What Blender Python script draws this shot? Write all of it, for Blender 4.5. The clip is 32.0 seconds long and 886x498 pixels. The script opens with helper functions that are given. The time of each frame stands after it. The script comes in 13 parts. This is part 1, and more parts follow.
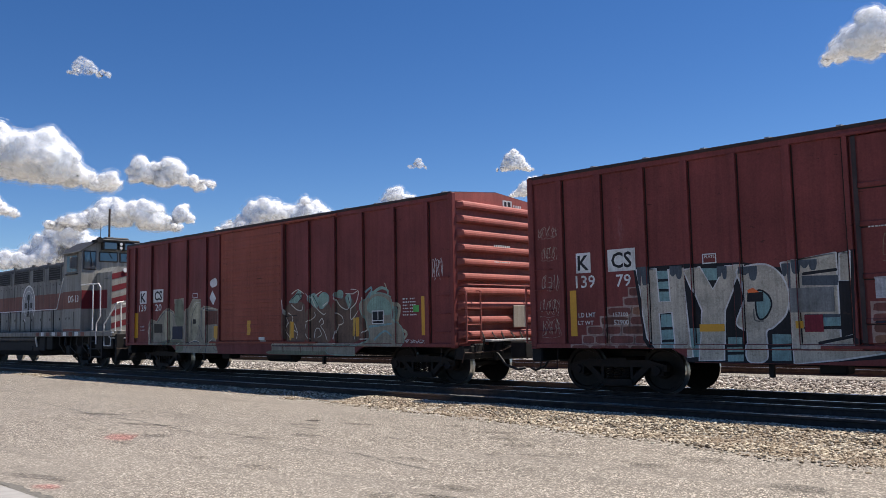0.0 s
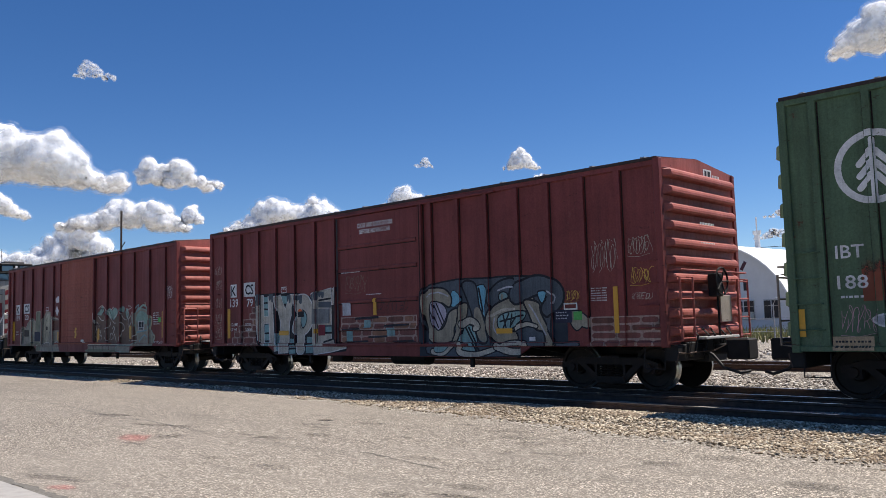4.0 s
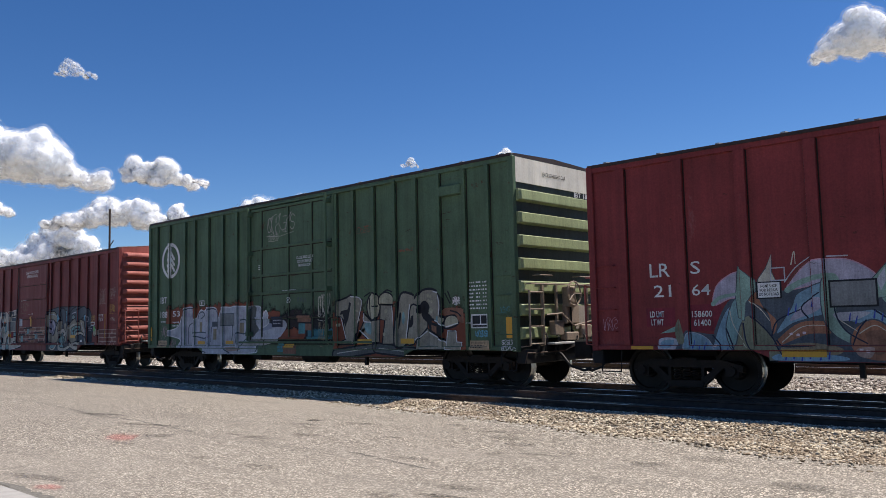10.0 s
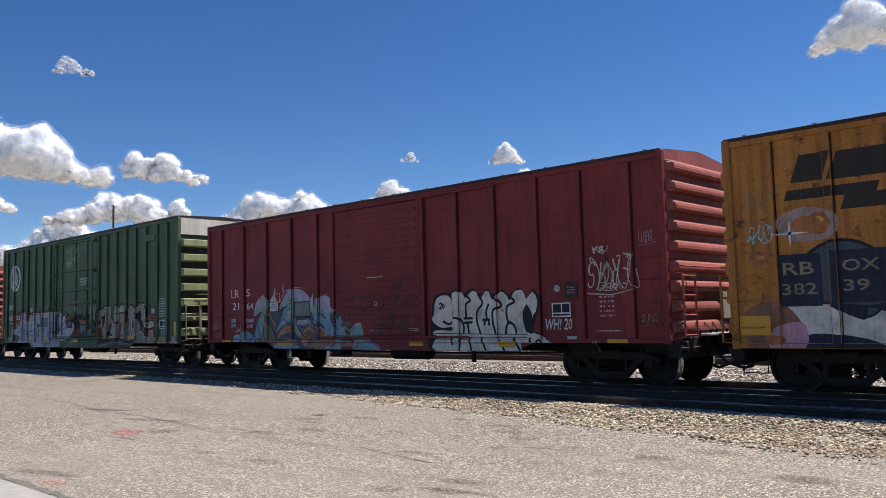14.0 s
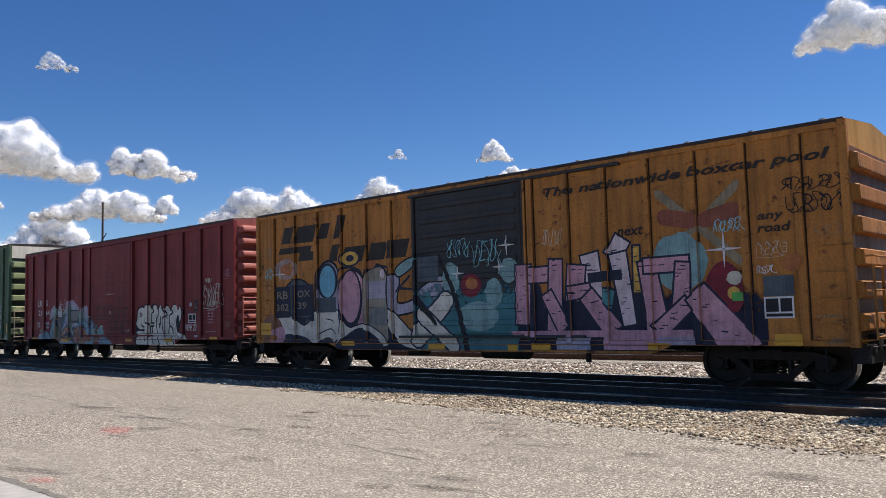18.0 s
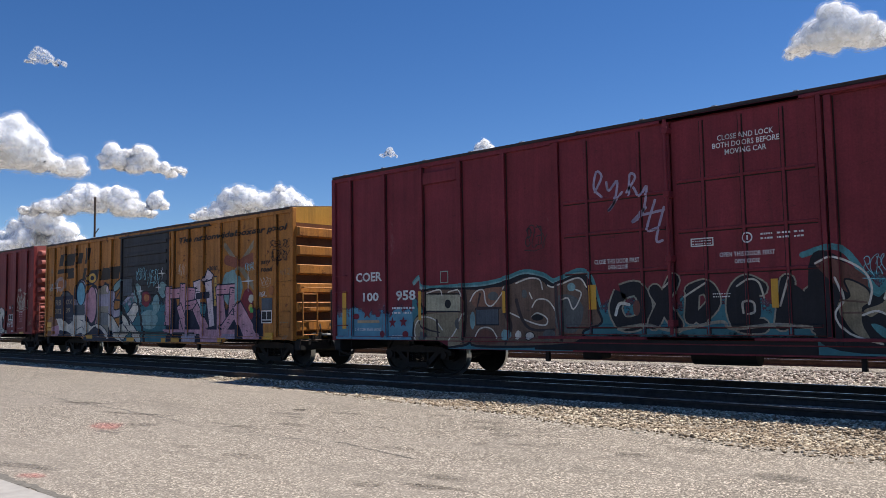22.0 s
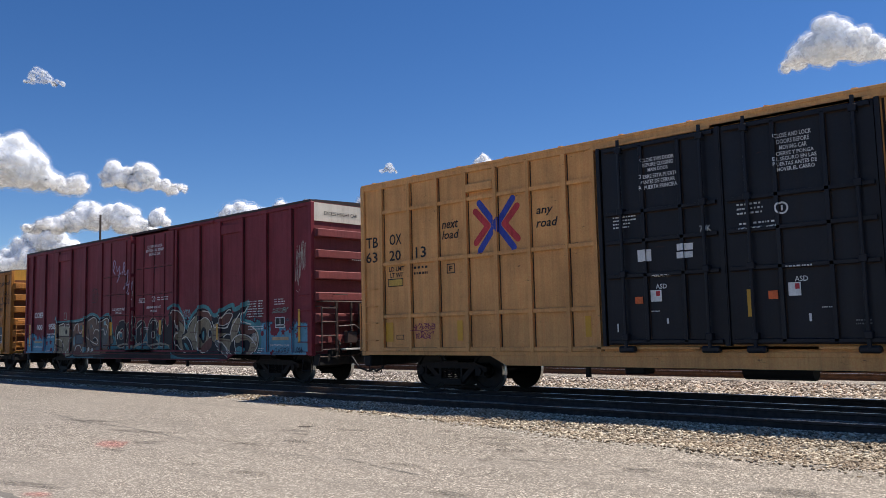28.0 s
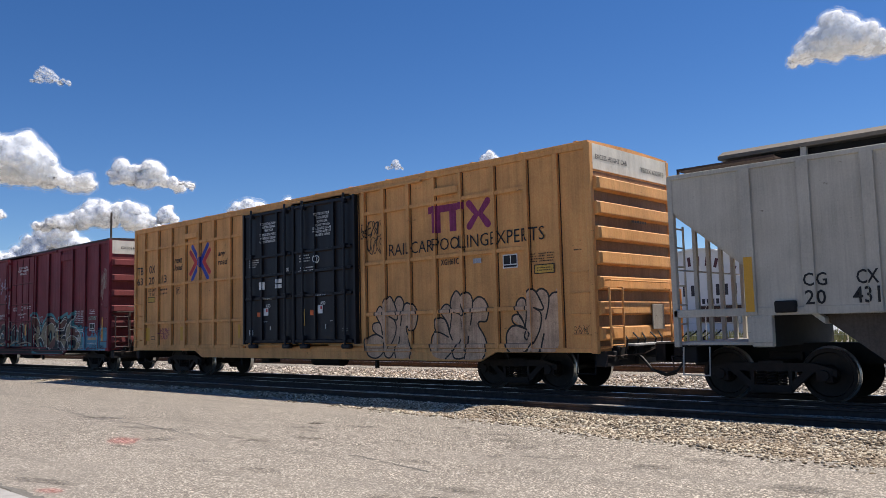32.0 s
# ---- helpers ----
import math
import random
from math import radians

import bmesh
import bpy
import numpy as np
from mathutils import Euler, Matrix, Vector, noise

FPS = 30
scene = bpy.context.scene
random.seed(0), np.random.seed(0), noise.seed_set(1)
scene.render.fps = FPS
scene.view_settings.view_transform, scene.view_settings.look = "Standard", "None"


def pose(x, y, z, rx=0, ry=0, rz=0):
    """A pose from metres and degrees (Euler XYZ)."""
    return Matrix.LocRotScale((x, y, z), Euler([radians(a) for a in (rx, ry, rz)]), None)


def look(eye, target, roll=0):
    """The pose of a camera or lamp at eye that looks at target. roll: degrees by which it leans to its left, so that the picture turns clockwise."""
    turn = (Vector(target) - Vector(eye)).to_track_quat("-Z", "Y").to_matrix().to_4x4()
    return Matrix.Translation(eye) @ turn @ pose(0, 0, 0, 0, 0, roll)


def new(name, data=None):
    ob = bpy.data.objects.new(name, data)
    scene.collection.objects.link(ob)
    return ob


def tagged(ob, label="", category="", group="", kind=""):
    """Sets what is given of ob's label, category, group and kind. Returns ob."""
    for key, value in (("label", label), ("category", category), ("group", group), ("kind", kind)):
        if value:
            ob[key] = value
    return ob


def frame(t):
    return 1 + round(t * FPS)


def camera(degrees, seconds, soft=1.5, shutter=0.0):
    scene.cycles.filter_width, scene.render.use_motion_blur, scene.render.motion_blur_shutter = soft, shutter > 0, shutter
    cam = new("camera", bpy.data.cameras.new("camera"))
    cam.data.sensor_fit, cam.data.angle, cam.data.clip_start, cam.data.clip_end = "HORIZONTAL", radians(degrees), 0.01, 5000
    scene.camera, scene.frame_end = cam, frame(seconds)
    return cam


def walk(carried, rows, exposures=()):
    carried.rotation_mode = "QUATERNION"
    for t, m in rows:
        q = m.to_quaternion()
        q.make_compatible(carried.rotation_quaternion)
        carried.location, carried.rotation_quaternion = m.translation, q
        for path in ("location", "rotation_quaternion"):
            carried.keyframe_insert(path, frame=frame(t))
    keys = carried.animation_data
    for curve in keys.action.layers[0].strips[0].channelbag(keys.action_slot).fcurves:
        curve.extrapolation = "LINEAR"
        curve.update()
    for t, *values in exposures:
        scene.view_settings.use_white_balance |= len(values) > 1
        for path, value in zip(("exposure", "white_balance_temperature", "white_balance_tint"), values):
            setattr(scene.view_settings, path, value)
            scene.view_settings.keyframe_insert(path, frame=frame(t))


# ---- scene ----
# Camera held by hand at the kerb; seconds and Euler degrees.
EYE = (0.0, 0.0, 1.55)
TURNS = (
    (0.0, 95.19, 1.17, 42.66),
    (0.5, 95.01, 1.19, 42.77),
    (1.0, 94.82, 1.27, 42.97),
    (1.5, 94.73, 1.32, 43.10),
    (2.0, 94.70, 1.37, 43.17),
    (2.5, 94.78, 1.47, 43.21),
    (3.0, 94.90, 1.54, 43.27),
    (3.5, 95.03, 1.56, 43.35),
    (5.5, 95.33, 1.51, 43.72),
    (6.0, 95.31, 1.58, 43.83),
    (6.5, 95.28, 1.62, 43.96),
    (7.0, 95.32, 1.61, 44.05),
    (7.5, 95.38, 1.58, 44.04),
    (8.0, 95.43, 1.53, 43.89),
    (8.5, 95.41, 1.48, 43.59),
    (9.0, 95.32, 1.39, 43.25),
    (9.5, 95.22, 1.33, 42.93),
    (10.0, 95.15, 1.31, 42.70),
    (10.5, 95.14, 1.32, 42.54),
    (11.0, 95.13, 1.38, 42.47),
    (11.5, 95.06, 1.47, 42.56),
    (12.0, 94.92, 1.53, 42.77),
    (12.5, 94.77, 1.55, 42.96),
    (13.0, 94.67, 1.54, 43.05),
    (13.5, 94.68, 1.52, 43.03),
    (14.0, 94.77, 1.57, 42.95),
    (14.5, 94.86, 1.63, 42.87),
    (16.5, 94.92, 1.71, 42.57),
    (17.0, 94.84, 1.66, 42.47),
    (17.5, 94.71, 1.63, 42.37),
    (18.0, 94.57, 1.52, 42.30),
    (18.5, 94.44, 1.45, 42.26),
    (19.0, 94.31, 1.36, 42.27),
    (19.5, 94.24, 1.28, 42.31),
    (20.0, 94.21, 1.27, 42.33),
    (20.5, 94.24, 1.24, 42.24),
    (21.0, 94.32, 1.13, 42.06),
    (21.5, 94.40, 1.02, 41.86),
    (22.0, 94.47, 0.95, 41.77),
    (22.5, 94.57, 0.92, 41.79),
    (23.0, 94.68, 0.98, 41.89),
    (23.5, 94.81, 1.09, 42.10),
    (24.0, 94.99, 1.16, 42.33),
    (24.5, 95.13, 1.31, 42.59),
    (25.0, 95.27, 1.41, 42.81),
    (25.5, 95.35, 1.43, 42.90),
    (27.5, 95.57, 1.29, 42.27),
    (28.0, 95.55, 1.34, 42.12),
    (28.5, 95.53, 1.38, 42.09),
    (29.0, 95.51, 1.43, 42.15),
    (29.5, 95.50, 1.45, 42.38),
    (30.0, 95.49, 1.49, 42.65),
    (30.5, 95.48, 1.48, 42.86),
    (31.0, 95.45, 1.49, 42.95),
    (31.5, 95.39, 1.47, 42.90),
    (32.0, 95.34, 1.44, 42.80),
)
cam = camera(57.21, 32.0, 0.8)
walk(cam, [(t, pose(*EYE, rx, ry, rz)) for t, rx, ry, rz in TURNS], [(0.0, 0.36, 6760, 12), (32.0, 0.36, 6760, 12)])

# How far the train has rolled to the west (-x) at each time.
ROLL = (
    (0.0, -0.000),
    (0.5, 1.589),
    (1.0, 3.183),
    (1.5, 4.785),
    (2.0, 6.404),
    (2.5, 8.042),
    (3.0, 9.697),
    (3.5, 11.369),
    (5.5, 18.157),
    (6.0, 19.911),
    (6.5, 21.697),
    (7.0, 23.514),
    (7.5, 25.350),
    (8.0, 27.200),
    (8.5, 29.050),
    (9.0, 30.874),
    (9.5, 32.657),
    (10.0, 34.432),
    (10.5, 36.218),
    (11.0, 37.998),
    (11.5, 39.772),
    (12.0, 41.553),
    (12.5, 43.343),
    (13.0, 45.108),
    (13.5, 46.875),
    (14.0, 48.643),
    (14.5, 50.396),
    (16.5, 57.216),
    (17.0, 58.944),
    (17.5, 60.688),
    (18.0, 62.424),
    (18.5, 64.151),
    (19.0, 65.870),
    (19.5, 67.598),
    (20.0, 69.349),
    (20.5, 71.122),
    (21.0, 72.894),
    (21.5, 74.656),
    (22.0, 76.396),
    (22.5, 78.128),
    (23.0, 79.848),
    (23.5, 81.560),
    (24.0, 83.267),
    (24.5, 84.945),
    (25.0, 86.612),
    (25.5, 88.283),
    (27.5, 94.948),
    (28.0, 96.561),
    (28.5, 98.158),
    (29.0, 99.747),
    (29.5, 101.330),
    (30.0, 102.894),
    (30.5, 104.455),
    (31.0, 105.993),
    (31.5, 107.524),
    (32.0, 109.043),
)

# ---- daylight: high summer sun behind the train, blue sky ----
SUN_DIR = Vector((0.25, 0.545, 1.0)).normalized()
world = bpy.data.worlds.new("sky")
scene.world = world
world.use_nodes = True
wn, wl = world.node_tree.nodes, world.node_tree.links
sky = wn.new("ShaderNodeTexSky")
sky.sky_type = "NISHITA"
sky.sun_disc = False
sky.sun_elevation = math.asin(SUN_DIR.z)
sky.sun_rotation = math.atan2(SUN_DIR.x, SUN_DIR.y)
sky.altitude = 1300
sky.air_density, sky.dust_density, sky.ozone_density = 0.9, 0.1, 4.0
deep = wn.new("ShaderNodeHueSaturation")
deep.inputs["Saturation"].default_value = 1.25
deep.inputs["Hue"].default_value = 0.507
wl.new(sky.outputs[0], deep.inputs["Color"])
wl.new(deep.outputs[0], wn["Background"].inputs[0])
wn["Background"].inputs[1].default_value = 0.089
lamp = bpy.data.lights.new("sun", "SUN")
lamp.energy, lamp.angle, lamp.color = 5.0, radians(0.53), (1.0, 0.955, 0.89)
sun = new("sun", lamp)
sun.matrix_world = look(SUN_DIR * 200, (0, 0, 0))


# ---- materials ----
def nodes_of(name):
    m = bpy.data.materials.new(name)
    m.use_nodes = True
    return m, m.node_tree.nodes, m.node_tree.links, m.node_tree.nodes["Principled BSDF"]


def noise_node(n, l, scale, detail=6, rough=0.6, stretch=(1, 1, 1), coords="Object"):
    tc, mp, nz = n.new("ShaderNodeTexCoord"), n.new("ShaderNodeMapping"), n.new("ShaderNodeTexNoise")
    mp.inputs["Scale"].default_value = stretch
    l.new(tc.outputs[coords], mp.inputs["Vector"])
    l.new(mp.outputs[0], nz.inputs["Vector"])
    nz.inputs["Scale"].default_value = scale
    nz.inputs["Detail"].default_value = detail
    nz.inputs["Roughness"].default_value = rough
    return nz.outputs["Fac"]


def ramp(n, l, fac, stops):
    r = n.new("ShaderNodeValToRGB")
    e = r.color_ramp.elements
    while len(e) < len(stops):
        e.new(0.5)
    for el, (p, c) in zip(e, stops):
        el.position = p
        el.color = (*c, 1) if len(c) == 3 else c
    l.new(fac, r.inputs[0])
    return r.outputs[0]


def mix(n, l, fac, a, b, blend="MIX"):
    m = n.new("ShaderNodeMix")
    m.data_type, m.blend_type = "RGBA", blend
    for sock, v in ((m.inputs[0], fac), (m.inputs[6], a), (m.inputs[7], b)):
        if isinstance(v, (int, float)):
            sock.default_value = v
        elif isinstance(v, tuple):
            sock.default_value = (*v[:3], 1)
        else:
            l.new(v, sock)
    return m.outputs[2]


def bump(n, l, fac, p, strength, dist):
    b = n.new("ShaderNodeBump")
    b.inputs["Strength"].default_value, b.inputs["Distance"].default_value = strength, dist
    l.new(fac, b.inputs["Height"])
    l.new(b.outputs[0], p.inputs["Normal"])


def scaled(c, k):
    return tuple(min(1.0, v * k) for v in c)


MATS = {}


def paint(name, col, rust=0.35, grime=0.5, rough=0.55):
    """Weathered railcar paint: fading, rain streaks, rust spots, dents."""
    if name in MATS:
        return MATS[name]
    m, n, l, p = nodes_of(name)
    fade = noise_node(n, l, 0.9, 4, 0.55)
    base = ramp(n, l, fade, [(0.3, scaled(col, 0.82)), (0.7, scaled(col, 1.16))])
    streak = noise_node(n, l, 1.0, 5, 0.65, (7, 7, 0.35))
    st = ramp(n, l, streak, [(0.45, (0, 0, 0)), (0.75, (1, 1, 1))])
    mul = n.new("ShaderNodeMath")
    mul.operation = "MULTIPLY"
    mul.inputs[1].default_value = grime * 0.55
    l.new(st, mul.inputs[0])
    c1 = mix(n, l, mul.outputs[0], base, (0.045, 0.035, 0.03))
    spots = noise_node(n, l, 3.2, 9, 0.72)
    sp = ramp(n, l, spots, [(0.70 - 0.12 * rust, (0, 0, 0)), (0.76 - 0.10 * rust, (1, 1, 1))])
    c2 = mix(n, l, sp, c1, (0.10, 0.035, 0.018))
    runs = noise_node(n, l, 1.0, 7, 0.75, (24, 24, 0.9))
    c2 = mix(n, l, 0.14, c2, ramp(n, l, runs, [(0.36, (0.2, 0.2, 0.2)), (0.5, (0.5, 0.5, 0.5)), (0.66, (0.78, 0.78, 0.78))]), "OVERLAY")
    scuff = noise_node(n, l, 1.0, 9, 0.8, (2.2, 2.2, 9))
    c2 = mix(n, l, ramp(n, l, scuff, [(0.635 - 0.03 * rust, (0, 0, 0)), (0.67 - 0.03 * rust, (0.85, 0.85, 0.85))]), c2, (0.055, 0.022, 0.014))
    chalk = noise_node(n, l, 1.7, 10, 0.8, (1, 1, 0.5), "Object")
    c2 = mix(n, l, ramp(n, l, chalk, [(0.62, (0, 0, 0)), (0.74, (0.35, 0.35, 0.35))]), c2, scaled(tuple(0.5 * v + 0.1 for v in col), 1.6))
    fine = noise_node(n, l, 30, 6, 0.75)
    c3 = mix(n, l, min(0.45, 0.12 + 0.5 * grime), c2, ramp(n, l, fine, [(0.3, (0.2, 0.2, 0.2)), (0.7, (0.8, 0.8, 0.8))]), "OVERLAY")
    l.new(c3, p.inputs["Base Color"])
    l.new(ramp(n, l, streak, [(0.3, (rough - 0.1,) * 3), (0.7, (rough + 0.15,) * 3)]), p.inputs["Roughness"])
    p.inputs["Specular IOR Level"].default_value = 0.22
    bump(n, l, noise_node(n, l, 2.2, 4, 0.5), p, 0.5, 0.03)
    MATS[name] = m
    return m


def plain(name, col, rough=0.6, metal=0.0, var=0.15, scale=8.0, bmp=0.15, bdist=0.004):
    if name in MATS:
        return MATS[name]
    m, n, l, p = nodes_of(name)
    f = noise_node(n, l, scale, 7, 0.65)
    l.new(ramp(n, l, f, [(0.3, scaled(col, 1 - var)), (0.7, scaled(col, 1 + var))]), p.inputs["Base Color"])
    p.inputs["Roughness"].default_value, p.inputs["Metallic"].default_value = rough, metal
    p.inputs["Specular IOR Level"].default_value = 0.35
    if bmp:
        bump(n, l, noise_node(n, l, scale * 5, 4, 0.6), p, bmp, bdist)
    MATS[name] = m
    return m


def spray(name, col, wear=0.5):
    """Spray paint and stencil paint on steel: thin, chipped and dusty."""
    if name in MATS:
        return MATS[name]
    m, n, l, p = nodes_of(name)
    f = noise_node(n, l, 2.4, 6, 0.65)
    base = ramp(n, l, f, [(0.28, scaled(col, 0.60)), (0.5, scaled(col, 0.98)), (0.72, scaled(col, 1.22))])
    runs = noise_node(n, l, 1.0, 7, 0.75, (20, 20, 0.8))
    base = mix(n, l, 0.3, base, ramp(n, l, runs, [(0.36, (0.15, 0.15, 0.15)), (0.5, (0.5, 0.5, 0.5)), (0.66, (0.8, 0.8, 0.8))]), "OVERLAY")
    worn = noise_node(n, l, 9, 9, 0.75)
    w = ramp(n, l, worn, [(0.62 - 0.08 * wear, (0, 0, 0)), (0.72 - 0.05 * wear, (1, 1, 1))])
    mul = n.new("ShaderNodeMath")
    mul.operation = "MULTIPLY"
    mul.inputs[1].default_value = 0.75 * wear
    l.new(w, mul.inputs[0])
    c = mix(n, l, mul.outputs[0], base, scaled(col, 0.35))
    c = mix(n, l, 0.35, c, ramp(n, l, noise_node(n, l, 34, 7, 0.75), [(0.32, (0.15, 0.15, 0.15)), (0.68, (0.85, 0.85, 0.85))]), "OVERLAY")
    chip = noise_node(n, l, 1.0, 9, 0.8, (3, 3, 8))
    c = mix(n, l, ramp(n, l, chip, [(0.62, (0, 0, 0)), (0.66, (0.7, 0.7, 0.7))]), c, (0.05, 0.035, 0.03))
    l.new(c, p.inputs["Base Color"])
    p.inputs["Roughness"].default_value = 0.6
    p.inputs["Specular IOR Level"].default_value = 0.3
    MATS[name] = m
    return m




def mist(name, col, strength=0.9):
    """Overspray that fades out upward in a ragged mist."""
    m, n, l, p = nodes_of(name)
    f = noise_node(n, l, 2.4, 6, 0.65)
    l.new(ramp(n, l, f, [(0.28, scaled(col, 0.7)), (0.72, scaled(col, 1.15))]), p.inputs["Base Color"])
    p.inputs["Roughness"].default_value = 0.65
    p.inputs["Specular IOR Level"].default_value = 0.15
    tc, sep = n.new("ShaderNodeTexCoord"), n.new("ShaderNodeSeparateXYZ")
    l.new(tc.outputs["Generated"], sep.inputs[0])
    add = n.new("ShaderNodeMath")
    add.operation = "MULTIPLY_ADD"
    l.new(noise_node(n, l, 3.0, 8, 0.7), add.inputs[0])
    add.inputs[1].default_value = 0.9
    l.new(sep.outputs["Z"], add.inputs[2])
    a = ramp(n, l, add.outputs[0], [(0.88, (1, 1, 1)), (1.32, (0, 0, 0))])
    mu = n.new("ShaderNodeMath")
    mu.operation = "MULTIPLY"
    mu.inputs[1].default_value = strength
    l.new(a, mu.inputs[0])
    l.new(mu.outputs[0], p.inputs["Alpha"])
    return m


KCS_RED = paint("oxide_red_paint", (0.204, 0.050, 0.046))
DOOR_RED = paint("faded_red_paint", (0.319, 0.082, 0.052))
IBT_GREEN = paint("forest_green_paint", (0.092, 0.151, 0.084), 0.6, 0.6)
# End paints are lighter copies of the side paints, with sunlight in the colour.
END_GREEN = paint("sunlit_green_end_paint", (0.300, 0.350, 0.175), 0.3)
END_RED = paint("sunlit_red_end_paint", (0.374, 0.110, 0.088), 0.3, 0.4)
END_MAROON = paint("sunlit_maroon_end_paint", (0.206, 0.052, 0.052), 0.3, 0.5)
LRS_RED = paint("brick_red_paint", (0.218, 0.036, 0.036), 0.15, 0.5)
RBOX_YEL = paint("rusty_yellow_paint", (0.467, 0.192, 0.042), 1.0, 1.0)
RBOX_DOOR = paint("black_door_paint", (0.045, 0.045, 0.047), 0.2, 0.6)
COER_RED = paint("maroon_paint", (0.203, 0.029, 0.039), 0.2, 0.5)
TBOX_YEL = paint("mustard_yellow_paint", (0.73, 0.365, 0.132), 0.15, 0.4)
TBOX_DOOR = paint("gloss_black_door_paint", (0.014, 0.015, 0.020), 0.0, 0.25, 0.42)
HOP_GREY = paint("light_grey_hopper_paint", (0.50, 0.465, 0.395), 0.0, 0.12)
# This dark brown holds both grime and the shade under the car body.
HOP_SHADE_GRIME = paint("grimy_shaded_hopper_paint", (0.10, 0.078, 0.062), 0.4, 0.8)
LOCO_GREY = paint("grey_engine_paint", (0.225, 0.22, 0.205), 0.35, 1.2)
LOCO_DARK = paint("sooty_engine_top", (0.06, 0.06, 0.062), 0.3, 0.8)
LOCO_LIGHT = paint("pale_grey_cab_paint", (0.275, 0.275, 0.255), 0.3, 1.0)
SKY_PANE = plain("windscreen_glass", (0.10, 0.14, 0.17), 0.03, 0.6, 0.05)
# Near-black green puts the shade between the end ribs into the wall colour.
END_SHADE = paint("shaded_green_paint", (0.035, 0.042, 0.034), 0.3, 0.5)
LOCO_RED = paint("red_engine_stripe", (0.15, 0.02, 0.028), 0.15, 0.6)
LOCO_ORANGE = paint("faded_red_stripe", (0.200, 0.075, 0.055), 0.2, 0.7)
ROOF_DARK = paint("sooty_roof_paint", (0.045, 0.032, 0.03), 0.5, 0.6)
ROOF_MET = paint("galvanised_roof", (0.48, 0.48, 0.47), 0.3, 0.6)
BLACK_STEEL = plain("sooty_black_steel", (0.013, 0.012, 0.012), 0.75, 0.0, 0.4, 5, 0.4)
TRUCK_MET = plain("oily_cast_steel", (0.024, 0.0165, 0.013), 0.7, 0.2, 0.4, 7, 0.5)
WHEEL_MET = plain("wheel_steel", (0.020, 0.0155, 0.013), 0.55, 0.5, 0.4, 6, 0.3)
TREAD_MET = plain("bright_wheel_tread", (0.55, 0.54, 0.52), 0.3, 1.0, 0.1, 20, 0.1)
RAIL_MET = plain("rusty_rail_steel", (0.075, 0.05, 0.04), 0.7, 0.3, 0.4, 8, 0.4)
RAIL_TOP = plain("polished_rail_head", (0.35, 0.34, 0.33), 0.28, 1.0, 0.15, 6, 0.1)
HOSE_RUB = plain("black_rubber", (0.02, 0.02, 0.02), 0.6)
TIE_WOOD = plain("creosoted_wood", (0.075, 0.055, 0.042), 0.85, 0.0, 0.4, 12, 0.5, 0.01)
# Dark line colour: rusty seams together with the shade painted in beside them.
SEAM_SHADE = plain("dark_seam_shade", (0.028, 0.017, 0.013), 0.8, 0, 0.5, 3)
# Weathered end gear, its tan lightened to carry the sunlight on it.
END_STEEL = paint("weathered_sunlit_end_steel", (0.30, 0.235, 0.18), 0.5, 0.6)
WHITE_ST = spray("white_stencil", (0.72, 0.72, 0.70), 0.35)
BLACK_ST = spray("black_stencil", (0.02, 0.02, 0.022), 0.3)
YEL_REF = plain("yellow_reflector", (0.66, 0.34, 0.03), 0.35, 0.0, 0.08, 30)
GEAR_DARK = paint("grimy_gear_steel", (0.075, 0.052, 0.046), 0.5, 0.6)
CREAM = paint("cream_height_panel", (0.74, 0.69, 0.58), 0.12, 0.35)


# ---- mesh helpers ----
def part(name, bm, material, parent, label="", smooth=False):
    """Links bm as one mesh object under parent."""
    me = bpy.data.meshes.new(name)
    bm.to_mesh(me)
    bm.free()
    for m in (material if isinstance(material, (list, tuple)) else (material,)):
        me.materials.append(m)
    if smooth:
        me.polygons.foreach_set("use_smooth", [True] * len(me.polygons))
    ob = new(name, me)
    ob.parent = parent
    if label:
        ob["label"] = label
    return ob


def shared(name, me, parent, m=None, label=""):
    ob = new(name, me)
    ob.parent = parent
    if m is not None:
        ob.matrix_basis = m
    if label:
        ob["label"] = label
    return ob


def thing(name, label, category, group="", kind="", at=(0, 0, 0)):
    ob = new(name)
    ob.location = at
    return tagged(ob, label, category, group, kind)


def box(bm, x0, x1, y0, y1, z0, z1, bev=0.0):
    r = bmesh.ops.create_cube(bm, size=1.0)
    vs = r["verts"]
    for v in vs:
        v.co = Vector((x0 if v.co.x < 0 else x1, y0 if v.co.y < 0 else y1, z0 if v.co.z < 0 else z1))
    if bev:
        es = list({e for v in vs for e in v.link_edges})
        bmesh.ops.bevel(bm, geom=es, offset=bev, segments=1, affect="EDGES", profile=0.5)
    return bm


def boxes(*specs, bev=0.0):
    bm = bmesh.new()
    for s in specs:
        box(bm, *s, bev=bev)
    return bm


def prism(bm, profile, axis, a, b):
    """Extrudes a profile of (p, q) pairs along an axis; p, q are the two other axes in order."""
    def at(p, q, s):
        return {"x": (s, p, q), "y": (p, s, q), "z": (p, q, s)}[axis]
    va = [bm.verts.new(at(p, q, a)) for p, q in profile]
    vb = [bm.verts.new(at(p, q, b)) for p, q in profile]
    n = len(profile)
    bm.faces.new(va)
    bm.faces.new(vb[::-1])
    for i in range(n):
        j = (i + 1) % n
        bm.faces.new((va[j], va[i], vb[i], vb[j]))
    return bm


def mend(bm):
    bmesh.ops.recalc_face_normals(bm, faces=bm.faces[:])
    return bm


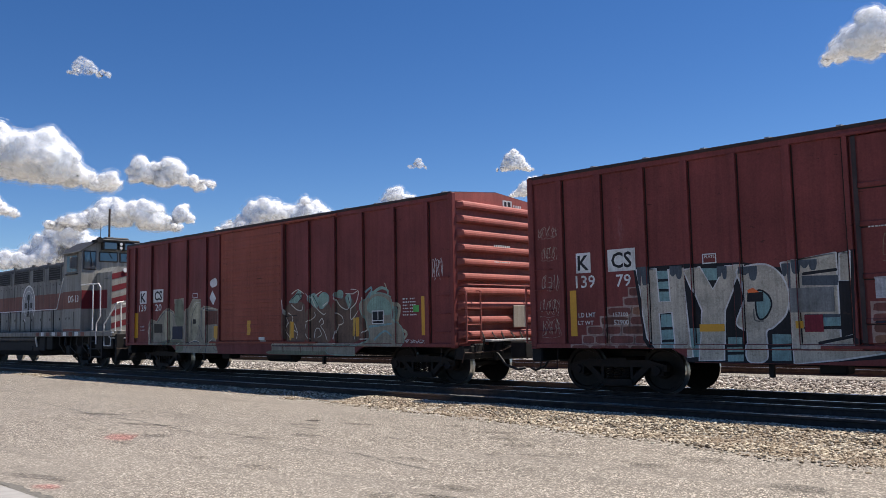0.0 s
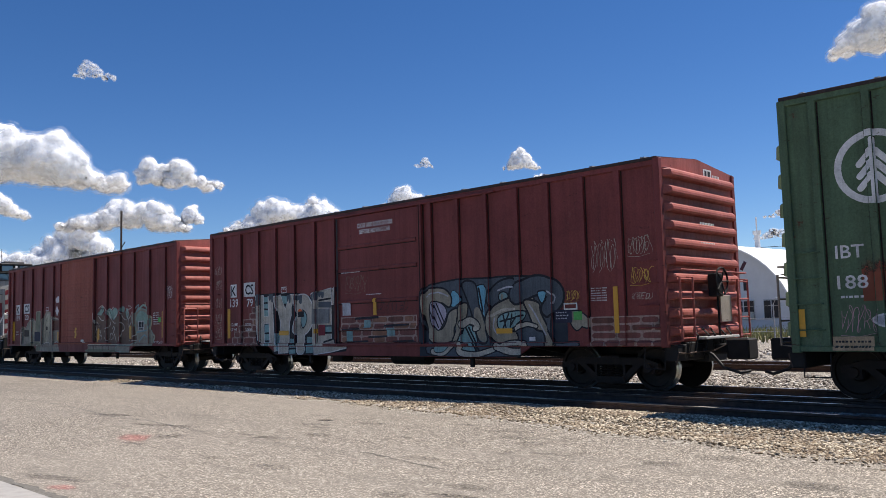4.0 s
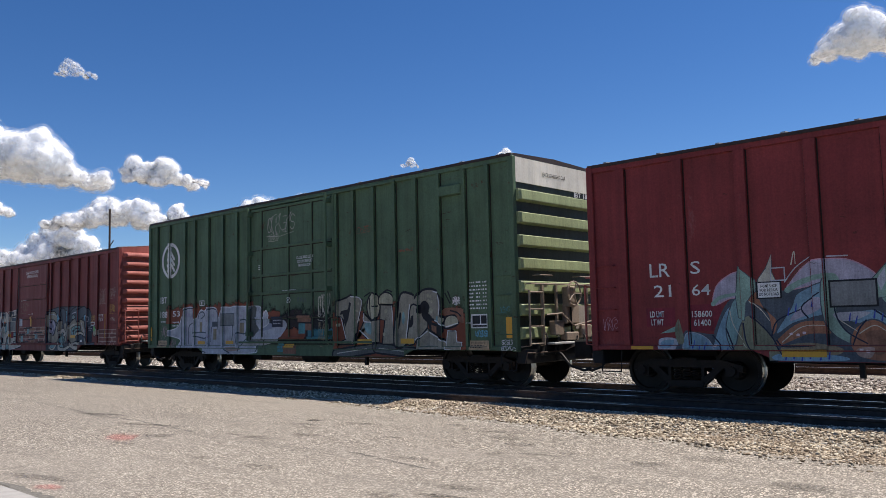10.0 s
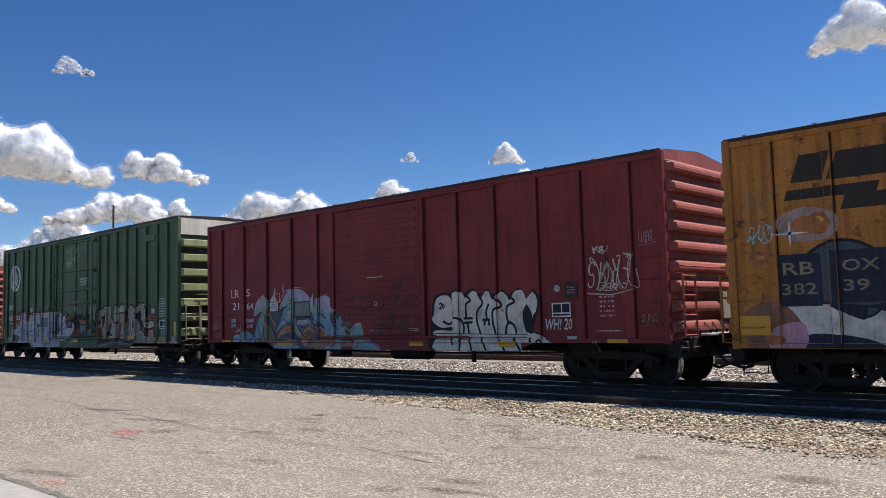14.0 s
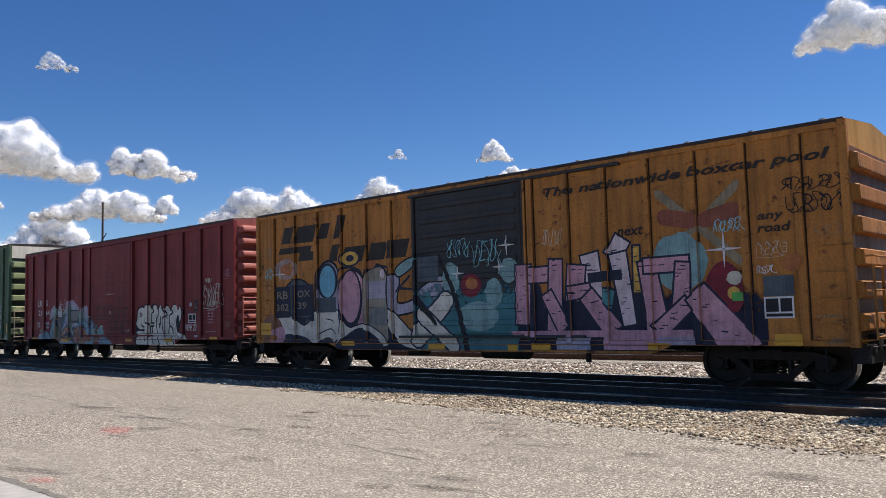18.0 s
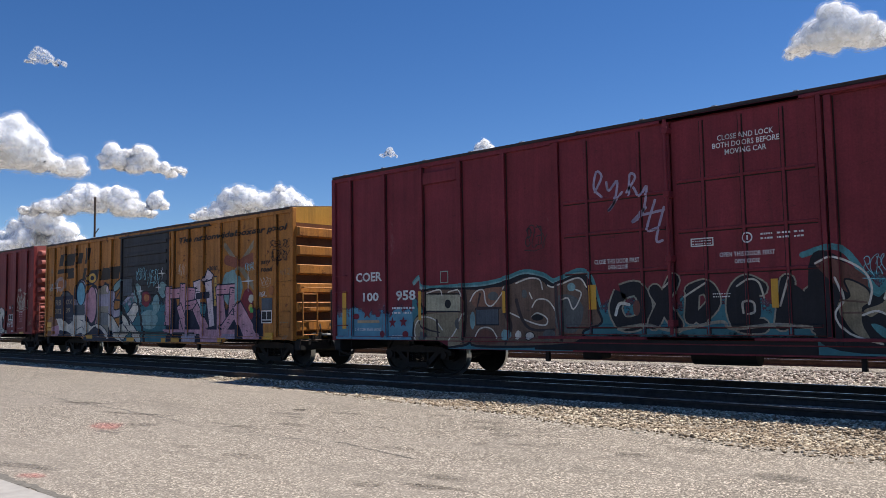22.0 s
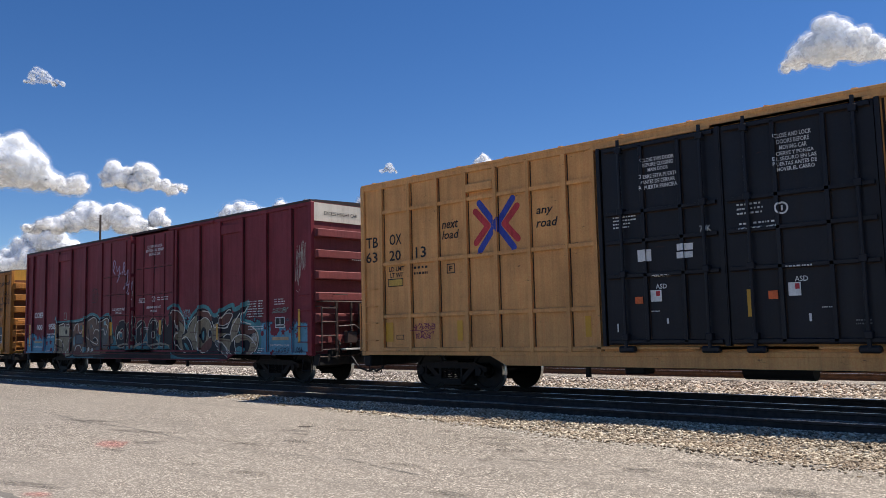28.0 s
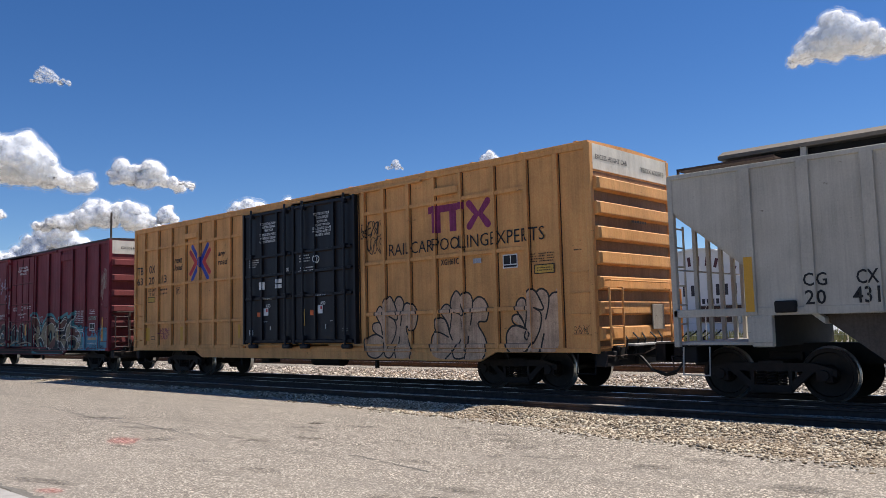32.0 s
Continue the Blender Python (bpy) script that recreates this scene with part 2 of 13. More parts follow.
def tube(bm, pts, r, sides=6):
    """A round bar along points."""
    pts = [Vector(p) for p in pts]
    rings = []
    for i, p in enumerate(pts):
        d = (pts[min(i + 1, len(pts) - 1)] - pts[max(i - 1, 0)]).normalized()
        u = d.orthogonal().normalized() if abs(d.z) > 0.9 else d.cross(Vector((0, 0, 1))).normalized()
        w = d.cross(u)
        rings.append([bm.verts.new(p + (u * math.cos(k * math.tau / sides) + w * math.sin(k * math.tau / sides)) * r) for k in range(sides)])
    for a, b in zip(rings, rings[1:]):
        for k in range(sides):
            bm.faces.new((a[k], a[(k + 1) % sides], b[(k + 1) % sides], b[k]))
    bm.faces.new(rings[0][::-1])
    bm.faces.new(rings[-1])
    return bm


def lathe(bm, prof, cx, cz, seg=28, mats=None):
    """Turns a profile of (y, radius) pairs about an axle along y."""
    rings = [[bm.verts.new((cx + r * math.sin(k * math.tau / seg), y, cz + r * math.cos(k * math.tau / seg))) for k in range(seg)] for y, r in prof]
    for i, (a, b) in enumerate(zip(rings, rings[1:])):
        for k in range(seg):
            f = bm.faces.new((a[k], a[(k + 1) % seg], b[(k + 1) % seg], b[k]))
            if mats:
                f.material_index = mats[i]
    bm.faces.new(rings[0][::-1])
    bm.faces.new(rings[-1])
    return bm


# ---- trucks, shared by all cars ----
TRACK_Y, RAIL_Z = 15.42, 0.09
WHEEL_R = 0.457


def wheelset_mesh(r=WHEEL_R):
    bm = bmesh.new()
    for s in (-1, 1):
        prof = [(0.66, 0.10), (0.66, r + 0.028), (0.695, r + 0.026), (0.71, r), (0.80, r - 0.006), (0.80, r - 0.075), (0.765, r - 0.09),
                (0.755, 0.17), (0.80, 0.14), (0.80, 0.085), (0.92, 0.075)]
        lathe(bm, [(s * y, q) for y, q in prof], 0, 0, 32, [0, 1, 1, 1, 0, 0, 0, 0, 0, 0])
    lathe(bm, [(-0.95, 0.07), (0.95, 0.07)], 0, 0, 12)
    mend(bm)
    me = bpy.data.meshes.new("wheelset")
    bm.to_mesh(me)
    bm.free()
    me.materials.append(WHEEL_MET)
    me.materials.append(TREAD_MET)
    return me


def sideframe_mesh(h=0.89):
    """Cast truck side frame with its bearing caps; axles h each way from the middle."""
    bm = bmesh.new()
    y0, y1 = -1.06, -0.93
    z = WHEEL_R
    top = [(-h - 0.2, z + 0.10), (-h + 0.16, z + 0.20), (h - 0.16, z + 0.20), (h + 0.2, z + 0.10), (h + 0.2, z - 0.02), (h - 0.2, z + 0.06), (-h + 0.2, z + 0.06), (-h - 0.2, z - 0.02)]
    prism(bm, top, "y", y0, y1)
    for s in (-1, 1):
        prism(bm, [(s * (h - 0.13), z + 0.08), (s * 0.33, z - 0.29), (s * 0.30, z - 0.16), (s * (h - 0.28), z + 0.1)], "y", y0 + 0.01, y1)
        prism(bm, [(s * 0.30, z - 0.2), (s * 0.36, z - 0.2), (s * 0.36, z + 0.12), (s * 0.30, z + 0.12)], "y", y0 + 0.005, y1)
        prism(bm, [(s * (h - 0.13), z - 0.1), (s * (h + 0.13), z - 0.1), (s * (h + 0.13), z + 0.12), (s * (h - 0.13), z + 0.12)], "y", y0 - 0.01, y1)
    prism(bm, [(-0.36, z - 0.30), (0.36, z - 0.30), (0.33, z - 0.18), (-0.33, z - 0.18)], "y", y0 - 0.02, y1)
    mend(bm)
    me = bpy.data.meshes.new("side_frame")
    bm.to_mesh(me)
    bm.free()
    me.materials.append(TRUCK_MET)
    return me


def spring_mesh():
    bm = bmesh.new()
    for k in range(3):
        pts = []
        for i in range(43):
            a = i / 42 * math.tau * 5
            pts.append((-0.19 + 0.19 * k + 0.075 * math.cos(a), -1.0 + 0.06 * math.sin(a), WHEEL_R - 0.18 + 0.24 * i / 42))
        tube(bm, pts, 0.016, 4)
    me = bpy.data.meshes.new("spring")
    bm.to_mesh(me)
    bm.free()
    me.materials.append(TRUCK_MET)
    return me


def cap_mesh():
    bm = bmesh.new()
    lathe(bm, [(-1.12, 0.05), (-1.12, 0.085), (-1.02, 0.10), (-0.9, 0.10)], 0, 0, 14)
    mend(bm)
    me = bpy.data.meshes.new("bearing_cap")
    bm.to_mesh(me)
    bm.free()
    me.materials.append(TRUCK_MET)
    return me


def bolster_mesh():
    bm = boxes((-0.22, 0.22, -1.04, 1.04, WHEEL_R + 0.07, WHEEL_R + 0.24), (-0.3, 0.3, -0.3, 0.3, WHEEL_R + 0.2, WHEEL_R + 0.36),
               (-0.55, -0.5, -0.8, 0.8, WHEEL_R - 0.12, WHEEL_R + 0.02), (0.5, 0.55, -0.8, 0.8, WHEEL_R - 0.12, WHEEL_R + 0.02), bev=0.01)
    me = bpy.data.meshes.new("bolster")
    bm.to_mesh(me)
    bm.free()
    me.materials.append(TRUCK_MET)
    return me


WHEELSET, SIDEFRAME, SPRINGS, CAP, BOLSTER = wheelset_mesh(), sideframe_mesh(), spring_mesh(), cap_mesh(), bolster_mesh()
TRAIN, AXLES = [], []
AXLE_H = 0.89


def truck(car, x):
    b = shared("truck", BOLSTER, car, pose(x, 0, 0), "black cast steel two-axle truck")
    for rz in (0, 180):
        shared("side_frame", SIDEFRAME, b, pose(0, 0, 0, 0, 0, rz))
        shared("spring", SPRINGS, b, pose(0, 0, 0, 0, 0, rz))
        for dx in (-AXLE_H, AXLE_H):
            shared("bearing_cap", CAP, b, pose(dx if rz == 0 else -dx, 0, WHEEL_R, 0, 0, rz))
    for dx in (-AXLE_H, AXLE_H):
        w = shared("wheelset", WHEELSET, b, pose(dx, 0, WHEEL_R))
        AXLES.append((w, dx))
    return b


# ---- surfaces painted on a car's side follow its posts and doors ----
HALF = 1.64
SLOPE = 0.012


class Side:
    """The near side of a car: its plane and what stands proud of it (x0, x1, z0, z1, height)."""

    def __init__(self, car, half=HALF):
        self.car, self.half, self.bumps, self.low, self.high, self.foot = car, half, [], 0.0015, 0.012, None

    def add(self, x0, x1, z0, z1, h):
        self.bumps.append((x0, x1, z0, z1, h))

    def depth(self, x, z):
        d = 0.0
        for x0, x1, z0, z1, h in self.bumps:
            if x0 <= x <= x1 and z0 <= z <= z1:
                k = min(1.0, (x - x0) / SLOPE, (x1 - x) / SLOPE, (z - z0) / SLOPE, (z1 - z) / SLOPE)
                d = max(d, h * max(0.0, k))
        return d

    def take(self, layer, thick):
        """The next free coat of paint: layers under 4 lie below stencils and plates."""
        if layer < 4:
            self.low += thick
            return self.low - thick
        self.high += thick
        return self.high - thick

    def drape(self, name, bm, material, layer=1, label="", parent=None, base=None):
        if not bm.verts:
            bm.free()
            return None
        xs, zs = [v.co.x for v in bm.verts], [v.co.z for v in bm.verts]
        xa, xb, za, zb = min(xs), max(xs), min(zs), max(zs)
        cx, cz = set(), set()
        for x0, x1, z0, z1, h in self.bumps:
            if x1 < xa or x0 > xb or z1 < za or z0 > zb:
                continue
            cx.update(round(c, 4) for c in (x0, x0 + SLOPE, x1 - SLOPE, x1) if xa < c < xb)
            cz.update(round(c, 4) for c in (z0, z0 + SLOPE, z1 - SLOPE, z1) if za < c < zb)
        for c in sorted(cx):
            bmesh.ops.bisect_plane(bm, geom=bm.verts[:] + bm.edges[:] + bm.faces[:], plane_co=(c, 0, 0), plane_no=(1, 0, 0), dist=1e-5)
        for c in sorted(cz):
            bmesh.ops.bisect_plane(bm, geom=bm.verts[:] + bm.edges[:] + bm.faces[:], plane_co=(0, 0, c), plane_no=(0, 0, 1), dist=1e-5)
        if self.foot:
            L, sill, low, b0, b1 = self.foot
            for co, no in (((0, 0, sill), (0, 0, 1)), ((0, 0, low), (0, 0, 1)), ((b0, 0, 0), (1, 0, 0)), ((b1, 0, 0), (1, 0, 0)), ((0.002, 0, 0), (1, 0, 0)), ((L - 0.002, 0, 0), (1, 0, 0))):
                if (xa < co[0] < xb) if no[0] else (za < co[2] < zb):
                    bmesh.ops.bisect_plane(bm, geom=bm.verts[:] + bm.edges[:] + bm.faces[:], plane_co=co, plane_no=no, dist=1e-5)
            out = []
            for f in bm.faces:
                c = f.calc_center_median()
                if c.x < 0 or c.x > L or c.z < (low if b0 < c.x < b1 else sill):
                    out.append(f)
            bmesh.ops.delete(bm, geom=out, context="FACES")
            if not bm.faces:
                bm.free()
                return None
        top = max(v.co.y for v in bm.verts)
        off = self.take(layer, 0.00012 + top) if base is None else base
        for v in bm.verts:
            v.co.y = -(self.half + self.depth(v.co.x, v.co.z) + off + v.co.y)
        return part(name, bm, material, parent or self.car, label)


# ---- boxcars ----
def trapezoid_post(x, z0, z1, y, w, h, sgn):
    """An upright pressed post on the side at y, proud by h."""
    s, g, t = 0.006, min(0.05, w * 0.33), 0.014
    bm = bmesh.new()
    prof = [(x - w / 2 + g, y - 0.004), (x - w / 2 + g, y + h - t), (x - w / 2, y + h - t), (x - w / 2 + s, y + h),
            (x + w / 2 - s, y + h), (x + w / 2, y + h - t), (x + w / 2 - g, y + h - t), (x + w / 2 - g, y - 0.004)]
    prism(bm, [(p, sgn * q) for p, q in prof], "z", z0, z1)
    return mend(bm)


def end_rib(z, h, d, x, sgn, half=1.5, flat=False):
    """One pressed rib across the end wall, with closed tapering ends."""
    bm = bmesh.new()
    if flat:
        prof = [(0.0, -h / 2), (d * 0.6, -h * 0.46), (d * 0.97, -h * 0.40), (d, -h * 0.34), (d * 0.93, h * 0.38), (d * 0.8, h * 0.44), (0.0, h / 2)]
    else:
        prof = [(0.0, -h / 2), (d * 0.8, -h * 0.40), (d, -h * 0.22), (d * 0.98, 0.0), (d * 0.84, h * 0.22), (d * 0.55, h * 0.40), (0.0, h / 2)]
    rings = []
    ends = ((-half - 0.06, 0.75), (-half, 1.0), (half, 1.0), (half + 0.06, 0.75)) if flat else ((-half, 0.02), (-half + 0.12, 1.0), (half - 0.12, 1.0), (half, 0.02))
    for y, k in ends:
        rings.append([bm.verts.new((x + sgn * (p * k - 0.003), y, z + q)) for p, q in prof])
    for a, b in zip(rings, rings[1:]):
        for i in range(len(prof) - 1):
            bm.faces.new((a[i], a[i + 1], b[i + 1], b[i]))
    for r in (rings[0], rings[-1]):
        bm.faces.new(r)
    return mend(bm)


def ladder(car, x, y0, y1, z0, z1, rungs, mat, d):
    """An end or side ladder: two stiles and round rungs; runs along y at x."""
    bm = bmesh.new()
    for y in (y0, y1):
        tube(bm, [(x - d, y, z0), (x, y, z0 + 0.02), (x, y, z1 - 0.02), (x - d, y, z1)], 0.022)
    lad = part("ladder", bm, mat, car, "steel rung ladder")
    for i in range(rungs):
        z = z0 + 0.06 + (z1 - z0 - 0.12) * i / (rungs - 1)
        part("rung", tube(bmesh.new(), [(x, y0, z), (x, y1, z)], 0.017), mat, lad)


def grab_iron(car, x0, x1, y, z, mat, out=0.07):
    s = -1 if y < 0 else 1
    bm = tube(bmesh.new(), [(x0, y, z), (x0, y + s * out, z), (x1, y + s * out, z), (x1, y, z)], 0.012)
    part("grab_iron", bm, mat, car)


def brake_wheel(car, x, y, z, mat):
    bm = bmesh.new()
    n = 20
    tube(bm, [(x, y + 0.27 * math.cos(i * math.tau / n), z + 0.27 * math.sin(i * math.tau / n)) for i in range(n + 1)], 0.02)
    for i in range(5):
        a = i * math.tau / 5
        tube(bm, [(x, y, z), (x + 0.02, y + 0.27 * math.cos(a), z + 0.27 * math.sin(a))], 0.013, 4)
    w = part("brake_wheel", bm, mat, car, "round spoked hand brake wheel")
    bm = boxes((x - 0.22, x - 0.05, y - 0.16, y + 0.16, z - 0.3, z + 0.16), bev=0.02)
    part("brake_housing", bm, mat, w)
    bm = tube(bmesh.new(), [(x - 0.1, y, z - 0.3), (x - 0.1, y + 0.02, z - 1.25)], 0.02, 5)
    part("chain", bm, BLACK_STEEL, w)


def coupler(car, x, sgn):
    z = 0.80
    bm = boxes((min(x, x + sgn * 0.62), max(x, x + sgn * 0.62), -0.13, 0.13, z - 0.1, z + 0.1),
               (min(x + sgn * 0.5, x + sgn * 0.95), max(x + sgn * 0.5, x + sgn * 0.95), -0.24, 0.20, z - 0.20, z + 0.20), bev=0.03)
    c = part("coupler", bm, BLACK_STEEL, car, "cast knuckle coupler")
    bm = tube(bmesh.new(), [(x + sgn * 0.12, -0.45, z + 0.0), (x + sgn * 0.35, -0.5, z - 0.10), (x + sgn * 0.55, -0.48, z - 0.34),
                            (x + sgn * 0.85, -0.42, z - 0.44), (x + sgn * 1.02, -0.36, z - 0.40)], 0.03, 7)
    part("air_hose", bm, HOSE_RUB, c, "black rubber brake hose", True)
    bm = tube(bmesh.new(), [(x + sgn * 0.1, -1.5, z - 0.25), (x + sgn * 0.16, -1.48, z - 0.02), (x + sgn * 0.16, -1.3, z - 0.04), (x + sgn * 0.3, -0.3, z - 0.02), (x + sgn * 0.5, -0.1, z + 0.1)], 0.014, 5)
    bm2 = bmesh.new()
    for k in range(5):
        tube(bm2, [(x + sgn * 0.18, -0.9 + 0.36 * k, z - 0.1), (x + sgn * (0.26 + 0.05 * (k % 2)), -0.88 + 0.36 * k, z + 0.28), (x + sgn * 0.12, -0.8 + 0.36 * k, z + 0.42)], 0.02, 5)
    part("end_bracket", bm2, BLACK_STEEL, c)
    part("draft_casting", boxes((*sorted((x - sgn * 0.1, x + sgn * 0.22)), -0.42, 0.42, z - 0.24, z + 0.2), (*sorted((x, x + sgn * 0.16)), -1.1, -0.7, z - 0.12, z + 0.16), bev=0.02), BLACK_STEEL, c)
    part("uncoupling_lever", bm, RAIL_MET, c, "bent steel uncoupling rod")


def underframe(car, L, sill, t0, t1):
    bm = boxes((0.1, L - 0.1, -0.22, 0.22, 0.62, sill + 0.1), (0.05, L - 0.05, -1.5, 1.5, sill + 0.1, sill + 0.22))
    part("underframe", bm, BLACK_STEEL, car, "sooty centre sill and floor")
    n = 8
    for i in range(n):
        x = t0 + 1.6 + (t1 - t0 - 3.2) * i / (n - 1)
        bm = bmesh.new()
        prism(bm, [(-1.5, sill + 0.1), (-1.5, sill - 0.02), (-0.2, 0.66), (0.2, 0.66), (1.5, sill - 0.02), (1.5, sill + 0.1)], "x", x - 0.05, x + 0.05)
        part("cross_bearer", mend(bm), BLACK_STEEL, car)
    m = (t0 + t1) / 2
    bm = bmesh.new()
    tube(bm, [(m - 0.1, -0.95, 0.62), (m + 1.1, -0.95, 0.62)], 0.2, 14)
    part("air_reservoir", bm, BLACK_STEEL, car, "black brake air tank", False)
    bm = boxes((m - 2.4, m - 1.95, -1.2, -0.8, 0.48, 0.86), bev=0.03)
    part("brake_valve", bm, BLACK_STEEL, car)
    bm = tube(bmesh.new(), [(t0 + 0.9, -0.5, 0.62), (m - 1.5, -0.7, 0.6), (m + 1.5, -0.55, 0.58), (t1 - 0.9, -0.5, 0.62)], 0.025, 5)
    part("brake_rod", bm, BLACK_STEEL, car)
    for x in (m - 3.1, m + 2.9):
        part("bracket", boxes((x - 0.04, x + 0.04, -1.42, -1.34, 0.42, sill)), BLACK_STEEL, car)


def roof(car, L, eave, rise, mat, seam_mat, seams, flat=False):
    bm = bmesh.new()
    e, hw = eave, 1.63
    prism(bm, [(-hw, e - 0.03), (-hw, e + 0.05), (-hw + 0.2, e + 0.07), (0, e + rise), (hw - 0.2, e + 0.07), (hw, e + 0.05), (hw, e - 0.03)], "x", 0.02, L - 0.02)
    r = part("roof", mend(bm), mat, car, "weathered steel roof sheets")
    for i in range(seams):
        x = 0.35 + (L - 0.7) * i / (seams - 1)
        bm = bmesh.new()
        prism(bm, [(-hw + 0.06, e + 0.06), (-hw + 0.06, e + 0.095), (-hw + 0.2, e + 0.11), (0, e + rise + 0.035), (hw - 0.2, e + 0.11), (hw - 0.06, e + 0.095), (hw - 0.06, e + 0.06)], "x", x - 0.04, x + 0.04)
        part("roof_seam", mend(bm), seam_mat, r)


def boxcar(label, x0, x1, eave, sill, posts, mat, end_mat, roof_mat, seam_mat, ribs, rib_h, top_panel=0.0, top_mat=None, rise=0.2,
           post_w=0.14, post_h=0.075, low_sill=0.72, wheel_end=True, trucks=(1.6, 1.6), end_top=None, belly=None, brake=True, wall_mat=None, rib_d=0.15, rib_top=0.0, flat_ribs=False, hardware=None, recess=None):
    """A boxcar from x0 to x1 along the train; heights are above the rail. Returns the car and its near side."""
    L = x1 - x0
    car = thing("boxcar", label, "freight car", "boxcars of the passing train")
    car.location = (x0, TRACK_Y, RAIL_Z)
    TRAIN.append((car, x0))
    half = 1.61
    side = Side(car, half)
    for s, nm in ((-1, "side_wall"), (1, "side_wall")):
        part(nm, boxes((0.03, L - 0.03, min(s * half, s * (half - 0.05)), max(s * half, s * (half - 0.05)), sill + 0.004, eave)), mat, car)
    # top chord and sill
    for s in (-1, 1):
        ya, yb = sorted((s * (half - 0.02), s * (half + 0.045)))
        part("eave_rail", boxes((0.0, L, ya, yb, eave - 0.11, eave + 0.03), bev=0.008), mat, car)
        part("side_sill", boxes((0.0, L, ya, yb, sill, sill + 0.09), bev=0.008), mat, car)
        part("roof_edge", boxes((0.0, L, *sorted((s * (half + 0.02), s * (half + 0.058))), eave - 0.012, eave + 0.052), bev=0.006), roof_mat, car, "weathered roof edge strip")
        b0, b1 = belly or (trucks[0] + 1.5, L - trucks[1] - 1.5)
        bm = bmesh.new()
        prism(bm, [(b0, sill + 0.01), (b0 + 0.45, low_sill), (b1 - 0.45, low_sill), (b1, sill + 0.01)], "y", *sorted((s * (half - 0.04), s * (half + 0.03))))
        part("belly_sill", mend(bm), mat, car)
    side.add(0.0, L, sill, sill + 0.09, 0.045)
    side.add(0.0, L, eave - 0.11, eave + 0.03, 0.045)
    side.add(b0 + 0.2, b1 - 0.2, low_sill - 0.1, sill + 0.001, 0.03)
    side.foot = (L, sill, low_sill + 0.01, b0 + 0.3, b1 - 0.3)
    for x in posts:
        for s in (-1, 1):
            part("side_post", trapezoid_post(x, sill + 0.09, eave - 0.11, half, post_w, post_h, s), mat, car)
        # Dark strips paint the seam and its shade along each side of the post.
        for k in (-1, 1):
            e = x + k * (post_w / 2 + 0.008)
            part("seam_shade", boxes((e - 0.011, e + 0.011, -(half + 0.006), -(half - 0.002), sill + 0.1, eave - 0.12)), SEAM_SHADE, car)
        side.add(x - post_w / 2, x + post_w / 2, sill + 0.02, eave - 0.05, post_h)
    # ends
    top = eave + (end_top if end_top is not None else 0.04)
    for x, s in ((0.0, -1), (L, 1)):
        bm = bmesh.new()
        hw = half + 0.03
        if end_top is None:
            prof = [(-hw, sill), (hw, sill), (hw, eave + 0.02), (hw - 0.15, eave + 0.05), (0, eave + rise - 0.01), (-hw + 0.15, eave + 0.05), (-hw, eave + 0.02)]
        else:
            prof = [(-hw, sill), (hw, sill), (hw, top), (-hw, top)]
        prism(bm, prof, "x", *sorted((x, x - s * 0.05)))
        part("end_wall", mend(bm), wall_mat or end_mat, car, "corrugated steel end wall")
        for sy in (-1, 1):
            ya, yb = sorted((sy * (half - 0.07), sy * (half + 0.06)))
            part("corner_post", boxes((*sorted((x - s * 0.10, x + s * 0.035)), ya, yb, sill - 0.02, top - 0.01), bev=0.012), mat, car)
        z0, z1 = sill + 0.12, eave - top_panel - 0.06 - rib_top
        pitch = (z1 - z0) / ribs
        # The recess sheet paints in the shade between the end ribs.
        if recess:
            part("recess_shade", boxes((*sorted((x - s * 0.002, x + s * 0.008)), -1.52, 1.52, z0, z1)), recess, car, "dark sheet painting in the shade between the end ribs")
        for i in range(ribs):
            part("end_rib", end_rib(z0 + pitch * (i + 0.5), pitch * rib_h, rib_d, x + s * 0.004, s, 1.5, flat_ribs or bool(top_panel)), end_mat, car)
        if top_panel:
            part("height_panel", boxes((*sorted((x + s * 0.002, x + s * 0.03)), -half + 0.05, half - 0.05, eave - top_panel - 0.02, top - 0.02)), top_mat, car, "cream painted panel under the roof")
        e = x + s * 0.26
        for y0, y1 in ((-1.5, -1.0), (1.0, 1.5)):
            ladder(car, e, y0, y1, sill + 0.08, sill + 1.3, 4, hardware or end_mat, s * 0.24)
        bm = tube(bmesh.new(), [(x, -1.45, sill + 1.42), (e, -1.45, sill + 1.42), (e, 1.45, sill + 1.42), (x, 1.45, sill + 1.42)], 0.018)
        part("hand_rail", bm, hardware or end_mat, car)
        if hardware:
            for y0, y1, za, zb, d in ((-0.12, 0.42, 0.55, 0.98, 0.24), (-0.62, -0.25, 0.30, 0.62, 0.28), (0.5, 0.92, 0.22, 0.52, 0.24), (-0.2, 0.3, 0.18, 0.36, 0.3)):
                part("brake_rigging", boxes((*sorted((x + s * 0.12, x + s * d)), y0, y1, sill + za, sill + zb), bev=0.02), hardware, car, "weathered brake gear box")
            for y0, y1, za, zb in ((-0.95, -0.88, 0.1, 1.42), (0.82, 0.88, 0.1, 1.42), (-0.42, -0.36, 0.6, 1.42)):
                part("gear_post", boxes((*sorted((x + s * 0.15, x + s * 0.2)), y0, y1, sill + za, sill + zb)), hardware, car)
            part("brake_lever", tube(bmesh.new(), [(x + s * 0.3, -0.95, sill + 0.75), (x + s * 0.32, -0.4, sill + 0.78), (x + s * 0.3, 0.1, sill + 0.5), (x + s * 0.3, 0.85, sill + 0.6)], 0.02, 5), hardware, car)
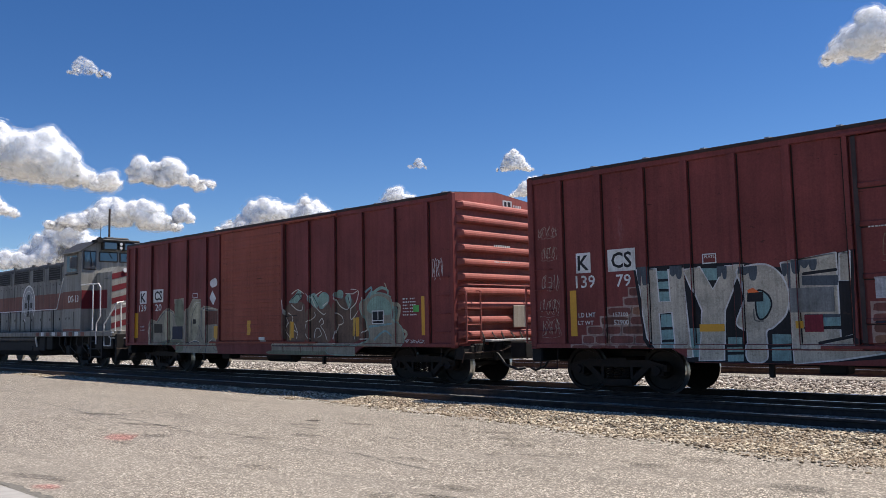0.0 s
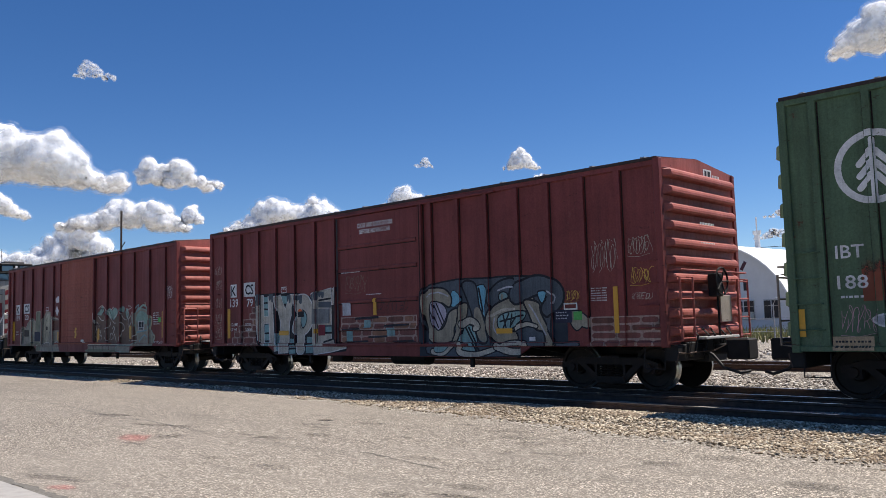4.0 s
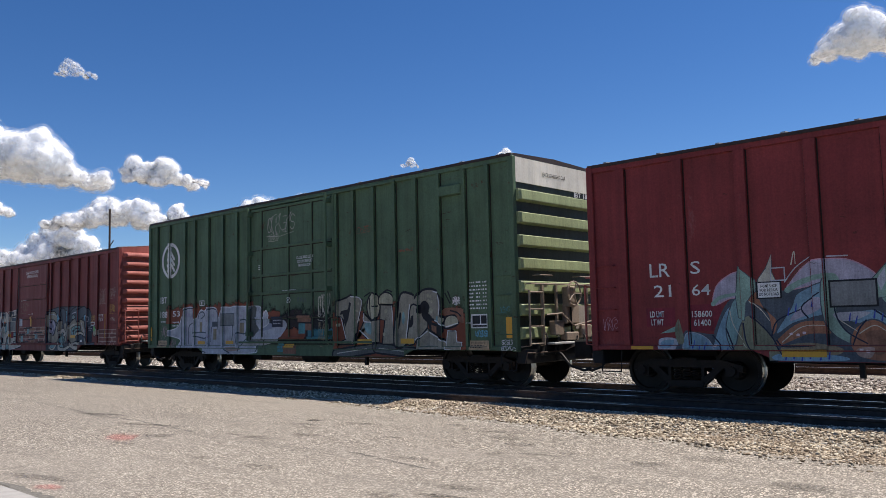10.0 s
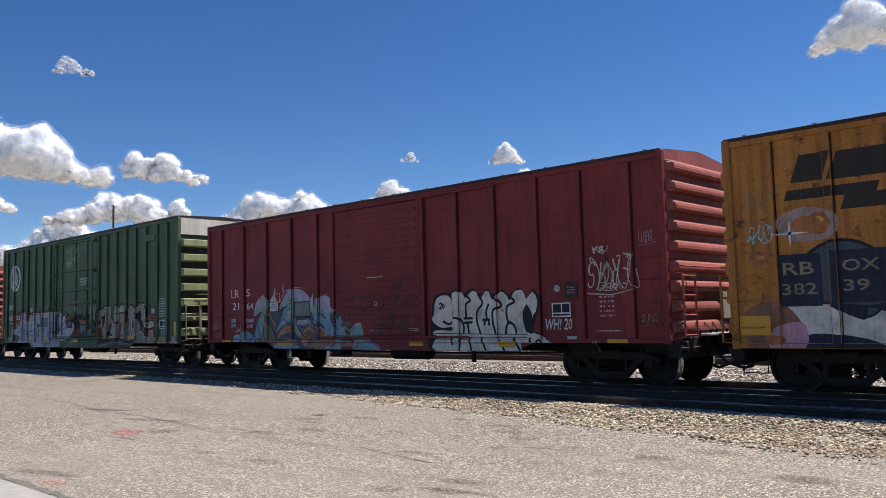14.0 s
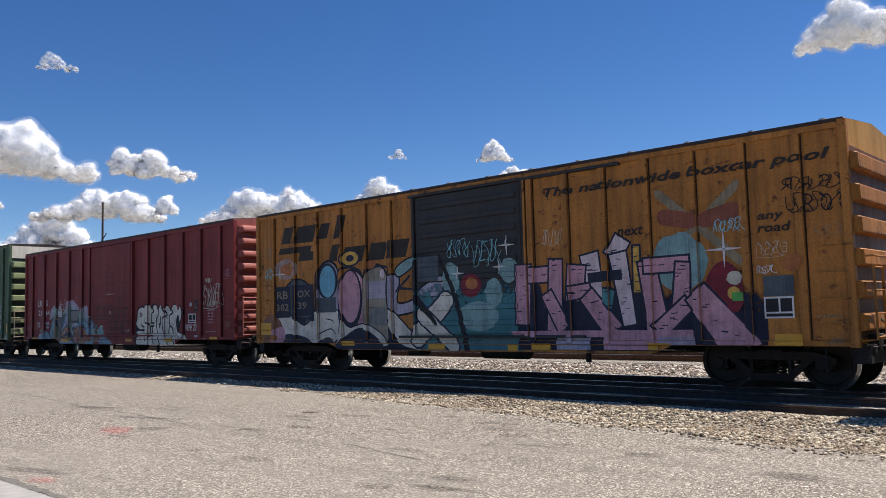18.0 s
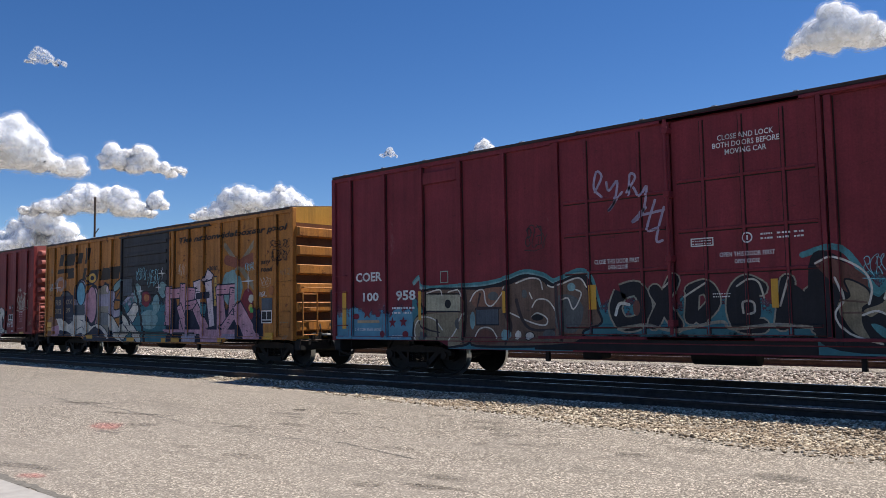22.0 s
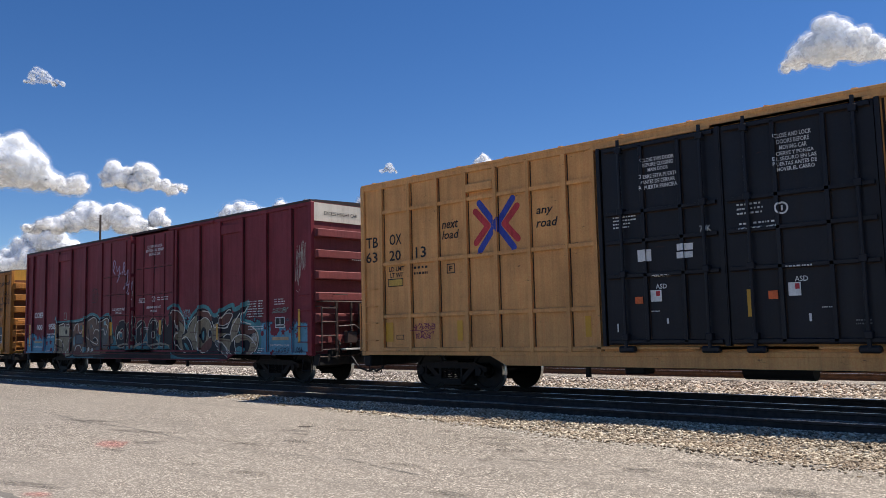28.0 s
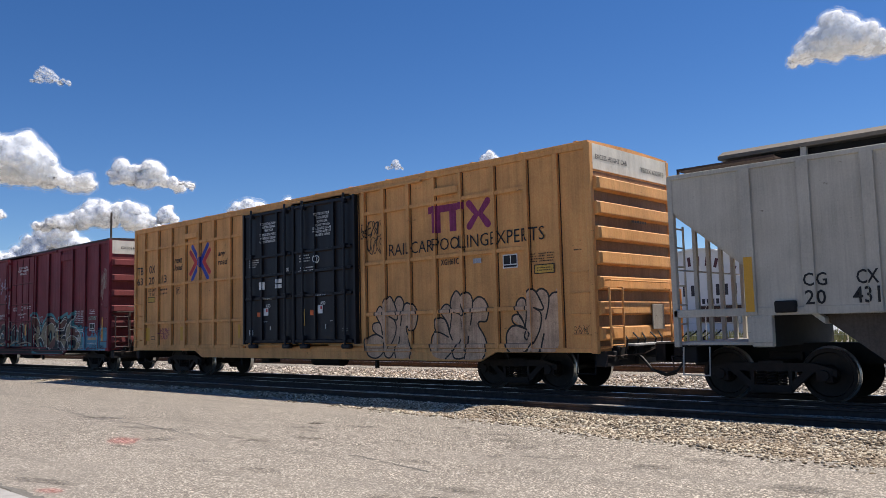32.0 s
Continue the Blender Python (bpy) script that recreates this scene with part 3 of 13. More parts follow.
            for dy in (-1.0, 0.55):
                part("grab_iron", tube(bmesh.new(), [(x, dy, sill + 1.62), (x + s * 0.2, dy, sill + 1.62), (x + s * 0.2, dy + 0.45, sill + 1.62), (x, dy + 0.45, sill + 1.62)], 0.014), hardware, car)
        part("cross_platform", boxes((*sorted((x + s * 0.02, x + s * 0.36)), -0.75, 0.75, sill + 0.10, sill + 0.15), bev=0.01), ROOF_MET, car, "grey steel end platform")
        part("end_sill", boxes((*sorted((x - s * 0.12, x + s * 0.14)), -1.5, 1.5, sill - 0.28, sill + 0.02), bev=0.015), BLACK_STEEL, car)
        bm = tube(bmesh.new(), [(x - s * 0.1, -1.5, sill - 0.02), (x - s * 0.1, -1.55, sill - 0.42), (x - s * 0.52, -1.55, sill - 0.42), (x - s * 0.52, -1.5, sill - 0.02)], 0.016)
        part("stirrup_step", bm, BLACK_STEEL, car)
        part("placard_board", boxes((*sorted((x + s * 0.155, x + s * 0.18)), 0.35, 0.85, sill + 0.42, sill + 0.95), bev=0.006), paint("grey_board", (0.35, 0.31, 0.26), 0.4), car, "blank weathered placard board")
        coupler(car, x, s)
    if brake:
        brake_wheel(car, L + 0.36, 0.05, sill + 1.22, hardware or BLACK_STEEL)
    for i in range(4):
        grab_iron(car, L - 0.52, L - 0.08, -half - 0.02, sill + 0.35 + 0.42 * i, mat)
        grab_iron(car, 0.08, 0.52, -half - 0.02, sill + 0.35 + 0.42 * i, mat)
    roof(car, L, eave, rise, roof_mat, seam_mat, 14)
    underframe(car, L, sill, trucks[0], L - trucks[1])
    truck(car, trucks[0])
    truck(car, L - trucks[1])
    return car, side


def door_frame(side, x0, x1, z0, z1, mat, out=0.05, edge=None, rail=None):
    """A sliding or plug door standing proud of the side wall, with its tracks."""
    h = side.half
    d = part("door", boxes((x0, x1, -(h + out), -(h - 0.02), z0, z1), bev=0.012), mat, side.car)
    side.add(x0, x1, z0, z1, out)
    for x in (x0 - 0.05, x1 + 0.05):
        part("door_edge", trapezoid_post(x, z0 - 0.02, z1 + 0.01, h, 0.08, out + 0.05, -1), edge or mat, d)
        side.add(x - 0.04, x + 0.04, z0 - 0.02, z1 + 0.01, out + 0.05)
    # Dark strips draw the seal and the shade round the door in one colour.
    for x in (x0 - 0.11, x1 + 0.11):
        part("door_seal_shade", boxes((x - 0.017, x + 0.017, -(h + 0.012), -(h - 0.002), z0, z1)), SEAM_SHADE, d)
    part("door_seal_shade", boxes((x0, x1, -(h + 0.014), -(h - 0.002), z1 + 0.075, z1 + 0.10)), SEAM_SHADE, d)
    part("door_track", boxes((x0 - 0.6, x1 + 1.5, -(h + 0.085), -(h - 0.01), z0 - 0.085, z0 - 0.03), bev=0.008), rail or mat, side.car)
    part("door_track", boxes((x0 - 0.2, x1 + 2.4, -(h + 0.095), -(h - 0.01), z1 + 0.01, z1 + 0.07), bev=0.008), rail or mat, side.car)
    return d


def h_rib(side, door, x0, x1, z, w, out, mat):
    """A flat pressed rib across a door; out is measured from the side wall."""
    base = side.depth((x0 + x1) / 2, z)
    h, s = side.half, SLOPE
    bm = bmesh.new()
    g, t = w * 0.3, min(0.012, (out - base) * 0.4)
    prof = [(base - 0.004, -w / 2 + g), (out - t, -w / 2 + g), (out - t, -w / 2), (out, -w / 2 + s), (out, w / 2 - s), (base - 0.004, w / 2)]
    prism(bm, [(-(h + p), z + q) for p, q in prof], "x", x0, x1)
    part("door_rib", mend(bm), mat, door)
    # A dark strip paints in the shade under the rib.
    if door is not side.car and out - base > 0.02:
        part("seam_shade", boxes((x0, x1, -(h + base + 0.006), -(h + base - 0.002), z - w / 2 - 0.02, z - w / 2 + 0.012)), SEAM_SHADE, door)
    side.add(x0, x1, z - w / 2, z + w / 2, out)


def v_bar(side, door, x, z0, z1, w, out, mat, name="door_post"):
    h = side.half
    part(name, boxes((x - w / 2, x + w / 2, -(h + out), -(h + out - 0.018), z0, z1), bev=0.004), mat, door)
    part("bar_web", boxes((x - w / 4, x + w / 4, -(h + out - 0.016), -(h + 0.01), z0, z1)), mat, door)
    # Dark strips paint in the shade along both edges of the bar.
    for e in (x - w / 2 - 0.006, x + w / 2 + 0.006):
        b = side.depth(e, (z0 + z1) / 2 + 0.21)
        part("seam_shade", boxes((e - 0.012, e + 0.012, -(h + b + 0.006), -(h + b - 0.002), z0, z1)), SEAM_SHADE, door)
    side.add(x - w / 2, x + w / 2, z0, z1, out)


def lock_rod(side, door, x, z0, z1, mat):
    """A round plug-door locking rod with its brackets."""
    h = side.half
    y = -(h + 0.20)
    r = part("lock_rod", tube(bmesh.new(), [(x, y, z0 - 0.1), (x, y, z1 + 0.1)], 0.034, 8), mat, door)
    for k in range(4):
        z = z0 + 0.1 + (z1 - z0 - 0.2) * k / 3
        part("bracket", boxes((x - 0.06, x + 0.06, y - 0.04, -(h + 0.03), z - 0.06, z + 0.06), bev=0.01), mat, r)


# first boxcar, red, behind the engine
def car_a():
    x0, x1 = -28.05, -12.36
    p = [v - x0 for v in (-27.48, -26.33, -25.19, -24.01, -22.83, -17.67, -16.56, -15.47, -14.3, -13.17)]
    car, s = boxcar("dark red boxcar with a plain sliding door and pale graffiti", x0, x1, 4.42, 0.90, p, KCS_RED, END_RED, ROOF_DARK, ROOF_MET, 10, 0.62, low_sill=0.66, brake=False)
    d = door_frame(s, -21.95 - x0, -18.8 - x0, 1.06, 4.32, DOOR_RED, 0.05, KCS_RED)
    for i in range(13):
        h_rib(s, d, -21.85 - x0, -18.9 - x0, 1.25 + 0.235 * i, 0.10, 0.066, DOOR_RED)
    return s


def car_b():
    x0, x1 = -10.15, 5.66
    p = [v - x0 for v in (-9.39, -8.47, -7.53, -6.65, -5.75, -4.82, -0.35, 0.52, 1.38, 2.25, 3.07, 3.94, 4.78)]
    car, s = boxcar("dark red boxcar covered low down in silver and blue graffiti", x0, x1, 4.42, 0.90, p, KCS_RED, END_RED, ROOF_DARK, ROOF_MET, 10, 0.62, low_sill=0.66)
    d = door_frame(s, -3.84 - x0, -0.72 - x0, 1.0, 4.28, KCS_RED)
    for z in (3.48, 2.87, 2.05, 1.35):
        h_rib(s, d, -3.75 - x0, -0.8 - x0, z, 0.09, 0.08, KCS_RED)
    v_bar(s, d, -0.62 - x0, 0.95, 4.3, 0.06, 0.10, KCS_RED, "lock_bar")
    return s


def car_c():
    x0, x1 = 7.97, 23.83
    p = [v - x0 for v in (8.5, 9.32, 10.31, 10.92, 11.72, 12.55, 13.32, 17.95, 18.63, 19.4, 20.16, 20.89, 21.65, 22.44, 23.13)]
    car, s = boxcar("tall forest green boxcar with a white tree badge and plug door", x0, x1, 5.03, 0.82, p, IBT_GREEN, END_GREEN, ROOF_DARK, ROOF_MET, 7, 0.54, 0.55, CREAM, 0.12, end_top=0.0, wall_mat=END_SHADE, low_sill=0.64, post_w=0.12, post_h=0.075, hardware=END_STEEL)
    d = door_frame(s, 14.08 - x0, 17.84 - x0, 1.06, 4.9, IBT_GREEN, 0.045)
    for z in (4.85, 3.71, 2.92, 2.40, 1.70, 1.12):
        h_rib(s, d, 14.15 - x0, 17.8 - x0, z, 0.08, 0.085, IBT_GREEN)
    for x in (14.62, 15.9, 16.95):
        v_bar(s, d, x - x0, 1.1, 4.85, 0.07, 0.08, IBT_GREEN)
    for x in (14.12, 17.72):
        lock_rod(s, d, x - x0, 1.15, 4.85, IBT_GREEN)
    part("hatch_housing", boxes((21.72 - x0, 22.4 - x0, -1.72, -1.6, 4.36, 4.6), bev=0.02), IBT_GREEN, car)
    return s


def car_d():
    x0, x1 = 25.74, 41.46
    p = [v - x0 for v in (26.45, 27.64, 28.81, 29.99, 31.15, 36.24, 37.35, 38.5, 39.58, 40.7)]
    car, s = boxcar("brick red boxcar with a ribbed sliding door and silver throw-up", x0, x1, 4.44, 0.86, p, LRS_RED, END_RED, ROOF_DARK, ROOF_MET, 9, 0.66, low_sill=0.68, post_w=0.20, post_h=0.07, brake=False)
    d = door_frame(s, 31.98 - x0, 35.08 - x0, 1.05, 4.28, LRS_RED)
    for i in range(13):
        h_rib(s, d, 32.1 - x0, 35.0 - x0, 1.25 + 0.235 * i, 0.09, 0.066, LRS_RED)
    v_bar(s, d, 31.85 - x0, 0.98, 4.35, 0.09, 0.09, LRS_RED, "lock_bar")
    v_bar(s, d, 35.22 - x0, 0.98, 4.35, 0.1, 0.09, LRS_RED, "lock_bar")
    return s


def car_e():
    x0, x1 = 42.69, 58.62
    p = [v - x0 for v in (43.44, 44.38, 45.35, 46.33, 47.28, 48.18, 52.42, 53.3, 54.17, 55.1, 56.02, 56.94, 57.86)]
    # The recess brown holds rust and the shade between the ribs.
    car, s = boxcar("rusty yellow boxcar with a black door and large murals", x0, x1, 4.38, 0.78, p, RBOX_YEL, RBOX_YEL, ROOF_DARK, ROOF_MET, 6, 0.58, low_sill=0.62, rib_top=0.32, flat_ribs=True, brake=False, wall_mat=paint("bright_yellow_end", (0.52, 0.27, 0.05), 0.5, 0.5), recess=paint("rusty_shaded_sheet", (0.15, 0.065, 0.03), 1.0, 0.8))
    d = door_frame(s, 49.08 - x0, 52.18 - x0, 1.0, 4.22, RBOX_DOOR)
    for i in range(9):
        h_rib(s, d, 49.2 - x0, 52.05 - x0, 1.25 + 0.34 * i, 0.12, 0.075, RBOX_DOOR)
    v_bar(s, d, 52.27 - x0, 0.95, 4.25, 0.1, 0.09, RBOX_YEL, "lock_bar")
    return s


def car_f():
    x0, x1 = 60.32, 79.38
    p = [v - x0 for v in (60.98, 62.21, 63.46, 64.64, 65.88, 67.2, 72.48, 73.85, 75.02, 76.2, 77.36, 78.52)]
    car, s = boxcar("long maroon boxcar with double plug doors and blue graffiti band", x0, x1, 4.96, 0.82, p, COER_RED, END_MAROON, ROOF_DARK, ROOF_MET, 6, 0.44, 0.5, CREAM, 0.12, end_top=0.0, low_sill=0.64, post_w=0.12, post_h=0.075, trucks=(2.4, 2.4), belly=(3.6, 15.4), hardware=GEAR_DARK)
    d = door_frame(s, 67.32 - x0, 69.66 - x0, 0.98, 4.86, COER_RED, 0.04)
    e = door_frame(s, 69.76 - x0, 72.3 - x0, 0.98, 4.86, COER_RED, 0.05)
    for z in (3.6, 2.95, 2.2, 1.15):
        h_rib(s, d, 67.4 - x0, 69.6 - x0, z, 0.06, 0.07, COER_RED)
    for z in (3.75, 2.85, 2.1, 1.15):
        h_rib(s, e, 69.85 - x0, 72.25 - x0, z, 0.06, 0.075, COER_RED)
    for x in (67.95, 69.1):
        v_bar(s, d, x - x0, 1.0, 4.8, 0.05, 0.075, COER_RED)
    for x in (70.35, 71.05, 71.75):
        v_bar(s, e, x - x0, 1.0, 4.8, 0.05, 0.08, COER_RED)
    lock_rod(s, e, 69.72 - x0, 1.1, 4.8, COER_RED)
    for x in (63.52, 75.08):
        part("hatch_housing", boxes((x - x0, x + 1.05 - x0, -1.665, -1.6, 4.44, 4.72), bev=0.012), COER_RED, car)
    return s


def car_g():
    x0, x1 = 81.43, 100.36
    p = [v - x0 for v in (82.15, 83.09, 83.99, 84.87, 85.72, 86.6, 87.52, 88.2, 93.63, 94.36, 95.24, 96.09, 96.92, 97.89, 98.78, 99.57)]
    # The recess brown is the yellow darkened to stand for shade between ribs.
    car, s = boxcar("long mustard yellow boxcar with black double plug doors", x0, x1, 5.03, 0.84, p, TBOX_YEL, TBOX_YEL, TBOX_YEL, TBOX_YEL, 7, 0.58, 0.5, CREAM, 0.1, end_top=0.02, low_sill=0.64, post_w=0.10, post_h=0.085, trucks=(2.35, 2.45), belly=(4.0, 16.4), brake=False, recess=paint("shaded_brown_sheet", (0.27, 0.155, 0.075), 0.3, 0.5))
    d = door_frame(s, 88.42 - x0, 90.75 - x0, 1.06, 4.86, TBOX_DOOR, 0.10, rail=TBOX_YEL)
    e = door_frame(s, 90.83 - x0, 93.30 - x0, 1.06, 4.86, TBOX_DOOR, 0.11, rail=TBOX_YEL)
    for z in (4.32, 3.04, 1.77, 0.98):
        for xa, xb in ((82.2, 88.2), (93.65, 98.8)):
            h_rib(s, car, xa - x0, xb - x0, z, 0.10, 0.07, TBOX_YEL)
    for dd, xa, xb, o in ((d, 88.5, 90.7, 0.12), (e, 90.9, 93.25, 0.13)):
        for z in (3.55, 3.0, 2.35, 1.12, 4.8):
            h_rib(s, dd, xa - x0, xb - x0, z, 0.08, o + 0.05, TBOX_DOOR)
        for k in (0.36, 0.70):
            v_bar(s, dd, xa + (xb - xa) * k - x0, 1.1, 4.8, 0.07, o + 0.05, TBOX_DOOR)
        for k in (0.16, 0.9):
            lock_rod(s, dd, xa + (xb - xa) * k - x0, 1.1, 4.85, TBOX_DOOR)
            x = xa + (xb - xa) * k - x0
            part("roller", boxes((x - 0.16, x + 0.16, -1.83, -1.66, 0.92, 1.04), bev=0.03), TBOX_DOOR, dd)
    for x in (84.93, 96.15):
        part("hatch_housing", boxes((x - x0, x + 0.75 - x0, -1.72, -1.6, 4.46, 4.64), bev=0.012), TBOX_YEL, car)
    return s


SIDE = {"a": car_a(), "b": car_b(), "c": car_c(), "d": car_d(), "e": car_e(), "f": car_f(), "g": car_g()}


# ---- covered hopper at the tail of the view ----
def hopper():
    x0, L = 102.02, 15.6
    car = thing("covered_hopper", "light grey covered grain hopper with black stencilled marks", "freight car", "", "")
    car.location = (x0, TRACK_Y, RAIL_Z)
    TRAIN.append((car, x0))
    side = Side(car, 1.60)
    top, low = 4.05, 1.50
    for s in (-1, 1):
        bm = bmesh.new()
        prism(bm, [(0.06, top), (0.06, 3.42), (1.40, 2.36), (1.40, low), (L - 1.40, low), (L - 1.40, 2.36), (L - 0.06, 3.42), (L - 0.06, top)], "y", *sorted((s * 1.60, s * 1.55)))
        part("side_sheet", mend(bm), HOP_GREY, car, "grey flat side sheet with sloped end")
        for i in range(14):
            x = 1.44 + i * 0.98
            if x < L - 1.3:
                part("side_post", trapezoid_post(x, low, top - 0.02, 1.6, 0.20, 0.05, s), HOP_GREY, car)
                if s < 0:
                    side.add(x - 0.1, x + 0.1, low, top, 0.05)
        part("top_rail", boxes((0.0, L, *sorted((s * 1.63, s * 1.52)), top - 0.04, top + 0.05), bev=0.01), HOP_GREY, car)
        part("side_sill", boxes((0.0, L, *sorted((s * 1.62, s * 1.50)), low - 0.02, low + 0.12), bev=0.01), HOP_GREY, car)
        for x in (0.03, L - 0.03):
            part("corner_post", boxes((x - 0.05, x + 0.05, *sorted((s * 1.62, s * 1.50)), 0.95, top + 0.03), bev=0.01), HOP_GREY, car)
    for e, sg in ((0.0, 1), (L, -1)):
        bm = bmesh.new()
        prism(bm, [(e + sg * 0.06, 3.42), (e + sg * 0.06, 3.36), (e + sg * 2.6, 1.32), (e + sg * 2.6, 1.42)], "y", -1.55, 1.55)
        part("slope_sheet", mend(bm), HOP_GREY, car, "sloping end sheet of the hopper")
        part("end_deck", boxes((*sorted((e - sg * 0.05, e + sg * 1.45)), -1.5, 1.5, 0.98, 1.04), bev=0.01), HOP_GREY, car)
        for y in (-1.0, -0.45, 0.1, 0.65, 1.1):
            part("end_strut", boxes((*sorted((e + sg * 0.15, e + sg * 0.22)), y - 0.04, y + 0.04, 1.0, 3.35)), HOP_GREY, car)
        part("end_brace", tube(bmesh.new(), [(e + sg * 0.08, -1.5, 2.35), (e + sg * 0.08, 1.5, 2.35)], 0.015), HOP_GREY, car)
        ladder(car, e - sg * 0.02, -1.5, -1.05, 0.95, 3.2, 7, HOP_GREY, 0.0)
        coupler(car, e, -sg)
        part("end_sill", boxes((*sorted((e, e + sg * 0.3)), -1.4, 1.4, 0.66, 0.96), bev=0.02), BLACK_STEEL, car)
        bm = tube(bmesh.new(), [(e + sg * 0.1, -1.5, 0.95), (e + sg * 0.1, -1.55, 0.45), (e + sg * 0.6, -1.55, 0.45), (e + sg * 0.6, -1.5, 0.95)], 0.016)
        part("stirrup_step", bm, HOP_GREY, car)
    bm = bmesh.new()
    prism(bm, [(-1.55, top), (-1.55, top + 0.02), (-0.9, top + 0.16), (0.9, top + 0.16), (1.55, top + 0.02), (1.55, top)], "x", 0.05, L - 0.05)
    part("roof", mend(bm), HOP_GREY, car)
    bm = bmesh.new()
    prism(bm, [(-0.72, top + 0.38), (-0.72, top + 0.45), (-0.45, top + 0.57), (0.45, top + 0.57), (0.72, top + 0.45), (0.72, top + 0.38)], "x", 0.6, L - 0.6)
    h = part("trough_hatch", mend(bm), plain("brown_hatch", (0.17, 0.145, 0.115), 0.7), car, "long brown roof trough hatch")
    part("hatch_coaming", boxes((0.7, L - 0.7, -0.5, 0.5, top + 0.1, top + 0.39)), BLACK_STEEL, h)
    for i in range(8):
        part("hatch_clamp", boxes((2.1 + i * 1.6, 2.2 + i * 1.6, -0.70, -0.6, top + 0.1, top + 0.39)), HOP_GREY, h)
    walkway = part("running_board", boxes((0.1, 1.9, -1.42, -1.39, top + 0.15, top + 0.19), (0.1, 1.9, -0.78, -0.75, top + 0.15, top + 0.19), (0.1, 0.13, -1.42, -0.75, top + 0.15, top + 0.19), (0.1, 0.14, -1.42, -1.38, top, top + 0.16), (0.1, 0.14, -0.79, -0.75, top + 0.02, top + 0.16)), RAIL_MET, car, "open grating roof walkway")
    bm = boxes(*[(0.12 + i * 0.075, 0.15 + i * 0.075, -1.4, -0.76, top + 0.155, top + 0.185) for i in range(24)])
    part("grating", bm, RAIL_MET, walkway)
    for i in range(3):
        xm = 4.35 + i * 3.6
        bm = bmesh.new()
        prism(bm, [(xm - 1.95, low), (xm - 0.55, 0.42), (xm + 0.55, 0.42), (xm + 1.95, low)], "y", -1.35, 1.35)
        hp = part("discharge_hopper", mend(bm), HOP_SHADE_GRIME, car, "grimy brown sloped discharge hopper with shade in its colour")
        part("outlet_gate", boxes((xm - 0.5, xm + 0.5, -1.1, 1.1, 0.28, 0.43), bev=0.02), BLACK_STEEL, hp)
    part("centre_sill", boxes((0.1, L - 0.1, -0.2, 0.2, 0.62, 0.98)), BLACK_STEEL, car)
    for x in (1.42, L - 1.75):
        part("bolster_web", boxes((x, x + 0.35, -1.5, 1.5, 0.95, low)), BLACK_STEEL, car)
    part("jacking_pad", boxes((1.42, 1.78, -1.63, -1.5, 0.95, low), bev=0.02), HOP_GREY, car)
    part("pull_plate", boxes((1.36, 1.78, -1.645, -1.60, 1.02, 1.46), bev=0.01), HOP_GREY, car)
    part("ratchet_box", boxes((1.85, 2.2, -1.7, -1.58, 1.52, 1.72), bev=0.02), BLACK_STEEL, car)
    truck(car, 1.48)
    truck(car, L - 1.48)
    return side


SIDE["h"] = hopper()


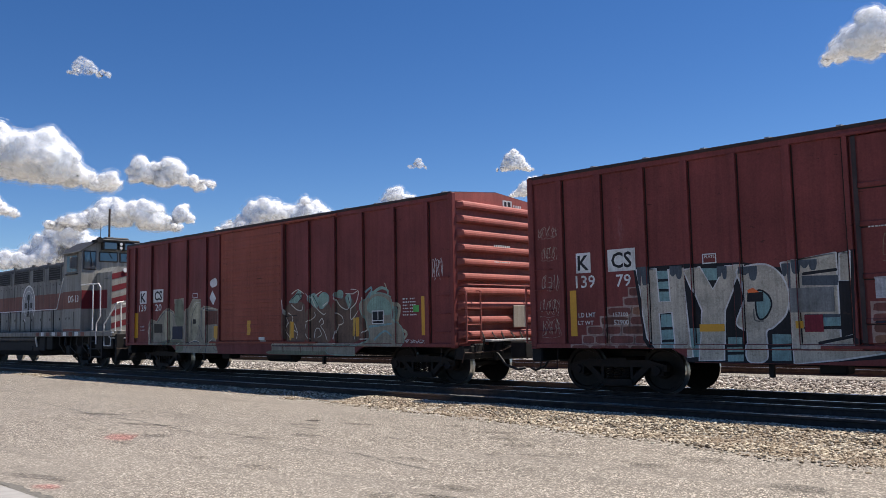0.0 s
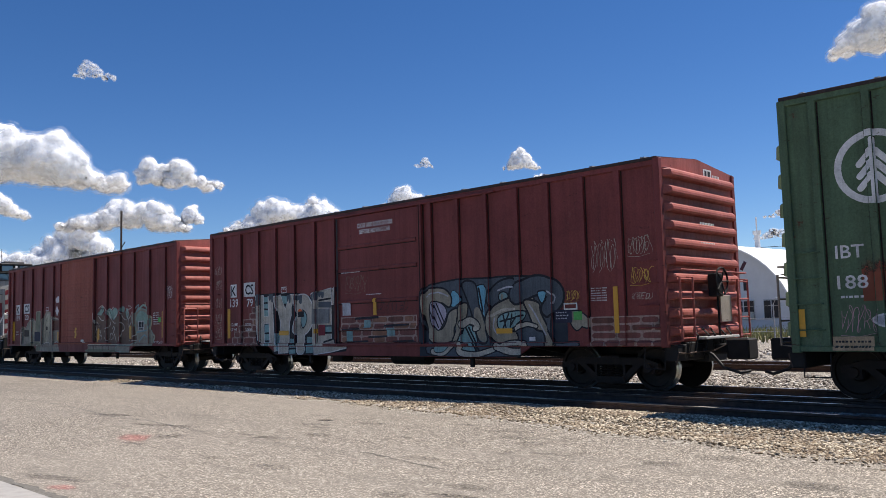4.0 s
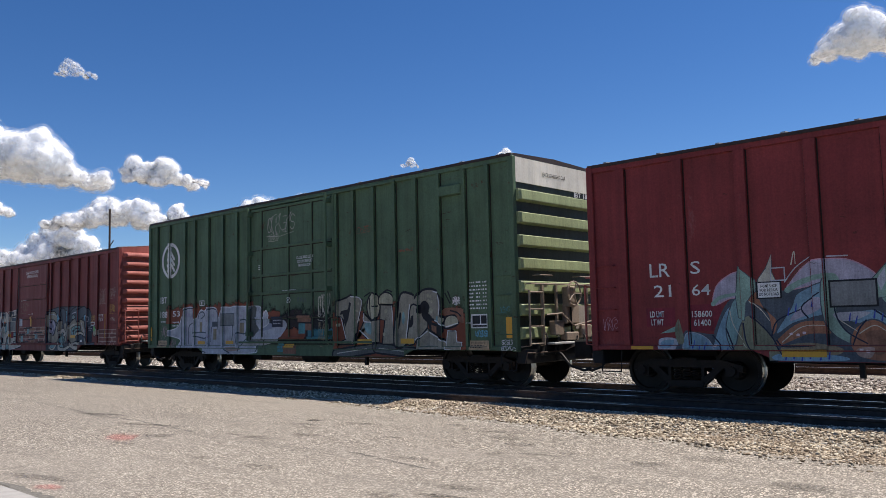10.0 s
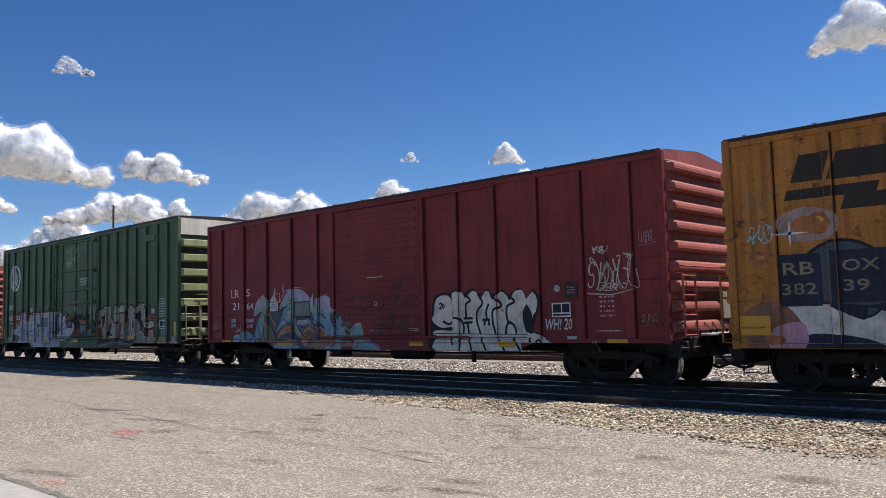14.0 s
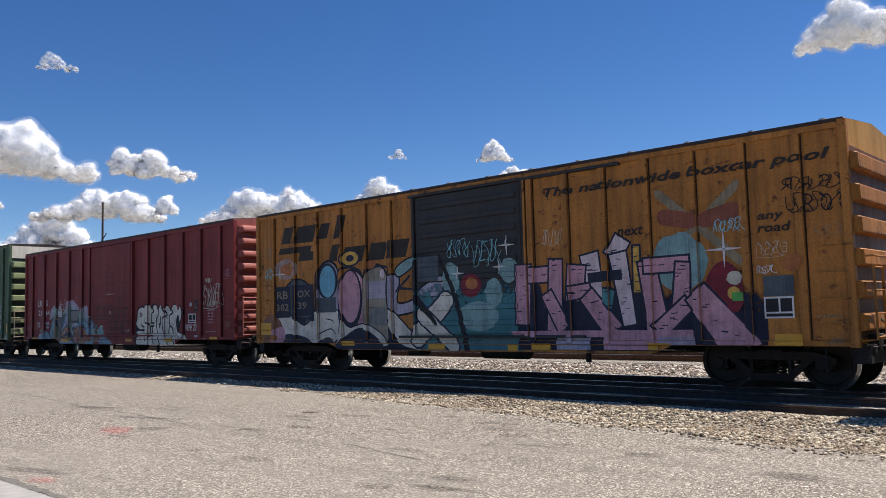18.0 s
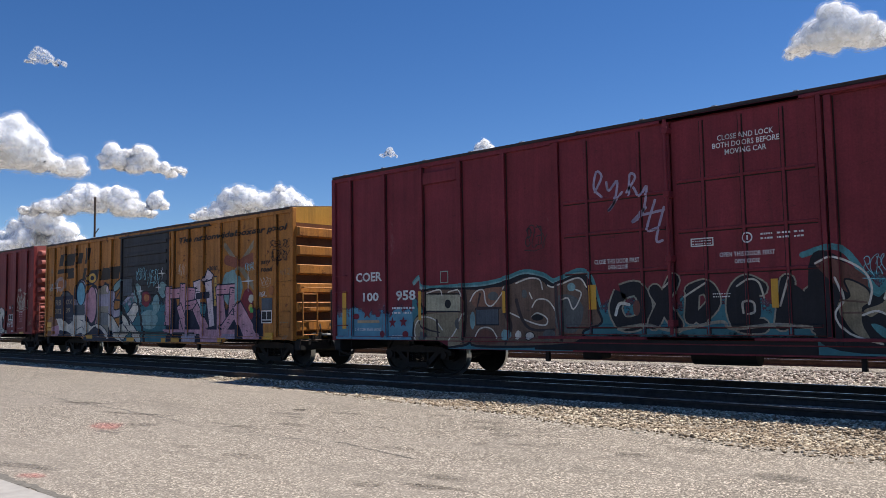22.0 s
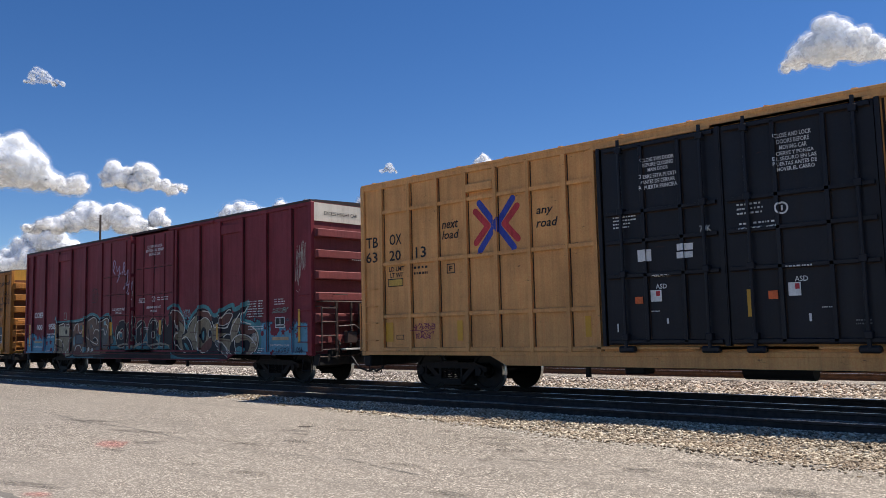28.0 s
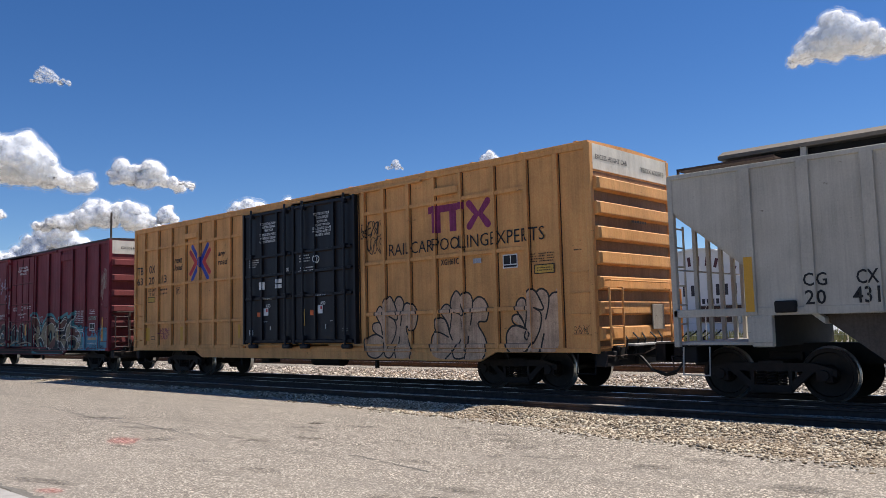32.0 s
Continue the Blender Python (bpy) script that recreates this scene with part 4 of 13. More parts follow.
# ---- road switcher at the head ----
def engine():
    x0, x1 = -46.4, -29.35
    L = x1 - x0
    car = thing("locomotive", "grey diesel switcher locomotive with red stripe and white rails", "locomotive")
    car.location = (x0, TRACK_Y, RAIL_Z)
    TRAIN.append((car, x0))
    glass = plain("cab_glass", (0.05, 0.07, 0.08), 0.06, 0, 0.05)
    white = plain("white_handrail", (0.75, 0.75, 0.74), 0.4)

    def X(w):
        return w - x0
    part("deck", boxes((0.2, L - 0.1, -1.52, 1.52, 1.22, 1.42), bev=0.02), LOCO_GREY, car, "grimy grey walkway deck")
    for i in range(9):
        part("deck_stripe", boxes((X(-36.5) + i * 0.55, X(-36.2) + i * 0.55, -1.535, -1.515, 1.24, 1.40)), (LOCO_ORANGE, WHITE_ST)[i % 2], car)
    bm = bmesh.new()
    prism(bm, [(-1.35, 0.62), (-1.15, 0.40), (1.15, 0.40), (1.35, 0.62), (1.35, 0.98), (-1.35, 0.98)], "x", X(-43.2), X(-36.6))
    part("fuel_tank", mend(bm), BLACK_STEEL, car, "sooty black fuel tank")
    for zt, rt in ((1.12, 0.13),):
        bm = tube(bmesh.new(), [(X(-43.0), -1.3, zt), (X(-36.7), -1.3, zt)], rt, 14)
        part("air_reservoir", bm, LOCO_DARK, car, "long grey air tank under the deck")
    part("tank_gauge", tube(bmesh.new(), [(X(-37.3), -1.38, 0.72), (X(-37.3), -1.34, 0.72)], 0.09, 12), BLACK_STEEL, car)
    part("filler_pipe", tube(bmesh.new(), [(X(-36.75), -1.36, 0.8), (X(-36.7), -1.45, 1.1), (X(-36.7), -1.45, 1.25)], 0.04, 8), WHITE_ST, car)
    # long hood
    h0, h1, hw, ht = 0.6, X(-33.9), 0.92, 4.30
    part("long_hood", boxes((h0, h1, -hw, hw, 1.42, ht), bev=0.05), LOCO_GREY, car, "grey engine hood with louvred doors")
    part("hood_top", boxes((h0 - 0.02, h1 + 0.0, -hw - 0.012, hw + 0.012, ht - 0.14, ht + 0.03), bev=0.04), LOCO_DARK, car, "sooty dark hood top")
    for s in (-1, 1):
        part("stripe", boxes((h0 + 0.05, h1, *sorted((s * (hw + 0.003), s * (hw + 0.008))), 2.35, 3.05)), LOCO_ORANGE, car, "faded orange side stripe")
    for i in range(11):
        x = h0 + 0.5 + i * 1.0
        if x + 0.8 < h1:
            d = part("hood_door", boxes((x, x + 0.86, -(hw + 0.022), -(hw + 0.0), 1.55, 2.3), bev=0.008), LOCO_LIGHT, car)
            part("latch", boxes((x + 0.75, x + 0.8, -(hw + 0.04), -(hw + 0.02), 1.9, 2.0)), BLACK_STEEL, d)
    for x, w in ((X(-36.76), 1.22), (X(-38.50), 1.16), (X(-40.72), 1.73), (X(-45.6), 4.4)):
        r = part("radiator_opening", boxes((x, x + w, -(hw + 0.014), -(hw - 0.05), 3.66, 4.18)), BLACK_STEEL, car, "dark screened radiator opening")
        for k in range(5):
            part("slat", boxes((x + 0.03, x + w - 0.03, -(hw + 0.024), -(hw + 0.010), 3.70 + 0.1 * k, 3.73 + 0.1 * k)), LOCO_DARK, r)
        part("opening_frame", boxes((x - 0.05, x, -(hw + 0.03), -hw + 0.01, 3.6, 4.24), (x + w, x + w + 0.05, -(hw + 0.03), -hw + 0.01, 3.6, 4.24), (x - 0.05, x + w + 0.05, -(hw + 0.03), -hw + 0.01, 3.58, 3.64)), LOCO_GREY, car)
        part("roof_hump", boxes((x - 0.1, x + w + 0.1, -0.7, 0.7, ht - 0.02, ht + 0.12), bev=0.05), LOCO_DARK, car)
    for x in (X(-35.3), X(-37.1), X(-38.8), X(-41.0), X(-43.2)):
        part("lift_lug", boxes((x, x + 0.12, -0.9, -0.78, ht, ht + 0.16), bev=0.02), LOCO_DARK, car)
    for k in range(16):
        part("hood_latch", boxes((X(-45.2) + 0.68 * k, X(-45.2) + 0.68 * k + 0.07, -(hw + 0.02), -hw, 3.42, 3.46)), LOCO_DARK, car)
        part("hood_seam", boxes((X(-45.5) + 0.68 * k, X(-45.5) + 0.68 * k + 0.018, -(hw + 0.010), -hw, 1.6, 3.55)), LOCO_DARK, car)
    bm = bmesh.new()
    n = 30
    c = bm.verts.new((X(-38.99), -(hw + 0.014), 2.66))
    ring = [bm.verts.new((X(-38.99) + 0.76 * math.cos(i * math.tau / n), -(hw + 0.014), 2.66 + 0.87 * math.sin(i * math.tau / n))) for i in range(n)]
    for i in range(n):
        bm.faces.new((c, ring[i], ring[(i + 1) % n]))
    part("round_badge", bm, paint("badge_grey", (0.33, 0.33, 0.34), 0.2, 0.5), car, "round pale painted badge")
    for ra, rb in ((0.76, 0.70), (0.55, 0.52)):
        bm = bmesh.new()
        ring = [[bm.verts.new((X(-38.99) + r * math.cos(i * math.tau / n), -(hw + 0.016), 2.66 + r * 1.16 * math.sin(i * math.tau / n))) for i in range(n)] for r in (ra, rb)]
        for i in range(n):
            bm.faces.new((ring[0][i], ring[0][(i + 1) % n], ring[1][(i + 1) % n], ring[1][i]))
        part("badge_ring", bm, WHITE_ST, car)
    bm = bmesh.new()
    prism(bm, [(X(-39.20), 2.12), (X(-38.78), 2.12), (X(-38.90), 2.22), (X(-38.95), 2.80), (X(-38.85), 2.92), (X(-38.88), 3.12), (X(-39.10), 3.12), (X(-39.13), 2.92), (X(-39.03), 2.80), (X(-39.08), 2.22)], "y", -(hw + 0.022), -(hw + 0.016))
    part("badge_bar", mend(bm), BLACK_ST, car)
    for xa, xb in ((-39.42, -39.30), (-39.24, -39.14), (-38.84, -38.74), (-38.68, -38.56)):
        part("badge_mark", boxes((X(xa), X(xb), -(hw + 0.022), -(hw + 0.016), 2.50, 2.74)), BLACK_ST, car)
    # cab
    c0, c1, cw = X(-33.88), X(-32.2), 1.5
    bm = bmesh.new()
    prism(bm, [(-cw, 1.42), (cw, 1.42), (cw, 4.60), (cw - 0.6, 4.96), (-cw + 0.6, 4.96), (-cw, 4.60)], "x", c0, c1)
    part("cab", mend(bm), LOCO_LIGHT, car, "grey driver cab")
    bm = bmesh.new()
    prism(bm, [(-cw - 0.09, 4.56), (-cw + 0.58, 4.97), (cw - 0.58, 4.97), (cw + 0.09, 4.56), (cw + 0.09, 4.62), (cw - 0.58, 5.04), (-cw + 0.58, 5.04), (-cw - 0.09, 4.62)], "x", c0 - 0.12, c1 + 0.16)
    part("cab_roof", mend(bm), LOCO_DARK, car, "dark grey cab roof with overhang")
    part("gutter", boxes((c0 - 0.1, c1 + 0.12, -cw - 0.13, -cw - 0.07, 4.54, 4.60), bev=0.01), LOCO_GREY, car)
    for s in (-1, 1):
        part("stripe", boxes((c0 + 0.01, c1 - 0.01, *sorted((s * (cw + 0.003), s * (cw + 0.008))), 2.32, 3.02)), LOCO_ORANGE, car)
        for xa, xb in ((c0 + 0.38, c0 + 0.80), (c0 + 0.86, c0 + 1.28)):
            w = part("side_window", boxes((xa - 0.05, xb + 0.05, *sorted((s * (cw + 0.03), s * (cw - 0.02))), 3.76, 4.50), bev=0.015), LOCO_GREY, car)
            part("pane", boxes((xa, xb, *sorted((s * (cw + 0.035), s * (cw + 0.02))), 3.81, 4.45)), glass, w)
        part("sunshade", boxes((c0 + 0.3, c0 + 1.4, *sorted((s * (cw + 0.28), s * cw)), 4.50, 4.53), bev=0.01), LOCO_GREY, car)
        part("window_ledge", boxes((c0 + 0.3, c0 + 1.4, *sorted((s * (cw + 0.08), s * cw)), 3.68, 3.73), bev=0.01), LOCO_DARK, car, "dark padded arm rest")
        part("mirror", boxes((c0 + 1.36, c0 + 1.40, *sorted((s * (cw + 0.34), s * (cw + 0.05))), 3.9, 4.35), bev=0.01), LOCO_GREY, car)
        part("cab_locker", boxes((c0 + 0.25, c0 + 1.05, *sorted((s * (cw + 0.02), s * cw)), 1.62, 2.2), bev=0.008), LOCO_LIGHT, car)
        for k in (0.35, 0.65):
            part("locker_latch", boxes((c0 + k, c0 + k + 0.05, *sorted((s * (cw + 0.03), s * cw)), 1.9, 1.98)), BLACK_STEEL, car)
        part("kick_rust", boxes((c0 + 0.05, c1 - 0.05, *sorted((s * (cw + 0.006), s * cw)), 1.43, 1.52)), LOCO_ORANGE, car)
    for k in (-1, 1):
        for ya, yb, za, zb in ((0.97, 1.40, 3.90, 4.56), (0.08, 0.77, 4.23, 4.55)):
            w = part("front_window", boxes((c1 - 0.02, c1 + 0.035, *sorted((k * (ya - 0.05), k * (yb + 0.05))), za - 0.05, zb + 0.05), bev=0.03), LOCO_DARK, car)
            part("pane", boxes((c1 + 0.03, c1 + 0.042, *sorted((k * ya, k * yb)), za, zb), bev=0.0), SKY_PANE, w)
            part("wiper", tube(bmesh.new(), [(c1 + 0.05, k * (ya + yb) / 2, zb), (c1 + 0.06, k * (ya * 0.7 + yb * 0.3), za + 0.1)], 0.012, 5), BLACK_STEEL, w)
        b = part("number_box", boxes((c1 - 0.3, c1 + 0.2, *sorted((k * 0.14, k * 0.72)), 4.66, 5.00), bev=0.03), LOCO_DARK, car)
        part("number_glass", boxes((c1 + 0.2, c1 + 0.212, *sorted((k * 0.18, k * 0.68)), 4.70, 4.96)), SKY_PANE, b)
    part("front_panel", boxes((c1 + 0.002, c1 + 0.01, -cw + 0.02, cw - 0.02, 2.30, 3.03)), LOCO_RED, car, "dark red front panel")
    part("roof_box", boxes((c1 - 0.75, c1 + 0.24, -0.80, 0.80, 5.02, 5.10), bev=0.03), LOCO_DARK, car, "dark hood over the headlights")
    part("roof_equipment", boxes((c1 - 0.6, c1 - 0.1, -0.5, 0.5, 5.08, 5.22), bev=0.04), LOCO_DARK, car)
    for z in (4.76, 4.92):
        h = part("headlight", tube(bmesh.new(), [(c1, 0, z), (c1 + 0.22, 0, z)], 0.075, 14), LOCO_DARK, car)
        part("lens", tube(bmesh.new(), [(c1 + 0.22, 0, z), (c1 + 0.23, 0, z)], 0.06, 14), white, h, "pale round headlight lens")
    h = part("horn", tube(bmesh.new(), [(c1 - 0.15, -1.0, 5.02), (c1 + 0.4, -1.0, 5.02)], 0.05, 8), BLACK_STEEL, car)
    part("bell", tube(bmesh.new(), [(c1 + 0.36, -1.0, 5.02), (c1 + 0.5, -1.0, 5.02)], 0.11, 10), BLACK_STEEL, h)
    part("antenna", tube(bmesh.new(), [(c0 + 0.9, -0.4, 5.0), (c0 + 0.9, -0.4, 5.9)], 0.012, 5), BLACK_STEEL, car)
    # short hood
    n1, nw = X(-30.9), 0.88
    bm = bmesh.new()
    prism(bm, [(-nw, 1.42), (nw, 1.42), (nw, 3.72), (nw - 0.22, 3.92), (-nw + 0.22, 3.92), (-nw, 3.72)], "x", c1, n1)
    part("short_hood", mend(bm), LOCO_LIGHT, car, "grey short hood with red chevrons")
    for s in (-1, 1):
        part("stripe", boxes((c1 + 0.02, n1 - 0.35, *sorted((s * (nw + 0.003), s * (nw + 0.01))), 2.30, 3.03)), LOCO_RED, car)
        part("nose_door", boxes((c1 + 0.3, c1 + 0.85, *sorted((s * (nw + 0.018), s * nw)), 1.6, 2.25), bev=0.01), LOCO_GREY, car)
        part("grab_bar", tube(bmesh.new(), [(n1 - 0.5, s * (nw + 0.06), 3.45), (n1 - 0.2, s * (nw + 0.06), 3.45)], 0.015, 5), LOCO_DARK, car)
    for i in range(5):
        bm = bmesh.new()
        z = 1.62 + 0.48 * i
        for s in (-1, 1):
            prism(bm, [(s * (nw - 0.01), z - 0.13), (0, z + 0.10), (0, z + 0.32), (s * (nw - 0.01), z + 0.09)], "x", n1 + 0.003, n1 + 0.009)
        part("chevron", mend(bm), LOCO_RED, car, "dark red warning chevron")
    part("nose_light", tube(bmesh.new(), [(n1, -0.35, 3.78), (n1 + 0.05, -0.35, 3.78)], 0.09, 12), white, car)
    # rails and steps
    for y in (-1.45,):
        for i in range(10):
            x = 0.7 + i * 1.2
            part("stanchion", tube(bmesh.new(), [(x, y, 1.4), (x, y, 2.35)], 0.018), BLACK_STEEL, car)
        part("hand_rail", tube(bmesh.new(), [(0.5, y, 2.35), (X(-34.6), y, 2.35), (X(-34.0), y, 3.6)], 0.018), white, car, "long white side handrail")
    part("step_rail", tube(bmesh.new(), [(X(-32.18), -1.5, 3.24), (X(-30.66), -1.5, 3.22), (X(-30.50), -1.5, 3.08), (X(-30.48), -1.5, 1.97), (X(-30.80), -1.5, 1.70), (X(-30.82), -1.5, 0.92)], 0.026, 8), white, car, "white painted step rail")
    part("step_rail", tube(bmesh.new(), [(X(-31.13), -1.5, 3.22), (X(-31.14), -1.5, 1.45)], 0.024, 8), white, car, "white painted step rail")
    part("step_rail", tube(bmesh.new(), [(X(-29.42), -1.1, 2.5), (X(-29.36), -1.38, 2.46), (X(-30.16), -1.5, 1.65), (X(-30.13), -1.5, 0.86), (X(-29.62), -1.5, 0.87), (X(-29.58), -1.5, 1.15), (X(-29.74), -1.5, 1.19), (X(-29.52), -1.5, 1.36), (X(-29.40), -1.5, 1.36)], 0.026, 8), white, car, "white painted step rail")
    part("end_post", tube(bmesh.new(), [(X(-29.42), -1.2, 2.44), (X(-29.42), -1.2, 1.4)], 0.024, 8), white, car)
    part("cut_lever", tube(bmesh.new(), [(X(-29.5), -1.5, 1.15), (X(-29.3), -0.9, 1.13)], 0.022, 8), white, car, "white painted uncoupling lever")
    for i in range(3):
        part("step", boxes((X(-31.2), X(-30.4), -1.5, -1.2, 0.42 + 0.3 * i, 0.46 + 0.3 * i)), BLACK_STEEL, car)
    for xs_ in (X(-31.3), X(-30.4)):
        part("step_frame", boxes((xs_, xs_ + 0.1, -1.5, -1.15, 0.4, 1.25)), BLACK_STEEL, car)
    part("step_well", boxes((X(-30.95), X(-29.5), -1.46, -1.05, 0.75, 1.42), bev=0.02), BLACK_STEEL, car, "black step well")
    part("pilot", boxes((L - 0.12, L, -1.4, 1.4, 0.3, 1.3), bev=0.02), BLACK_STEEL, car)
    part("end_rail", tube(bmesh.new(), [(L - 0.1, -1.4, 1.4), (L - 0.1, -1.4, 2.4), (L - 0.1, -0.4, 2.4), (L - 0.1, -0.4, 1.4)], 0.02), white, car)
    coupler(car, L, 1)
    part("frame", boxes((0.3, L - 0.2, -0.6, 0.6, 0.85, 1.24)), BLACK_STEEL, car)
    for xm in (3.0, L - 3.4):
        for k in (-1.05, 0.0, 1.05):
            part("brake_cylinder", boxes((xm + k - 0.2, xm + k + 0.2, -1.3, -1.06, 0.5, 0.86), bev=0.05), BLACK_STEEL, car)
        part("sand_pipe", tube(bmesh.new(), [(xm - 1.5, -1.2, 1.2), (xm - 1.45, -1.15, 0.7), (xm - 1.3, -0.8, 0.25)], 0.025, 5), BLACK_STEEL, car)
    for k in range(2):
        part("equipment_box", boxes((X(-36.4) + 0.75 * k, X(-35.8) + 0.75 * k, -1.42, -1.0, 0.62 + 0.06 * k, 1.2), bev=0.03), BLACK_STEEL, car)
    for k in range(7):
        part("brake_pipe", tube(bmesh.new(), [(X(-34.6) + 0.55 * k, -1.3, 1.22), (X(-34.55) + 0.55 * k, -1.34, 0.9 - 0.05 * (k % 3)), (X(-34.35) + 0.55 * k, -1.2, 0.55)], 0.02, 5), LOCO_DARK, car)
    truck(car, 3.0)
    truck(car, L - 3.4)
    return Side(car, 1.5)


SIDE["engine"] = engine()


# ---- lettering and spray paint on the cars ----
GLYPH = {}


def stuff(ob):
    """Marks far too small and many to pick apart."""
    if ob:
        ob["kind"] = "stuff"
    return ob


def glyphs(s, bold, shear):
    """A word in the built-in font as a flat mesh scaled to the unit square."""
    key = (s, bold, shear)
    if key not in GLYPH:
        cu = bpy.data.curves.new("word", "FONT")
        cu.body, cu.size, cu.offset, cu.shear, cu.resolution_u = s, 1.0, bold, shear, 2
        cu.dimensions, cu.fill_mode = "2D", "BOTH"
        ob = bpy.data.objects.new("word", cu)
        me = bpy.data.meshes.new_from_object(ob)
        v = [(p.co.x, p.co.y) for p in me.vertices]
        f = [tuple(p.vertices) for p in me.polygons]
        bpy.data.objects.remove(ob)
        bpy.data.meshes.remove(me)
        xa, xb = min(p[0] for p in v), max(p[0] for p in v)
        ya, yb = min(p[1] for p in v), max(p[1] for p in v)
        GLYPH[key] = ([((x - xa) / (xb - xa), (y - ya) / (yb - ya)) for x, y in v], f)
    return GLYPH[key]


def add_text(bm, s, x0, x1, z0, z1, bold=0.012, shear=0.0):
    v, f = glyphs(s, bold, shear)
    vs = [bm.verts.new((x0 + (x1 - x0) * a, 0, z0 + (z1 - z0) * b)) for a, b in v]
    for q in f:
        try:
            bm.faces.new([vs[i] for i in q])
        except ValueError:
            pass


def local(k, x0, x1, z0, z1):
    ox = SIDE[k].car.location.x
    return x0 - ox, x1 - ox, z0 - RAIL_Z, z1 - RAIL_Z


def words(k, s, x0, x1, z0, z1, mat=None, bold=0.012, shear=0.0, layer=4, name="lettering"):
    """Lines of lettering, parted by a bar, in a box along the train."""
    x0, x1, z0, z1 = local(k, x0, x1, z0, z1)
    lines = s.split("|")
    n, longest = len(lines), max(len(q) for q in lines)
    h = (z1 - z0) / (n + 0.35 * (n - 1))
    bm = bmesh.new()
    for i, q in enumerate(lines):
        zt = z1 - i * h * 1.35
        w = (x1 - x0) * (len(q) / longest) ** 0.9
        m = (x0 + x1) / 2
        add_text(bm, q, m - w / 2, m + w / 2, zt - h, zt, bold, shear)
    SIDE[k].drape(name, bm, mat or WHITE_ST, layer)


def quad(bm, x0, x1, z0, z1, y=0.0):
    bm.faces.new([bm.verts.new(c) for c in ((x0, y, z0), (x1, y, z0), (x1, y, z1), (x0, y, z1))])


def patch(k, x0, x1, z0, z1, mat, name="plate", label="", layer=4):
    x0, x1, z0, z1 = local(k, x0, x1, z0, z1)
    bm = bmesh.new()
    quad(bm, x0, x1, z0, z1)
    SIDE[k].drape(name, bm, mat, layer, label)


def reflector(k, x0, x1, z0, z1):
    patch(k, x0, x1, z0, z1, YEL_REF, "reflector", "yellow reflective strip", 6)


def outline(k, x0, x1, z0, z1, w, mat, name="box_outline", layer=5):
    x0, x1, z0, z1 = local(k, x0, x1, z0, z1)
    bm = bmesh.new()
    for q in ((x0, x1, z0, z0 + w), (x0, x1, z1 - w, z1), (x0, x0 + w, z0 + w, z1 - w), (x1 - w, x1, z0 + w, z1 - w)):
        quad(bm, *q)
    SIDE[k].drape(name, bm, mat, layer)


def data_plate(k, x0, x1, z0, z1):
    """Black service plate with white borders and divisions."""
    patch(k, x0, x1, z0, z1, WHITE_ST, "service_plate", "white bordered black service plate", 4)
    b = (x1 - x0) * 0.06
    m, zm = x0 + (x1 - x0) * 0.52, z0 + (z1 - z0) * 0.22
    for q in ((x0 + b, m - b / 2, zm + b, z1 - b), (m + b / 2, x1 - b, zm + b, z1 - b), (x0 + b, x1 - b, z0 + b, zm)):
        patch(k, *q, BLACK_ST, "plate_field", "", 5)


def bars(k, x0, x1, z0, z1, rows, mat=None, cols=1, seed=1, layer=4):
    """Small stencilled lines that are too small to read."""
    rng = random.Random(seed * 31 + int(x0 * 10))
    x0, x1, z0, z1 = local(k, x0, x1, z0, z1)
    bm = bmesh.new()
    ph = (z1 - z0) / rows
    for i in range(rows):
        z = z1 - (i + 0.5) * ph
        for c in range(cols):
            xa = x0 + (x1 - x0) * c / cols
            xe = xa + (x1 - x0) / cols * (rng.uniform(0.6, 0.95) if cols > 1 or rows > 2 else 1)
            while xa < xe - 0.01:
                w = min(rng.uniform(0.25, 0.8) * ph, xe - xa)
                quad(bm, xa, xa + w, z - ph * 0.2, z + ph * 0.2)
                xa += w + ph * rng.uniform(0.12, 0.4)
    stuff(SIDE[k].drape("stencil_mark", bm, mat or WHITE_ST, layer))


def ribbon(bm, pts, w, y=0.0, w1=None):
    """A painted stroke of width w (to w1) along points (x, z), round at both ends."""
    n = len(pts)
    prev = None
    for i, (x, z) in enumerate(pts):
        a, b = pts[max(i - 1, 0)], pts[min(i + 1, n - 1)]
        dx, dz = b[0] - a[0], b[1] - a[1]
        L = math.hypot(dx, dz) or 1.0
        k = (w + ((w1 if w1 is not None else w) - w) * i / max(n - 1, 1)) / 2
        ox, oz = -dz / L * k, dx / L * k
        cur = (bm.verts.new((x + ox, y, z + oz)), bm.verts.new((x - ox, y, z - oz)))
        if prev:
            bm.faces.new((prev[0], cur[0], cur[1], prev[1]))
        prev = cur
        if i in (0, n - 1) and math.dist(pts[0], pts[-1]) > 0.01:
            disc(bm, x, z, k, k, y + 0.00003, 10)


def disc(bm, x, z, rx, rz, y=0.0, n=20, rag=0.0, seed=0.0):
    c = bm.verts.new((x, y, z))
    vs = []
    for i in range(n):
        a = i * math.tau / n
        k = 1 + rag * (noise.noise((math.cos(a) * 2.3 + seed, math.sin(a) * 2.3, seed)) + 0.5 * noise.noise((math.cos(a) * 6 + seed, math.sin(a) * 6, 2 * seed)))
        vs.append(bm.verts.new((x + rx * k * math.cos(a), y, z + rz * k * math.sin(a))))
    for i in range(n):
        bm.faces.new((c, vs[i], vs[(i + 1) % n]))


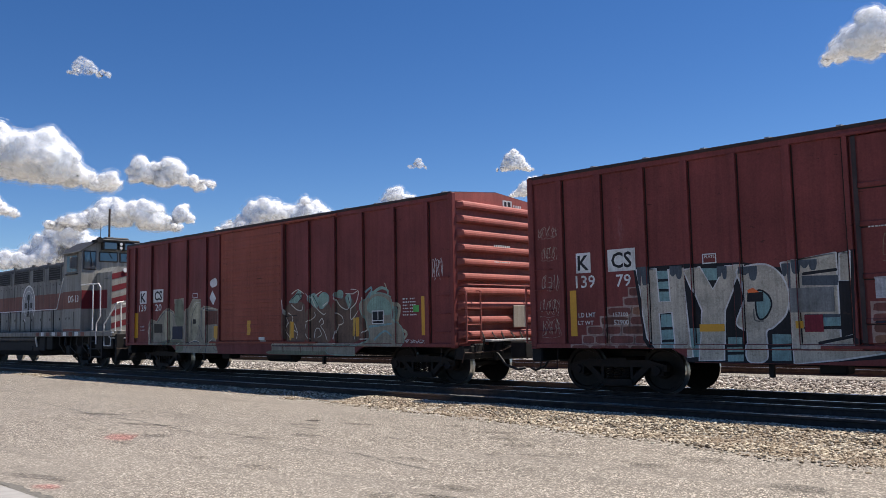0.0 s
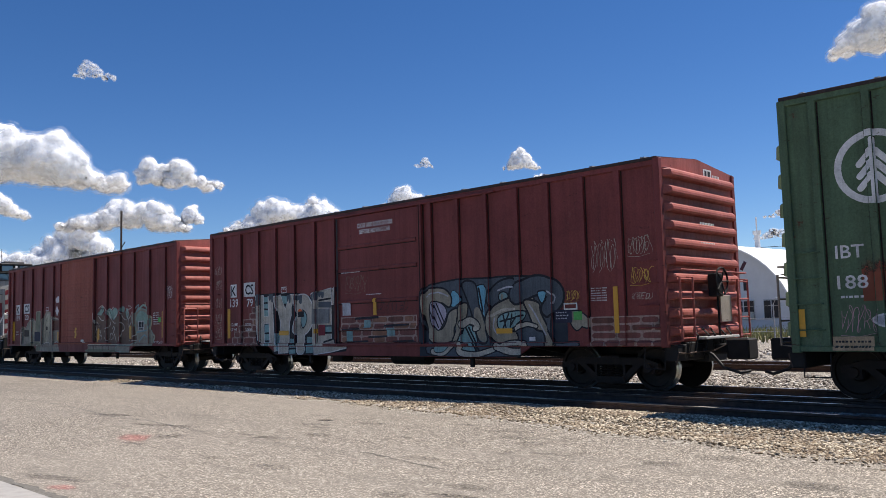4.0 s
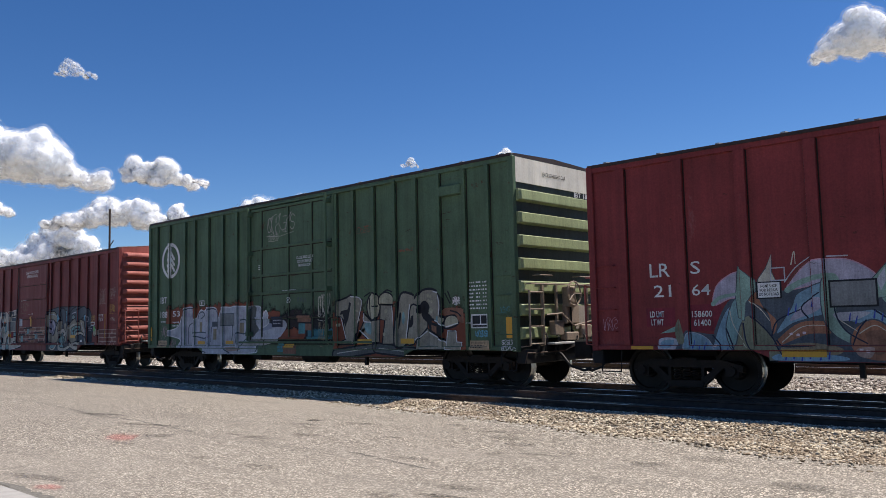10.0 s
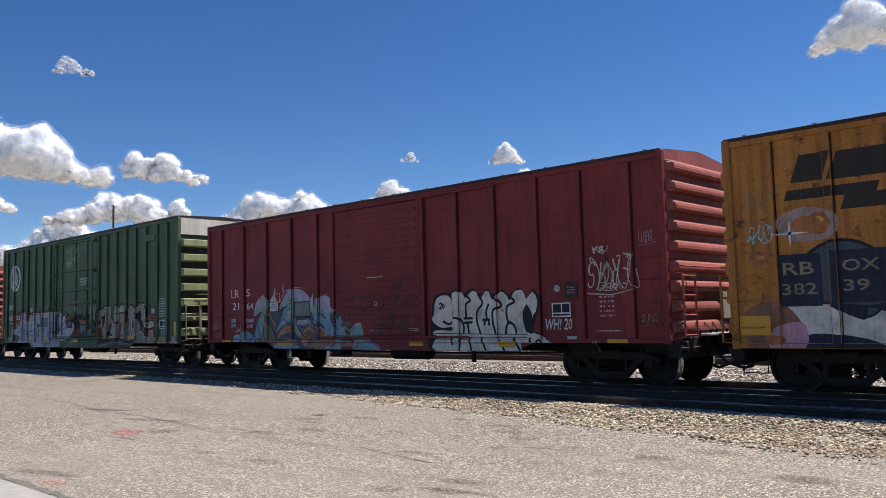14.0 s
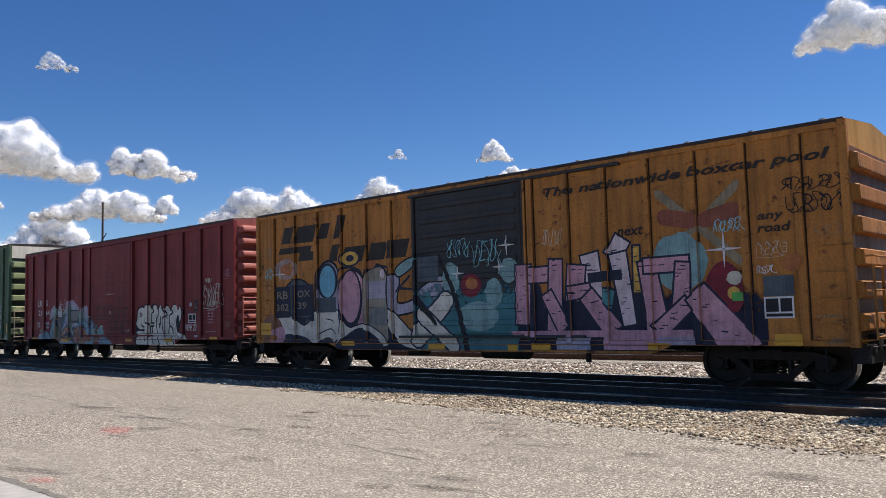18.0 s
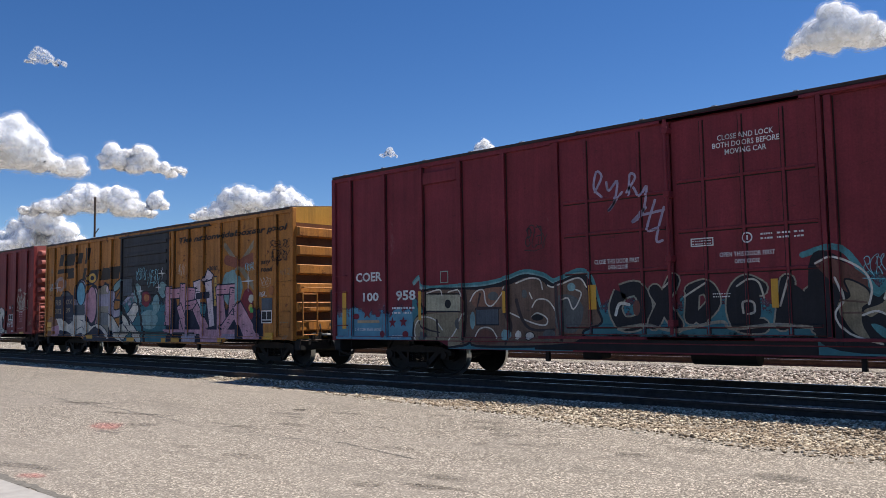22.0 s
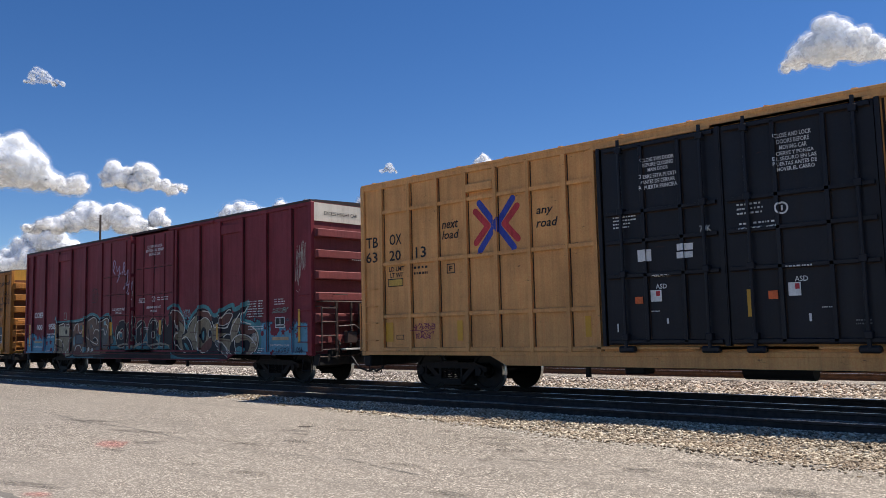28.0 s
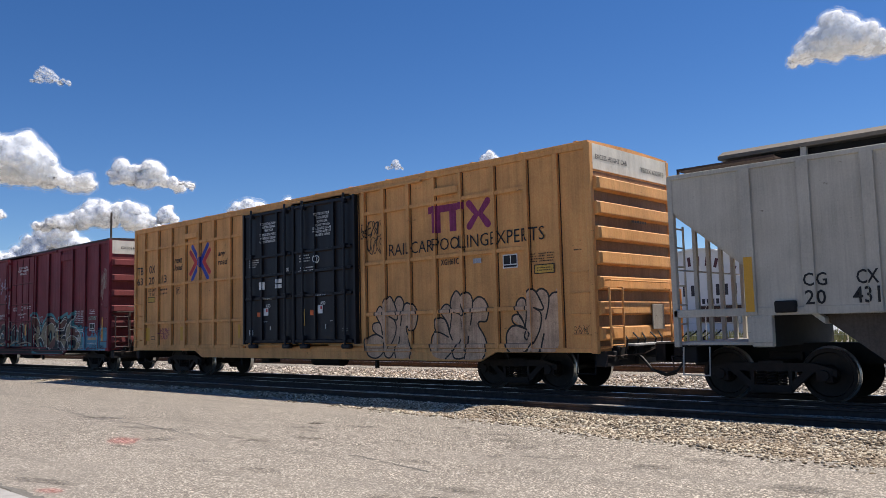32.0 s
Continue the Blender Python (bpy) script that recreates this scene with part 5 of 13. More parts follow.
def spot(k, x0, x1, z0, z1, mat, layer=4, name="painted_disc", rag=0.0, seed=1.0, n=24):
    x0, x1, z0, z1 = local(k, x0, x1, z0, z1)
    bm = bmesh.new()
    disc(bm, (x0 + x1) / 2, (z0 + z1) / 2, (x1 - x0) / 2, (z1 - z0) / 2, 0, n, rag, seed)
    SIDE[k].drape(name, bm, mat, layer)


def drips(k, x0, x1, z0, z1, mat, seed):
    """Dark paint along the top of a letter, running down in a few round-ended drips."""
    rng = random.Random(seed)
    x0, x1, z0, z1 = local(k, x0, x1, z0, z1)
    bm = bmesh.new()
    H, n = z1 - z0, max(2, int((x1 - x0) / 0.11))
    zm = z1 - 0.38 * H
    quad(bm, x0, x1, zm, z1)
    for i in range(n):
        w = (x1 - x0) / n
        a, b = x0 + w * (i + 0.12), x0 + w * (i + 0.88)
        e = zm - H * rng.choice((0.08, 0.22, 0.4, 0.6))
        vs = [(a - 0.1 * w, 0.00003, zm), (a, 0.00003, e + 0.04), (a + 0.25 * (b - a), 0.00003, e), (a + 0.75 * (b - a), 0.00003, e), (b, 0.00003, e + 0.04), (b + 0.1 * w, 0.00003, zm)]
        bm.faces.new([bm.verts.new(v) for v in vs])
    SIDE[k].drape("graffiti_drip", bm, mat, 2)


def star(k, x, z, r, mat, layer=4, points=5, inner=0.42):
    x, _, z, _ = local(k, x, x, z, z)
    bm = bmesh.new()
    c = bm.verts.new((x, 0, z))
    vs = []
    for i in range(points * 2):
        a = math.pi / 2 + i * math.pi / points
        q = r if i % 2 == 0 else r * inner
        vs.append(bm.verts.new((x + q * math.cos(a), 0, z + q * math.sin(a))))
    for i in range(len(vs)):
        bm.faces.new((c, vs[i], vs[(i + 1) % len(vs)]))
    SIDE[k].drape("painted_star", bm, mat, layer)


def cloud_patch(k, x0, x1, z0, z1, mat, layer=1, rag=0.25, seed=1.0, name="overspray"):
    """A ragged patch of background spray with a wavy upper edge."""
    x0, x1, z0, z1 = local(k, x0, x1, z0, z1)
    bm = bmesh.new()
    n = max(8, int((x1 - x0) / 0.12))
    prev = None
    for i in range(n + 1):
        x = x0 + (x1 - x0) * i / n
        e = min(1.0, 3.5 * i / n + 0.35, 3.5 * (1 - i / n) + 0.35)
        t = z0 + (z1 - z0) * (0.75 + 0.25 * e) * (1 + rag * 0.3 * (noise.noise((x * 1.6, seed, 0)) + 0.5 * noise.noise((x * 4.5, seed, 3))))
        cur = (bm.verts.new((x, 0, z0)), bm.verts.new((x, 0, t)))
        if prev:
            bm.faces.new((prev[0], cur[0], cur[1], prev[1]))
        prev = cur
    SIDE[k].drape(name, bm, MIST[mat.name], layer, "ragged background spray paint")


def stroke_paths(rng, x0, x1, z0, z1):
    """Two or three bold strokes that make a letter-like form in a cell."""
    w, h = x1 - x0, z1 - z0
    mx, out = (x0 + x1) / 2, []

    def arc(cx, cz, rx, rz, a0, a1, n=11):
        return [(cx + rx * math.cos(a0 + (a1 - a0) * i / n), cz + rz * math.sin(a0 + (a1 - a0) * i / n)) for i in range(n + 1)]

    def line(xa, za, xb, zb, bend):
        return [(xa + (xb - xa) * i / 6 + bend * math.sin(math.pi * i / 6), za + (zb - za) * i / 6) for i in range(7)]
    lean, kind = rng.uniform(-0.14, 0.14) * w, rng.randrange(6)
    lo, hi, le, ri = z0 + 0.12 * h, z1 - 0.12 * h, x0 + 0.2 * w, x1 - 0.2 * w
    if kind == 0:
        out = [line(le, lo, le + lean, hi, 0.05 * w), arc(le + 0.1 * w, z0 + 0.66 * h, 0.46 * w, 0.24 * h, 1.7, -1.6), line(mx - 0.1 * w, z0 + 0.45 * h, ri, lo, 0.04 * w)]
    elif kind == 1:
        out = [arc(mx, z0 + 0.68 * h, 0.3 * w, 0.21 * h, 0.4, 4.4), arc(mx, z0 + 0.31 * h, 0.32 * w, 0.20 * h, 1.7, -2.6)]
    elif kind == 2:
        out = [line(le, lo, mx + lean, hi, 0), line(mx + lean, hi, ri, lo, 0), line(le + 0.16 * w, z0 + 0.4 * h, ri - 0.12 * w, z0 + 0.36 * h, 0)]
    elif kind == 3:
        out = [line(le, lo, le + lean, hi, -0.05 * w), line(le, lo, ri, lo + 0.03 * h, 0), line(le, z0 + 0.5 * h, ri - 0.1 * w, z0 + 0.54 * h, 0), line(le + lean, hi, ri, hi + 0.04 * h, 0)]
    elif kind == 4:
        out = [line(le, hi, le + lean * 0.5, z0 + 0.35 * h, 0), arc(mx, z0 + 0.36 * h, 0.3 * w, 0.24 * h, math.pi, math.tau), line(ri, z0 + 0.35 * h, ri - lean * 0.5, hi, 0)]
    else:
        out = [arc(mx, z0 + 0.5 * h, 0.32 * w, 0.36 * h, 0.2, 6.1, 18), line(mx, z0 + 0.3 * h, ri + 0.1 * w, lo - 0.05 * h, 0)]
    return out


def piece(k, x0, x1, z0, z1, n, fills, edge, hi, seed, fat=0.34, rim=0.10, halos=(), layer=2, accents=()):
    """A sprayed piece of n interlocked letter-like forms with outlines, fill and highlights."""
    rng = random.Random(seed)
    x0, x1, z0, z1 = local(k, x0, x1, z0, z1)
    cw, H = (x1 - x0) / n, z1 - z0
    be, bh, bl = bmesh.new(), bmesh.new(), bmesh.new()
    bf = {}
    acc = [bmesh.new() for f in accents]
    E = 0.00005
    bz = [bmesh.new() for q in halos]
    lv = 4 * 8 * n * len(halos) // 4
    hv = [8 * n * q for q in range(len(halos))]
    for i in range(n):
        xa, xb = x0 + cw * (i - 0.16), x0 + cw * (i + 1.16)
        za, zb = z0 + rng.uniform(0, 0.05) * H, z1 - rng.uniform(0, 0.18) * H
        strokes = stroke_paths(rng, max(xa, x0), min(xb, x1), za, zb)
        if rng.random() < 0.7:
            cx = x0 + cw * (i + rng.uniform(0.2, 0.8))
            strokes.append([(cx + cw * 0.55 * math.sin(t * 0.5 + seed), z0 + H * (0.1 + 0.8 * t / 8)) for t in range(9)])
        for j, p in enumerate(strokes):
            w = fat * cw * rng.uniform(0.62, 1.1) * (0.6 if j > 2 else 1)
            y = E * lv
            lv += 4
            key = (i, rng.randrange(len(fills)))
            if key not in bf:
                bf[key] = bmesh.new()
            f = bf[key]
            g0 = min(0.055, rim * 0.55)
            for q, (hm, extra) in enumerate(halos):
                ribbon(bz[q], p, w + 2 * extra, E * hv[q])
                hv[q] += 1
            ribbon(be, p, w + 2 * g0, y)
            ribbon(f, p, w, y + E, w * rng.uniform(0.55, 1.15))
            # spurs and arrow tips at the ends
            for q, r in ((p[-1], p[-2]), (p[0], p[1])):
                if rng.random() < 0.55:
                    d = Vector((q[0] - r[0], q[1] - r[1])).normalized()
                    o = Vector((-d.y, d.x))
                    for b, g, yy in ((be, g0 * 1.3, y), (f, 0.0, y + E)):
                        c = Vector(q)
                        tri = [c + o * (w * 0.75 + g), c - o * (w * 0.75 + g), c + d * (w * 0.9 + g * 1.5)]
                        tri = [t for t in tri]
                        vs = [b.verts.new((t.x, yy + 0.00005, min(max(t.y, z0 - 0.05), z1 + 0.2))) for t in tri]
                        b.faces.new(vs)
            t2 = bf.setdefault((i, (key[1] + 1) % len(fills)), bmesh.new())
            ribbon(t2, [(x + w * 0.2, z - w * 0.16) for x, z in p[: max(3, len(p) // 2 + 1)]], w * 0.34, y + 1.3 * E, w * 0.12)
            off = w * 0.34
            for a in range(3):
                m = rng.randrange(len(p))
                fx, fz = p[m][0] + rng.uniform(-0.3, 0.3) * w, p[m][1] + rng.uniform(-0.2, 0.2) * w
                ribbon(bl, [(fx, fz), (fx + rng.uniform(-0.02, 0.02), fz - rng.uniform(0.08, 0.3))], 0.014, y + 2.2 * E)
            ribbon(bh, [(x - off * 0.7, z + off * 0.6) for x, z in p[1:-2]], 0.018, y + 2 * E)
            q = p[len(p) // 2]
            for a in range(2):
                m = rng.randrange(1, len(p) - 1)
                ribbon(bl, [(p[m][0] - w * 0.45, p[m][1] - w * rng.uniform(-0.3, 0.3)), (p[m][0] + w * 0.45, p[m][1] + w * rng.uniform(-0.4, 0.4))], 0.013, y + 2 * E)
            for a in acc:
                if rng.random() < 0.7:
                    q = p[rng.randrange(1, len(p) - 1)]
                    disc(a, q[0] + rng.uniform(-0.1, 0.1) * w, q[1] + rng.uniform(-0.1, 0.1) * w, w * rng.uniform(0.15, 0.40), w * rng.uniform(0.15, 0.55), y + 1.5 * E, 10, 0.5, rng.random() * 9)
    s = SIDE[k]
    base = s.take(layer, E * (lv + 4))
    for b, (hm, extra) in zip(bz, halos):
        s.drape("graffiti_halo", b, hm, layer, "", None, base)
    s.drape("graffiti_outline", be, edge, layer, "", None, base)
    for (i, j), b in bf.items():
        stuff(s.drape("graffiti_fill", b, fills[j], layer, "", None, base))
    for b, m in zip(acc, accents):
        stuff(s.drape("graffiti_accent", b, m, layer, "", None, base))
    stuff(s.drape("graffiti_line", bl, edge, layer, "", None, base))
    stuff(s.drape("graffiti_highlight", bh, hi, layer, "", None, base))


def slab(bm, xa, za, xb, zb, w, y, w1=None):
    """A straight painted bar with square ends."""
    d = Vector((xb - xa, zb - za)).normalized()
    o, q = Vector((-d.y, d.x)) * w / 2, Vector((-d.y, d.x)) * (w1 or w) / 2
    bm.faces.new([bm.verts.new((c[0], y, c[1])) for c in ((xa + o.x, za + o.y), (xb + q.x, zb + q.y), (xb - q.x, zb - q.y), (xa - o.x, za - o.y))])


def slab_bar(k, x0, x1, z0, z1, mat, w, w1=None, fall=False, edge=None, rim=0.05, seed=1):
    """One straight square-ended bar of a painted letter, with its outline and chips."""
    rng = random.Random(seed + int(x0 * 50))
    x0, x1, z0, z1 = local(k, x0, x1, z0, z1)
    za, zb = (z1, z0) if fall else (z0, z1)
    e = w if w1 is None else w1
    d = Vector((x1 - x0, zb - za)).normalized() * rim
    if edge:
        bm = bmesh.new()
        slab(bm, x0 - d.x, za - d.y, x1 + d.x, zb + d.y, w + 2 * rim, 0.0, e + 2 * rim)
        SIDE[k].drape("graffiti_outline", bm, edge, 2)
    bm = bmesh.new()
    slab(bm, x0, za, x1, zb, w, 0.0, e)
    SIDE[k].drape("graffiti_fill", bm, mat, 2)
    bm = bmesh.new()
    for q in range(7):
        t = rng.random()
        px, pz = x0 + (x1 - x0) * t + rng.uniform(-0.38, 0.38) * w, za + (zb - za) * t
        slab(bm, px - rng.uniform(0.02, 0.08), pz, px + rng.uniform(0.02, 0.08), pz + rng.uniform(-0.02, 0.02), rng.uniform(0.01, 0.025), 0.00003 * q)
    stuff(SIDE[k].drape("graffiti_line", bm, edge or SP["navy"], 2))


def brush(k, x0, x1, z0, z1, mat, w, w1=None, bend=0.0, fall=False, edge=None, rim=0.03, hi=None):
    """One curved, tapering brush of spray from corner to corner of a box, rising or falling."""
    x0, x1, z0, z1 = local(k, x0, x1, z0, z1)
    za, zb = (z1, z0) if fall else (z0, z1)
    pts = [(x0 + (x1 - x0) * t / 10 + bend * math.sin(math.pi * t / 10), za + (zb - za) * t / 10 + 0.3 * bend * math.sin(math.pi * t / 10)) for t in range(11)]
    e = w if w1 is None else w1
    if edge:
        bm = bmesh.new()
        ribbon(bm, pts, w + 2 * rim, 0.0, e + 2 * rim)
        SIDE[k].drape("graffiti_outline", bm, edge, 2)
    bm = bmesh.new()
    ribbon(bm, pts, w, 0.0, e)
    SIDE[k].drape("graffiti_fill", bm, mat, 2)
    if hi:
        bm = bmesh.new()
        ribbon(bm, [(x - 0.40 * (w + (e - w) * i / 10), z + 0.05 * w) for i, (x, z) in enumerate(pts)][1:-1], 0.022)
        SIDE[k].drape("graffiti_highlight", bm, hi, 2)


def dome(k, x0, x1, z0, z1, mat, edge=None, rim=0.06):
    """A round-topped upright letter form that fills its box."""
    x0, x1, z0, z1 = local(k, x0, x1, z0, z1)
    for g, m, nm in ((rim, edge, "graffiti_outline"), (0.0, mat, "graffiti_fill")):
        if not m:
            continue
        r, cx = (x1 - x0) / 2, (x0 + x1) / 2
        rz = min(r * 1.1, z1 - z0)
        vs = [(cx - r - g, z0 - g), (cx + r + g, z0 - g)]
        vs += [(cx + (r + g) * math.cos(t * math.pi / 16), z1 - rz + (rz + g) * math.sin(t * math.pi / 16)) for t in range(17)]
        bm = bmesh.new()
        bm.faces.new([bm.verts.new((a, 0, b)) for a, b in vs])
        SIDE[k].drape(nm, bm, m, 2)


def scribble(k, x0, x1, z0, z1, mat, seed, strokes=5, w=0.022, layer=5):
    """A quick unreadable marker tag."""
    strokes, w = strokes + 2, w * 0.58
    rng = random.Random(seed)
    x0, x1, z0, z1 = local(k, x0, x1, z0, z1)
    bm = bmesh.new()
    W, H = x1 - x0, z1 - z0
    lean = rng.uniform(0.0, 0.25)
    for i in range(strokes):
        xa = x0 + W * (i - 0.08) / strokes
        if i % 2:
            ph, fr = rng.uniform(0, 6), rng.uniform(4.0, 7.5)
            ribbon(bm, [(xa + 1.6 * W / strokes * (t / 16 + 0.32 * math.sin(fr * t / 9 + ph)), z0 + H * (0.5 + 0.45 * math.sin(fr * t / 16 + ph * 2))) for t in range(17)], w, 0.00008 * (4 * i), w * 0.6)
            continue
        up, dn = rng.uniform(-0.06, 0.14) * H, rng.uniform(0.0, 0.16) * H
        xb, flip, turn = xa + 1.7 * W / strokes, rng.random() < 0.6, rng.random() < 0.5
        for j, p in enumerate(stroke_paths(rng, xa, xb, z0 + dn, z1 - 0.06 * H + up)):
            if flip:
                p = [(xa + xb - x, z) for x, z in p]
            if turn:
                p = [(x, z0 + z1 - z) for x, z in p]
            ribbon(bm, [(x + lean * (z - z0 - H / 2) * 0.6, z) for x, z in p], w * rng.uniform(0.7, 1.3), 0.00008 * (4 * i + j))
    if rng.random() < 0.5:
        ribbon(bm, [(x0, z0 - 0.04 * H), (x0 + 0.5 * W, z0 - 0.1 * H), (x1, z0 + 0.02 * H)], w, 0.00008 * (4 * strokes + 4), w * 0.4)
    SIDE[k].drape("marker_tag", bm, mat, layer)


def bricks(k, x0, x1, z0, z1, rows, mat, gap_mat, slope=0.0):
    """Painted brickwork as part of a mural: rounded bricks of mixed tones on pale joints."""
    lx0, lx1, lz0, lz1 = local(k, x0, x1, z0, z1)
    bg, tones = bmesh.new(), [bmesh.new() for q in range(3)]
    h = (lz1 - lz0) / rows
    rng = random.Random(int(x0 * 7))
    for r in range(rows):
        xa = max(lx0 + slope * r * 0.28 + (0.0 if r % 2 else -0.12), lx0)
        zz = lz0 + r * h
        while xa < lx1:
            w = min(rng.uniform(0.28, 0.62), lx1 - xa)
            if w > 0.1:
                quad(bg, xa - 0.01, xa + w + 0.01, zz - 0.01, zz + h + 0.005, 0.00005 * r)
                cx, cz, a, b = xa + w / 2, zz + h / 2, w / 2 - 0.02, h / 2 - 0.018
                vs = []
                for i in range(16):
                    t = i * math.tau / 16
                    c, q = math.cos(t), math.sin(t)
                    vs.append((cx + a * math.copysign(abs(c) ** 0.45, c) * rng.uniform(0.96, 1.02), 0.00012 + 0.00005 * r, cz + b * math.copysign(abs(q) ** 0.45, q)))
                bm = tones[rng.choice((0, 0, 0, 1, 2))]
                bm.faces.new([bm.verts.new(v) for v in vs])
            xa += w
    s = SIDE[k]
    base = s.take(1, 0.0009)
    stuff(s.drape("graffiti_mortar", bg, gap_mat, 1, "", None, base))
    for b, m in zip(tones, (mat, SP["oxide"], SP["clay"])):
        if b.verts:
            stuff(s.drape("graffiti_brick", b, m, 1, "painted brick pattern", None, base))
        else:
            b.free()


SP = {
    "silver": spray("silver_spray", (0.50, 0.46, 0.38), 0.9), "veil": spray("thin_white_spray", (0.60, 0.40, 0.265), 0.9), "chalky": spray("chalky_olive_spray", (0.43, 0.40, 0.28), 0.8), "oxide": spray("oxide_brown_spray", (0.15, 0.06, 0.045), 0.7), "dteal": spray("dusty_teal_spray", (0.21, 0.36, 0.36), 0.6), "burnt": spray("burnt_orange_spray", (0.34, 0.15, 0.085), 0.7), "mauve": spray("mauve_grey_spray", (0.40, 0.37, 0.45), 0.6), "clay": spray("clay_spray", (0.25, 0.12, 0.075), 0.7), "joint": spray("dusty_pink_spray", (0.38, 0.27, 0.23), 0.8), "wash": spray("white_wash_spray", (0.68, 0.64, 0.55), 0.9), "pinkw": spray("pale_pink_spray", (0.68, 0.56, 0.58), 0.7), "soot": spray("sooty_grey_spray", (0.11, 0.115, 0.11), 0.8), "white": spray("white_spray", (0.68, 0.68, 0.67), 0.6), "black": spray("black_spray", (0.014, 0.014, 0.018), 0.2),
    "teal": spray("teal_spray", (0.075, 0.25, 0.265), 0.5), "sky": spray("sky_blue_spray", (0.15, 0.40, 0.52), 0.5), "pale": spray("pale_blue_spray", (0.44, 0.45, 0.49), 0.6),
    "lilac": spray("lilac_spray", (0.38, 0.32, 0.42), 0.5), "pink": spray("pink_spray", (0.55, 0.30, 0.36), 0.5), "orange": spray("orange_spray", (0.42, 0.15, 0.05), 0.8),
    "rustor": spray("rust_orange_spray", (0.26, 0.085, 0.05), 0.9), "brown": spray("brown_spray", (0.16, 0.10, 0.07), 0.6), "tan": spray("tan_spray", (0.27, 0.22, 0.14), 0.8),
    "haze": spray("dusty_blue_spray", (0.20, 0.34, 0.42), 0.7), "navy": spray("navy_spray", (0.02, 0.025, 0.05), 0.3), "slate": spray("slate_spray", (0.075, 0.095, 0.115), 0.5), "grey": spray("grey_spray", (0.31, 0.28, 0.215), 0.8),
    "olive": spray("olive_spray", (0.20, 0.21, 0.14), 0.6), "cream": spray("cream_spray", (0.55, 0.52, 0.42), 0.7), "red": spray("dark_red_spray", (0.20, 0.02, 0.035), 0.5),
    "brick": spray("brick_spray", (0.19, 0.065, 0.055), 0.6), "green": spray("green_sticker", (0.10, 0.42, 0.10), 0.3), "yellow": spray("yellow_spray", (0.62, 0.38, 0.08), 0.5),
    "aqua": spray("aqua_tag", (0.25, 0.55, 0.60), 0.5), "mint": spray("mint_spray", (0.25, 0.38, 0.31), 0.6), "smoke": spray("smoke_spray", (0.05, 0.035, 0.035), 0.7),
    "tanplate": spray("tan_plate", (0.46, 0.33, 0.20), 0.5), "grey2": spray("grey_plate", (0.20, 0.21, 0.21), 0.4), "lblue": spray("logo_blue", (0.04, 0.07, 0.38), 0.2), "lred": spray("logo_red", (0.55, 0.05, 0.06), 0.2),
    "plum": spray("plum_logo", (0.25, 0.035, 0.12), 0.2), "ink": spray("dull_black_lettering", (0.035, 0.028, 0.022), 0.6), "osign": spray("orange_sticker", (0.75, 0.16, 0.05), 0.2),
}
MIST = {m.name: mist(m.name + "_mist", tuple(c), 0.92) for m, c in ((SP["slate"], (0.05, 0.06, 0.075)), (SP["rustor"], (0.27, 0.085, 0.05)), (SP["pale"], (0.36, 0.38, 0.46)), (SP["smoke"], (0.04, 0.032, 0.03)),
        (SP["teal"], (0.07, 0.22, 0.25)), (SP["white"], (0.5, 0.5, 0.5)), (SP["navy"], (0.03, 0.035, 0.06)), (SP["sky"], (0.14, 0.36, 0.48)), (SP["brown"], (0.10, 0.07, 0.055)), (SP["silver"], (0.36, 0.37, 0.38)))}


def smooth_path(flat, closed=False, n=5):
    """A soft line through the points of a flat (x, z, x, z, ...) tuple."""
    p = list(zip(flat[::2], flat[1::2]))
    m, out = len(p), []
    for i in range(m if closed else m - 1):
        a, b, c, d = (p[(i - 1) % m], p[i], p[(i + 1) % m], p[(i + 2) % m]) if closed else (p[max(i - 1, 0)], p[i], p[i + 1], p[min(i + 2, m - 1)])
        for j in range(n):
            t = j / n
            out.append(tuple(0.5 * (2 * b[q] + (c[q] - a[q]) * t + (2 * a[q] - 5 * b[q] + 4 * c[q] - d[q]) * t * t + (3 * b[q] - a[q] - 3 * c[q] + d[q]) * t ** 3) for q in (0, 1)))
    return out if closed else out + [p[-1]]


def coat(k, name, bm, mat):
    """Lays one thin coat of paint on the side, above the coats before it."""
    s = SIDE[k]
    if bm.verts:
        top = max(v.co.y for v in bm.verts)
        stuff(s.drape(name, bm, mat, 2, "", None, s.take(2, 0.00004 + top)))


def in_car(k, flat):
    ox = SIDE[k].car.location.x
    return tuple(v - (RAIL_Z if i % 2 else ox) for i, v in enumerate(flat))


def stroke(k, col, w, flat, w1=None, edge=None, rim=0.03):
    """One free stroke of spray paint along a soft line, with an outline if wanted."""
    pts = smooth_path(in_car(k, flat))
    if edge:
        bm = bmesh.new()
        ribbon(bm, pts, w + 2 * rim, 0.0, (w1 or w) + 2 * rim)
        coat(k, "graffiti_outline", bm, SP[edge])
    bm = bmesh.new()
    ribbon(bm, pts, w, 0.0, w1)
    coat(k, "graffiti_stroke", bm, SP[col])


def shape(k, col, flat, edge=None, rim=0.03, sharp=False):
    """A sprayed field of colour with a soft or a cut outline."""
    flat = in_car(k, flat)
    pts = list(zip(flat[::2], flat[1::2])) if sharp else smooth_path(flat, True)
    if edge:
        bm = bmesh.new()
        ribbon(bm, pts + pts[:2], 2 * rim)
        coat(k, "graffiti_outline", bm, SP[edge])
    bm = bmesh.new()
    bm.faces.new([bm.verts.new((x, 0, z)) for x, z in pts])
    bm.normal_update()
    bmesh.ops.triangulate(bm, faces=bm.faces[:])
    coat(k, "graffiti_fill", bm, SP[col])


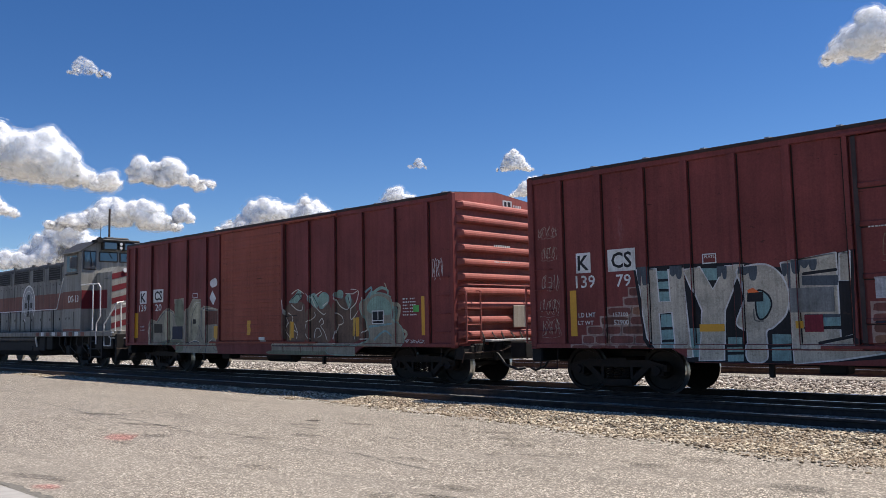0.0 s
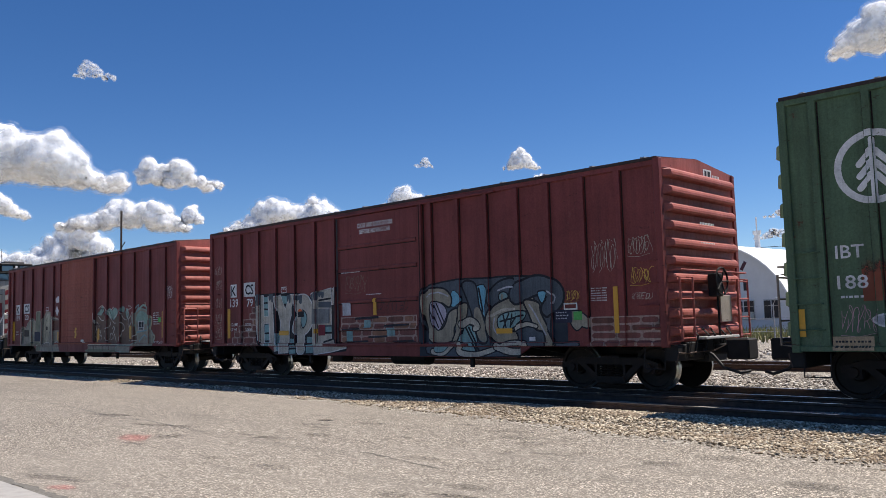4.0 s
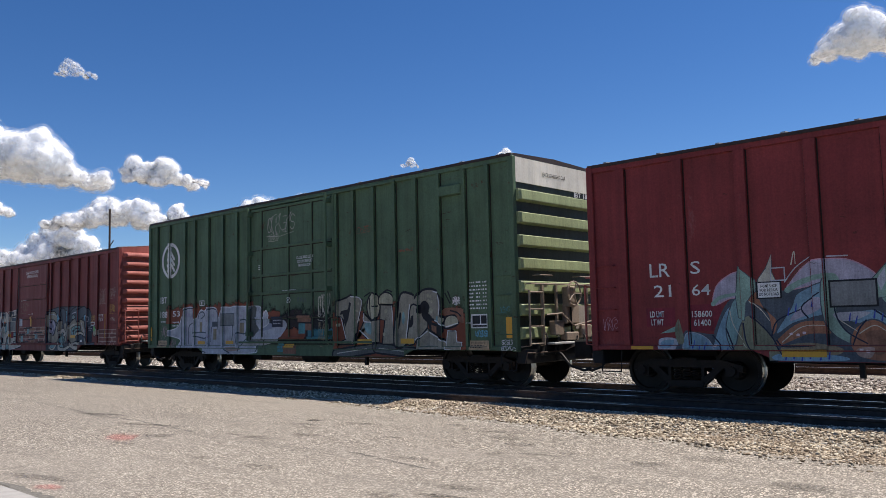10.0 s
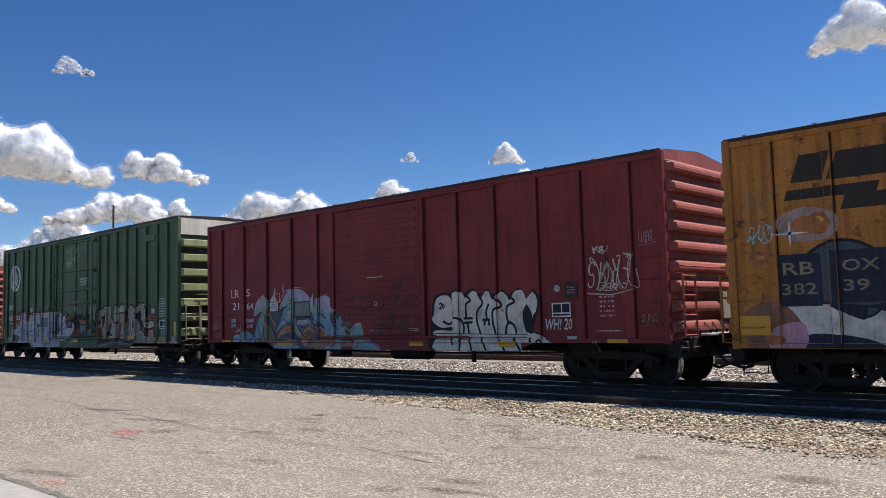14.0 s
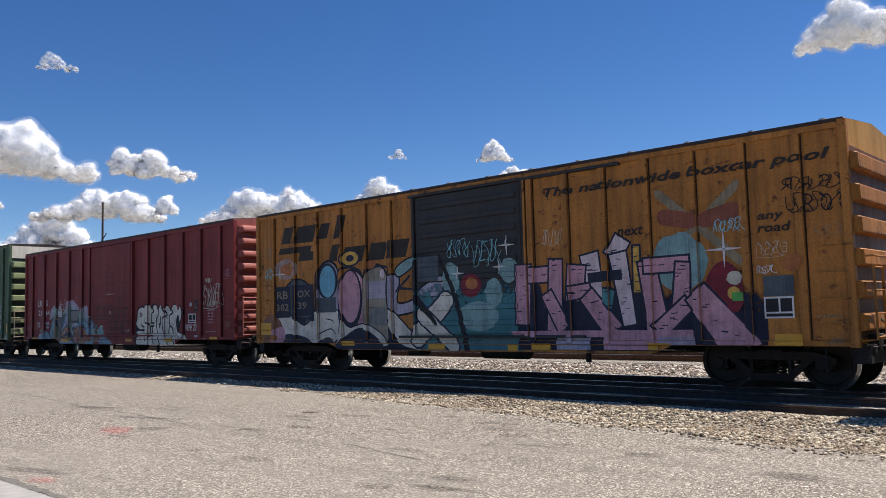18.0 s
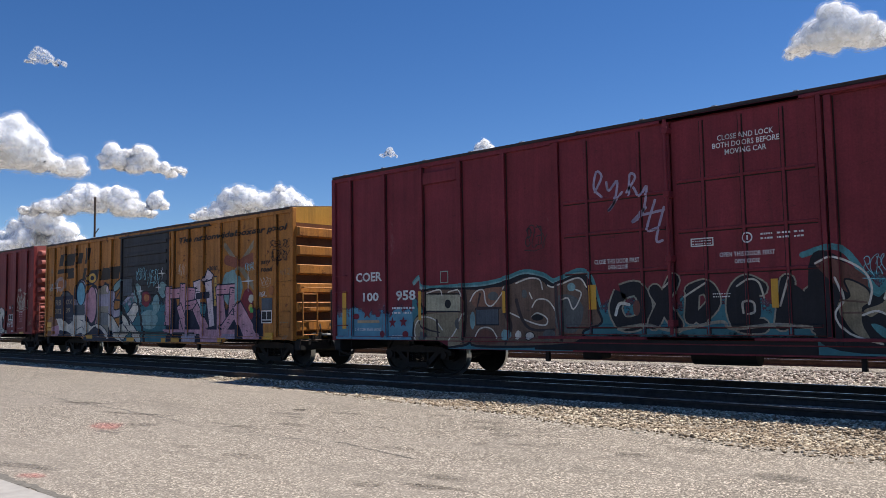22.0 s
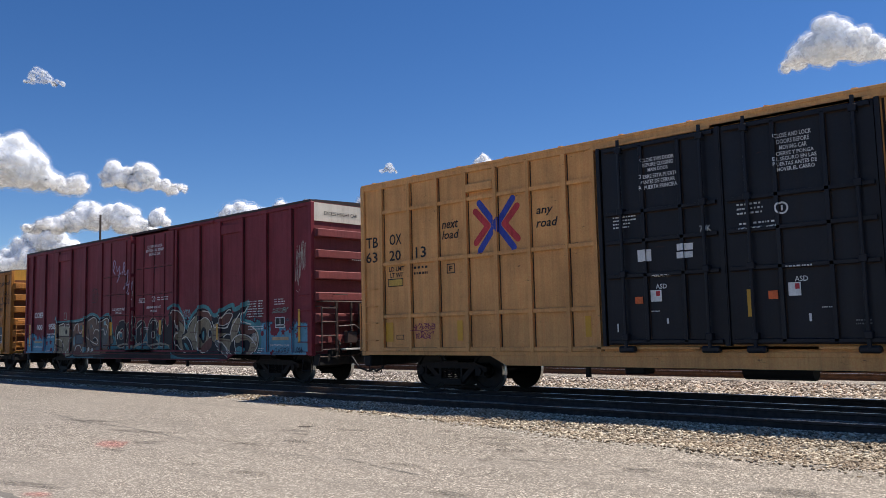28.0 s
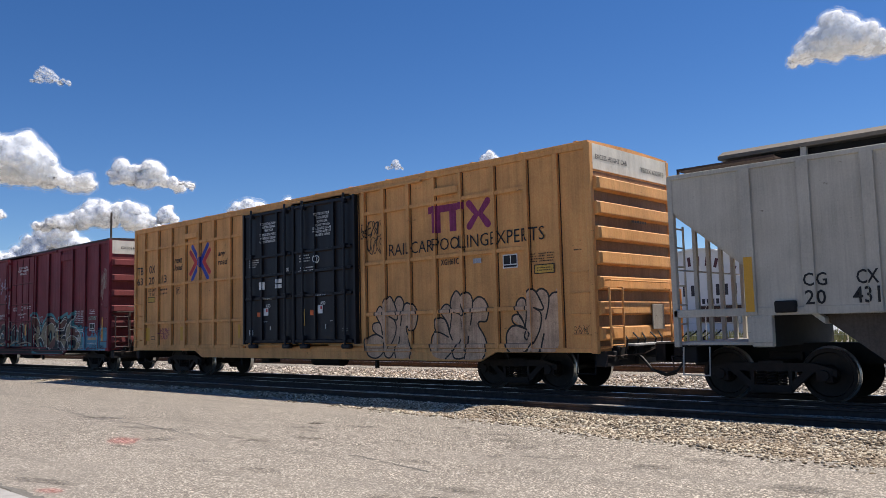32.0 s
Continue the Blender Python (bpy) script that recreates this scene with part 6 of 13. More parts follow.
def tree_badge(k, x0, x1, z0, z1):
    """White ring with a tree of stacked chevrons."""
    x0, x1, z0, z1 = local(k, x0, x1, z0, z1)
    cx, cz, r = (x0 + x1) / 2, (z0 + z1) / 2, (z1 - z0) / 2
    bm = bmesh.new()
    n = 40
    ribbon(bm, [(cx + (r - 0.06) * math.cos(i * math.tau / n), cz + (r - 0.06) * math.sin(i * math.tau / n)) for i in range(n + 1)], 0.11)
    for z in (-0.56, -0.24, 0.08):
        for s in (-1, 1):
            ribbon(bm, [(cx + s * 0.03, cz + r * (z + 0.34)), (cx + s * r * 0.36, cz + r * z)], 0.10, 0.0004)
    ribbon(bm, [(cx, cz - r * 0.9), (cx, cz + r * 0.72)], 0.075, 0.0008)
    SIDE[k].drape("tree_badge", bm, WHITE_ST, 4, "white ring with a stylised tree")


def outline_ring(k, x0, x1, z0, z1, w, mat):
    x0, x1, z0, z1 = local(k, x0, x1, z0, z1)
    bm = bmesh.new()
    r = (z1 - z0) / 2
    ribbon(bm, [((x0 + x1) / 2 + r * math.cos(i * 0.39270), (z0 + z1) / 2 + r * math.sin(i * 0.39270)) for i in range(17)], w)
    quad(bm, (x0 + x1) / 2 - w / 2, (x0 + x1) / 2 + w / 2, z0 + r * 0.5, z1 - r * 0.5, 0.0005)
    SIDE[k].drape("ring_mark", bm, mat, 6)


def slant_bar(k, x0, x1, z0, z1, mat):
    x0, x1, z0, z1 = local(k, x0, x1, z0, z1)
    s = 0.18 * (z1 - z0)
    bm = bmesh.new()
    bm.faces.new([bm.verts.new(c) for c in ((x0 - s, 0, z0), (x1 - s, 0, z0), (x1 + s, 0, z1), (x0 + s, 0, z1))])
    SIDE[k].drape("logo_bar", bm, mat, 2)


def spark(k, x0, x1, z0, z1, mat):
    x0, x1, z0, z1 = local(k, x0, x1, z0, z1)
    bm, cx, cz = bmesh.new(), (x0 + x1) / 2, (z0 + z1) / 2
    for a, b in (((x0, cz), (cx, cz)), ((x1, cz), (cx, cz)), ((cx, z0), (cx, cz)), ((cx, z1), (cx, cz))):
        ribbon(bm, [a, b], 0.012, 0.0, 0.05)
    SIDE[k].drape("sparkle_mark", bm, mat, 6)


def star_box(k, x0, x1, z0, z1, mat):
    star(k, (x0 + x1) / 2, (z0 + z1) / 2, (z1 - z0) / 2, mat, 4)


def cross_badge(k, x0, x1, z0, z1, mat, mat2):
    x0, x1, z0, z1 = local(k, x0, x1, z0, z1)
    for m, y, a, b in ((mat, 0.0, (x0, z1), (x1, z0)), (mat, 0.0006, (x1, z1), (x0 + 0.3, z0 + 0.3)), ):
        bm = bmesh.new()
        n = 6
        pts = [(a[0] + (b[0] - a[0]) * i / n, a[1] + (b[1] - a[1]) * i / n) for i in range(n + 1)]
        ribbon(bm, pts, 0.16, y)
        SIDE[k].drape("badge_stripe", bm, m, 1)
    bm = bmesh.new()
    ribbon(bm, [(x0 + 0.1, z1 - 0.45), ((x0 + x1) / 2 - 0.1, (z0 + z1) / 2 + 0.1)], 0.3)
    ribbon(bm, [(x1 - 0.1, z1 - 0.45), ((x0 + x1) / 2 + 0.15, (z0 + z1) / 2 + 0.1)], 0.3, 0.0005)
    SIDE[k].drape("badge_stripe", bm, mat2, 1)


def cross_logo(k, x0, x1, z0, z1):
    """Red chevrons edged in blue that meet in an X."""
    x0, x1, z0, z1 = local(k, x0, x1, z0, z1)
    cx, cz, w, h = (x0 + x1) / 2, (z0 + z1) / 2, x1 - x0, z1 - z0
    for s in (-1, 1):
        for mat, off, y, t in ((SP["lblue"], 0.0, 0.0, 0.15), (SP["lred"], 0.16, 0.0012, 0.15)):
            bm = bmesh.new()
            q = [(cx + s * (0.36 * w + off * 0.7), cz + 0.5 * h - off * 1.1), (cx + s * (0.07 + off), cz + (0.06 if off == 0 else 0.0)), (cx + s * (0.07 + off), cz - (0.06 if off == 0 else 0.0)), (cx + s * (0.36 * w + off * 0.7), cz - 0.5 * h + off * 1.1)]
            for i in range(3):
                if q[i] != q[i + 1]:
                    ribbon(bm, [q[i], q[i + 1]], t, y + 0.0003 * i)
            SIDE[k].drape("logo_chevron", bm, mat, 3)


def tee_logo(k, x0, x1, z0, z1):
    """Plum block marks: a bar on two stems and two chevrons."""
    x0, x1, z0, z1 = local(k, x0, x1, z0, z1)
    w, h = x1 - x0, z1 - z0
    bm = bmesh.new()
    quad(bm, x0, x0 + 0.60 * w, z1 - 0.26 * h, z1)
    for a in (0.10, 0.36):
        quad(bm, x0 + a * w, x0 + (a + 0.11) * w, z0, z1 - 0.26 * h, 0.0003)
    cx = x0 + 0.80 * w
    ribbon(bm, [(cx - 0.12 * w, z1 - 0.1 * h), (cx + 0.0 * w, z0 + 0.5 * h), (cx - 0.12 * w, z0 + 0.1 * h)], 0.17, 0.0006)
    ribbon(bm, [(cx + 0.17 * w, z1 - 0.1 * h), (cx + 0.05 * w, z0 + 0.5 * h), (cx + 0.17 * w, z0 + 0.1 * h)], 0.17, 0.0009)
    SIDE[k].drape("logo_mark", bm, SP["plum"], 3, "plum coloured logo of bars and chevrons")


def hole_plate(k, x0, x1, z0, z1):
    patch(k, x0, x1, z0, z1, BLACK_ST, "vent_plate", "", 22)
    for a in (0.2, 0.62):
        for b in (0.2, 0.62):
            patch(k, x0 + (x1 - x0) * a, x0 + (x1 - x0) * (a + 0.2), z0 + (z1 - z0) * b, z0 + (z1 - z0) * (b + 0.2), WHITE_ST, "vent_hole", "", 24)


# engine
words("engine", "DS-13", -33.35, -32.4, 2.66, 2.94)
# first red boxcar
patch("a", -27.15, -26.67, 2.41, 2.86, WHITE_ST, "badge_panel", "white badge panel", 4)
words("a", "K", -27.09, -26.73, 2.47, 2.79, BLACK_ST, bold=0.02, layer=5)
patch("a", -26.20, -25.52, 2.44, 2.88, WHITE_ST, "badge_panel", "white badge panel", 4)
words("a", "CS", -26.11, -25.61, 2.50, 2.82, BLACK_ST, bold=0.02, layer=5)
words("a", "139", -27.18, -26.68, 2.15, 2.38)
words("a", "20", -26.05, -25.63, 2.15, 2.38)
outline("a", -23.64, -23.34, 2.50, 2.66, 0.02, WHITE_ST)
reflector("a", -13.40, -13.29, 1.27, 2.19)
reflector("a", -20.50, -20.33, 1.31, 1.73)
reflector("a", -18.46, -18.33, 1.22, 1.66)
reflector("a", -15.74, -15.61, 1.25, 1.73)
reflector("a", -22.39, -22.18, 1.23, 1.59)
reflector("a", -27.42, -27.25, 1.24, 2.11)
shape("a", "grey", (-26.41, 0.94, -26.56, 1.47, -26.26, 1.85, -25.94, 1.78, -25.79, 1.94, -25.50, 2.13, -25.13, 2.20, -24.84, 2.08, -24.69, 1.82, -24.80, 2.49, -24.23, 2.51, -24.17, 1.93, -23.87, 2.23, -23.64, 2.47, -23.17, 2.43, -23.16, 2.15, -22.94, 2.23, -22.61, 2.18, -22.20, 2.10, -22.13, 1.60, -22.39, 1.40, -22.13, 0.79, -25.53, 0.73, -25.82, 0.89), "chalky", 0.02, sharp=True)
shape("a", "chalky", (-25.49, 1.65, -25.31, 2.08, -25.00, 2.06, -24.91, 1.70, -24.95, 1.20, -25.29, 1.08))
shape("a", "chalky", (-23.86, 1.32, -23.81, 2.05, -23.55, 2.37, -23.24, 2.36, -23.29, 1.56, -23.62, 1.08))
shape("a", "olive", (-24.76, 2.41, -24.26, 2.41, -24.21, 1.69, -24.69, 1.67))
shape("a", "chalky", (-23.04, 1.56, -22.96, 2.03, -22.74, 2.11, -22.79, 1.61, -22.93, 1.20))
shape("a", "oxide", (-22.80, 2.07, -22.20, 2.06, -22.20, 1.65, -22.79, 1.64), sharp=True)
shape("a", "olive", (-25.79, 1.08, -24.80, 1.17, -24.20, 1.08, -24.32, 0.77, -25.41, 0.75))
stroke("a", "slate", 0.03, (-26.41, 1.01, -26.48, 1.47, -26.22, 1.78), 0.015)
stroke("a", "slate", 0.03, (-25.94, 1.75, -25.50, 2.06, -25.06, 2.13, -24.79, 1.92), 0.015)
stroke("a", "slate", 0.03, (-25.05, 1.45, -24.99, 1.20, -24.80, 1.08), 0.015)
stroke("a", "slate", 0.03, (-24.12, 1.93, -24.11, 1.20, -23.85, 1.08), 0.015)
stroke("a", "slate", 0.03, (-23.74, 1.17, -23.69, 1.92, -23.41, 2.27), 0.015)
stroke("a", "slate", 0.03, (-23.13, 2.09, -23.12, 1.32, -22.93, 1.17), 0.015)
stroke("a", "slate", 0.03, (-23.29, 1.62, -23.18, 1.44, -23.28, 1.20), 0.015)
stroke("a", "slate", 0.03, (-24.02, 0.75, -23.94, 0.96, -23.62, 1.11, -23.28, 1.08, -23.11, 0.85), 0.015)
stroke("a", "slate", 0.03, (-25.28, 0.76, -24.98, 0.93, -24.62, 1.08, -24.50, 0.90, -24.79, 0.76), 0.015)
stroke("a", "slate", 0.03, (-22.84, 0.78, -22.73, 1.03, -22.46, 1.14, -22.35, 0.91, -22.17, 0.83), 0.015)
stroke("a", "slate", 0.03, (-25.79, 0.89, -25.41, 1.02, -25.05, 1.17), 0.015)
stroke("a", "slate", 0.03, (-22.94, 2.19, -22.69, 2.09, -22.18, 2.09), 0.015)
stroke("a", "slate", 0.03, (-24.20, 2.49, -24.17, 1.93), 0.015)
stroke("a", "wash", 0.025, (-26.31, 1.18, -26.37, 1.46, -26.17, 1.71), 0.012)
stroke("a", "wash", 0.025, (-25.41, 2.07, -25.16, 2.13, -24.92, 2.04), 0.012)
stroke("a", "wash", 0.025, (-23.64, 2.19, -23.47, 2.34, -23.21, 2.34), 0.012)
stroke("a", "wash", 0.025, (-23.85, 1.08, -23.49, 1.15, -23.17, 1.08), 0.012)
stroke("a", "wash", 0.025, (-24.62, 0.99, -24.32, 1.08), 0.012)
stroke("a", "wash", 0.025, (-22.68, 1.11, -22.46, 1.20), 0.012)
stroke("a", "wash", 0.025, (-23.00, 2.03, -22.72, 2.15, -22.31, 2.11), 0.012)
shape("a", "ink", (-26.13, 1.71, -25.58, 1.70, -25.57, 1.41, -26.12, 1.41), sharp=True)
shape("a", "ink", (-23.63, 1.83, -23.45, 1.82, -23.45, 1.68, -23.63, 1.68), sharp=True)
shape("a", "yellow", (-22.35, 1.54, -22.13, 1.60, -22.13, 1.20, -22.32, 1.17), sharp=True)
stroke("a", "olive", 0.07, (-27.38, 2.00, -27.39, 1.21), 0.05)
shape("a", "brown", (-18.68, 2.09, -17.86, 2.13, -17.83, 1.16, -18.70, 1.16))
shape("a", "brown", (-17.70, 1.94, -16.80, 2.10, -16.75, 1.15, -17.70, 1.16))
shape("a", "brown", (-16.59, 2.09, -15.92, 2.24, -15.65, 1.68, -15.65, 1.15, -16.55, 1.15))
shape("a", "brown", (-15.50, 1.84, -15.08, 1.99, -14.89, 1.56, -14.90, 1.15, -15.46, 1.18))
shape("a", "grey", (-19.34, 1.05, -15.56, 1.06, -14.90, 1.34, -14.85, 0.80, -19.33, 0.76), sharp=True)
shape("a", "olive", (-19.28, 0.87, -17.06, 0.86, -15.85, 0.89, -16.05, 0.79, -19.27, 0.76))
stroke("a", "brown", 0.05, (-18.81, 1.03, -18.79, 0.83), 0.03)
stroke("a", "brown", 0.05, (-18.03, 1.03, -18.00, 0.83), 0.03)
stroke("a", "brown", 0.05, (-17.48, 1.03, -17.46, 0.84), 0.03)
stroke("a", "brown", 0.05, (-16.55, 1.03, -16.53, 0.84), 0.03)
stroke("a", "brown", 0.05, (-15.95, 1.04, -15.93, 0.85), 0.03)
stroke("a", "wash", 0.025, (-19.28, 1.05, -15.51, 1.07))
stroke("a", "soot", 0.03, (-19.28, 1.01, -15.56, 1.02))
shape("a", "mint", (-18.53, 2.23, -18.30, 2.38, -18.08, 2.52, -18.00, 2.34, -18.19, 2.19, -18.45, 2.20), "dteal", 0.012)
shape("a", "mint", (-17.64, 2.32, -17.43, 2.41, -17.27, 2.25, -17.32, 2.02, -17.57, 2.15), "dteal", 0.012)
shape("a", "mint", (-17.27, 2.25, -17.06, 2.42, -16.83, 2.33, -16.85, 2.15, -17.16, 1.99), "dteal", 0.012)
shape("a", "mint", (-16.14, 2.25, -15.99, 2.35, -15.92, 2.16, -16.00, 1.99), "dteal", 0.012)
shape("a", "mint", (-16.56, 2.32, -16.39, 2.45, -16.24, 2.39, -16.29, 2.25), "dteal", 0.012)
shape("a", "mint", (-15.34, 2.19, -15.15, 2.37, -14.96, 2.26, -14.93, 1.99, -15.17, 2.01), "dteal", 0.012)
stroke("a", "wash", 0.03, (-18.76, 2.27, -18.70, 1.85, -18.56, 1.61), 0.018)
stroke("a", "wash", 0.03, (-18.45, 2.14, -18.19, 1.99, -17.97, 1.98, -17.92, 2.13), 0.018)
stroke("a", "wash", 0.03, (-18.59, 1.91, -18.38, 1.78, -18.45, 1.51, -18.19, 1.36, -18.22, 1.20), 0.018)
stroke("a", "wash", 0.03, (-18.59, 1.64, -18.70, 1.43, -18.47, 1.19), 0.018)
stroke("a", "wash", 0.03, (-18.30, 1.60, -18.16, 1.36), 0.018)
stroke("a", "wash", 0.03, (-17.70, 1.59, -17.75, 1.36, -17.59, 1.18), 0.018)
stroke("a", "wash", 0.03, (-17.70, 1.65, -17.40, 1.79, -17.43, 1.91), 0.018)
stroke("a", "wash", 0.03, (-17.54, 2.32, -17.38, 2.05, -17.06, 1.84, -16.95, 1.87), 0.018)
stroke("a", "wash", 0.03, (-17.22, 1.64, -17.11, 1.73, -17.04, 1.61, -17.16, 1.53, -17.01, 1.38, -16.90, 1.15), 0.018)
stroke("a", "wash", 0.03, (-17.43, 1.23, -17.38, 1.44, -17.22, 1.46, -17.14, 1.30, -17.29, 1.23), 0.018)
stroke("a", "wash", 0.03, (-17.06, 2.06, -16.85, 2.17), 0.018)
stroke("a", "wash", 0.03, (-16.54, 2.26, -16.34, 2.03, -16.04, 1.96, -15.96, 2.30), 0.018)
stroke("a", "wash", 0.03, (-16.49, 1.86, -16.29, 1.77, -16.24, 1.60, -16.44, 1.55), 0.018)
stroke("a", "wash", 0.03, (-16.57, 1.19, -16.42, 1.52, -16.29, 1.55), 0.018)
stroke("a", "wash", 0.03, (-15.94, 1.96, -15.72, 2.12, -15.64, 2.40, -15.86, 2.34, -16.14, 2.36), 0.018)
stroke("a", "wash", 0.03, (-15.94, 1.96, -15.92, 1.68, -15.65, 1.90), 0.018)
stroke("a", "wash", 0.03, (-15.92, 2.46, -15.72, 2.44), 0.018)
stroke("a", "wash", 0.03, (-15.85, 1.57, -15.80, 1.18), 0.018)
stroke("a", "wash", 0.03, (-15.43, 2.22, -15.34, 1.95, -14.89, 1.91), 0.018)
stroke("a", "wash", 0.03, (-15.46, 1.34, -15.27, 1.42, -15.08, 1.37, -15.04, 1.22), 0.018)
stroke("a", "wash", 0.03, (-15.66, 0.85, -15.18, 0.91, -14.90, 1.07), 0.018)
stroke("a", "wash", 0.03, (-18.42, 2.44, -18.14, 2.54, -17.89, 2.42), 0.018)
stroke("a", "wash", 0.03, (-17.37, 2.35, -17.11, 2.46), 0.018)
stroke("a", "wash", 0.03, (-17.70, 2.41, -17.57, 2.28), 0.018)
stroke("a", "wash", 0.03, (-15.51, 1.18, -15.18, 1.19), 0.018)
stroke("a", "black", 0.028, (-18.42, 2.29, -18.16, 2.42, -17.97, 2.25), 0.015)
stroke("a", "black", 0.028, (-17.48, 2.35, -17.29, 2.11), 0.015)
stroke("a", "black", 0.028, (-16.04, 2.27, -15.96, 2.07), 0.015)
stroke("a", "black", 0.028, (-18.70, 1.82, -18.19, 1.84), 0.015)
stroke("a", "black", 0.028, (-18.19, 2.43, -17.92, 2.38, -18.14, 2.20), 0.015)
stroke("a", "yellow", 0.1, (-18.47, 1.63, -18.49, 1.19), 0.08)
stroke("a", "yellow", 0.1, (-15.80, 1.68, -15.83, 1.29), 0.08)
stroke("a", "chalky", 0.098, (-14.48, 2.04, -14.14, 1.97, -14.22, 1.52, -13.91, 1.29, -14.48, 0.99, -15.39, 0.87), 0.056)
stroke("a", "chalky", 0.056, (-15.19, 2.02, -15.32, 1.47, -14.84, 1.39, -14.38, 1.46), 0.032)
stroke("a", "chalky", 0.035, (-14.65, 2.55, -14.54, 2.35), 0.02)
stroke("a", "mint", 0.09, (-15.25, 2.22, -14.83, 2.44, -14.54, 2.35, -14.66, 2.12), 0.05)
stroke("a", "mint", 0.09, (-14.60, 1.77, -14.26, 1.95, -14.29, 1.46), 0.05)
stroke("a", "mint", 0.09, (-15.20, 1.70, -14.84, 1.77, -14.61, 1.62), 0.05)
shape("a", "grey", (-16.74, 0.98, -15.78, 1.00, -15.23, 1.21, -15.37, 1.70, -15.49, 2.07, -14.95, 2.31, -14.37, 2.14, -14.34, 1.68, -14.07, 1.42, -14.11, 0.99, -15.05, 0.81, -16.74, 0.80), "mint", 0.03)
shape("a", "mint", (-15.29, 2.06, -14.95, 2.25, -14.51, 2.11, -14.48, 1.78, -15.22, 1.84))
stroke("a", "dteal", 0.06, (-15.23, 1.49, -14.35, 1.56), 0.04)
stroke("a", "dteal", 0.06, (-15.05, 1.17, -14.66, 1.38, -14.35, 1.17), 0.04)
stroke("a", "dteal", 0.06, (-15.36, 2.37, -15.13, 2.47, -15.22, 2.22), 0.04)
patch("a", -24.90, -24.25, 1.19, 1.61, SP["navy"], "placard", "black painted placard", 6)
data_plate("a", -15.13, -14.70, 1.55, 1.89)
bars("a", -14.02, -13.54, 1.72, 2.18, 6, cols=2)
patch("a", -13.67, -13.48, 1.82, 1.98, SP["green"], "sticker", "green sticker", 6)
shape("a", "white", (-22.65, 2.47, -22.48, 2.70, -22.27, 2.45, -22.44, 2.24), sharp=True)
shape("a", "white", (-22.62, 2.98, -22.30, 3.08, -22.22, 2.86, -22.52, 2.80))
patch("a", -19.92, -19.63, 1.12, 1.25, WHITE_ST, "sticker", "", 6)
scribble("a", -13.03, -12.70, 2.52, 3.09, SP["white"], 3, 3, 0.015)
scribble("a", -13.99, -13.31, 1.07, 1.17, SP["white"], 4, 4, 0.02)
bars("a", -27.06, -26.79, 1.44, 1.69, 2)
# second red boxcar
patch("b", -9.05, -8.71, 2.48, 2.88, WHITE_ST, "badge_panel", "white badge panel", 4)
words("b", "K", -9.01, -8.75, 2.53, 2.83, BLACK_ST, bold=0.02, layer=5)
patch("b", -8.32, -7.72, 2.47, 2.90, WHITE_ST, "badge_panel", "white badge panel", 4)
words("b", "CS", -8.24, -7.80, 2.53, 2.84, BLACK_ST, bold=0.02, layer=5)
words("b", "139", -9.07, -8.62, 2.18, 2.43)
words("b", "79", -8.15, -7.83, 2.17, 2.41)
words("b", "LD LMT", -9.03, -8.64, 1.60, 1.69)
words("b", "157100", -8.24, -7.92, 1.60, 1.68)
words("b", "LT WT", -9.04, -8.69, 1.45, 1.53)
words("b", "52900", -8.23, -7.91, 1.44, 1.54)
reflector("b", -9.22, -9.07, 1.23, 2.14)
scribble("b", -9.97, -9.45, 3.26, 3.50, SP["cream"], 20, 4, 0.011)
scribble("b", -9.89, -9.50, 2.80, 3.07, SP["cream"], 21, 4, 0.011)
scribble("b", -9.91, -9.46, 2.13, 2.50, SP["cream"], 22, 4, 0.011)
scribble("b", -9.97, -9.48, 1.65, 2.00, SP["cream"], 23, 4, 0.011)
scribble("b", -9.92, -9.43, 1.23, 1.60, SP["cream"], 24, 4, 0.011)
bricks("b", -9.21, -7.46, 0.89, 2.15, 7, SP["brick"], SP["joint"], 0.85)
# bold capitals
shape("b", "black", (-7.78, 2.52, -6.57, 2.52, -5.63, 2.48, -5.05, 2.36, -4.68, 2.49, -3.85, 2.57, -3.90, 1.19, -3.45, 0.97, -3.52, 0.86, -4.87, 0.75, -7.31, 0.73, -7.62, 1.21), sharp=True)
shape("b", "dteal", (-7.28, 2.43, -7.02, 2.42, -7.03, 1.86, -7.30, 1.87), sharp=True)
shape("b", "dteal", (-7.24, 1.62, -6.96, 1.62, -6.99, 0.84, -7.26, 0.84), sharp=True)
shape("b", "dteal", (-6.70, 1.36, -6.50, 1.36, -6.51, 0.85, -6.71, 0.85), sharp=True)
shape("b", "dteal", (-5.99, 1.20, -5.71, 1.20, -5.72, 0.79, -6.00, 0.78), sharp=True)
shape("b", "dteal", (-5.22, 1.25, -4.91, 1.24, -4.92, 0.81, -5.24, 0.80), sharp=True)
shape("b", "dteal", (-6.46, 2.43, -6.12, 2.41, -6.13, 2.20, -6.46, 2.21), sharp=True)
stroke("b", "black", 0.05, (-7.29, 2.25, -7.02, 2.25))
stroke("b", "black", 0.05, (-7.29, 2.07, -7.03, 2.06))
stroke("b", "black", 0.05, (-7.25, 1.36, -6.97, 1.37))
stroke("b", "black", 0.05, (-7.26, 1.13, -6.98, 1.14))
stroke("b", "black", 0.05, (-7.26, 0.98, -6.98, 0.98))
stroke("b", "black", 0.05, (-6.00, 1.05, -5.71, 1.06))
stroke("b", "black", 0.05, (-6.00, 0.92, -5.72, 0.93))
stroke("b", "black", 0.05, (-5.23, 1.05, -4.91, 1.07))
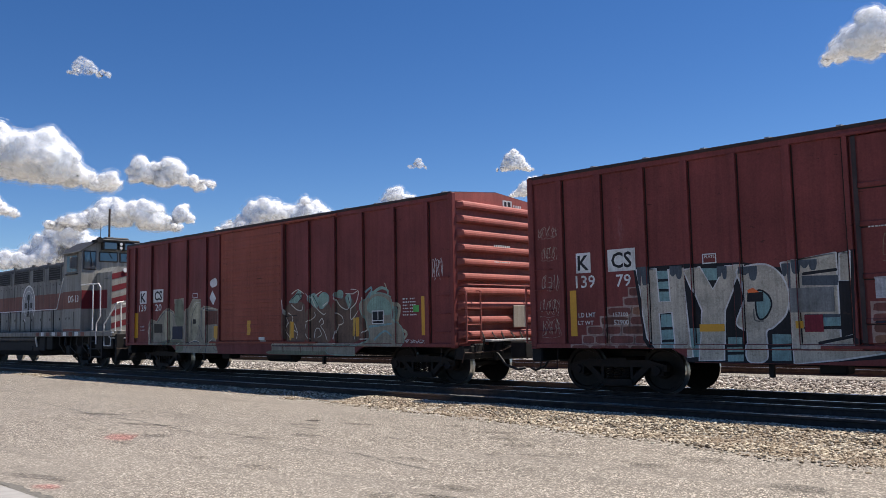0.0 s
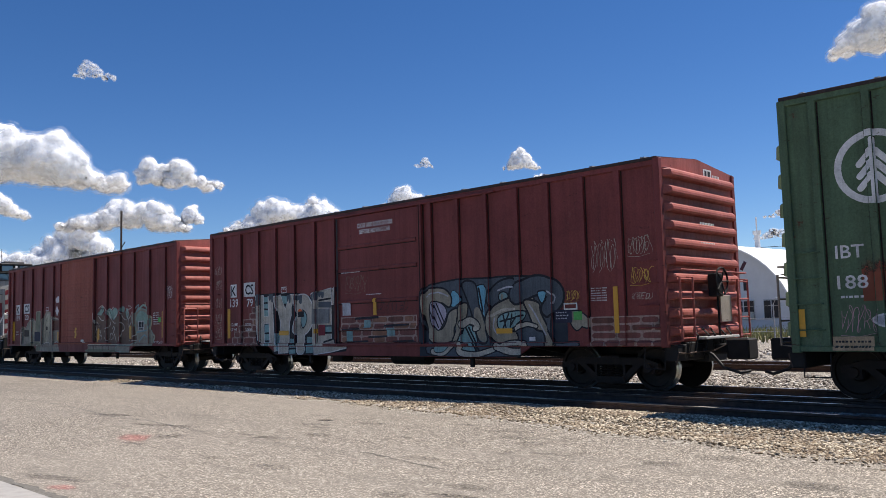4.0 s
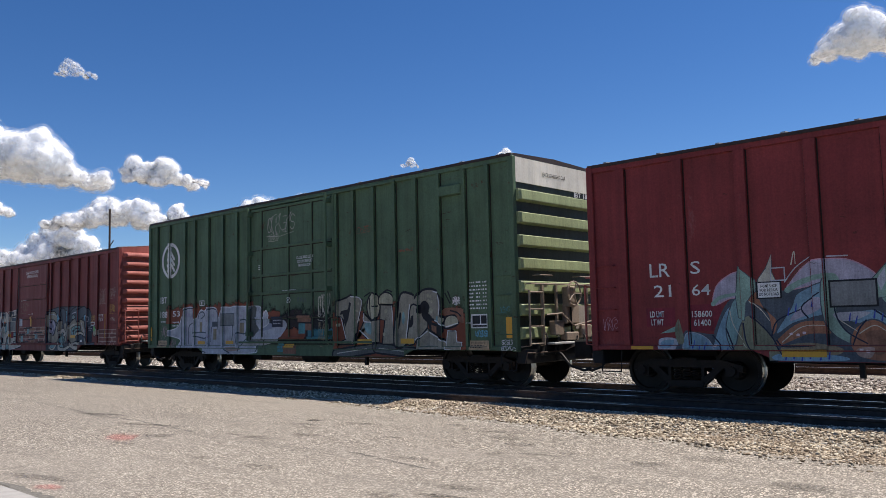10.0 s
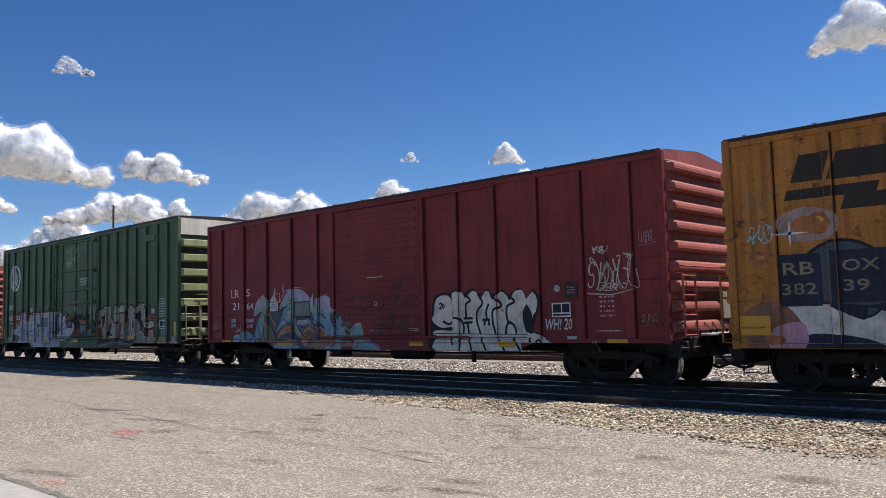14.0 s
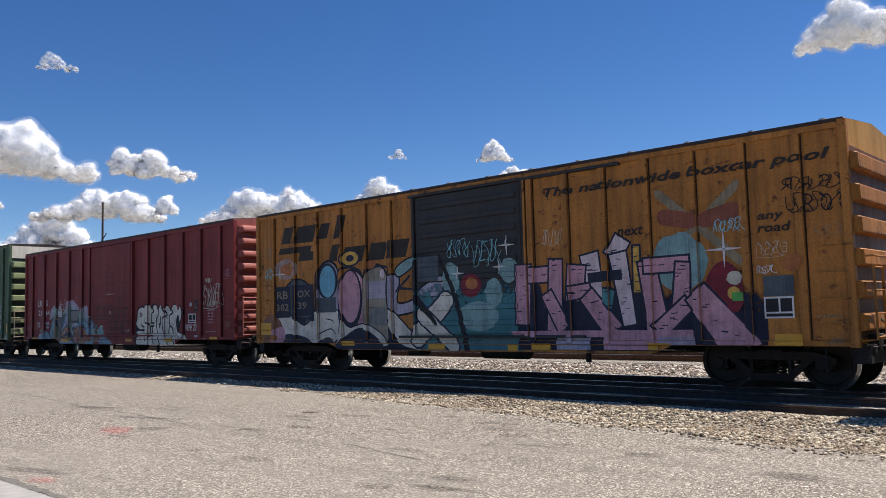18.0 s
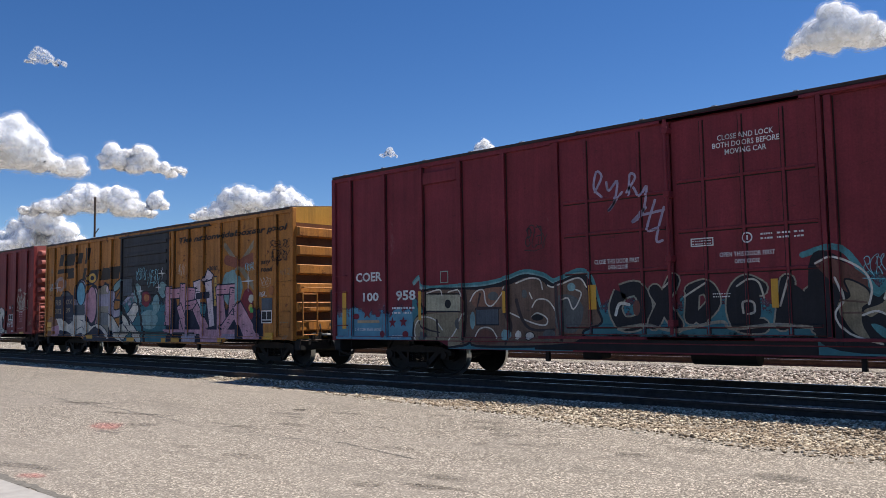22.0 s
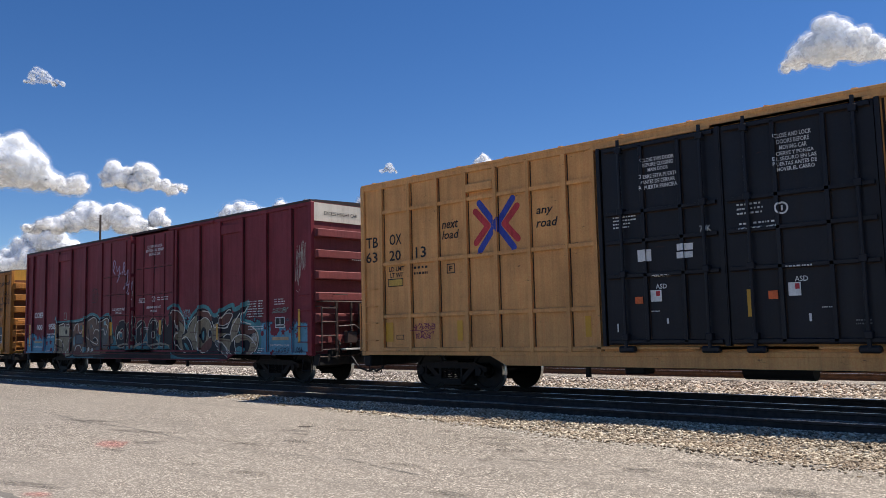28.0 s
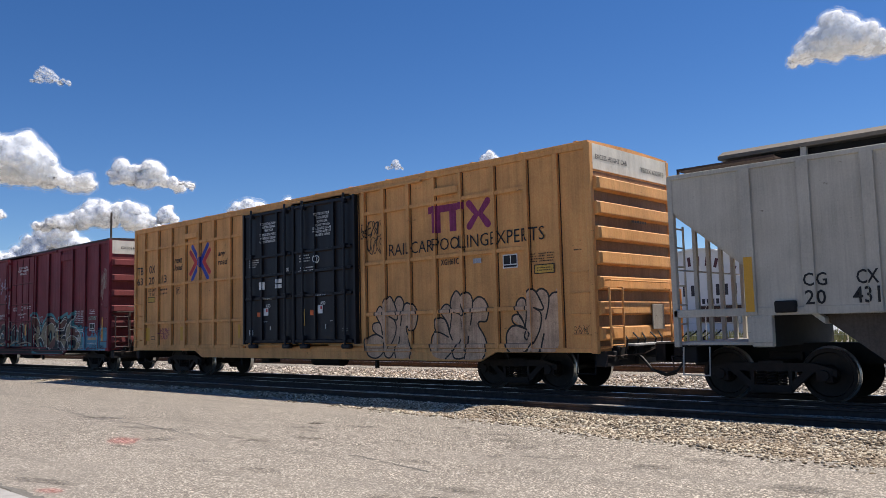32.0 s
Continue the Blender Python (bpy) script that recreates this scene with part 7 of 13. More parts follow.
shape("b", "silver", (-7.70, 2.46, -7.31, 2.46, -7.28, 1.85, -7.03, 1.85, -7.05, 2.44, -6.76, 2.45, -6.65, 0.85, -6.96, 0.81, -7.01, 1.66, -7.29, 1.64, -7.26, 0.85, -7.49, 1.19, -7.60, 1.87), "white", 0.028, sharp=True)
shape("b", "silver", (-6.71, 2.40, -6.45, 2.44, -6.22, 2.03, -5.97, 2.43, -5.66, 2.45, -6.03, 1.67, -6.07, 0.81, -6.51, 0.79, -6.43, 1.68), "white", 0.028, sharp=True)
shape("b", "silver", (-5.01, 2.42, -4.15, 2.53, -4.16, 1.19, -3.95, 1.23, -3.95, 1.00, -3.49, 0.96, -4.16, 0.85, -4.87, 0.77, -4.88, 1.58), "white", 0.028, sharp=True)
shape("b", "silver", (-4.08, 2.51, -3.92, 2.54, -3.94, 2.09, -4.10, 2.10), "white", 0.028, sharp=True)
shape("b", "slate", (-4.69, 2.20, -4.13, 2.18, -4.14, 2.02, -4.69, 2.04), sharp=True)
shape("b", "slate", (-4.67, 1.57, -4.13, 1.56, -4.14, 1.37, -4.68, 1.37), sharp=True)
shape("b", "dteal", (-4.45, 1.51, -4.13, 1.51, -4.14, 1.33, -4.46, 1.33), sharp=True)
stroke("b", "black", 0.05, (-4.66, 2.23, -4.16, 2.27))
stroke("b", "black", 0.05, (-4.68, 1.34, -4.14, 1.35))
stroke("b", "black", 0.05, (-4.47, 1.10, -3.95, 1.21))
shape("b", "silver", (-5.72, 2.35, -5.32, 2.42, -5.06, 2.26, -4.93, 1.94, -4.98, 1.60, -5.19, 1.38, -5.33, 1.28, -5.33, 0.84, -5.64, 0.82, -5.64, 1.28, -5.78, 1.44, -5.66, 1.77, -5.67, 2.10), "white", 0.028)
shape("b", "dteal", (-5.43, 1.97, -5.28, 1.91, -5.22, 1.75, -5.31, 1.56, -5.42, 1.52, -5.46, 1.70), "black", 0.03)
shape("b", "black", (-5.61, 1.96, -5.34, 1.96, -5.34, 1.80, -5.62, 1.80), sharp=True)
shape("b", "osign", (-5.61, 2.00, -5.51, 2.04, -5.40, 1.96, -5.59, 1.95), sharp=True)
stroke("b", "soot", 0.02, (-5.51, 1.67, -5.50, 1.49, -5.36, 1.47))
drips("b", -7.70, -7.44, 2.07, 2.52, SP["slate"], 60)
drips("b", -7.03, -6.79, 2.09, 2.50, SP["slate"], 190)
drips("b", -6.13, -5.95, 2.14, 2.44, SP["slate"], 380)
drips("b", -5.72, -5.42, 2.09, 2.41, SP["slate"], 470)
drips("b", -4.83, -4.44, 2.23, 2.46, SP["slate"], 680)
drips("b", -5.01, -4.84, 1.96, 2.42, SP["slate"], 640)
reflector("b", -6.49, -6.03, 1.30, 1.43)
reflector("b", -4.80, -4.70, 1.34, 1.46)
patch("b", -4.87, -4.20, 1.60, 2.00, SP["grey2"], "placard", "grey steel placard board", 7)
patch("b", -4.68, -4.39, 1.28, 1.56, SP["red"], "sticker", "dark red notice", 7)
outline("b", -6.38, -6.12, 2.50, 2.68, 0.02, WHITE_ST)
words("b", "PLATE", -6.34, -6.15, 2.60, 2.65)
words("b", "CLOSE AND LOCK DOORS|BEFORE MOVING CAR", -2.94, -1.60, 3.87, 4.15)
patch("b", -3.58, -3.25, 1.79, 2.12, SP["pale"], "sticker", "white paper notice", 6)
reflector("b", -2.37, -2.25, 1.78, 2.20)
bars("b", -3.62, -2.87, 2.88, 2.93, 1)
bars("b", -2.62, -2.05, 2.28, 2.33, 1)
scribble("b", -3.44, -2.66, 2.38, 2.83, SP["tan"], 30, 6, 0.014)
scribble("b", -2.23, -1.15, 1.84, 2.15, SP["smoke"], 31, 6, 0.02)
bricks("b", -3.66, -0.84, 1.08, 1.74, 4, SP["brick"], SP["joint"])
patch("b", -3.80, -3.73, 0.98, 4.40, SP["smoke"], "door_seam", "dark greasy door seam", 6)
slab_bar("b", -3.60, -2.90, 1.42, 1.44, SP["black"], 0.05, seed=60)
slab_bar("b", -3.10, -2.20, 1.70, 1.72, SP["black"], 0.06, seed=61)
slab_bar("b", -2.60, -1.90, 1.22, 1.24, SP["black"], 0.05, seed=62)
slab_bar("b", -2.00, -1.10, 1.50, 1.52, SP["black"], 0.05, seed=63)
slab_bar("b", -1.70, -0.95, 1.10, 1.12, SP["black"], 0.06, seed=64)
slab_bar("b", -3.50, -2.60, 1.10, 1.12, SP["black"], 0.05, seed=65)
patch("b", -3.45, -3.2, 1.12, 1.38, SP["dteal"], "graffiti_fill", "dusty blue painted fill", 2)
patch("b", -2.75, -2.5, 1.46, 1.66, SP["dteal"], "graffiti_fill", "dusty blue painted fill", 2)
patch("b", -1.9, -1.6, 1.25, 1.45, SP["dteal"], "graffiti_fill", "dusty blue painted fill", 2)
cloud_patch("b", -0.78, 3.47, 0.76, 2.52, SP["slate"], 1, 0.25, 8.0)
shape("b", "slate", (-0.65, 2.25, -0.36, 2.41, 0.17, 2.48, 0.68, 2.50, 1.42, 2.48, 1.76, 2.49, 2.47, 2.46, 3.06, 2.38, 3.38, 2.12, 3.33, 1.83, 3.13, 1.70, 3.12, 1.09, 3.67, 1.07, 3.65, 0.98, 2.75, 0.82, -0.34, 0.79, -0.37, 1.23, -0.63, 1.57), "black", 0.04)
shape("b", "sky", (0.29, 2.25, 0.53, 2.19, 0.57, 1.99, 0.27, 1.91), "black", 0.02)
shape("b", "sky", (1.03, 2.29, 1.37, 2.27, 1.26, 1.67, 1.16, 1.74), "black", 0.03)
shape("b", "dteal", (0.58, 1.34, 0.85, 1.45, 1.01, 1.10, 0.90, 0.81, 0.64, 0.88, 0.47, 1.10), "black", 0.04)
shape("b", "grey", (-0.62, 2.20, -0.37, 2.33, 0.02, 2.31, 0.24, 2.12, 0.19, 1.91, -0.02, 2.01, -0.28, 2.01, -0.38, 1.82, -0.30, 1.52, -0.10, 1.36, 0.08, 1.51, 0.19, 1.75, 0.42, 1.84, 0.54, 1.76, 0.32, 1.42, 0.25, 1.13, -0.33, 1.11, -0.51, 1.51, -0.64, 1.91), "black", 0.045)
shape("b", "mauve", (-0.33, 2.00, -0.04, 1.96, 0.10, 1.76, -0.04, 1.50, -0.19, 1.38, -0.34, 1.61), "black", 0.03)
stroke("b", "black", 0.035, (-0.31, 1.97, -0.04, 1.47))
stroke("b", "black", 0.035, (-0.23, 2.00, 0.02, 1.54))
stroke("b", "black", 0.035, (-0.39, 1.86, -0.17, 1.43))
shape("b", "grey", (0.56, 1.91, 0.75, 1.92, 0.67, 1.56, 0.44, 1.09, 0.28, 1.11, 0.50, 1.54), "black", 0.04)
shape("b", "slate", (0.63, 2.41, 0.99, 2.38, 1.09, 1.88, 1.23, 1.58, 1.37, 1.13, 1.09, 1.13, 0.91, 1.69, 0.78, 2.02), "black", 0.045)
shape("b", "grey", (0.96, 1.81, 1.10, 1.84, 1.22, 1.56, 1.36, 1.13, 1.10, 1.13, 0.97, 1.49))
stroke("b", "silver", 0.16, (0.61, 1.49, 0.81, 1.57, 0.98, 1.51, 1.05, 1.42, 0.95, 1.38), 0.1, edge="black", rim=0.03)
stroke("b", "black", 0.05, (0.69, 1.41, 1.04, 0.85))
stroke("b", "black", 0.05, (0.78, 1.41, 1.13, 0.82))
stroke("b", "black", 0.05, (1.11, 2.28, 1.21, 1.76))
stroke("b", "slate", 0.3, (2.03, 2.30, 1.76, 2.25, 1.55, 2.09, 1.63, 1.91, 2.00, 1.86), 0.26, edge="black", rim=0.045)
shape("b", "dteal", (1.93, 2.06, 1.89, 1.99, 1.80, 1.96, 1.72, 2.00, 1.69, 2.07, 1.73, 2.14, 1.82, 2.16, 1.90, 2.13), "black", 0.03)
shape("b", "grey", (1.81, 2.05, 1.80, 2.00, 1.77, 1.98, 1.75, 2.00, 1.74, 2.06, 1.75, 2.11, 1.78, 2.13, 1.81, 2.10))
stroke("b", "grey", 0.34, (2.47, 1.93, 2.00, 1.86, 1.60, 1.72, 1.48, 1.47, 1.63, 1.21, 2.12, 1.18), 0.22, edge="black", rim=0.045)
shape("b", "dteal", (1.68, 1.63, 1.96, 1.72, 2.39, 1.72, 2.30, 1.54, 2.02, 1.39, 1.77, 1.35, 1.64, 1.44), "black", 0.03)
stroke("b", "black", 0.04, (1.79, 1.67, 1.86, 1.40))
stroke("b", "black", 0.04, (1.95, 1.70, 1.78, 1.38))
stroke("b", "black", 0.04, (2.03, 1.68, 1.98, 1.41))
stroke("b", "black", 0.04, (2.19, 1.69, 1.98, 1.43))
stroke("b", "black", 0.04, (1.70, 1.53, 2.34, 1.65))
stroke("b", "slate", 0.4, (2.19, 2.10, 2.68, 2.27, 3.14, 2.17, 3.21, 1.97, 2.99, 1.77), 0.3, edge="black", rim=0.05)
shape("b", "sky", (2.76, 2.12, 2.95, 2.11, 2.86, 1.91, 2.79, 1.98), "black", 0.035)
shape("b", "grey", (2.39, 1.95, 2.74, 1.89, 2.80, 1.66, 3.13, 1.09, 3.10, 0.98, 2.94, 0.97, 2.88, 1.29, 2.66, 1.38, 2.50, 1.70), "black", 0.045)
stroke("b", "silver", 0.1, (2.15, 1.37, 2.41, 1.46, 2.68, 1.41), 0.06, edge="black", rim=0.03)
stroke("b", "silver", 0.07, (1.46, 1.66, 1.80, 1.78, 2.12, 1.79), 0.05)
stroke("b", "pale", 0.035, (-0.53, 2.16, -0.18, 2.25, 0.16, 2.15))
stroke("b", "pale", 0.035, (1.54, 1.60, 1.51, 1.40, 1.61, 1.25))
stroke("b", "pale", 0.035, (1.66, 2.21, 1.91, 2.27, 2.07, 2.27))
stroke("b", "pale", 0.035, (3.04, 2.13, 3.18, 2.02, 3.14, 1.88))
stroke("b", "pale", 0.035, (2.51, 1.87, 2.65, 1.68, 2.92, 1.23))
stroke("b", "silver", 0.13, (-0.34, 0.87, -0.01, 0.84, 0.28, 1.02, 0.45, 1.06), 0.08, edge="black", rim=0.03)
stroke("b", "silver", 0.15, (0.52, 1.02, 0.50, 0.86, 0.95, 0.80, 1.42, 0.90, 1.75, 1.00), 0.08, edge="black", rim=0.03)
stroke("b", "silver", 0.15, (1.59, 0.99, 1.99, 0.88, 2.34, 0.90, 2.35, 1.04, 2.00, 1.06, 1.76, 1.01), 0.08, edge="black", rim=0.03)
shape("b", "dteal", (-0.24, 1.02, 0.15, 1.04, -0.00, 0.88, -0.27, 0.87), "black", 0.02)
shape("b", "grey", (3.54, 1.68, 3.84, 1.67, 4.07, 1.48, 4.00, 1.37, 3.83, 1.40, 3.69, 1.32, 3.56, 1.47), "black", 0.03)
reflector("b", 1.60, 2.05, 1.27, 1.38)
reflector("b", 4.58, 4.72, 1.25, 2.15)
patch("b", 2.50, 2.66, 1.11, 1.19, WHITE_ST, "sticker", "", 6)
bars("b", 4.08, 4.46, 1.87, 2.16, 6, cols=3)
patch("b", 3.64, 3.85, 1.52, 1.69, SP["green"], "sticker", "green sticker", 6)
patch("b", 3.17, 3.60, 1.47, 1.74, SP["navy"], "placard", "dark blue notice", 6)
bars("b", 3.21, 3.56, 1.53, 1.71, 3, SP["pale"], layer=7)
outline("b", 3.41, 3.74, 1.73, 1.87, 0.03, WHITE_ST)
bricks("b", 4.03, 5.66, 0.98, 1.57, 4, SP["brick"], SP["joint"])
scribble("b", 4.10, 4.70, 2.41, 3.12, SP["cream"], 50, 6, 0.011)
scribble("b", 4.95, 5.43, 2.73, 3.10, SP["cream"], 51, 6, 0.011)
scribble("b", 4.99, 5.40, 1.87, 2.02, SP["cream"], 52, 6, 0.011)
scribble("b", 4.97, 5.41, 2.17, 2.51, SP["yellow"], 55, 4, 0.02)
scribble("b", 3.46, 3.79, 1.90, 2.13, SP["yellow"], 56, 5, 0.015)
bars("b", 2.77, 3.28, 0.79, 0.85, 1)
# green boxcar
tree_badge("c", 8.74, 9.98, 3.21, 4.40)
words("c", "IBT", 8.70, 9.13, 2.39, 2.60)
words("c", "188", 8.70, 9.16, 1.90, 2.12)
words("c", "53", 9.51, 9.97, 1.93, 2.12)
bars("c", 8.74, 9.10, 1.73, 1.82, 1)
bars("c", 9.51, 9.90, 1.58, 1.80, 2)
piece("c", 14.19, 16.64, 1.16, 1.86, 5, (SP["soot"], SP["slate"], SP["olive"],), SP["black"], SP["pale"], 163, fat=0.4, rim=0.05, accents=(SP["brown"], SP["pale"],))
outline("c", 11.18, 11.47, 2.24, 2.41, 0.025, WHITE_ST)
words("c", "F", 11.26, 11.39, 2.28, 2.37)
cloud_patch("c", 9.07, 14.20, 1.70, 2.83, SP["rustor"], 1, 0.3, 2.0)
scribble("c", 8.70, 9.22, 1.19, 1.67, SP["pink"], 62, 4, 0.014)
scribble("c", 9.36, 9.72, 0.87, 1.22, SP["pink"], 63, 4, 0.014)
cloud_patch("c", 14.09, 17.73, 1.03, 2.87, SP["smoke"], 1, 0.4, 6.0)
cloud_patch("c", 14.14, 15.50, 1.23, 2.02, SP["pale"], 1, 0.5, 9.0)
cloud_patch("c", 15.49, 16.64, 1.16, 1.75, SP["rustor"], 1, 0.5, 12.0)
cloud_patch("c", 14.68, 15.50, 1.77, 2.18, SP["rustor"], 1, 0.5, 15.0)
cloud_patch("c", 16.74, 17.80, 1.16, 1.72, SP["teal"], 1, 0.6, 19.0)
shape("c", "pale", (9.23, 1.44, 9.84, 1.58, 10.10, 1.92, 10.35, 2.18, 10.80, 2.16, 10.93, 1.80, 11.22, 2.09, 11.44, 2.06, 11.68, 2.16, 12.12, 2.12, 12.25, 1.82, 12.47, 2.13, 12.97, 2.13, 13.08, 2.16, 13.95, 2.13, 14.58, 2.10, 14.70, 1.88, 14.83, 1.99, 14.96, 1.69, 14.74, 1.55, 14.36, 1.44, 14.28, 0.96, 13.97, 0.79, 10.09, 0.76, 10.01, 1.18, 9.36, 1.32), "white", 0.03)
shape("c", "mauve", (10.46, 1.52, 10.43, 1.48, 10.38, 1.47, 10.32, 1.48, 10.30, 1.52, 10.32, 1.56, 10.38, 1.57, 10.44, 1.55))
shape("c", "mauve", (10.62, 1.28, 10.60, 1.25, 10.55, 1.24, 10.50, 1.25, 10.48, 1.28, 10.50, 1.31, 10.55, 1.32, 10.60, 1.31))
shape("c", "mauve", (10.28, 1.19, 10.25, 1.14, 10.17, 1.12, 10.10, 1.14, 10.07, 1.19, 10.10, 1.24, 10.18, 1.26, 10.25, 1.24))
shape("c", "mauve", (12.00, 1.92, 11.98, 1.89, 11.93, 1.88, 11.88, 1.89, 11.86, 1.93, 11.88, 1.96, 11.93, 1.97, 11.98, 1.96))
shape("c", "mauve", (11.73, 1.76, 11.71, 1.73, 11.66, 1.71, 11.62, 1.73, 11.60, 1.76, 11.62, 1.79, 11.67, 1.80, 11.71, 1.79))
shape("c", "mauve", (13.54, 1.88, 13.52, 1.85, 13.48, 1.84, 13.44, 1.85, 13.42, 1.88, 13.44, 1.91, 13.48, 1.92, 13.52, 1.90))
shape("c", "mauve", (13.73, 2.02, 13.71, 1.99, 13.66, 1.98, 13.62, 1.99, 13.60, 2.03, 13.62, 2.06, 13.66, 2.07, 13.71, 2.05))
shape("c", "mauve", (13.27, 1.27, 13.25, 1.23, 13.20, 1.22, 13.15, 1.24, 13.14, 1.27, 13.16, 1.30, 13.20, 1.31, 13.25, 1.30))
shape("c", "mauve", (11.81, 1.28, 11.79, 1.24, 11.73, 1.23, 11.67, 1.24, 11.65, 1.28, 11.68, 1.32, 11.73, 1.33, 11.79, 1.32))
shape("c", "mauve", (12.44, 1.37, 12.42, 1.34, 12.37, 1.32, 12.32, 1.34, 12.30, 1.37, 12.32, 1.40, 12.37, 1.42, 12.42, 1.40))
shape("c", "mauve", (12.81, 1.17, 12.79, 1.14, 12.75, 1.13, 12.71, 1.14, 12.69, 1.17, 12.71, 1.20, 12.75, 1.21, 12.79, 1.20))
shape("c", "mauve", (10.60, 1.96, 10.56, 1.91, 10.48, 1.89, 10.39, 1.92, 10.35, 1.97, 10.39, 2.03, 10.48, 2.05, 10.57, 2.02))
shape("c", "mauve", (10.75, 1.90, 10.72, 1.87, 10.67, 1.86, 10.61, 1.87, 10.59, 1.91, 10.62, 1.94, 10.67, 1.96, 10.73, 1.94))
shape("c", "mauve", (10.29, 1.69, 10.27, 1.66, 10.22, 1.65, 10.17, 1.66, 10.15, 1.69, 10.17, 1.73, 10.22, 1.74, 10.27, 1.72))
shape("c", "mauve", (13.79, 1.92, 13.77, 1.89, 13.73, 1.88, 13.69, 1.89, 13.67, 1.92, 13.69, 1.95, 13.73, 1.96, 13.77, 1.95))
shape("c", "tan", (11.20, 1.73, 11.33, 1.72, 11.32, 1.39, 11.19, 1.40), sharp=True)
shape("c", "tan", (11.98, 1.51, 12.16, 1.51, 12.15, 1.17, 11.97, 1.17), sharp=True)
shape("c", "tan", (13.43, 1.67, 13.65, 1.67, 13.64, 1.36, 13.42, 1.36), sharp=True)
shape("c", "joint", (12.67, 0.93, 13.19, 0.96, 13.48, 0.88, 12.89, 0.82))
stroke("c", "slate", 0.038, (10.09, 0.77, 10.06, 1.81, 10.35, 2.15, 10.80, 2.14, 10.91, 1.79, 10.90, 1.41))
stroke("c", "slate", 0.038, (10.51, 1.04, 10.52, 1.57, 10.82, 1.72))
stroke("c", "slate", 0.038, (10.90, 1.29, 11.50, 1.22, 11.54, 1.39, 10.73, 1.39))
stroke("c", "slate", 0.038, (11.13, 1.84, 11.12, 1.98, 11.34, 2.05, 11.47, 1.94, 11.25, 1.83))
stroke("c", "slate", 0.038, (11.60, 1.09, 11.62, 1.93, 11.76, 2.12, 12.13, 2.09, 12.23, 1.81, 12.19, 1.48))
stroke("c", "slate", 0.038, (11.83, 1.12, 11.87, 1.55))
stroke("c", "slate", 0.038, (12.44, 1.03, 12.50, 2.11))
stroke("c", "slate", 0.038, (12.97, 1.06, 13.06, 1.48, 12.98, 1.74))
stroke("c", "slate", 0.038, (13.34, 1.06, 13.31, 1.36, 13.72, 1.36, 13.75, 1.74, 13.44, 1.75))
stroke("c", "slate", 0.038, (13.95, 2.12, 13.92, 1.36))
stroke("c", "slate", 0.038, (10.89, 0.90, 11.56, 0.78))
stroke("c", "slate", 0.038, (12.59, 0.88, 12.89, 0.78))
stroke("c", "slate", 0.038, (13.33, 0.83, 13.50, 1.01, 13.77, 1.19, 13.95, 1.12))
stroke("c", "slate", 0.038, (14.26, 1.16, 14.46, 1.06, 14.25, 0.81))
stroke("c", "slate", 0.038, (14.29, 1.95, 14.34, 1.46))
shape("c", "soot", (14.05, 2.06, 14.36, 2.10, 14.28, 1.70, 14.47, 1.45, 14.06, 1.26))
shape("c", "pale", (14.33, 1.36, 14.93, 1.45, 15.51, 1.58, 15.64, 1.72, 15.82, 1.57, 15.62, 1.34, 15.24, 1.11, 14.32, 1.01))
shape("c", "clay", (16.31, 1.84, 16.88, 1.82, 16.87, 1.64, 16.30, 1.65), sharp=True)
shape("c", "clay", (16.59, 1.60, 16.98, 1.59, 16.97, 1.41, 16.58, 1.42), sharp=True)
shape("c", "clay", (15.61, 1.01, 16.21, 1.01, 16.20, 0.78, 15.60, 0.78), sharp=True)
shape("c", "teal", (16.35, 1.61, 16.64, 1.60, 16.63, 1.33, 16.34, 1.33), sharp=True)
shape("c", "teal", (15.36, 1.06, 15.61, 1.06, 15.60, 0.83, 15.35, 0.82), sharp=True)
stroke("c", "smoke", 0.05, (14.67, 2.33, 14.64, 0.96), 0.03)
stroke("c", "smoke", 0.05, (14.10, 2.76, 14.07, 1.16), 0.03)
stroke("c", "smoke", 0.05, (17.00, 2.22, 16.96, 1.23), 0.03)
words("c", "CLOSE AND LOCK|DOORS BEFORE|MOVING CAR", 16.28, 17.04, 3.16, 3.46)
scribble("c", 14.90, 16.16, 4.15, 4.77, SP["silver"], 64, 5, 0.03)
scribble("c", 14.97, 15.45, 3.98, 4.19, SP["silver"], 65, 3, 0.022)
bars("c", 14.47, 14.63, 3.18, 3.34, 3)
bars("c", 15.64, 16.25, 2.52, 2.56, 1)
outline_ring("c", 15.83, 16.02, 2.19, 2.33, 0.02, WHITE_ST)
scribble("c", 17.21, 17.69, 1.72, 2.41, SP["cream"], 66, 4, 0.03)
scribble("c", 17.23, 17.62, 1.03, 1.66, SP["tan"], 67, 3, 0.03)
scribble("c", 16.31, 16.67, 2.19, 2.32, SP["slate"], 68, 3, 0.02)
reflector("c", 7.90, 8.17, 1.15, 1.60)
reflector("c", 11.11, 11.53, 1.03, 1.13)
reflector("c", 12.70, 13.12, 1.04, 1.14)
reflector("c", 15.68, 16.11, 0.95, 1.05)
patch("c", 8.58, 9.19, 0.93, 1.15, SP["tanplate"], "notice", "tan painted notice", 6)
bars("c", 8.62, 9.14, 0.95, 1.11, 2, BLACK_ST, layer=7)
patch("c", 11.94, 12.23, 1.57, 1.73, SP["slate"], "placard", "", 6)
patch("c", 12.50, 13.17, 1.59, 1.97, SP["grey2"], "placard", "grey steel placard board", 6)
outline("c", 12.50, 13.17, 1.59, 1.97, 0.02, SP["slate"], layer=7)
patch("c", 15.14, 15.65, 1.52, 1.81, SP["navy"], "placard", "dark blue notice", 6)
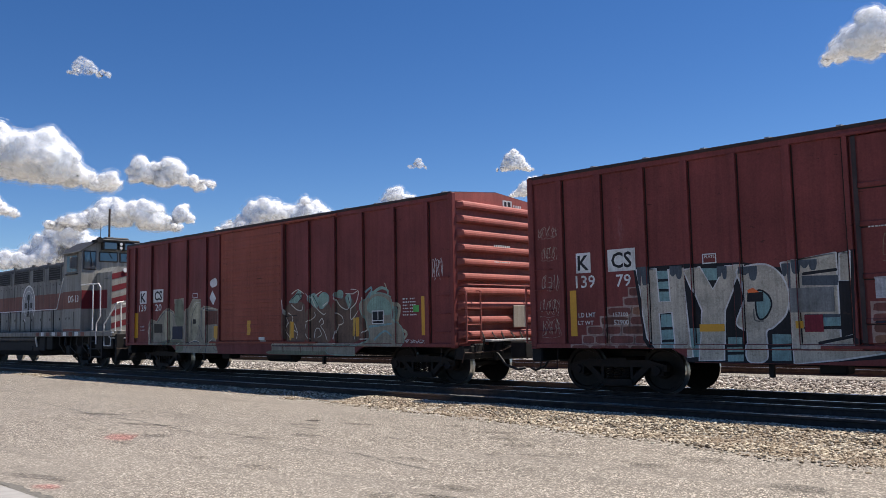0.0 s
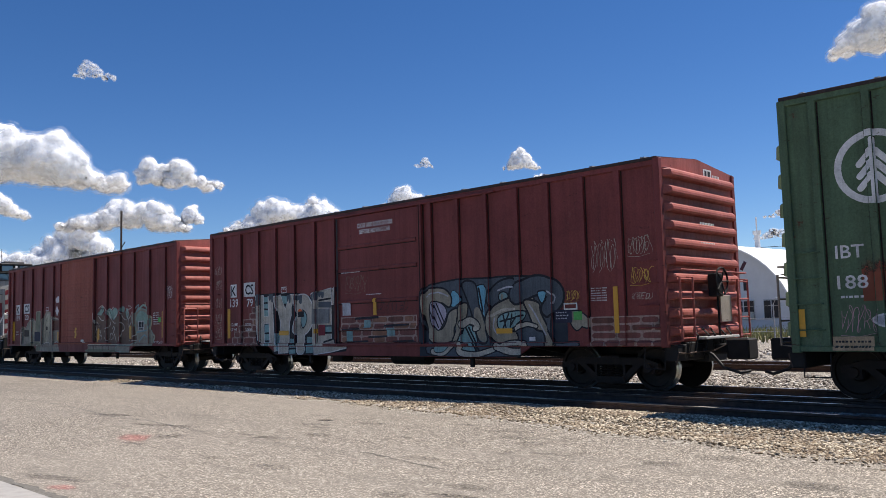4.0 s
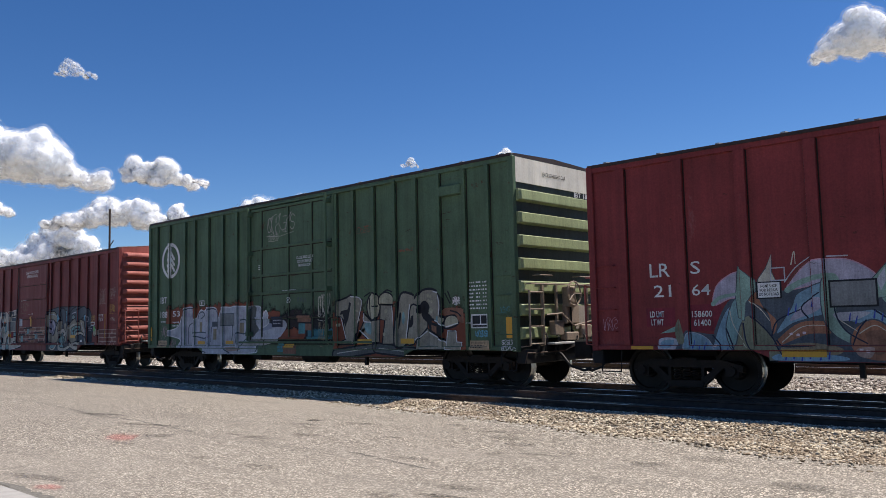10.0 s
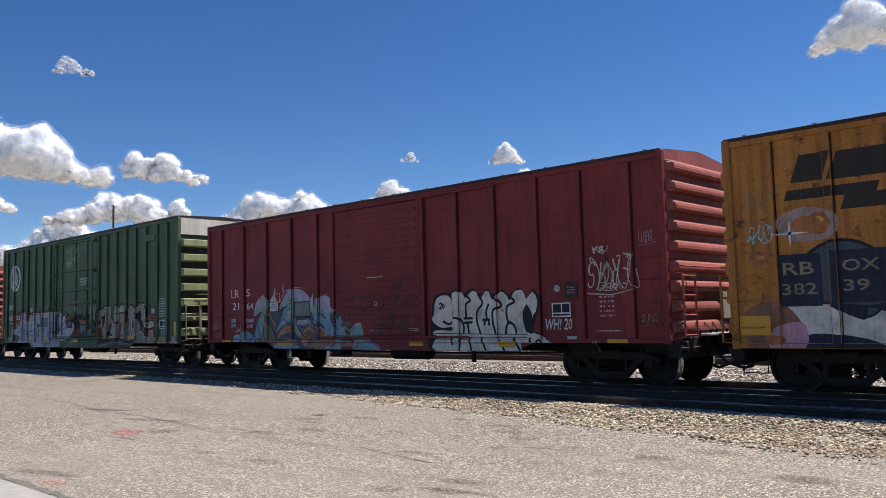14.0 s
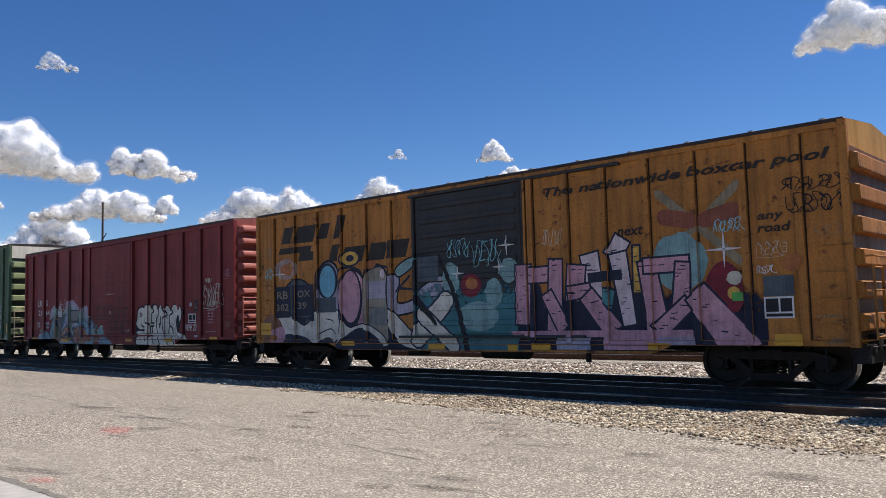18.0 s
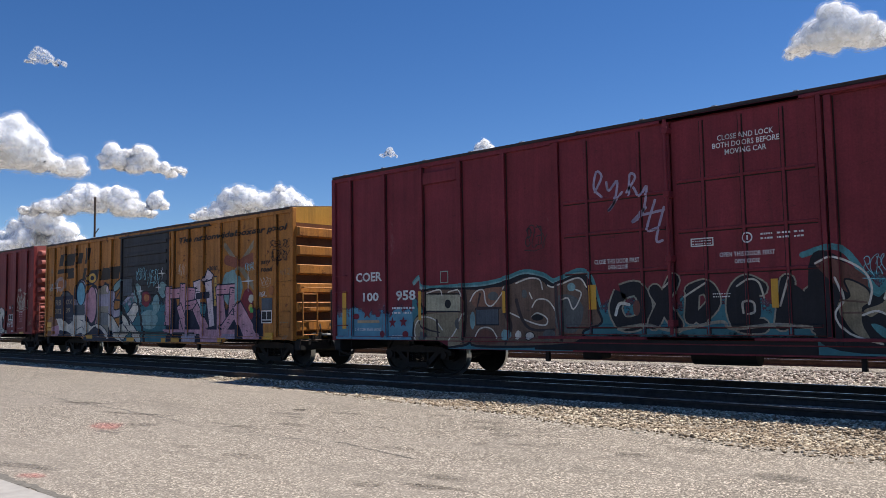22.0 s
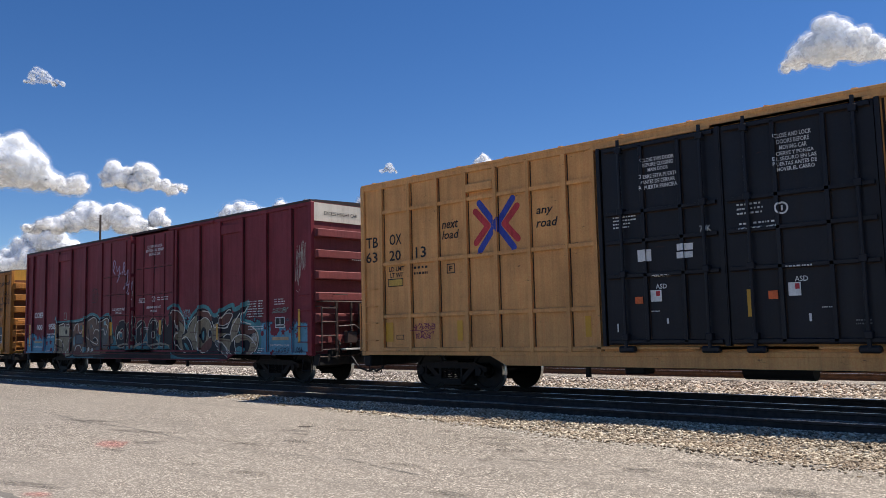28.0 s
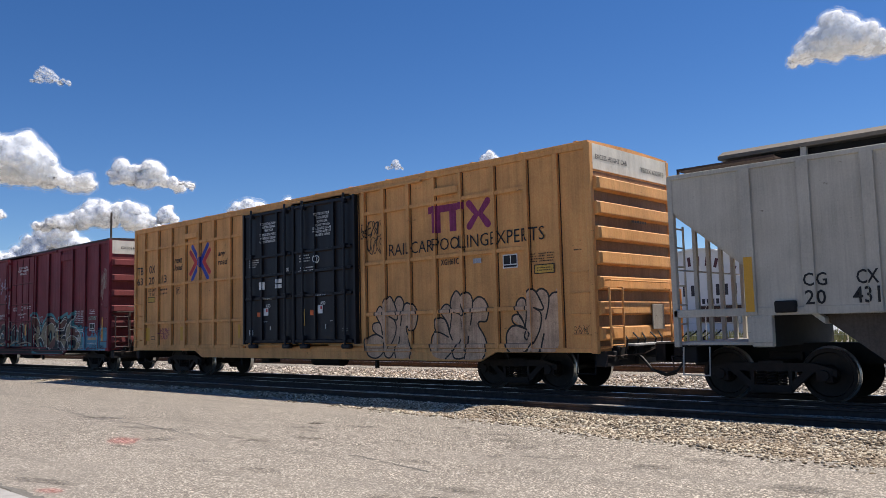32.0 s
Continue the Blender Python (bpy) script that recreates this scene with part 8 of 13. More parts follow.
bars("c", 15.21, 15.58, 1.58, 1.75, 2, SP["pale"], layer=7)
cloud_patch("c", 17.82, 22.44, 0.70, 3.02, SP["rustor"], 1, 0.35, 21.0)
brush("c", 17.88, 19.35, 0.78, 0.94, SP["soot"], 0.2, 0.2, bend=0, fall=False, edge=SP["black"], rim=0.045, hi=SP["cream"])
brush("c", 19.46, 21.33, 0.80, 0.95, SP["soot"], 0.2, 0.2, bend=0, fall=True, edge=SP["black"], rim=0.045, hi=SP["cream"])
shape("c", "grey", (18.00, 2.15, 18.33, 2.22, 18.50, 2.29, 18.90, 2.16, 18.74, 1.57, 18.63, 1.06, 18.00, 1.06, 18.28, 1.16, 18.20, 1.68, 18.09, 1.76, 17.98, 1.77), "black", 0.05, sharp=True)
shape("c", "black", (18.41, 2.13, 18.49, 2.08, 18.37, 1.67, 18.25, 1.48, 18.16, 1.81, 18.03, 1.81, 18.10, 1.90, 18.37, 1.94), sharp=True)
shape("c", "grey", (18.97, 1.81, 19.24, 1.60, 19.55, 1.64, 19.52, 1.10, 19.24, 1.10, 18.85, 1.38, 18.65, 1.06, 18.99, 1.60), "black", 0.045, sharp=True)
shape("c", "dteal", (19.02, 1.56, 19.24, 1.56, 19.23, 1.29, 19.03, 1.38))
shape("c", "chalky", (19.56, 1.97, 19.49, 1.75, 19.33, 1.66, 19.18, 1.76, 19.12, 1.99, 19.20, 2.22, 19.36, 2.30, 19.51, 2.20), "black", 0.045)
shape("c", "chalky", (19.58, 2.21, 19.78, 2.30, 20.01, 2.21, 20.05, 2.00, 19.59, 2.02), "black", 0.04)
shape("c", "grey", (19.61, 2.00, 20.01, 1.98, 20.14, 1.06, 19.66, 1.06, 19.77, 1.63, 19.59, 1.67), "black", 0.05, sharp=True)
shape("c", "grey", (20.34, 2.23, 20.74, 2.19, 20.84, 2.09, 21.05, 2.28, 21.38, 2.30, 21.63, 2.14, 21.67, 1.94, 21.64, 1.70, 21.75, 1.62, 21.72, 1.47, 21.42, 1.63, 21.22, 1.71, 21.03, 1.84, 21.20, 1.98, 20.94, 1.97, 20.66, 1.98, 20.57, 1.52, 20.47, 1.06, 20.17, 1.04, 20.21, 1.62), "black", 0.055)
shape("c", "grey", (20.68, 1.94, 20.94, 1.93, 21.14, 1.72, 21.18, 1.43, 20.93, 1.15, 20.54, 1.06, 20.61, 1.52), "black", 0.04)
shape("c", "grey", (21.24, 1.35, 21.80, 1.10, 21.75, 0.94, 20.88, 0.93, 20.93, 1.15, 21.21, 1.40), "black", 0.05, sharp=True)
stroke("c", "black", 0.16, (20.98, 1.84, 21.10, 1.98, 21.19, 1.89, 21.11, 1.75, 21.26, 1.63), 0.2)
shape("c", "black", (20.64, 1.65, 20.72, 1.73, 20.73, 1.52, 20.60, 1.44))
shape("c", "black", (20.27, 1.79, 20.33, 1.76, 20.28, 1.53, 20.22, 1.41))
shape("c", "black", (21.21, 1.59, 21.58, 1.50, 21.73, 1.40, 21.68, 1.22, 21.28, 1.35), sharp=True)
shape("c", "clay", (21.33, 1.50, 21.49, 1.45, 21.48, 1.29, 21.33, 1.37), sharp=True)
shape("c", "chalky", (21.81, 1.65, 22.06, 1.68, 22.15, 1.53, 21.77, 1.43), "black", 0.05)
shape("c", "grey", (21.85, 1.34, 22.08, 1.33, 22.10, 1.09, 22.25, 1.08, 22.24, 0.91, 21.78, 0.94), "white", 0.03, sharp=True)
shape("c", "clay", (21.76, 1.87, 22.34, 1.83, 22.36, 1.54, 22.19, 1.56, 22.07, 1.72, 21.75, 1.71))
shape("c", "dteal", (20.45, 1.67, 20.43, 1.56, 20.39, 1.52, 20.36, 1.57, 20.35, 1.67, 20.37, 1.78, 20.41, 1.82, 20.44, 1.77))
shape("c", "dteal", (21.59, 1.64, 21.57, 1.60, 21.52, 1.58, 21.48, 1.60, 21.47, 1.64, 21.49, 1.69, 21.53, 1.70, 21.57, 1.68))
shape("c", "chalky", (21.27, 2.18, 21.26, 2.15, 21.23, 2.14, 21.20, 2.16, 21.19, 2.19, 21.20, 2.21, 21.23, 2.22, 21.26, 2.21))
shape("c", "chalky", (21.35, 2.15, 21.34, 2.12, 21.31, 2.11, 21.29, 2.13, 21.28, 2.15, 21.29, 2.18, 21.32, 2.19, 21.34, 2.17))
shape("c", "chalky", (21.29, 2.06, 21.28, 2.03, 21.25, 2.02, 21.22, 2.04, 21.21, 2.07, 21.23, 2.09, 21.26, 2.10, 21.28, 2.09))
shape("c", "chalky", (21.39, 2.03, 21.38, 2.01, 21.35, 2.00, 21.32, 2.01, 21.31, 2.04, 21.33, 2.06, 21.35, 2.07, 21.38, 2.06))
shape("c", "chalky", (18.81, 2.07, 18.79, 2.04, 18.76, 2.04, 18.73, 2.05, 18.72, 2.07, 18.74, 2.10, 18.77, 2.11, 18.80, 2.10))
shape("c", "chalky", (18.76, 1.89, 18.75, 1.86, 18.72, 1.85, 18.69, 1.87, 18.68, 1.89, 18.69, 1.92, 18.72, 1.93, 18.75, 1.91))
shape("c", "chalky", (18.62, 1.11, 18.60, 1.09, 18.57, 1.07, 18.53, 1.09, 18.52, 1.11, 18.54, 1.14, 18.57, 1.16, 18.61, 1.14))
shape("c", "chalky", (21.38, 1.82, 21.36, 1.78, 21.31, 1.76, 21.26, 1.78, 21.25, 1.83, 21.27, 1.87, 21.32, 1.89, 21.36, 1.87))
shape("c", "chalky", (18.07, 1.54, 18.05, 1.51, 18.02, 1.50, 17.98, 1.51, 17.97, 1.54, 17.99, 1.57, 18.02, 1.58, 18.06, 1.57))
shape("c", "chalky", (18.83, 1.66, 18.81, 1.63, 18.78, 1.62, 18.75, 1.63, 18.74, 1.66, 18.76, 1.69, 18.79, 1.70, 18.82, 1.68))
shape("c", "chalky", (19.76, 1.28, 19.75, 1.25, 19.71, 1.24, 19.68, 1.25, 19.67, 1.28, 19.68, 1.32, 19.72, 1.33, 19.75, 1.31))
shape("c", "chalky", (19.85, 1.85, 19.84, 1.81, 19.79, 1.80, 19.75, 1.81, 19.74, 1.85, 19.76, 1.89, 19.80, 1.90, 19.84, 1.88))
stroke("c", "white", 0.028, (21.40, 2.27, 21.58, 2.20, 21.65, 1.94, 21.62, 1.72))
stroke("c", "white", 0.028, (20.62, 1.99, 20.47, 1.09))
stroke("c", "white", 0.028, (21.43, 1.60, 21.73, 1.47))
stroke("c", "white", 0.028, (21.26, 1.32, 21.80, 1.08))
stroke("c", "white", 0.028, (18.48, 2.27, 18.89, 2.15, 18.73, 1.59))
stroke("c", "white", 0.028, (20.00, 1.97, 20.09, 1.09))
stroke("c", "white", 0.028, (18.98, 1.81, 18.97, 1.63, 19.24, 1.59))
stroke("c", "white", 0.028, (18.09, 1.73, 18.28, 1.19))
stroke("c", "white", 0.028, (20.85, 1.15, 21.19, 1.35))
stroke("c", "white", 0.028, (21.79, 1.44, 22.15, 1.52))
stroke("c", "white", 0.028, (18.82, 1.39, 19.24, 1.11))
stroke("c", "black", 0.035, (19.33, 2.22, 19.34, 2.00, 19.51, 1.99))
stroke("c", "black", 0.035, (19.20, 2.19, 19.22, 1.69))
stroke("c", "black", 0.035, (21.78, 2.21, 21.93, 1.98))
stroke("c", "black", 0.035, (21.87, 2.25, 21.96, 2.06))
stroke("c", "black", 0.035, (21.94, 1.81, 22.14, 1.76, 22.25, 1.68))
stroke("c", "black", 0.035, (19.63, 2.27, 19.83, 2.37, 20.02, 2.32))
stroke("c", "black", 0.035, (20.43, 2.28, 20.70, 2.26))
stroke("c", "black", 0.035, (19.00, 2.24, 19.23, 2.34))
spark("c", 22.02, 22.25, 1.92, 2.14, SP["white"])
spark("c", 22.48, 22.67, 1.41, 1.63, SP["white"])
bars("c", 22.54, 23.12, 1.80, 2.46, 8, cols=3)
data_plate("c", 22.58, 23.09, 1.40, 1.71)
patch("c", 22.52, 23.13, 0.92, 1.13, SP["tanplate"], "notice", "tan painted notice", 6)
bars("c", 22.56, 23.09, 0.95, 1.10, 3, BLACK_ST, layer=7)
reflector("c", 23.56, 23.78, 1.18, 1.63)
reflector("c", 18.75, 19.28, 1.05, 1.17)
reflector("c", 20.32, 20.77, 1.06, 1.18)
scribble("c", 22.03, 22.24, 1.93, 2.13, SP["white"], 72, 3, 0.03)
scribble("c", 22.68, 23.06, 1.20, 1.36, SP["sky"], 73, 4, 0.03)
scribble("c", 23.41, 23.83, 1.03, 1.15, SP["white"], 74, 4, 0.025)
scribble("c", 23.44, 23.81, 0.91, 1.02, SP["white"], 75, 4, 0.025)
scribble("c", 23.41, 23.66, 1.74, 1.86, SP["teal"], 76, 4, 0.015)
scribble("c", 18.77, 19.28, 3.88, 4.04, SP["rustor"], 77, 2, 0.02)
scribble("c", 20.29, 20.79, 3.27, 3.34, SP["rustor"], 78, 2, 0.02)
# brick red boxcar
words("d", "LR", 26.99, 27.40, 2.29, 2.54, bold=0.005)
words("d", "S", 27.80, 27.99, 2.31, 2.54, bold=0.005)
words("d", "21", 27.06, 27.41, 1.92, 2.14, bold=0.005)
words("d", "64", 27.81, 28.16, 1.92, 2.12, bold=0.005)
patch("d", 26.88, 27.46, 1.38, 1.72, SP["red"], "stencil_patch", "", 3)
words("d", "LD LMT|LT WT", 26.96, 27.25, 1.40, 1.66)
patch("d", 27.74, 28.33, 1.29, 1.76, SP["red"], "stencil_patch", "", 3)
words("d", "158600|61400", 27.79, 28.17, 1.38, 1.65)
outline("d", 29.22, 29.47, 2.11, 2.34, 0.02, SP["pale"])
shape("d", "slate", (28.20, 1.32, 28.46, 1.79, 28.88, 1.97, 29.48, 1.95, 30.07, 2.15, 30.32, 2.10, 30.86, 1.95, 31.15, 1.98, 31.60, 1.71, 32.18, 1.69, 32.17, 0.81, 27.56, 0.77, 27.65, 1.26, 27.80, 1.28, 28.16, 1.23))
shape("d", "mauve", (28.21, 1.75, 28.27, 2.06, 28.51, 2.25, 28.72, 2.29, 28.88, 2.15, 28.87, 1.81, 28.53, 1.86), "pink", 0.018)
shape("d", "mauve", (29.50, 1.97, 29.69, 2.24, 29.89, 2.40, 30.20, 2.42, 30.48, 2.38, 30.75, 2.22, 30.87, 2.06, 30.79, 1.80, 30.18, 1.81, 30.00, 2.02), "pink", 0.018)
shape("d", "mauve", (31.16, 1.92, 31.19, 2.13, 31.39, 2.19, 31.59, 2.17, 31.74, 2.06, 31.82, 1.87, 31.91, 1.79, 31.63, 1.68, 31.38, 1.82), "pink", 0.018)
stroke("d", "brick", 0.035, (29.50, 2.06, 29.68, 2.28, 29.90, 2.45), 0.02)
stroke("d", "pale", 0.022, (29.45, 2.09, 29.64, 2.32, 29.89, 2.49), 0.015)
stroke("d", "pale", 0.022, (30.14, 2.47, 30.45, 2.46))
stroke("d", "pale", 0.022, (31.31, 2.22, 31.57, 2.24))
stroke("d", "brick", 0.035, (31.22, 2.16, 31.42, 2.23, 31.65, 2.19, 31.80, 2.04), 0.02)
shape("d", "haze", (28.18, 0.78, 28.24, 1.25, 28.49, 1.70, 28.69, 1.46, 28.78, 1.09, 28.84, 0.78))
shape("d", "dteal", (28.41, 1.32, 28.53, 1.74, 28.67, 1.86, 28.75, 1.69, 28.79, 1.36, 28.99, 1.04, 28.84, 0.81, 28.50, 0.99), "slate", 0.018)
shape("d", "haze", (27.65, 0.78, 27.68, 1.22, 27.90, 1.23, 28.10, 1.09, 28.20, 0.78), "pale", 0.012)
shape("d", "pale", (27.14, 0.92, 27.13, 1.15, 27.44, 1.16, 27.48, 1.02, 27.36, 0.89))
shape("d", "haze", (27.16, 1.00, 27.18, 1.11, 27.41, 1.13, 27.34, 0.99))
shape("d", "mint", (27.15, 1.25, 27.43, 1.37, 27.59, 1.38, 27.49, 1.28), sharp=True)
shape("d", "olive", (27.44, 1.33, 27.54, 1.53, 27.61, 1.33, 27.64, 1.09, 27.49, 1.08))
shape("d", "olive", (28.69, 1.41, 28.88, 1.53, 29.16, 1.22, 29.33, 0.90, 29.19, 0.79, 28.53, 0.78, 28.59, 1.09), "slate", 0.02)
shape("d", "burnt", (28.66, 1.88, 28.91, 2.02, 29.07, 1.68, 29.28, 1.45, 29.21, 1.22, 29.14, 1.59, 28.87, 1.78), "slate", 0.02)
shape("d", "mint", (28.61, 1.86, 28.67, 2.39, 28.82, 2.26, 28.95, 2.14, 28.96, 1.97, 28.80, 1.76, 28.76, 1.46, 28.64, 1.51), "slate", 0.015, sharp=True)
shape("d", "haze", (29.27, 1.24, 29.54, 1.65, 29.68, 1.90, 30.19, 2.04, 30.19, 1.61, 29.79, 1.48, 29.53, 1.40), "slate", 0.02)
shape("d", "mauve", (29.50, 1.45, 29.73, 1.71, 29.99, 1.82, 30.02, 1.64, 29.73, 1.51))
shape("d", "burnt", (29.27, 1.12, 29.66, 1.41, 30.12, 1.41, 30.17, 1.24, 29.78, 1.22, 29.32, 1.04), "slate", 0.02)
shape("d", "tan", (29.37, 1.02, 29.84, 1.08, 30.31, 0.99, 30.15, 0.88, 29.45, 0.86))
shape("d", "haze", (29.28, 0.79, 29.33, 0.90, 30.21, 0.88, 30.33, 0.80))
shape("d", "mint", (30.07, 2.11, 30.27, 2.10, 30.23, 1.61, 30.32, 1.30, 30.65, 1.08, 30.52, 1.03, 30.16, 1.24, 30.04, 1.62), "slate", 0.018)
shape("d", "haze", (30.33, 1.48, 30.79, 1.59, 31.02, 1.40, 31.14, 1.21, 31.01, 1.11, 30.69, 1.34), "slate", 0.02)
shape("d", "pale", (30.20, 1.55, 30.72, 1.56, 30.54, 1.45, 30.29, 1.43))
shape("d", "burnt", (30.50, 1.30, 30.78, 1.43, 31.04, 1.23, 31.09, 0.99, 30.94, 0.82, 30.61, 0.85, 30.43, 1.04), "slate", 0.025)
shape("d", "clay", (30.65, 1.23, 30.95, 1.25, 31.00, 0.99, 30.76, 0.91))
shape("d", "joint", (30.52, 0.99, 30.76, 1.01, 30.70, 0.85, 30.53, 0.88))
shape("d", "haze", (31.03, 1.68, 31.26, 1.73, 31.46, 1.58, 31.71, 1.48, 31.90, 1.41, 32.20, 1.65, 32.18, 1.22, 31.81, 1.22, 31.45, 1.37, 31.16, 1.42), "slate", 0.02)
shape("d", "mint", (30.88, 1.84, 31.04, 1.94, 31.22, 1.96, 31.41, 1.80, 31.63, 1.67, 31.52, 1.63, 31.26, 1.74, 31.05, 1.62))
shape("d", "burnt", (31.15, 1.42, 31.36, 1.40, 31.75, 1.16, 31.93, 0.95, 31.90, 0.81, 31.57, 0.83, 31.29, 1.04), "slate", 0.022)
shape("d", "tan", (30.99, 0.80, 31.15, 1.01, 31.35, 0.97, 31.60, 0.80))
shape("d", "brick", (31.46, 0.94, 31.60, 1.00, 31.75, 0.94, 31.74, 0.83, 31.48, 0.83))
shape("d", "haze", (31.75, 1.22, 32.18, 1.28, 32.16, 0.81, 31.96, 0.81, 31.91, 0.99))
shape("d", "burnt", (31.53, 1.62, 31.83, 1.77, 31.94, 1.81, 31.88, 1.67, 31.65, 1.59))
shape("d", "cream", (28.96, 1.97, 29.01, 2.15, 29.15, 2.33, 29.25, 2.56, 29.24, 2.26, 29.30, 2.12, 29.15, 2.07), "slate", 0.015, sharp=True)
shape("d", "mint", (30.80, 2.08, 31.01, 2.31, 31.04, 2.01, 30.98, 1.79, 30.82, 1.77), "slate", 0.015, sharp=True)
shape("d", "pale", (30.85, 2.06, 30.98, 2.25, 30.98, 2.03, 30.90, 1.88), sharp=True)
stroke("d", "mint", 0.1, (29.49, 1.95, 29.68, 2.06, 29.91, 2.13, 30.19, 2.16, 30.27, 2.09), 0.07)
stroke("d", "mint", 0.08, (28.19, 1.76, 28.33, 1.87, 28.61, 1.92), 0.05)
stroke("d", "mint", 0.07, (31.60, 1.70, 31.88, 1.77, 31.97, 1.80), 0.04)
stroke("d", "cream", 0.02, (29.57, 2.37, 29.63, 2.59, 29.64, 2.38), 0.012)
stroke("d", "navy", 0.028, (28.41, 1.32, 28.58, 0.90, 28.84, 0.78), 0.02)
stroke("d", "navy", 0.028, (28.87, 1.53, 29.16, 1.22, 29.35, 0.88), 0.02)
stroke("d", "navy", 0.028, (29.27, 1.12, 29.39, 1.02, 29.84, 1.03), 0.02)
stroke("d", "navy", 0.028, (29.79, 1.49, 29.70, 1.67, 30.00, 1.89), 0.02)
stroke("d", "navy", 0.028, (30.27, 2.06, 30.21, 1.61, 30.35, 1.28, 30.66, 1.07), 0.02)
stroke("d", "navy", 0.028, (30.79, 1.59, 31.04, 1.38, 31.12, 1.16), 0.02)
stroke("d", "navy", 0.028, (31.10, 1.42, 31.36, 1.38, 31.69, 1.16, 31.91, 0.99), 0.02)
stroke("d", "navy", 0.028, (30.66, 1.43, 30.55, 1.29, 30.45, 1.05), 0.02)
stroke("d", "navy", 0.028, (31.85, 1.57, 31.93, 1.41, 32.18, 1.20), 0.02)
stroke("d", "navy", 0.028, (28.16, 1.21, 28.31, 0.99, 28.18, 0.81), 0.02)
stroke("d", "navy", 0.028, (31.03, 1.72, 31.08, 1.59, 31.31, 1.46), 0.02)
stroke("d", "navy", 0.028, (28.74, 1.41, 28.78, 1.09, 28.91, 0.85), 0.02)
stroke("d", "navy", 0.028, (29.19, 1.20, 29.30, 1.45, 29.67, 1.62), 0.02)
stroke("d", "lblue", 0.028, (28.30, 0.85, 28.33, 0.97), 0.012)
stroke("d", "lblue", 0.028, (28.42, 0.87, 28.44, 1.00), 0.012)
stroke("d", "lblue", 0.028, (28.51, 0.84, 28.54, 0.96), 0.012)
stroke("d", "lblue", 0.028, (28.68, 0.81, 28.70, 0.93), 0.012)
stroke("d", "lblue", 0.028, (29.41, 0.81, 29.44, 0.93), 0.012)
stroke("d", "lblue", 0.028, (29.54, 0.83, 29.57, 0.95), 0.012)
stroke("d", "lblue", 0.028, (29.67, 0.80, 29.69, 0.92), 0.012)
stroke("d", "lblue", 0.028, (29.80, 0.83, 29.82, 0.95), 0.012)
stroke("d", "lblue", 0.028, (29.96, 0.81, 29.98, 0.93), 0.012)
stroke("d", "lblue", 0.028, (30.09, 0.83, 30.11, 0.95), 0.012)
stroke("d", "lblue", 0.028, (31.17, 1.23, 31.19, 1.34), 0.012)
stroke("d", "lblue", 0.028, (31.27, 1.29, 31.29, 1.40), 0.012)
stroke("d", "lblue", 0.028, (31.36, 1.32, 31.38, 1.43), 0.012)
stroke("d", "lblue", 0.028, (31.45, 1.29, 31.47, 1.40), 0.012)
stroke("d", "lblue", 0.028, (31.56, 1.33, 31.58, 1.44), 0.012)
stroke("d", "lblue", 0.028, (31.65, 1.27, 31.67, 1.38), 0.012)
stroke("d", "lblue", 0.028, (32.02, 0.99, 32.04, 1.10), 0.012)
stroke("d", "lblue", 0.028, (32.10, 0.93, 32.12, 1.04), 0.012)
stroke("d", "lblue", 0.028, (32.00, 1.12, 32.02, 1.23), 0.012)
stroke("d", "lblue", 0.028, (30.42, 1.43, 30.44, 1.55), 0.012)
stroke("d", "lblue", 0.028, (30.51, 1.39, 30.54, 1.50), 0.012)
stroke("d", "lblue", 0.028, (30.78, 1.47, 30.80, 1.58), 0.012)
stroke("d", "lblue", 0.028, (30.89, 1.43, 30.91, 1.54), 0.012)
stroke("d", "lblue", 0.028, (27.79, 0.99, 27.81, 1.12), 0.012)
stroke("d", "lblue", 0.028, (27.90, 0.90, 27.92, 1.02), 0.012)
stroke("d", "lblue", 0.028, (28.01, 0.97, 28.03, 1.09), 0.012)
stroke("d", "lblue", 0.028, (29.48, 1.54, 29.50, 1.66), 0.012)
stroke("d", "lblue", 0.028, (29.60, 1.60, 29.62, 1.72), 0.012)
stroke("d", "lblue", 0.028, (29.86, 1.67, 29.88, 1.78), 0.012)
stroke("d", "lblue", 0.028, (32.10, 1.41, 32.12, 1.51), 0.012)
stroke("d", "lblue", 0.028, (32.01, 1.37, 32.03, 1.47), 0.012)
stroke("d", "cream", 0.02, (28.87, 1.78, 29.04, 1.63, 29.17, 1.45), 0.01)
stroke("d", "cream", 0.018, (30.56, 1.23, 30.78, 1.35, 30.96, 1.24), 0.01)
stroke("d", "cream", 0.018, (29.36, 1.09, 29.69, 1.34, 30.07, 1.36), 0.01)
stroke("d", "cream", 0.018, (31.26, 1.37, 31.58, 1.20, 31.83, 0.97), 0.01)
stroke("d", "cream", 0.018, (28.49, 1.64, 28.55, 1.37, 28.78, 0.99), 0.01)
stroke("d", "cream", 0.018, (30.29, 1.43, 30.53, 1.26), 0.01)
shape("d", "pinkw", (29.54, 1.23, 29.53, 1.21, 29.51, 1.21, 29.49, 1.21, 29.48, 1.23, 29.49, 1.24, 29.51, 1.25, 29.53, 1.24))
shape("d", "pinkw", (29.65, 1.21, 29.64, 1.19, 29.62, 1.19, 29.60, 1.19, 29.59, 1.21, 29.60, 1.23, 29.62, 1.23, 29.64, 1.23))
shape("d", "pinkw", (29.75, 1.24, 29.74, 1.22, 29.72, 1.22, 29.70, 1.22, 29.69, 1.24, 29.70, 1.26, 29.72, 1.26, 29.74, 1.26))
